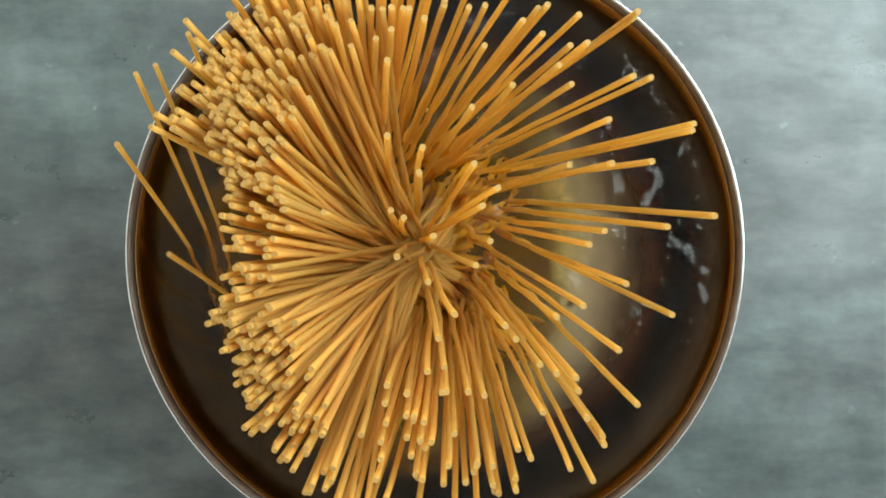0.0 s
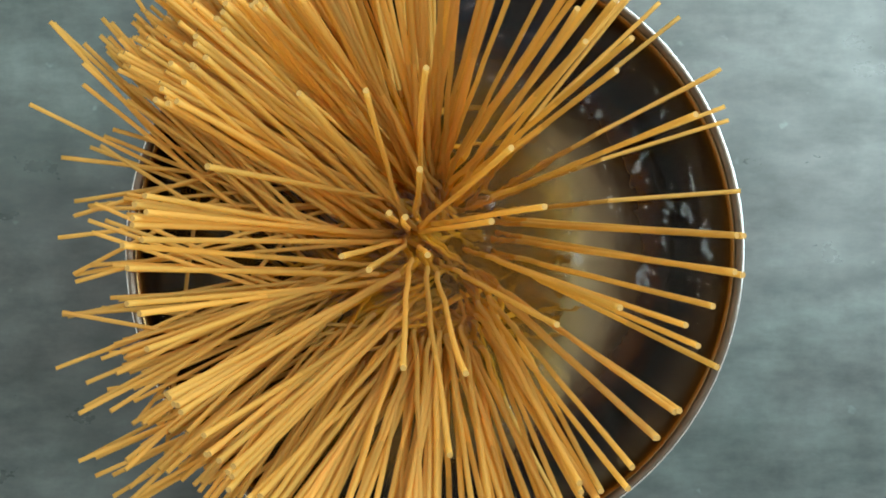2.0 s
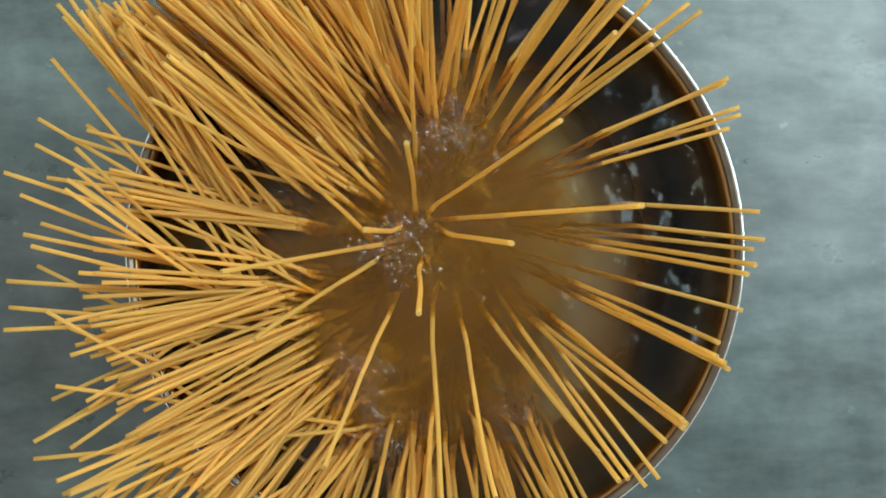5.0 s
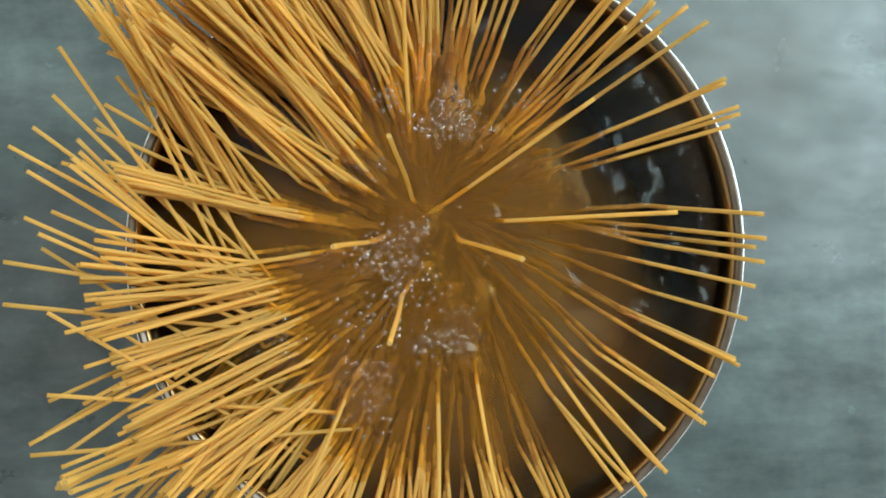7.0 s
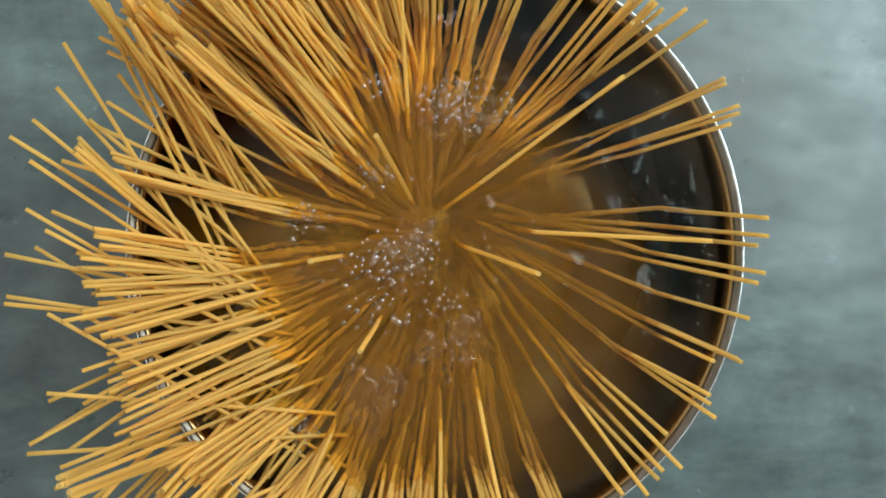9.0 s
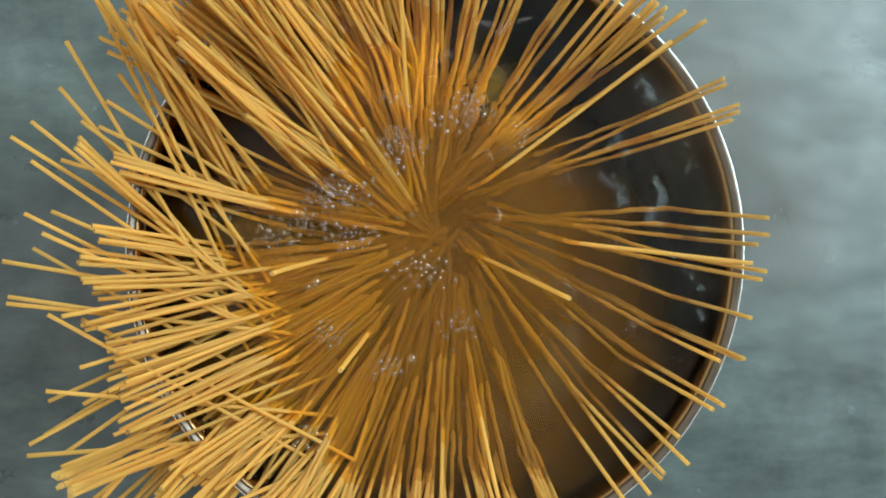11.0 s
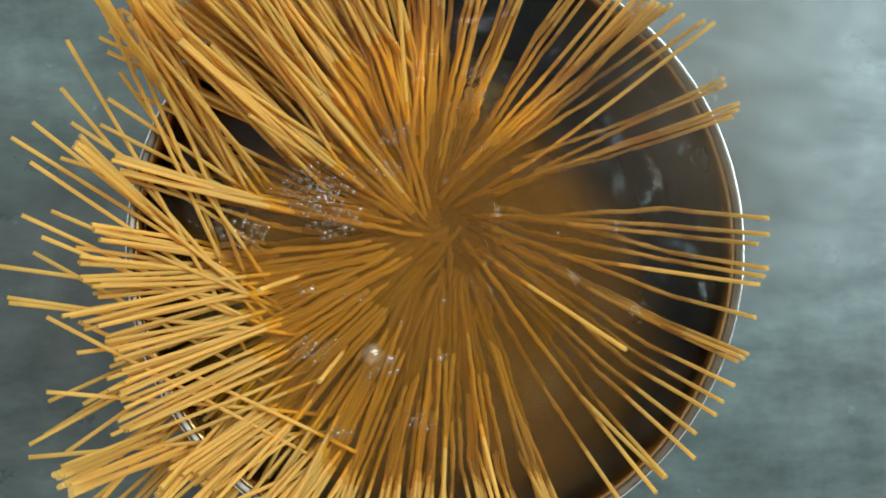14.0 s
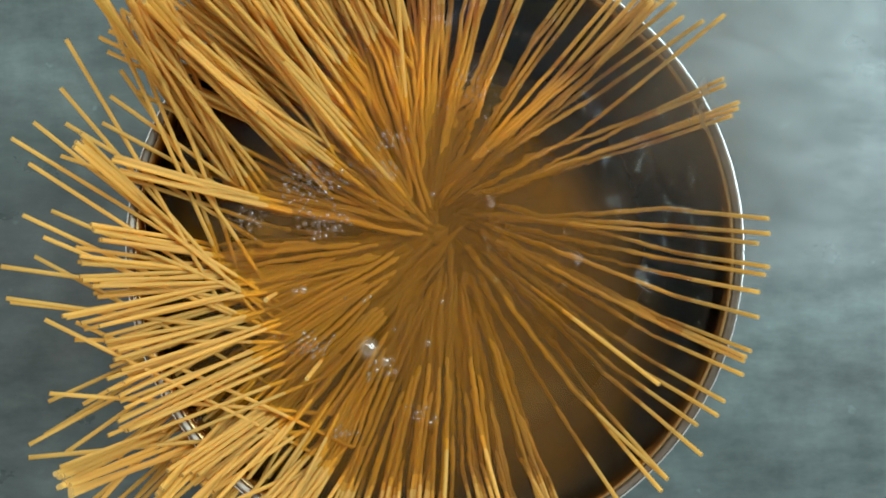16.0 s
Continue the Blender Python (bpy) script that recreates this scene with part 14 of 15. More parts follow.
    lay(80, 100, [(0, -43.8, 15.6, 249.7, -24, 4, 173), (0.5, -55.3, 24.1, 245.6, -34, 11, 169), (1.5, -77.9, 43.7, 225, -46, 24, 154), (2, -113.9, 69.1, 134.5, -50, 25, 113), (4, -118.9, 78.6, 136, -58, 31, 116), (6.5, -111.3, 85.9, 139, -56, 36, 110), (12, -106.1, 90.5, 142, -57, 41, 103), (16, -106.2, 90.6, 143.5, -58, 42, 102)], bundle(14))
    lay(90, 90, [(0, -42.8, 4.6, 249.6, -23, 0, 162), (0.5, -56.9, 14.2, 244.7, -31, 5, 159), (1, -70.1, 26.5, 235.3, -38, 13, 152), (1.5, -83.3, 41, 219.8, -43, 21, 142), (2, -110.8, 64.9, 154, -42, 23, 113), (3, -111, 74.1, 160, -50, 31, 110), (4, -111.9, 79.6, 160, -48, 32, 118), (6.5, -106, 85.5, 163, -53, 40, 106), (9, -101.8, 87.3, 166, -56, 45, 101), (12, -100.7, 88.1, 167.5, -59, 49, 98), (16, -100, 87.5, 169, -61, 51, 97)], bundle(14))
    lay(90, 90, [(0, -47.6, 32.8, 248, -25, 6, 165), (0.5, -57.2, 41.5, 243.1, -34, 14, 160), (1, -67.6, 50.7, 234, -39, 23, 152), (1.5, -79.4, 61.1, 219, -45, 31, 141), (2, -114.3, 88.9, 133, -50, 30, 111), (3, -117.6, 92.9, 136, -57, 32, 110), (4, -120.4, 95.7, 134.5, -59, 34, 113), (9, -114.3, 98.5, 142, -60, 38, 103), (16, -113.2, 98.5, 143.5, -62, 39, 99)], bundle(14))
    lay(90, 90, [(0, -54, 21.4, 242.9, -28, 3, 159), (0.5, -65.5, 30.9, 237.1, -36, 10, 154), (1, -76.8, 40.9, 226.9, -41, 19, 146), (1.5, -89.2, 52.1, 210.7, -46, 25, 136), (2, -115.7, 72.3, 143.5, -47, 25, 109), (3, -115.9, 76.3, 146.5, -53, 28, 104), (4, -116.4, 78.8, 146.5, -52, 29, 108), (6.5, -110.4, 84.8, 148, -53, 34, 101), (12, -106.8, 89.1, 151, -55, 38, 98), (16, -105.8, 88.2, 151, -55, 38, 96)], bundle(14))
    lay(90, 90, [(0, -39.8, 15.8, 248.8, -20, 6, 162), (0.5, -52.2, 25, 242.8, -27, 10, 157), (1, -65.5, 36.6, 230.2, -33, 15, 149), (1.5, -79.7, 50.1, 211.5, -39, 21, 137), (2, -112.8, 76.5, 134.5, -46, 23, 107), (3, -116.9, 84.3, 139, -55, 29, 105), (4, -119, 88.5, 140.5, -57, 32, 109), (9, -112.1, 93.4, 145, -58, 37, 100), (16, -110.8, 93.5, 146.5, -59, 39, 97)], bundle(14))
    lay(90, 90, [(0, -33.7, 31.3, 249.3, -22, 6, 164), (0.5, -44.7, 39.7, 243.2, -26, 12, 159), (1, -58.8, 48.7, 229.9, -31, 17, 149), (1.5, -75.8, 58.8, 208.9, -38, 24, 135), (2, -110.8, 82.1, 137.5, -47, 26, 108), (3, -119.8, 85.5, 142, -58, 29, 109), (4, -125.2, 87.7, 142, -61, 31, 115), (9, -114.8, 93.9, 151, -63, 39, 102), (16, -113.1, 94.2, 154, -66, 42, 98)], bundle(14))
    lay(100, 80, [(0, -35.1, 10.1, 251.3, -14, -2, 154), (0.5, -48.2, 18.7, 247.3, -23, 4, 151), (1, -61.1, 29.7, 238, -28, 11, 145), (1.5, -74, 42.3, 224, -34, 17, 136), (2, -108.2, 68.8, 142, -32, 15, 107), (3, -112, 77.4, 146.5, -42, 21, 103), (4, -114.5, 82.4, 146.5, -43, 23, 109), (9, -106.7, 90.2, 151, -46, 30, 99), (16, -105.8, 90.9, 151, -47, 32, 96)], bundle(14))
    lay(90, 90, [(0, -41.7, 27.3, 250.8, -18, 6, 167), (1, -58.7, 41, 240.4, -33, 18, 156), (1.5, -68.6, 48.7, 228.6, -38, 24, 148), (2, -105.4, 75.5, 133, -38, 21, 109), (3, -110.1, 79.6, 136, -46, 24, 108), (4, -112.4, 81.6, 137.5, -48, 26, 108), (9, -104.7, 89.5, 139, -48, 31, 100), (16, -104, 90.5, 140.5, -49, 33, 98)], bundle(14))
    lay(70, 110, [(0, -53.4, 22.8, 241.8, -28, 8, 178), (1, -67.2, 42.4, 227.2, -40, 23, 166), (1.5, -74.4, 53.2, 213.2, -45, 29, 155), (2, -101.5, 79.1, 125.5, -50, 33, 112), (4, -99.5, 86.8, 127, -53, 37, 113), (9, -96.3, 89.3, 130, -55, 41, 102), (16, -95.1, 88.9, 130, -56, 42, 97)], bundle(15))
    lay(70, 110, [(0, -40.8, 18.5, 249.1, -26, 6, 182), (0.5, -50.4, 27.9, 244.2, -33, 13, 178), (1, -60, 38.8, 235, -38, 21, 171), (1.5, -70, 51.4, 219.8, -43, 30, 159), (2, -103.3, 81.8, 127, -51, 37, 112), (3, -105.6, 89.6, 130, -57, 43, 111), (4, -107.2, 94, 130, -58, 47, 113), (9, -101.6, 95.9, 136, -60, 52, 101), (16, -100.1, 95.3, 140.5, -64, 56, 96)], bundle(15))
    lay(60, 120, [(0, -52.6, 26.7, 244.1, -33, 13, 189), (0.5, -60.5, 34.8, 238.8, -40, 20, 184), (1.5, -77.8, 53.2, 215.3, -53, 33, 165), (2, -108, 77.6, 130, -64, 39, 116), (4, -109.4, 83.9, 131.5, -68, 43, 117), (9, -102.8, 87.1, 139, -71, 50, 104), (12, -101, 86.6, 143.5, -75, 55, 99), (16, -100.8, 86.4, 145, -77, 57, 98)], bundle(15))
    lay(70, 110, [(0, -31, 38.9, 251.3, -22, 16, 186), (0.5, -38.6, 44.9, 247.9, -28, 23, 181), (1, -48.2, 51.2, 240.4, -33, 29, 175), (1.5, -59.9, 57.8, 227.1, -38, 36, 164), (2, -97.3, 87.7, 131.5, -47, 42, 114), (3, -105.8, 91, 134.5, -55, 47, 114), (4, -110.7, 92.9, 134.5, -59, 49, 116), (9, -104.3, 94.3, 143.5, -62, 55, 104), (16, -102.4, 93.4, 146.5, -65, 59, 98)], bundle(15))
    lay(80, 100, [(0, -33.9, 23.6, 251.3, -20, 9, 174), (0.5, -45.6, 32.4, 246.9, -29, 14, 170), (1, -59.1, 42.1, 236.3, -35, 22, 163), (1.5, -74.3, 52.7, 219.6, -41, 30, 150), (2, -114, 80.4, 133, -51, 37, 110), (3, -119.9, 84.3, 143.5, -62, 45, 104), (4, -124.2, 87, 145, -66, 48, 106), (6.5, -115.5, 92.4, 151, -66, 54, 101), (9, -112.2, 95.7, 154, -67, 59, 99), (12, -110.5, 96.3, 154, -67, 59, 98), (16, -109.7, 95.6, 158.5, -70, 62, 98)], bundle(15))
    lay(60, 120, [(0, -47.8, 24.9, 248.8, -29, 14, 193), (1, -56.9, 37.4, 240.7, -40, 24, 185), (1.5, -61.6, 44, 232.5, -43, 29, 177), (2, -58.9, 44.6, 243, -44, 29, 187), (3, -93.2, 73.4, 127, -52, 32, 113), (9, -86.2, 82.9, 128.5, -53, 40, 103), (16, -85.7, 84.1, 128.5, -54, 42, 100)], bundle(15))
    lay(70, 110, [(0, -50.1, 14.2, 244.4, -28, 2, 179), (0.5, -61.4, 25, 239.3, -38, 12, 174), (1.5, -82, 48.8, 217.1, -51, 30, 157), (2, -112.7, 75.3, 128.5, -56, 37, 113), (4, -110.4, 84.7, 131.5, -57, 44, 111), (9, -106.6, 86.8, 136, -59, 48, 103), (16, -106.2, 87, 137.5, -61, 50, 100)], bundle(15))
    lay(70, 110, [(0, -43.7, 53.1, 246.7, -28, 24, 185), (1, -55.1, 57.8, 236.6, -36, 33, 173), (1.5, -62.1, 60.9, 226.2, -40, 38, 164), (2, -94.7, 87.1, 128.5, -44, 42, 112), (4, -100.1, 86.8, 130, -48, 45, 110), (9, -96.7, 89.2, 133, -50, 49, 100), (16, -95.8, 88.9, 134.5, -51, 50, 97)], bundle(15))
    lay(60, 120, [(0, -53.5, 26.4, 241.4, -33, 15, 186), (0.5, -62.4, 34.7, 235.1, -41, 21, 180), (1, -71.7, 43.8, 224.3, -48, 26, 172), (1.5, -82.4, 54, 207.3, -56, 31, 158), (2, -110.2, 76, 131.5, -71, 34, 115), (3, -110.2, 79.2, 136, -79, 35, 111), (4, -111, 81.4, 136, -79, 36, 112), (6.5, -104, 88.3, 140.5, -80, 46, 105), (9, -98.8, 90.1, 143.5, -81, 52, 101), (16, -96.7, 90.4, 149.5, -84, 59, 100)], bundle(15))
    lay(90, 120, [(0, -51.8, 30.6, 245.7, -25, 7, 163), (0.5, -61.5, 37.8, 240.6, -33, 15, 158), (1.5, -83.4, 53.8, 217.2, -46, 25, 140), (2, -115.8, 75.6, 137.5, -49, 22, 109), (3, -118.1, 77.8, 140.5, -57, 22, 105), (4, -119.7, 79.2, 140.5, -58, 23, 108), (6.5, -110, 85.3, 149.5, -65, 35, 90), (9, -102.7, 86, 160, -77, 51, 81), (12, -97.6, 83.9, 172, -87, 63, 85), (16, -94.8, 81.6, 182.5, -91, 69, 94)], bundle(15))
    lay(60, 120, [(0, -47, 42.7, 241.7, -26, 18, 191), (0.5, -51.3, 45.6, 237.3, -31, 24, 185), (1.5, -61.7, 52.7, 218.4, -40, 31, 167), (2, -56, 47.2, 243, -43, 33, 186), (3, -59.2, 49.2, 235, -51, 38, 177), (4, -62.9, 51.7, 224, -55, 41, 166), (6.5, -85.7, 75, 135, -51, 37, 104), (16, -84, 77.2, 135, -52, 39, 101)], bundle(15))
    lay(70, 110, [(0, -43.1, 13.8, 249.6, -27, 3, 182), (1, -64.6, 34.7, 237.9, -42, 20, 172), (1.5, -75, 46.9, 225.4, -48, 29, 163), (2, -108.9, 75.7, 133, -55, 35, 115), (3, -109.8, 83.1, 136, -59, 40, 115), (4, -110.6, 87.3, 136, -60, 43, 117), (6.5, -106.4, 88.1, 140.5, -62, 46, 107), (12, -103.4, 88.4, 148, -70, 54, 97), (16, -102.2, 87.4, 149.5, -71, 56, 95)], bundle(15))
    lay(70, 110, [(0, -32.1, 30.2, 250.4, -25, 12, 183), (0.5, -39.5, 35.9, 246.3, -28, 17, 179), (1.5, -59.6, 48.2, 224.3, -36, 25, 162), (2, -94.9, 73.5, 130, -45, 27, 113), (3, -102.5, 77, 131.5, -54, 30, 112), (4, -106.2, 78.5, 133, -57, 32, 114), (9, -100.7, 82.8, 136, -60, 38, 101), (16, -99.9, 83.2, 137.5, -62, 41, 96)], bundle(15))
    lay(70, 110, [(0, -44.2, 14.5, 248.6, -26, 3, 182), (1, -65.1, 32.4, 236, -41, 18, 172), (1.5, -75.7, 42.8, 223.1, -47, 26, 162), (2, -109.9, 68.1, 131.5, -53, 32, 113), (4, -112.1, 77.1, 136, -59, 40, 109), (6.5, -105.7, 84, 137.5, -58, 45, 104), (12, -101.3, 88.4, 139, -58, 50, 100), (16, -101.6, 88.6, 139, -59, 50, 99)], bundle(15))
    lay(60, 120, [(0, -49.8, 15.3, 243.4, -31, 7, 187), (1, -63.1, 32.3, 231.9, -41, 20, 177), (1.5, -69.4, 41.2, 221, -45, 24, 169), (2, -61.6, 40.7, 243, -48, 26, 187), (3, -63.1, 45.7, 235, -54, 30, 178), (4, -94.7, 71.3, 127, -57, 28, 110), (6.5, -87.6, 74.8, 135, -57, 33, 105), (9, -84.9, 77.1, 135, -57, 36, 101), (12, -87, 80.6, 127, -56, 36, 100), (16, -87.2, 80.8, 128.5, -57, 38, 99)], bundle(15))
    lay(70, 110, [(0, -53.5, 25.5, 239.3, -30, 7, 176), (1, -66.6, 42.8, 225, -39, 22, 164), (1.5, -73.8, 51.9, 211.5, -43, 29, 153), (2, -97.8, 73.6, 131.5, -45, 32, 112), (3, -96.8, 77.1, 131.5, -47, 34, 107), (9, -91.4, 83.8, 133, -49, 40, 99), (16, -91.2, 84.7, 133, -49, 42, 97)], bundle(15))
    lay(70, 110, [(0, -47.4, 50.1, 241.6, -31, 19, 181), (0.5, -55.6, 54.6, 235.6, -37, 25, 175), (1.5, -76.7, 65.4, 208.3, -48, 37, 151), (2, -105.7, 85.4, 134.5, -57, 39, 115), (3, -109.3, 84.7, 137.5, -63, 38, 113), (4, -112.2, 85.1, 136, -64, 38, 116), (9, -106.3, 86.3, 143.5, -68, 44, 102), (12, -105.5, 86.2, 146.5, -71, 48, 99), (16, -104.8, 85.7, 146.5, -72, 48, 97)], bundle(15))
    lay(70, 110, [(0, -48.1, 17, 246.7, -27, 5, 181), (0.5, -59.2, 27.4, 241.7, -37, 14, 177), (1.5, -80.7, 51.4, 218.1, -51, 31, 158), (2, -113.7, 79.7, 128.5, -60, 38, 113), (3, -113.8, 86.3, 131.5, -64, 42, 111), (4, -114.3, 90.1, 131.5, -65, 44, 113), (9, -107, 90.3, 142, -70, 52, 97), (12, -105.5, 89.7, 148, -75, 57, 94), (16, -103.7, 88.3, 151, -78, 60, 93)], bundle(15))
    lay(100, 120, [(0, -46.9, 28, 245.4, -21, 0, 153), (0.5, -57.6, 37.6, 238.8, -28, 8, 147), (1, -69.3, 48.4, 226.8, -33, 16, 138), (1.5, -83, 61.2, 206.7, -38, 24, 126), (2, -113.9, 86.8, 131.5, -42, 23, 104), (3, -116.1, 91.1, 137.5, -51, 28, 96), (4, -118.2, 94.2, 137.5, -52, 29, 101), (6.5, -110.2, 94.8, 151, -62, 41, 82), (9, -103, 92.1, 164.5, -76, 57, 75), (12, -97.4, 88.4, 179.5, -85, 68, 82), (16, -91.1, 82.9, 197.5, -90, 75, 98)], bundle(16))
    lay(70, 110, [(0, -48.5, 37.7, 243.1, -30, 19, 178), (0.5, -57.3, 44.7, 236.7, -36, 24, 172), (1, -67.4, 52.4, 225.5, -41, 30, 164), (1.5, -79.4, 61.4, 207.2, -47, 37, 150), (2, -109.9, 84.1, 130, -54, 46, 111), (3, -111.6, 84.9, 137.5, -61, 53, 101), (4, -113.7, 86.3, 137.5, -63, 53, 103), (6.5, -108, 87.8, 145, -67, 60, 95), (9, -105.1, 88.4, 149.5, -71, 65, 93), (12, -104.1, 88.5, 149.5, -71, 65, 92), (16, -103, 87.6, 155.5, -76, 69, 94)], bundle(16))
    lay(80, 110, [(0, -44.7, 15.8, 248.1, -25, 4, 172), (0.5, -56.2, 25.5, 242.7, -33, 11, 167), (1, -67.8, 36.7, 232, -40, 17, 159), (1.5, -79.6, 49.1, 217.1, -47, 23, 149), (2, -114.1, 77.1, 128.5, -56, 25, 110), (3, -115.7, 84, 133, -65, 29, 106), (4, -117.7, 88.6, 131.5, -66, 32, 109), (6.5, -111.2, 91.2, 140.5, -70, 39, 96), (9, -105.7, 90.3, 148, -76, 47, 87), (12, -102.3, 88.8, 158.5, -84, 57, 87), (16, -99.7, 86.6, 166, -88, 63, 90)], bundle(16))
    lay(120, 120, [(0, -45.9, 23.8, 248.8, -13, -3, 137), (0.5, -56.7, 33.5, 243.7, -21, 5, 131), (1, -68.3, 44.8, 233, -27, 10, 125), (1.5, -80.4, 57.2, 217.5, -34, 16, 115), (2, -114.5, 85.8, 134.5, -31, 8, 96), (3, -113.9, 89.3, 148, -53, 21, 71), (4, -114.2, 91.6, 152.5, -57, 25, 70), (6.5, -103.3, 88.3, 173.5, -80, 52, 62), (9, -94.5, 83.4, 194.5, -91, 67, 76), (12, -93.1, 83, 197.5, -91, 69, 78), (16, -88.1, 78.7, 211, -95, 74, 91)], bundle(16))
    lay(50, 130, [(0, -53.6, 36.5, 242.2, -36, 21, 198), (1, -67.2, 43.4, 230.2, -48, 29, 186), (1.5, -75, 47.3, 218.7, -53, 35, 176), (2, -106.8, 66.1, 127, -64, 43, 116), (4, -109.1, 65.7, 127, -66, 45, 114), (6.5, -103.2, 73.3, 128.5, -63, 50, 108), (9, -99.6, 76.5, 130, -63, 54, 104), (16, -98.7, 77.9, 131.5, -66, 57, 100)], bundle(16))
    lay(50, 130, [(0, -47.1, 14.9, 246.5, -35, 9, 198), (0.5, -57, 22.9, 242.4, -43, 16, 194), (1.5, -75.6, 40, 223.9, -55, 28, 180), (2, -110.3, 64, 124, -69, 37, 114), (4, -110.4, 70.6, 127, -73, 41, 112), (6.5, -104, 78.7, 128.5, -72, 48, 106), (9, -100, 82.1, 130, -71, 52, 103), (16, -98.4, 83, 131.5, -72, 54, 100)], bundle(16))
    lay(70, 110, [(0, -40.9, 11.9, 251, -24, 6, 183), (0.5, -53.2, 21, 247.2, -35, 12, 180), (1, -65.1, 31.6, 239.4, -43, 20, 174), (1.5, -77.1, 43.8, 226.4, -49, 29, 164), (2, -116.4, 73.4, 128.5, -58, 38, 112), (3, -118.9, 81.4, 133, -64, 45, 111), (4, -120.2, 85.6, 134.5, -66, 48, 111), (6.5, -113.1, 88.4, 142, -68, 54, 101), (9, -108.9, 89.1, 151, -74, 61, 97), (16, -103.3, 85.8, 163, -83, 69, 98)], bundle(16))
    lay(90, 120, [(0, -46.6, 18.2, 247.5, -22, 5, 162), (0.5, -58, 28.7, 242.1, -30, 12, 158), (1, -69, 40.6, 232.2, -38, 17, 151), (1.5, -80.7, 54.2, 216, -46, 22, 140), (2, -113.2, 83.1, 131.5, -53, 20, 107), (3, -112.8, 89.2, 139, -65, 24, 100), (4, -113.8, 93.4, 139, -66, 27, 103), (6.5, -106.2, 94, 149.5, -73, 38, 88), (9, -100.9, 92.7, 160, -81, 51, 83), (12, -98, 91.3, 167.5, -86, 59, 85), (16, -94.9, 88.5, 176.5, -90, 65, 90)], bundle(16))
    lay(50, 130, [(0, -45.6, 27.2, 249.9, -33, 18, 202), (1, -57.6, 38.8, 240.1, -43, 28, 193), (1.5, -64, 45.1, 231.3, -47, 33, 186), (2, -99.8, 72.3, 124, -60, 44, 114), (4, -103.3, 77.6, 127, -66, 49, 109), (9, -98.2, 82, 131.5, -70, 58, 98), (16, -96.8, 81.8, 133, -73, 61, 95)], bundle(16))
    lay(60, 120, [(0, -48.9, 21.8, 248.7, -33, 9, 192), (0.5, -56.7, 30.6, 245, -40, 17, 188), (1.5, -71.6, 50.3, 227, -52, 32, 173), (2, -105.6, 79.9, 127, -65, 38, 115), (4, -106.1, 88.5, 130, -70, 43, 115), (9, -100.5, 91.4, 136, -73, 50, 103), (12, -98.8, 90.7, 140.5, -76, 54, 99), (16, -98.3, 90.3, 142, -77, 56, 98)], bundle(16))
    lay(80, 110, [(0, -32, 39.8, 251.3, -24, 14, 176), (0.5, -40.1, 46.2, 247.8, -30, 21, 171), (1, -50.7, 53, 239.4, -32, 28, 165), (1.5, -63, 59.8, 226.2, -38, 34, 155), (2, -102.8, 91, 128.5, -45, 38, 110), (3, -110.7, 93.5, 134.5, -54, 44, 107), (4, -115.8, 95.3, 134.5, -58, 46, 109), (6.5, -110.4, 95.1, 145, -63, 52, 97), (9, -105.6, 93.1, 152.5, -70, 59, 90), (12, -102.5, 91.1, 161.5, -77, 66, 90), (16, -100.3, 89.3, 169, -81, 70, 94)], bundle(16))
    lay(50, 130, [(0, -36.1, 8.6, 249.1, -26, 4, 200), (0.5, -46.9, 15.3, 244.2, -34, 9, 196), (1.5, -68.7, 33.2, 221.3, -47, 21, 178), (2, -65.9, 35.2, 243, -53, 26, 196), (3, -107.8, 63.3, 127, -69, 35, 113), (4, -109.4, 66.8, 128.5, -71, 38, 113), (6.5, -103.1, 74.5, 130, -70, 45, 107), (12, -99, 79.7, 131.5, -71, 51, 102), (16, -98.4, 79.3, 131.5, -71, 52, 100)], bundle(16))
    lay(100, 120, [(0, -51.7, 31.9, 247, -19, 7, 156), (1, -68.7, 46.9, 234.4, -34, 19, 144), (1.5, -78.4, 55.3, 221.4, -41, 24, 134), (2, -112.8, 81.2, 131.5, -39, 18, 105), (3, -114.2, 83.7, 136, -47, 20, 100), (4, -115.1, 85.2, 137.5, -49, 21, 99), (6.5, -107.8, 86.5, 148, -62, 35, 75), (9, -100.9, 84.4, 163, -80, 56, 69), (12, -94.6, 80.3, 179.5, -90, 68, 80), (16, -90, 76.5, 193, -94, 73, 93)], bundle(16))
    lay(60, 120, [(0, -38.6, 28.5, 250.2, -27, 14, 193), (1, -54.1, 41.1, 238.5, -39, 24, 183), (1.5, -63.6, 48.4, 225.8, -44, 29, 172), (2, -100, 75.8, 125.5, -58, 34, 114), (3, -105.6, 80.2, 127, -66, 37, 115), (4, -108.7, 82.6, 127, -69, 39, 115), (9, -99, 89.3, 133, -69, 48, 102), (12, -97.4, 89.7, 136, -72, 52, 97), (16, -96.6, 88.9, 137.5, -73, 54, 95)], bundle(16))
    lay(40, 140, [(0, 0, -62, 244.4, 1, -52, 206), (1, 1.9, -76.2, 230.5, 2, -60, 194), (1.5, 2.3, -84.4, 217.6, 2, -64, 183), (2, 4, -80.5, 243, 3, -70, 204), (3, 0.3, -118.9, 124, 1, -82, 108), (4, 0.7, -120.4, 125.5, 0, -90, 100), (9, -8.2, -120.6, 127, -7, -95, 96), (12, -9.2, -120.3, 127, -8, -93, 98), (16, -9.1, -119.1, 127, -8, -96, 94)])
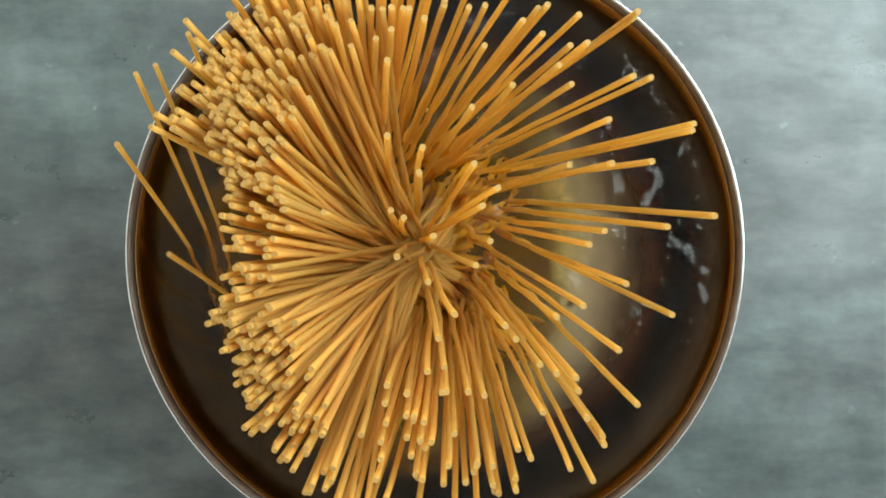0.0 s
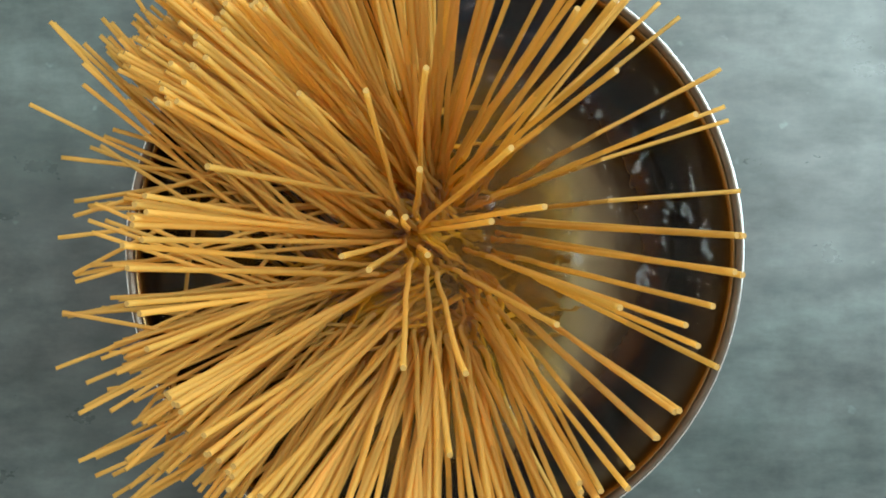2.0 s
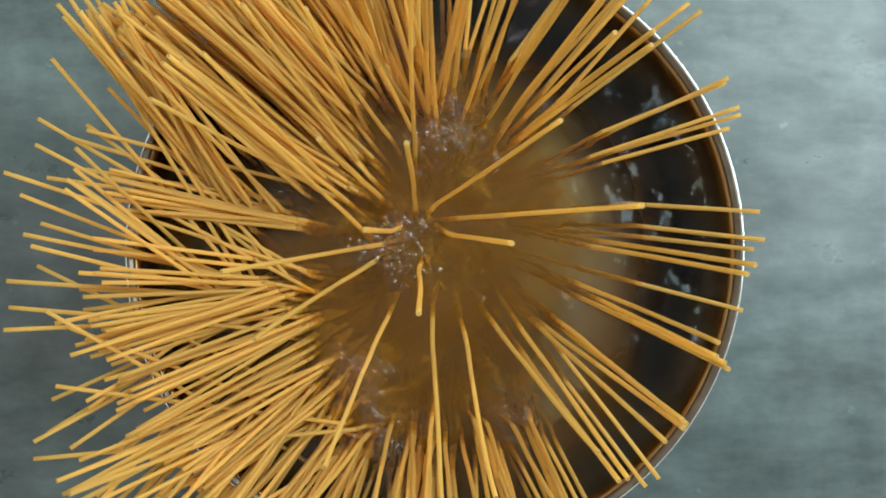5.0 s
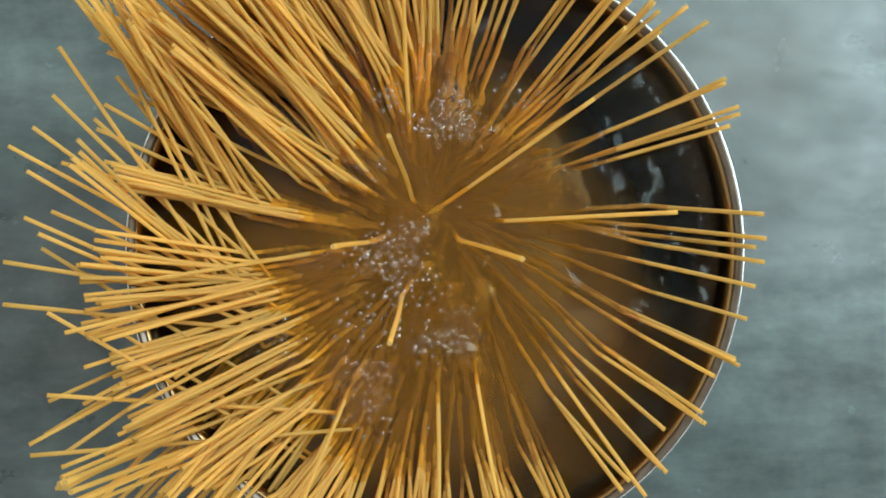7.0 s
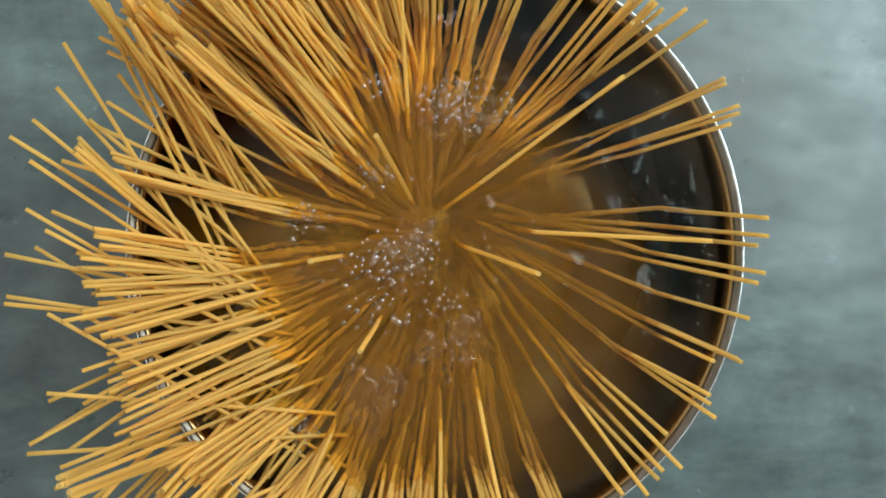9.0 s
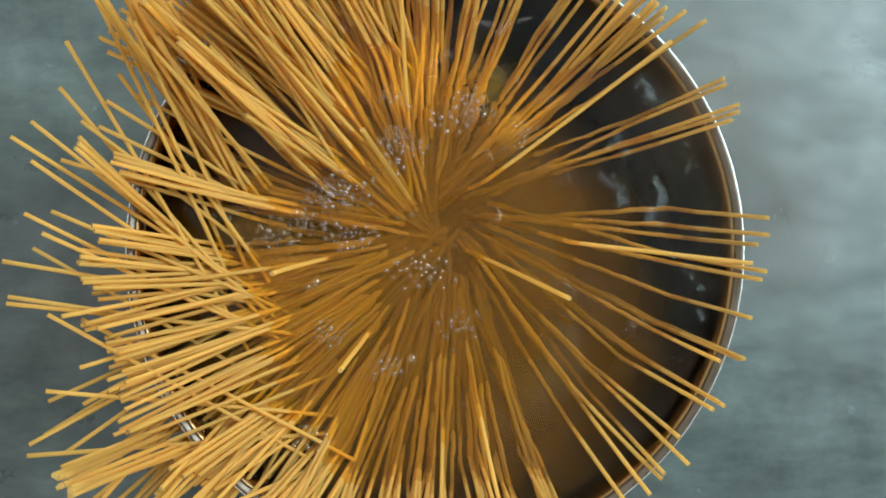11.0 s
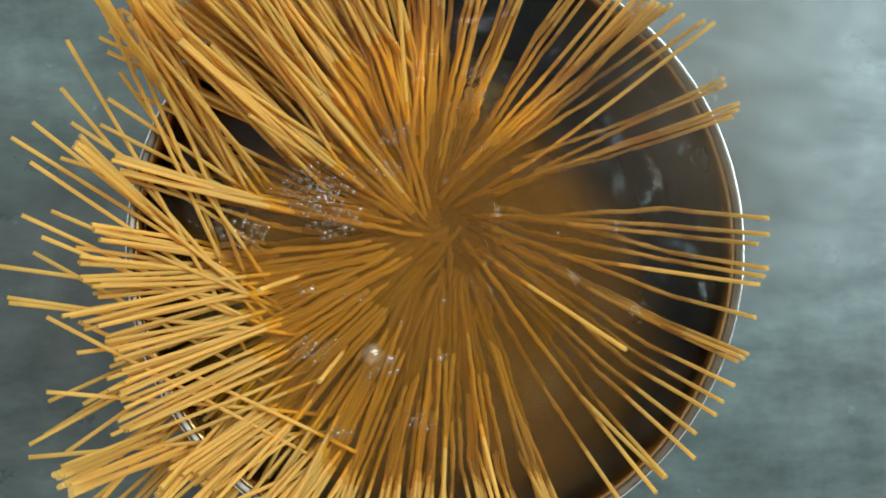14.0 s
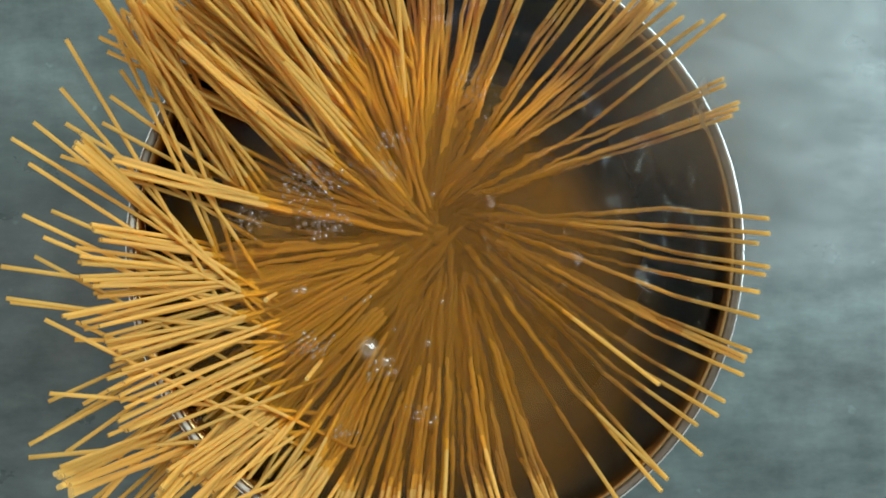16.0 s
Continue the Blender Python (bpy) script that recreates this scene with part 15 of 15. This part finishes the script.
    lay(50, 130, [(0, -7.8, -66.7, 247.5, -6, -56, 199), (1.5, -13.4, -79.6, 229, -11, -58, 184), (2, -12.9, -77.4, 243, -12, -63, 195), (4, -16.4, -84.7, 224, -18, -80, 174), (6.5, -24.5, -110.1, 135, -20, -80, 95), (9, -23.5, -110.2, 135, -21, -85, 92), (16, -23.5, -111.6, 135, -21, -90, 90)])
    lay(40, 140, [(0, -0.9, -46.5, 249.7, -1, -40, 210), (1, -1.1, -64.8, 239.5, 1, -52, 202), (1.5, -1.9, -74.4, 228.7, 0, -57, 193), (2, -1.4, -75.6, 243, -2, -64, 205), (4, -3.2, -87.3, 224, -5, -84, 184), (6.5, -15, -112.4, 135, -14, -89, 103), (9, -18.2, -112.1, 135, -18, -93, 100), (16, -19.5, -113, 135, -19, -97, 98)])
    lay(40, 140, [(0, 9.4, -49.7, 250.3, 8, -44, 211), (1, 7, -67.2, 240.6, 8, -55, 203), (1.5, 4.7, -76, 231.5, 4, -60, 195), (2, 3.3, -77.3, 243, 2, -66, 205), (4, -0.5, -88.4, 224, -2, -87, 184), (6.5, -13.9, -114.4, 135, -13, -92, 102), (9, -18.3, -114.1, 135, -17, -95, 100), (16, -19.6, -113.4, 135, -19, -98, 98)])
    lay(40, 140, [(0, 18.9, -63, 247.8, 17, -55, 209), (1, 13.6, -76.5, 236.5, 11, -62, 199), (1.5, 10.4, -83.3, 227.6, 8, -66, 192), (2, 8.3, -81.7, 243, 7, -71, 205), (3, 2.6, -119.2, 127, 2, -83, 110), (4, 1, -120.3, 128.5, 0, -90, 102), (9, -8.2, -119.6, 130, -8, -96, 98), (12, -9.2, -119.7, 130, -8, -94, 99), (16, -9.2, -120, 130, -9, -97, 97)])
    lay(50, 130, [(0, -17.9, -71.3, 246.4, -17, -47, 203), (1.5, -12.8, -81.2, 226.4, -10, -59, 182), (2, -9.8, -78.7, 243, -8, -64, 195), (4, -9.6, -86.8, 224, -11, -85, 174), (6.5, -20.2, -112.3, 135, -15, -83, 95), (9, -23, -116.2, 124, -15, -78, 93), (12, -22.1, -111.6, 135, -17, -85, 93), (16, -22.1, -111.8, 135, -18, -88, 91)])
    lay(50, 130, [(0, 6.5, -63.8, 243.3, 6, -50, 195), (1, 5.4, -76.6, 229.1, 3, -55, 184), (1.5, 4.3, -84, 216.4, 1, -58, 174), (2, 4.6, -79.3, 243, 2, -65, 195), (4, 3, -88.2, 224, 1, -90, 174), (6.5, -9.5, -114.4, 135, -10, -87, 93), (9, -14, -114.1, 135, -14, -88, 92), (12, -15.6, -114.3, 135, -15, -86, 94), (16, -15.4, -113.2, 135, -15, -90, 91)])
    lay(50, 130, [(0, 3.9, -51.9, 249.5, 3, -44, 200), (1, 2.7, -67.6, 239.8, 4, -52, 192), (1.5, 1.3, -75.9, 229.7, 1, -55, 184), (2, 1, -76.3, 243, 0, -63, 195), (4, -1.4, -86.9, 224, -4, -88, 174), (6.5, -13, -112, 135, -13, -87, 92), (9, -16.3, -111.5, 135, -16, -90, 90), (12, -17.5, -112.6, 135, -16, -88, 91), (16, -17.5, -112.5, 135, -17, -92, 89)])
    lay_fan(30, 41, 100, 122, 70, 92, 40, (90, 100, 110), bundle(17))
    lay_fan(34, 42, 118, 140, 58, 80, 34, (80, 90, 100), bundle(18))
    lay_fan(10, 43, 86, 102, 80, 98, 34, (90, 100, 110), bundle(19))
    lay_fan(26, 44, 134, 151, 58, 80, 34, (70, 80), bundle(20))
    lay_fan(32, 45, 203, 246, 84, 104, 30, (60, 70, 80), bundle(21))
    float_up(foam_patch(638, 24, 9.0, 0.5, 1.5), 2.6, 5.5, [(2.6, -65.0, 22.2), (5.5, -68.5, 19.9)])
    float_up(foam_patch(262, 16, 6.0, 0.5, 1.5), 2.8, 4.8, [(2.8, -52.4, 18.7), (4.8, -50.0, 16.4)])
    float_up(foam_patch(760, 26, 12.0, 0.5, 1.5), 2.9, 5.2, [(2.9, -39.4, -88.3), (5.2, -39.4, -90.6)])
    float_up(foam_patch(368, 14, 9.0, 0.5, 1.5), 1.2, 4.4, [(1.2, 28.7, -65.4), (4.4, 29.9, -66.5)])
    float_up(foam_patch(815, 22, 9.0, 0.5, 1.5), 3.2, 6.2, [(3.2, -16.7, -76.9), (6.2, -14.4, -79.2)])
    float_up(foam_patch(708, 60, 13.0, 0.5, 1.5), 4.8, 9.4, [(4.8, -19.0, 0.4), (9.4, -22.5, -5.3)])
    float_up(foam_patch(966, 44, 11.0, 0.5, 1.5), 5, 9.8, [(5, 1.5, 47.2), (9.8, 7.2, 61.0)])
    float_up(foam_patch(862, 44, 12.0, 0.5, 1.5), 5.2, 8.6, [(5.2, -19.0, -13.3), (8.6, -9.9, -20.2)])
    float_up(foam_patch(758, 30, 14.0, 0.5, 1.5), 5.4, 9.6, [(5.4, -30.4, -31.6), (9.6, -24.7, -22.4)])
    float_up(foam_patch(668, 30, 11.0, 0.5, 1.5), 5.6, 8.8, [(5.6, -0.8, -33.8), (8.8, 3.8, -42.9)])
    float_up(foam_patch(945, 26, 12.0, 0.5, 1.5), 5.2, 8.4, [(5.2, -62.5, -31.6), (8.4, -64.8, -40.7)])
    float_up(foam_patch(543, 26, 12.0, 0.5, 1.5), 5.5, 8.8, [(5.5, -30.4, -63.4), (8.8, -23.5, -70.1)])
    float_up(foam_patch(30, 20, 9.0, 0.5, 1.5), 6, 10.2, [(6, -28.3, 32.4), (10.2, -23.7, 27.8)])
    float_up(foam_patch(861, 18, 8.0, 0.5, 1.5), 6.2, 9.5, [(6.2, 31.2, 62.0), (9.5, 26.7, 57.4)])
    float_up(foam_patch(477, 16, 8.0, 0.5, 1.5), 5.8, 10.4, [(5.8, -19.1, 60.0), (10.4, -26.0, 69.2)])
    float_up(foam_patch(795, 44, 10.0, 0.5, 1.5), 7.2, 11, [(7.2, -12.2, 4.9), (11, -5.3, -8.8)])
    float_up(foam_patch(966, 34, 10.0, 0.5, 1.5), 7.6, 11.4, [(7.6, 6.1, 69.0), (11.4, 10.7, 52.9)])
    float_up(foam_patch(256, 28, 7.0, 0.5, 1.5), 7.9, 11.8, [(7.9, -52.3, 14.1), (11.8, -55.8, 9.6)])
    float_up(foam_patch(665, 22, 8.0, 0.5, 1.5), 8, 11.2, [(8, 3.8, -17.9), (11.2, 10.6, -29.2)])
    float_up(foam_patch(54, 20, 7.0, 0.5, 1.5), 8.4, 12.2, [(8.4, -55.5, -72.6), (12.2, -48.6, -77.1)])
    float_up(foam_patch(923, 36, 8.0, 0.5, 1.5), 9.6, 13.6, [(9.6, -16.8, 39.3), (13.6, -11.1, 45.0)])
    float_up(foam_patch(161, 28, 8.0, 0.5, 1.5), 10.2, 14, [(10.2, -39.7, 23.3), (14, -44.3, 21.0)])
    float_up(foam_patch(116, 16, 6.0, 0.5, 1.5), 10.4, 13.2, [(10.4, -16.8, 60.0), (13.2, -12.2, 73.7)])
    float_up(foam_patch(381, 26, 9.0, 0.5, 1.5), 10.8, 14.6, [(10.8, -87.0, 16.5), (14.6, -84.6, 10.7)])
    float_up(foam_patch(481, 16, 8.0, 0.5, 1.5), 11, 13.4, [(11, 35.7, 45.9), (13.4, 38.1, 62.0)])
    float_up(ripple_patch(890, 30, 22), 2.2, 5.8, [(2.2, 28.7, -63.1), (5.8, 31.0, -65.4)])
    float_up(ripple_patch(253, 34, 24), 2.6, 6, [(2.6, -30.3, -79.2), (6, -28.0, -77.0)])
    float_up(ripple_patch(390, 26, 22), 2.8, 6.2, [(2.8, -48.9, 16.4), (6.2, -51.2, 11.8)])
    float_up(ripple_patch(557, 26, 24), 3, 6, [(3, -12.2, -6.5), (6, -7.6, -11.0)])
    float_up(ripple_patch(105, 22, 24), 3.2, 6.6, [(3.2, 6.1, 32.3), (6.6, 1.5, 41.5)])
    float_up(ripple_patch(588, 46, 20), 4.6, 9.6, [(4.6, -16.7, 0.4), (9.6, -12.2, -4.2)])
    float_up(ripple_patch(256, 46, 20), 4.8, 10, [(4.8, 3.8, 50.7), (10, 7.2, 57.5)])
    float_up(ripple_patch(14, 34, 22), 5, 9.6, [(5, -30.4, -54.3), (9.6, -25.8, -58.8)])
    float_up(ripple_patch(749, 34, 22), 5.2, 9.8, [(5.2, 3.8, -33.8), (9.8, 6.1, -40.6)])
    float_up(ripple_patch(222, 24, 20), 5.4, 10.4, [(5.4, -46.5, -6.5), (10.4, -48.8, -8.8)])
    float_up(ripple_patch(418, 14, 22), 6, 10, [(6, 42.5, 25.4), (10, 44.8, 20.8)])
    float_up(ripple_patch(889, 24, 18), 7.5, 12.5, [(7.5, 10.7, 64.4), (12.5, 15.2, 55.2)])
    float_up(ripple_patch(785, 22, 16), 8.2, 13, [(8.2, -67.2, -1.9), (13, -64.9, -8.8)])
    float_up(ripple_patch(399, 16, 14), 10.4, 20, [(10.4, 13.0, 62.1), (16, 15.2, 59.8)])
    float_up(ripple_patch(164, 22, 16), 11, 20, [(11, -81.1, 2.7), (16, -81.1, 0.4)])
    float_up(foam_patch(74, 70, 11.0, 0.5, 1.5), 9.8, 20, [(9.8, -39.7, 21.0), (12.5, -48.9, 23.3), (14.5, -51.7, 25.6), (16, -51.7, 26.8)])
    float_up(foam_patch(143, 34, 7.0, 0.6, 1.7), 10.2, 20, [(10.2, -35.1, 5.0), (12.5, -35.5, 7.7), (14.5, -44.3, 10.7), (16, -46.1, 10.0)])
    float_up(foam_patch(633, 26, 6.0, 0.5, 1.4), 10.6, 20, [(10.6, -69.6, 5.0), (14.5, -76.5, 8.4), (16, -77.2, 12.3)])
    float_up(foam_patch(633, 34, 6.5, 0.5, 1.4), 10.5, 20, [(10.5, -44.2, -33.9), (12.5, -49.2, -38.4), (14.5, -51.0, -40.7), (16, -51.5, -38.9)])
    float_up(foam_patch(456, 20, 5.0, 0.5, 1.3), 10.5, 20, [(10.5, -16.8, 46.2), (14.5, -17.3, 46.6), (16, -17.9, 44.3)])
    float_up(foam_patch(130, 14, 4.0, 0.6, 1.3), 9.5, 20, [(9.5, -19.1, 32.4), (14.5, -21.4, 32.4), (16, -22.3, 32.4)])
    float_up(foam_patch(136, 18, 4.5, 0.6, 1.6), 11, 20, [(11, -19.0, -47.5), (12.5, -17.8, -45.2), (14.5, -21.3, -47.5), (16, -21.3, -47.5)])
    float_up(foam_patch(2, 10, 4.0, 0.7, 1.6), 11.4, 20, [(11.4, -8.7, -74.6), (14.5, -7.6, -68.3), (16, -6.4, -66.7)])
    float_up(foam_patch(996, 10, 4.0, 0.6, 1.3), 11.4, 20, [(11.4, -39.5, -72.5), (14.5, -38.3, -73.6), (16, -37.2, -73.6)])
    float_up(foam_patch(893, 16, 6.0, 0.5, 1.2), 11.4, 20, [(11.4, -92.6, -8.8), (14.5, -93.8, -7.6), (16, -92.6, -11.1)])
    float_up(foam_patch(6, 12, 5.0, 0.5, 1.2), 11, 20, [(11, 13.0, 59.8), (14.5, 14.8, 71.3), (16, 13.0, 69.0)])
    float_up(foam_patch(215, 14, 7.0, 0.4, 1.1), 12.4, 20, [(12.4, 19.8, 48.3), (14.5, 17.5, 64.4), (16, 17.5, 62.1)])
    float_up(bubble(5.2), 11.2, 20, [(11.2, -19.0, -45.2), (12.5, -22.2, -41.1), (14.5, -27.0, -42.5), (16, -27.7, -39.8)])
    float_up(bubble(2.6), 11.6, 20, [(11.6, -14.4, -54.2), (14.5, -20.1, -43.4), (16, -20.8, -45.2)])
    float_up(bubble(2.2), 11, 20, [(11, -48.8, -13.3), (14.5, -51.5, -16.5), (16, -54.1, -16.5)])
    float_up(bubble(1.7), 11, 20, [(11, -52.2, -15.2), (14.5, -55.2, -17.5), (16, -57.5, -17.0)])
    float_up(bubble(1.9), 11.3, 20, [(11.3, 3.8, -45.1), (14.5, 0.4, -42.9), (16, -3.7, -37.7)])
    float_up(bubble(1.3), 11.3, 20, [(11.3, 6.1, 25.5), (14.5, 2.2, 27.8), (16, -1.7, 22.1)])
    float_up(bubble(2.4), 5.5, 9.6, [(5.5, -30.5, -1.9), (9.6, -24.8, -3.7)])
    float_up(bubble(2.0), 6.4, 10.4, [(6.4, -16.7, -6.5), (10.4, -19.0, 0.4)])
    float_up(bubble(1.8), 7.4, 11, [(7.4, -58.1, 5.0), (11, -59.2, 2.7)])
    float_up(bubble(2.2), 8.2, 12, [(8.2, -16.7, -27.0), (12, -8.7, -47.4)])
    float_up(bubble(0.7), 5.99, 8.78, [(5.99, 1.8, 65.3), (8.99, -1.6, 61.0)])
    float_up(bubble(0.7), 13.22, 17.63, [(13.22, -23.7, 13.9), (16.22, -25.1, 19.4)])
    float_up(bubble(0.8), 6.87, 10.92, [(6.87, -70.0, -32.3), (9.87, -69.0, -33.4)])
    float_up(bubble(0.8), 7.7, 11.44, [(7.7, -12.3, 12.1), (10.7, -15.9, 12.4)])
    float_up(bubble(1.3), 12.95, 15.85, [(12.95, 2.9, -20.6), (15.95, 1.9, -21.1)])
    float_up(bubble(0.9), 12.07, 15.84, [(12.07, -38.5, -14.6), (15.07, -37.1, -19.8)])
    float_up(bubble(0.9), 11.88, 15.16, [(11.88, 9.9, -15.2), (14.88, 14.3, -12.3)])
    float_up(bubble(0.9), 11.53, 14.27, [(11.53, -55.8, -9.7), (14.53, -56.5, -15.2)])
    float_up(bubble(0.7), 7.76, 10.45, [(7.76, 2.4, -37.0), (10.76, 4.7, -32.3)])
    float_up(bubble(1.0), 11.69, 15.49, [(11.69, -20.4, 24.7), (14.69, -22.6, 24.9)])
    float_up(bubble(1.2), 9.91, 11.99, [(9.91, -11.5, 13.2), (12.91, -8.8, 15.0)])
    float_up(bubble(1.3), 5.81, 9.41, [(5.81, -8.7, -46.5), (8.81, -5.3, -44.6)])
    float_up(bubble(0.7), 9.58, 13.82, [(9.58, 11.0, -63.5), (12.58, 10.0, -59.8)])
    float_up(bubble(0.7), 8.29, 12.59, [(8.29, -17.8, -8.0), (11.29, -16.5, -4.3)])
    float_up(bubble(0.8), 10.7, 13.38, [(10.7, -81.2, 9.4), (13.7, -81.6, 4.8)])
    float_up(bubble(0.7), 9.29, 13.63, [(9.29, 39.3, -36.6), (12.29, 43.5, -33.0)])
    float_up(bubble(1.0), 9.43, 11.59, [(9.43, -52.1, -1.7), (12.43, -48.7, -0.0)])
    float_up(bubble(1.0), 7.25, 10.92, [(7.25, -18.5, 5.7), (10.25, -14.7, 8.4)])
    float_up(bubble(0.8), 13.11, 15.56, [(13.11, 47.2, 6.5), (16.11, 51.2, 6.8)])
    float_up(bubble(0.8), 6.96, 10.21, [(6.96, -4.3, 27.7), (9.96, -2.3, 29.4)])
    float_up(bubble(0.9), 12.94, 17.24, [(12.94, -13.5, -28.1), (15.94, -17.2, -32.3)])
    float_up(bubble(0.7), 7.51, 11.96, [(7.51, -40.4, -9.0), (10.51, -43.9, -7.4)])
    float_up(bubble(1.1), 5.21, 8.25, [(5.21, 8.1, 20.3), (8.21, 9.4, 15.3)])
    float_up(bubble(1.0), 7.22, 11.39, [(7.22, -80.0, 6.9), (10.22, -82.6, 1.3)])
    float_up(bubble(0.7), 10.12, 14.01, [(10.12, 7.3, -40.1), (13.12, 3.7, -42.6)])
    float_up(bubble(1.2), 5.99, 8.27, [(5.99, 64.6, 6.1), (8.99, 69.9, 6.3)])
    float_up(bubble(1.1), 7.66, 9.84, [(7.66, -43.9, 10.2), (10.66, -47.3, 7.7)])
    float_up(bubble(1.2), 13.07, 17.23, [(13.07, -31.5, -20.4), (16.07, -29.3, -20.9)])
    float_up(bubble(0.8), 7.21, 10.49, [(7.21, 35.5, 9.5), (10.21, 40.6, 11.9)])
    float_up(bubble(1.0), 8.18, 11.53, [(8.18, -19.3, -12.4), (11.18, -19.6, -8.5)])
    float_up(bubble(0.7), 6.29, 8.52, [(6.29, -38.9, -24.3), (9.29, -35.2, -26.1)])
    float_up(bubble(1.0), 12.75, 15.56, [(12.75, -31.4, -18.3), (15.75, -27.1, -19.1)])
    float_up(bubble(0.9), 8.94, 12.71, [(8.94, -75.6, -28.3), (11.94, -76.9, -32.4)])
    float_up(bubble(0.8), 11.17, 13.8, [(11.17, 17.4, -36.2), (14.17, 12.0, -41.2)])
    float_up(bubble(0.8), 1.78, 4.83, [(1.78, 72.7, 48.5), (4.78, 72.1, 50.9)])
    float_up(bubble(1.1), 0.93, 3.04, [(0.93, 83.5, 14.3), (3.93, 83.3, 19.5)])
    float_up(bubble(0.9), 1.24, 4.26, [(1.24, 58.9, 21.0), (4.24, 58.6, 19.3)])
    float_up(bubble(0.8), 2.71, 4.92, [(2.71, 35.9, -49.9), (5.71, 38.3, -51.1)])
    float_up(bubble(1.2), 1.87, 4.85, [(1.87, 41.7, -47.0), (4.87, 36.5, -44.2)])
    float_up(bubble(0.8), 2.25, 4.82, [(2.25, 58.1, 26.5), (5.25, 61.6, 25.4)])
    float_up(bubble(1.3), 2.3, 4.76, [(2.3, 44.7, -49.2), (5.3, 43.5, -53.2)])
    float_up(bubble(0.9), 2.76, 4.27, [(2.76, 57.5, -36.1), (5.76, 60.7, -37.0)])
    float_up(bubble(1.0), 2.47, 5.35, [(2.47, 49.8, -43.1), (5.47, 49.7, -41.1)])
    float_up(bubble(1.2), 1.62, 3.79, [(1.62, 59.0, -23.2), (4.62, 54.3, -18.3)])
    float_up(bubble(1.0), 1.4, 4.12, [(1.4, 53.6, 5.9), (4.4, 49.4, 10.2)])
    float_up(bubble(0.8), 2.15, 4.38, [(2.15, 36.9, -62.4), (5.15, 41.6, -58.5)])

motions()
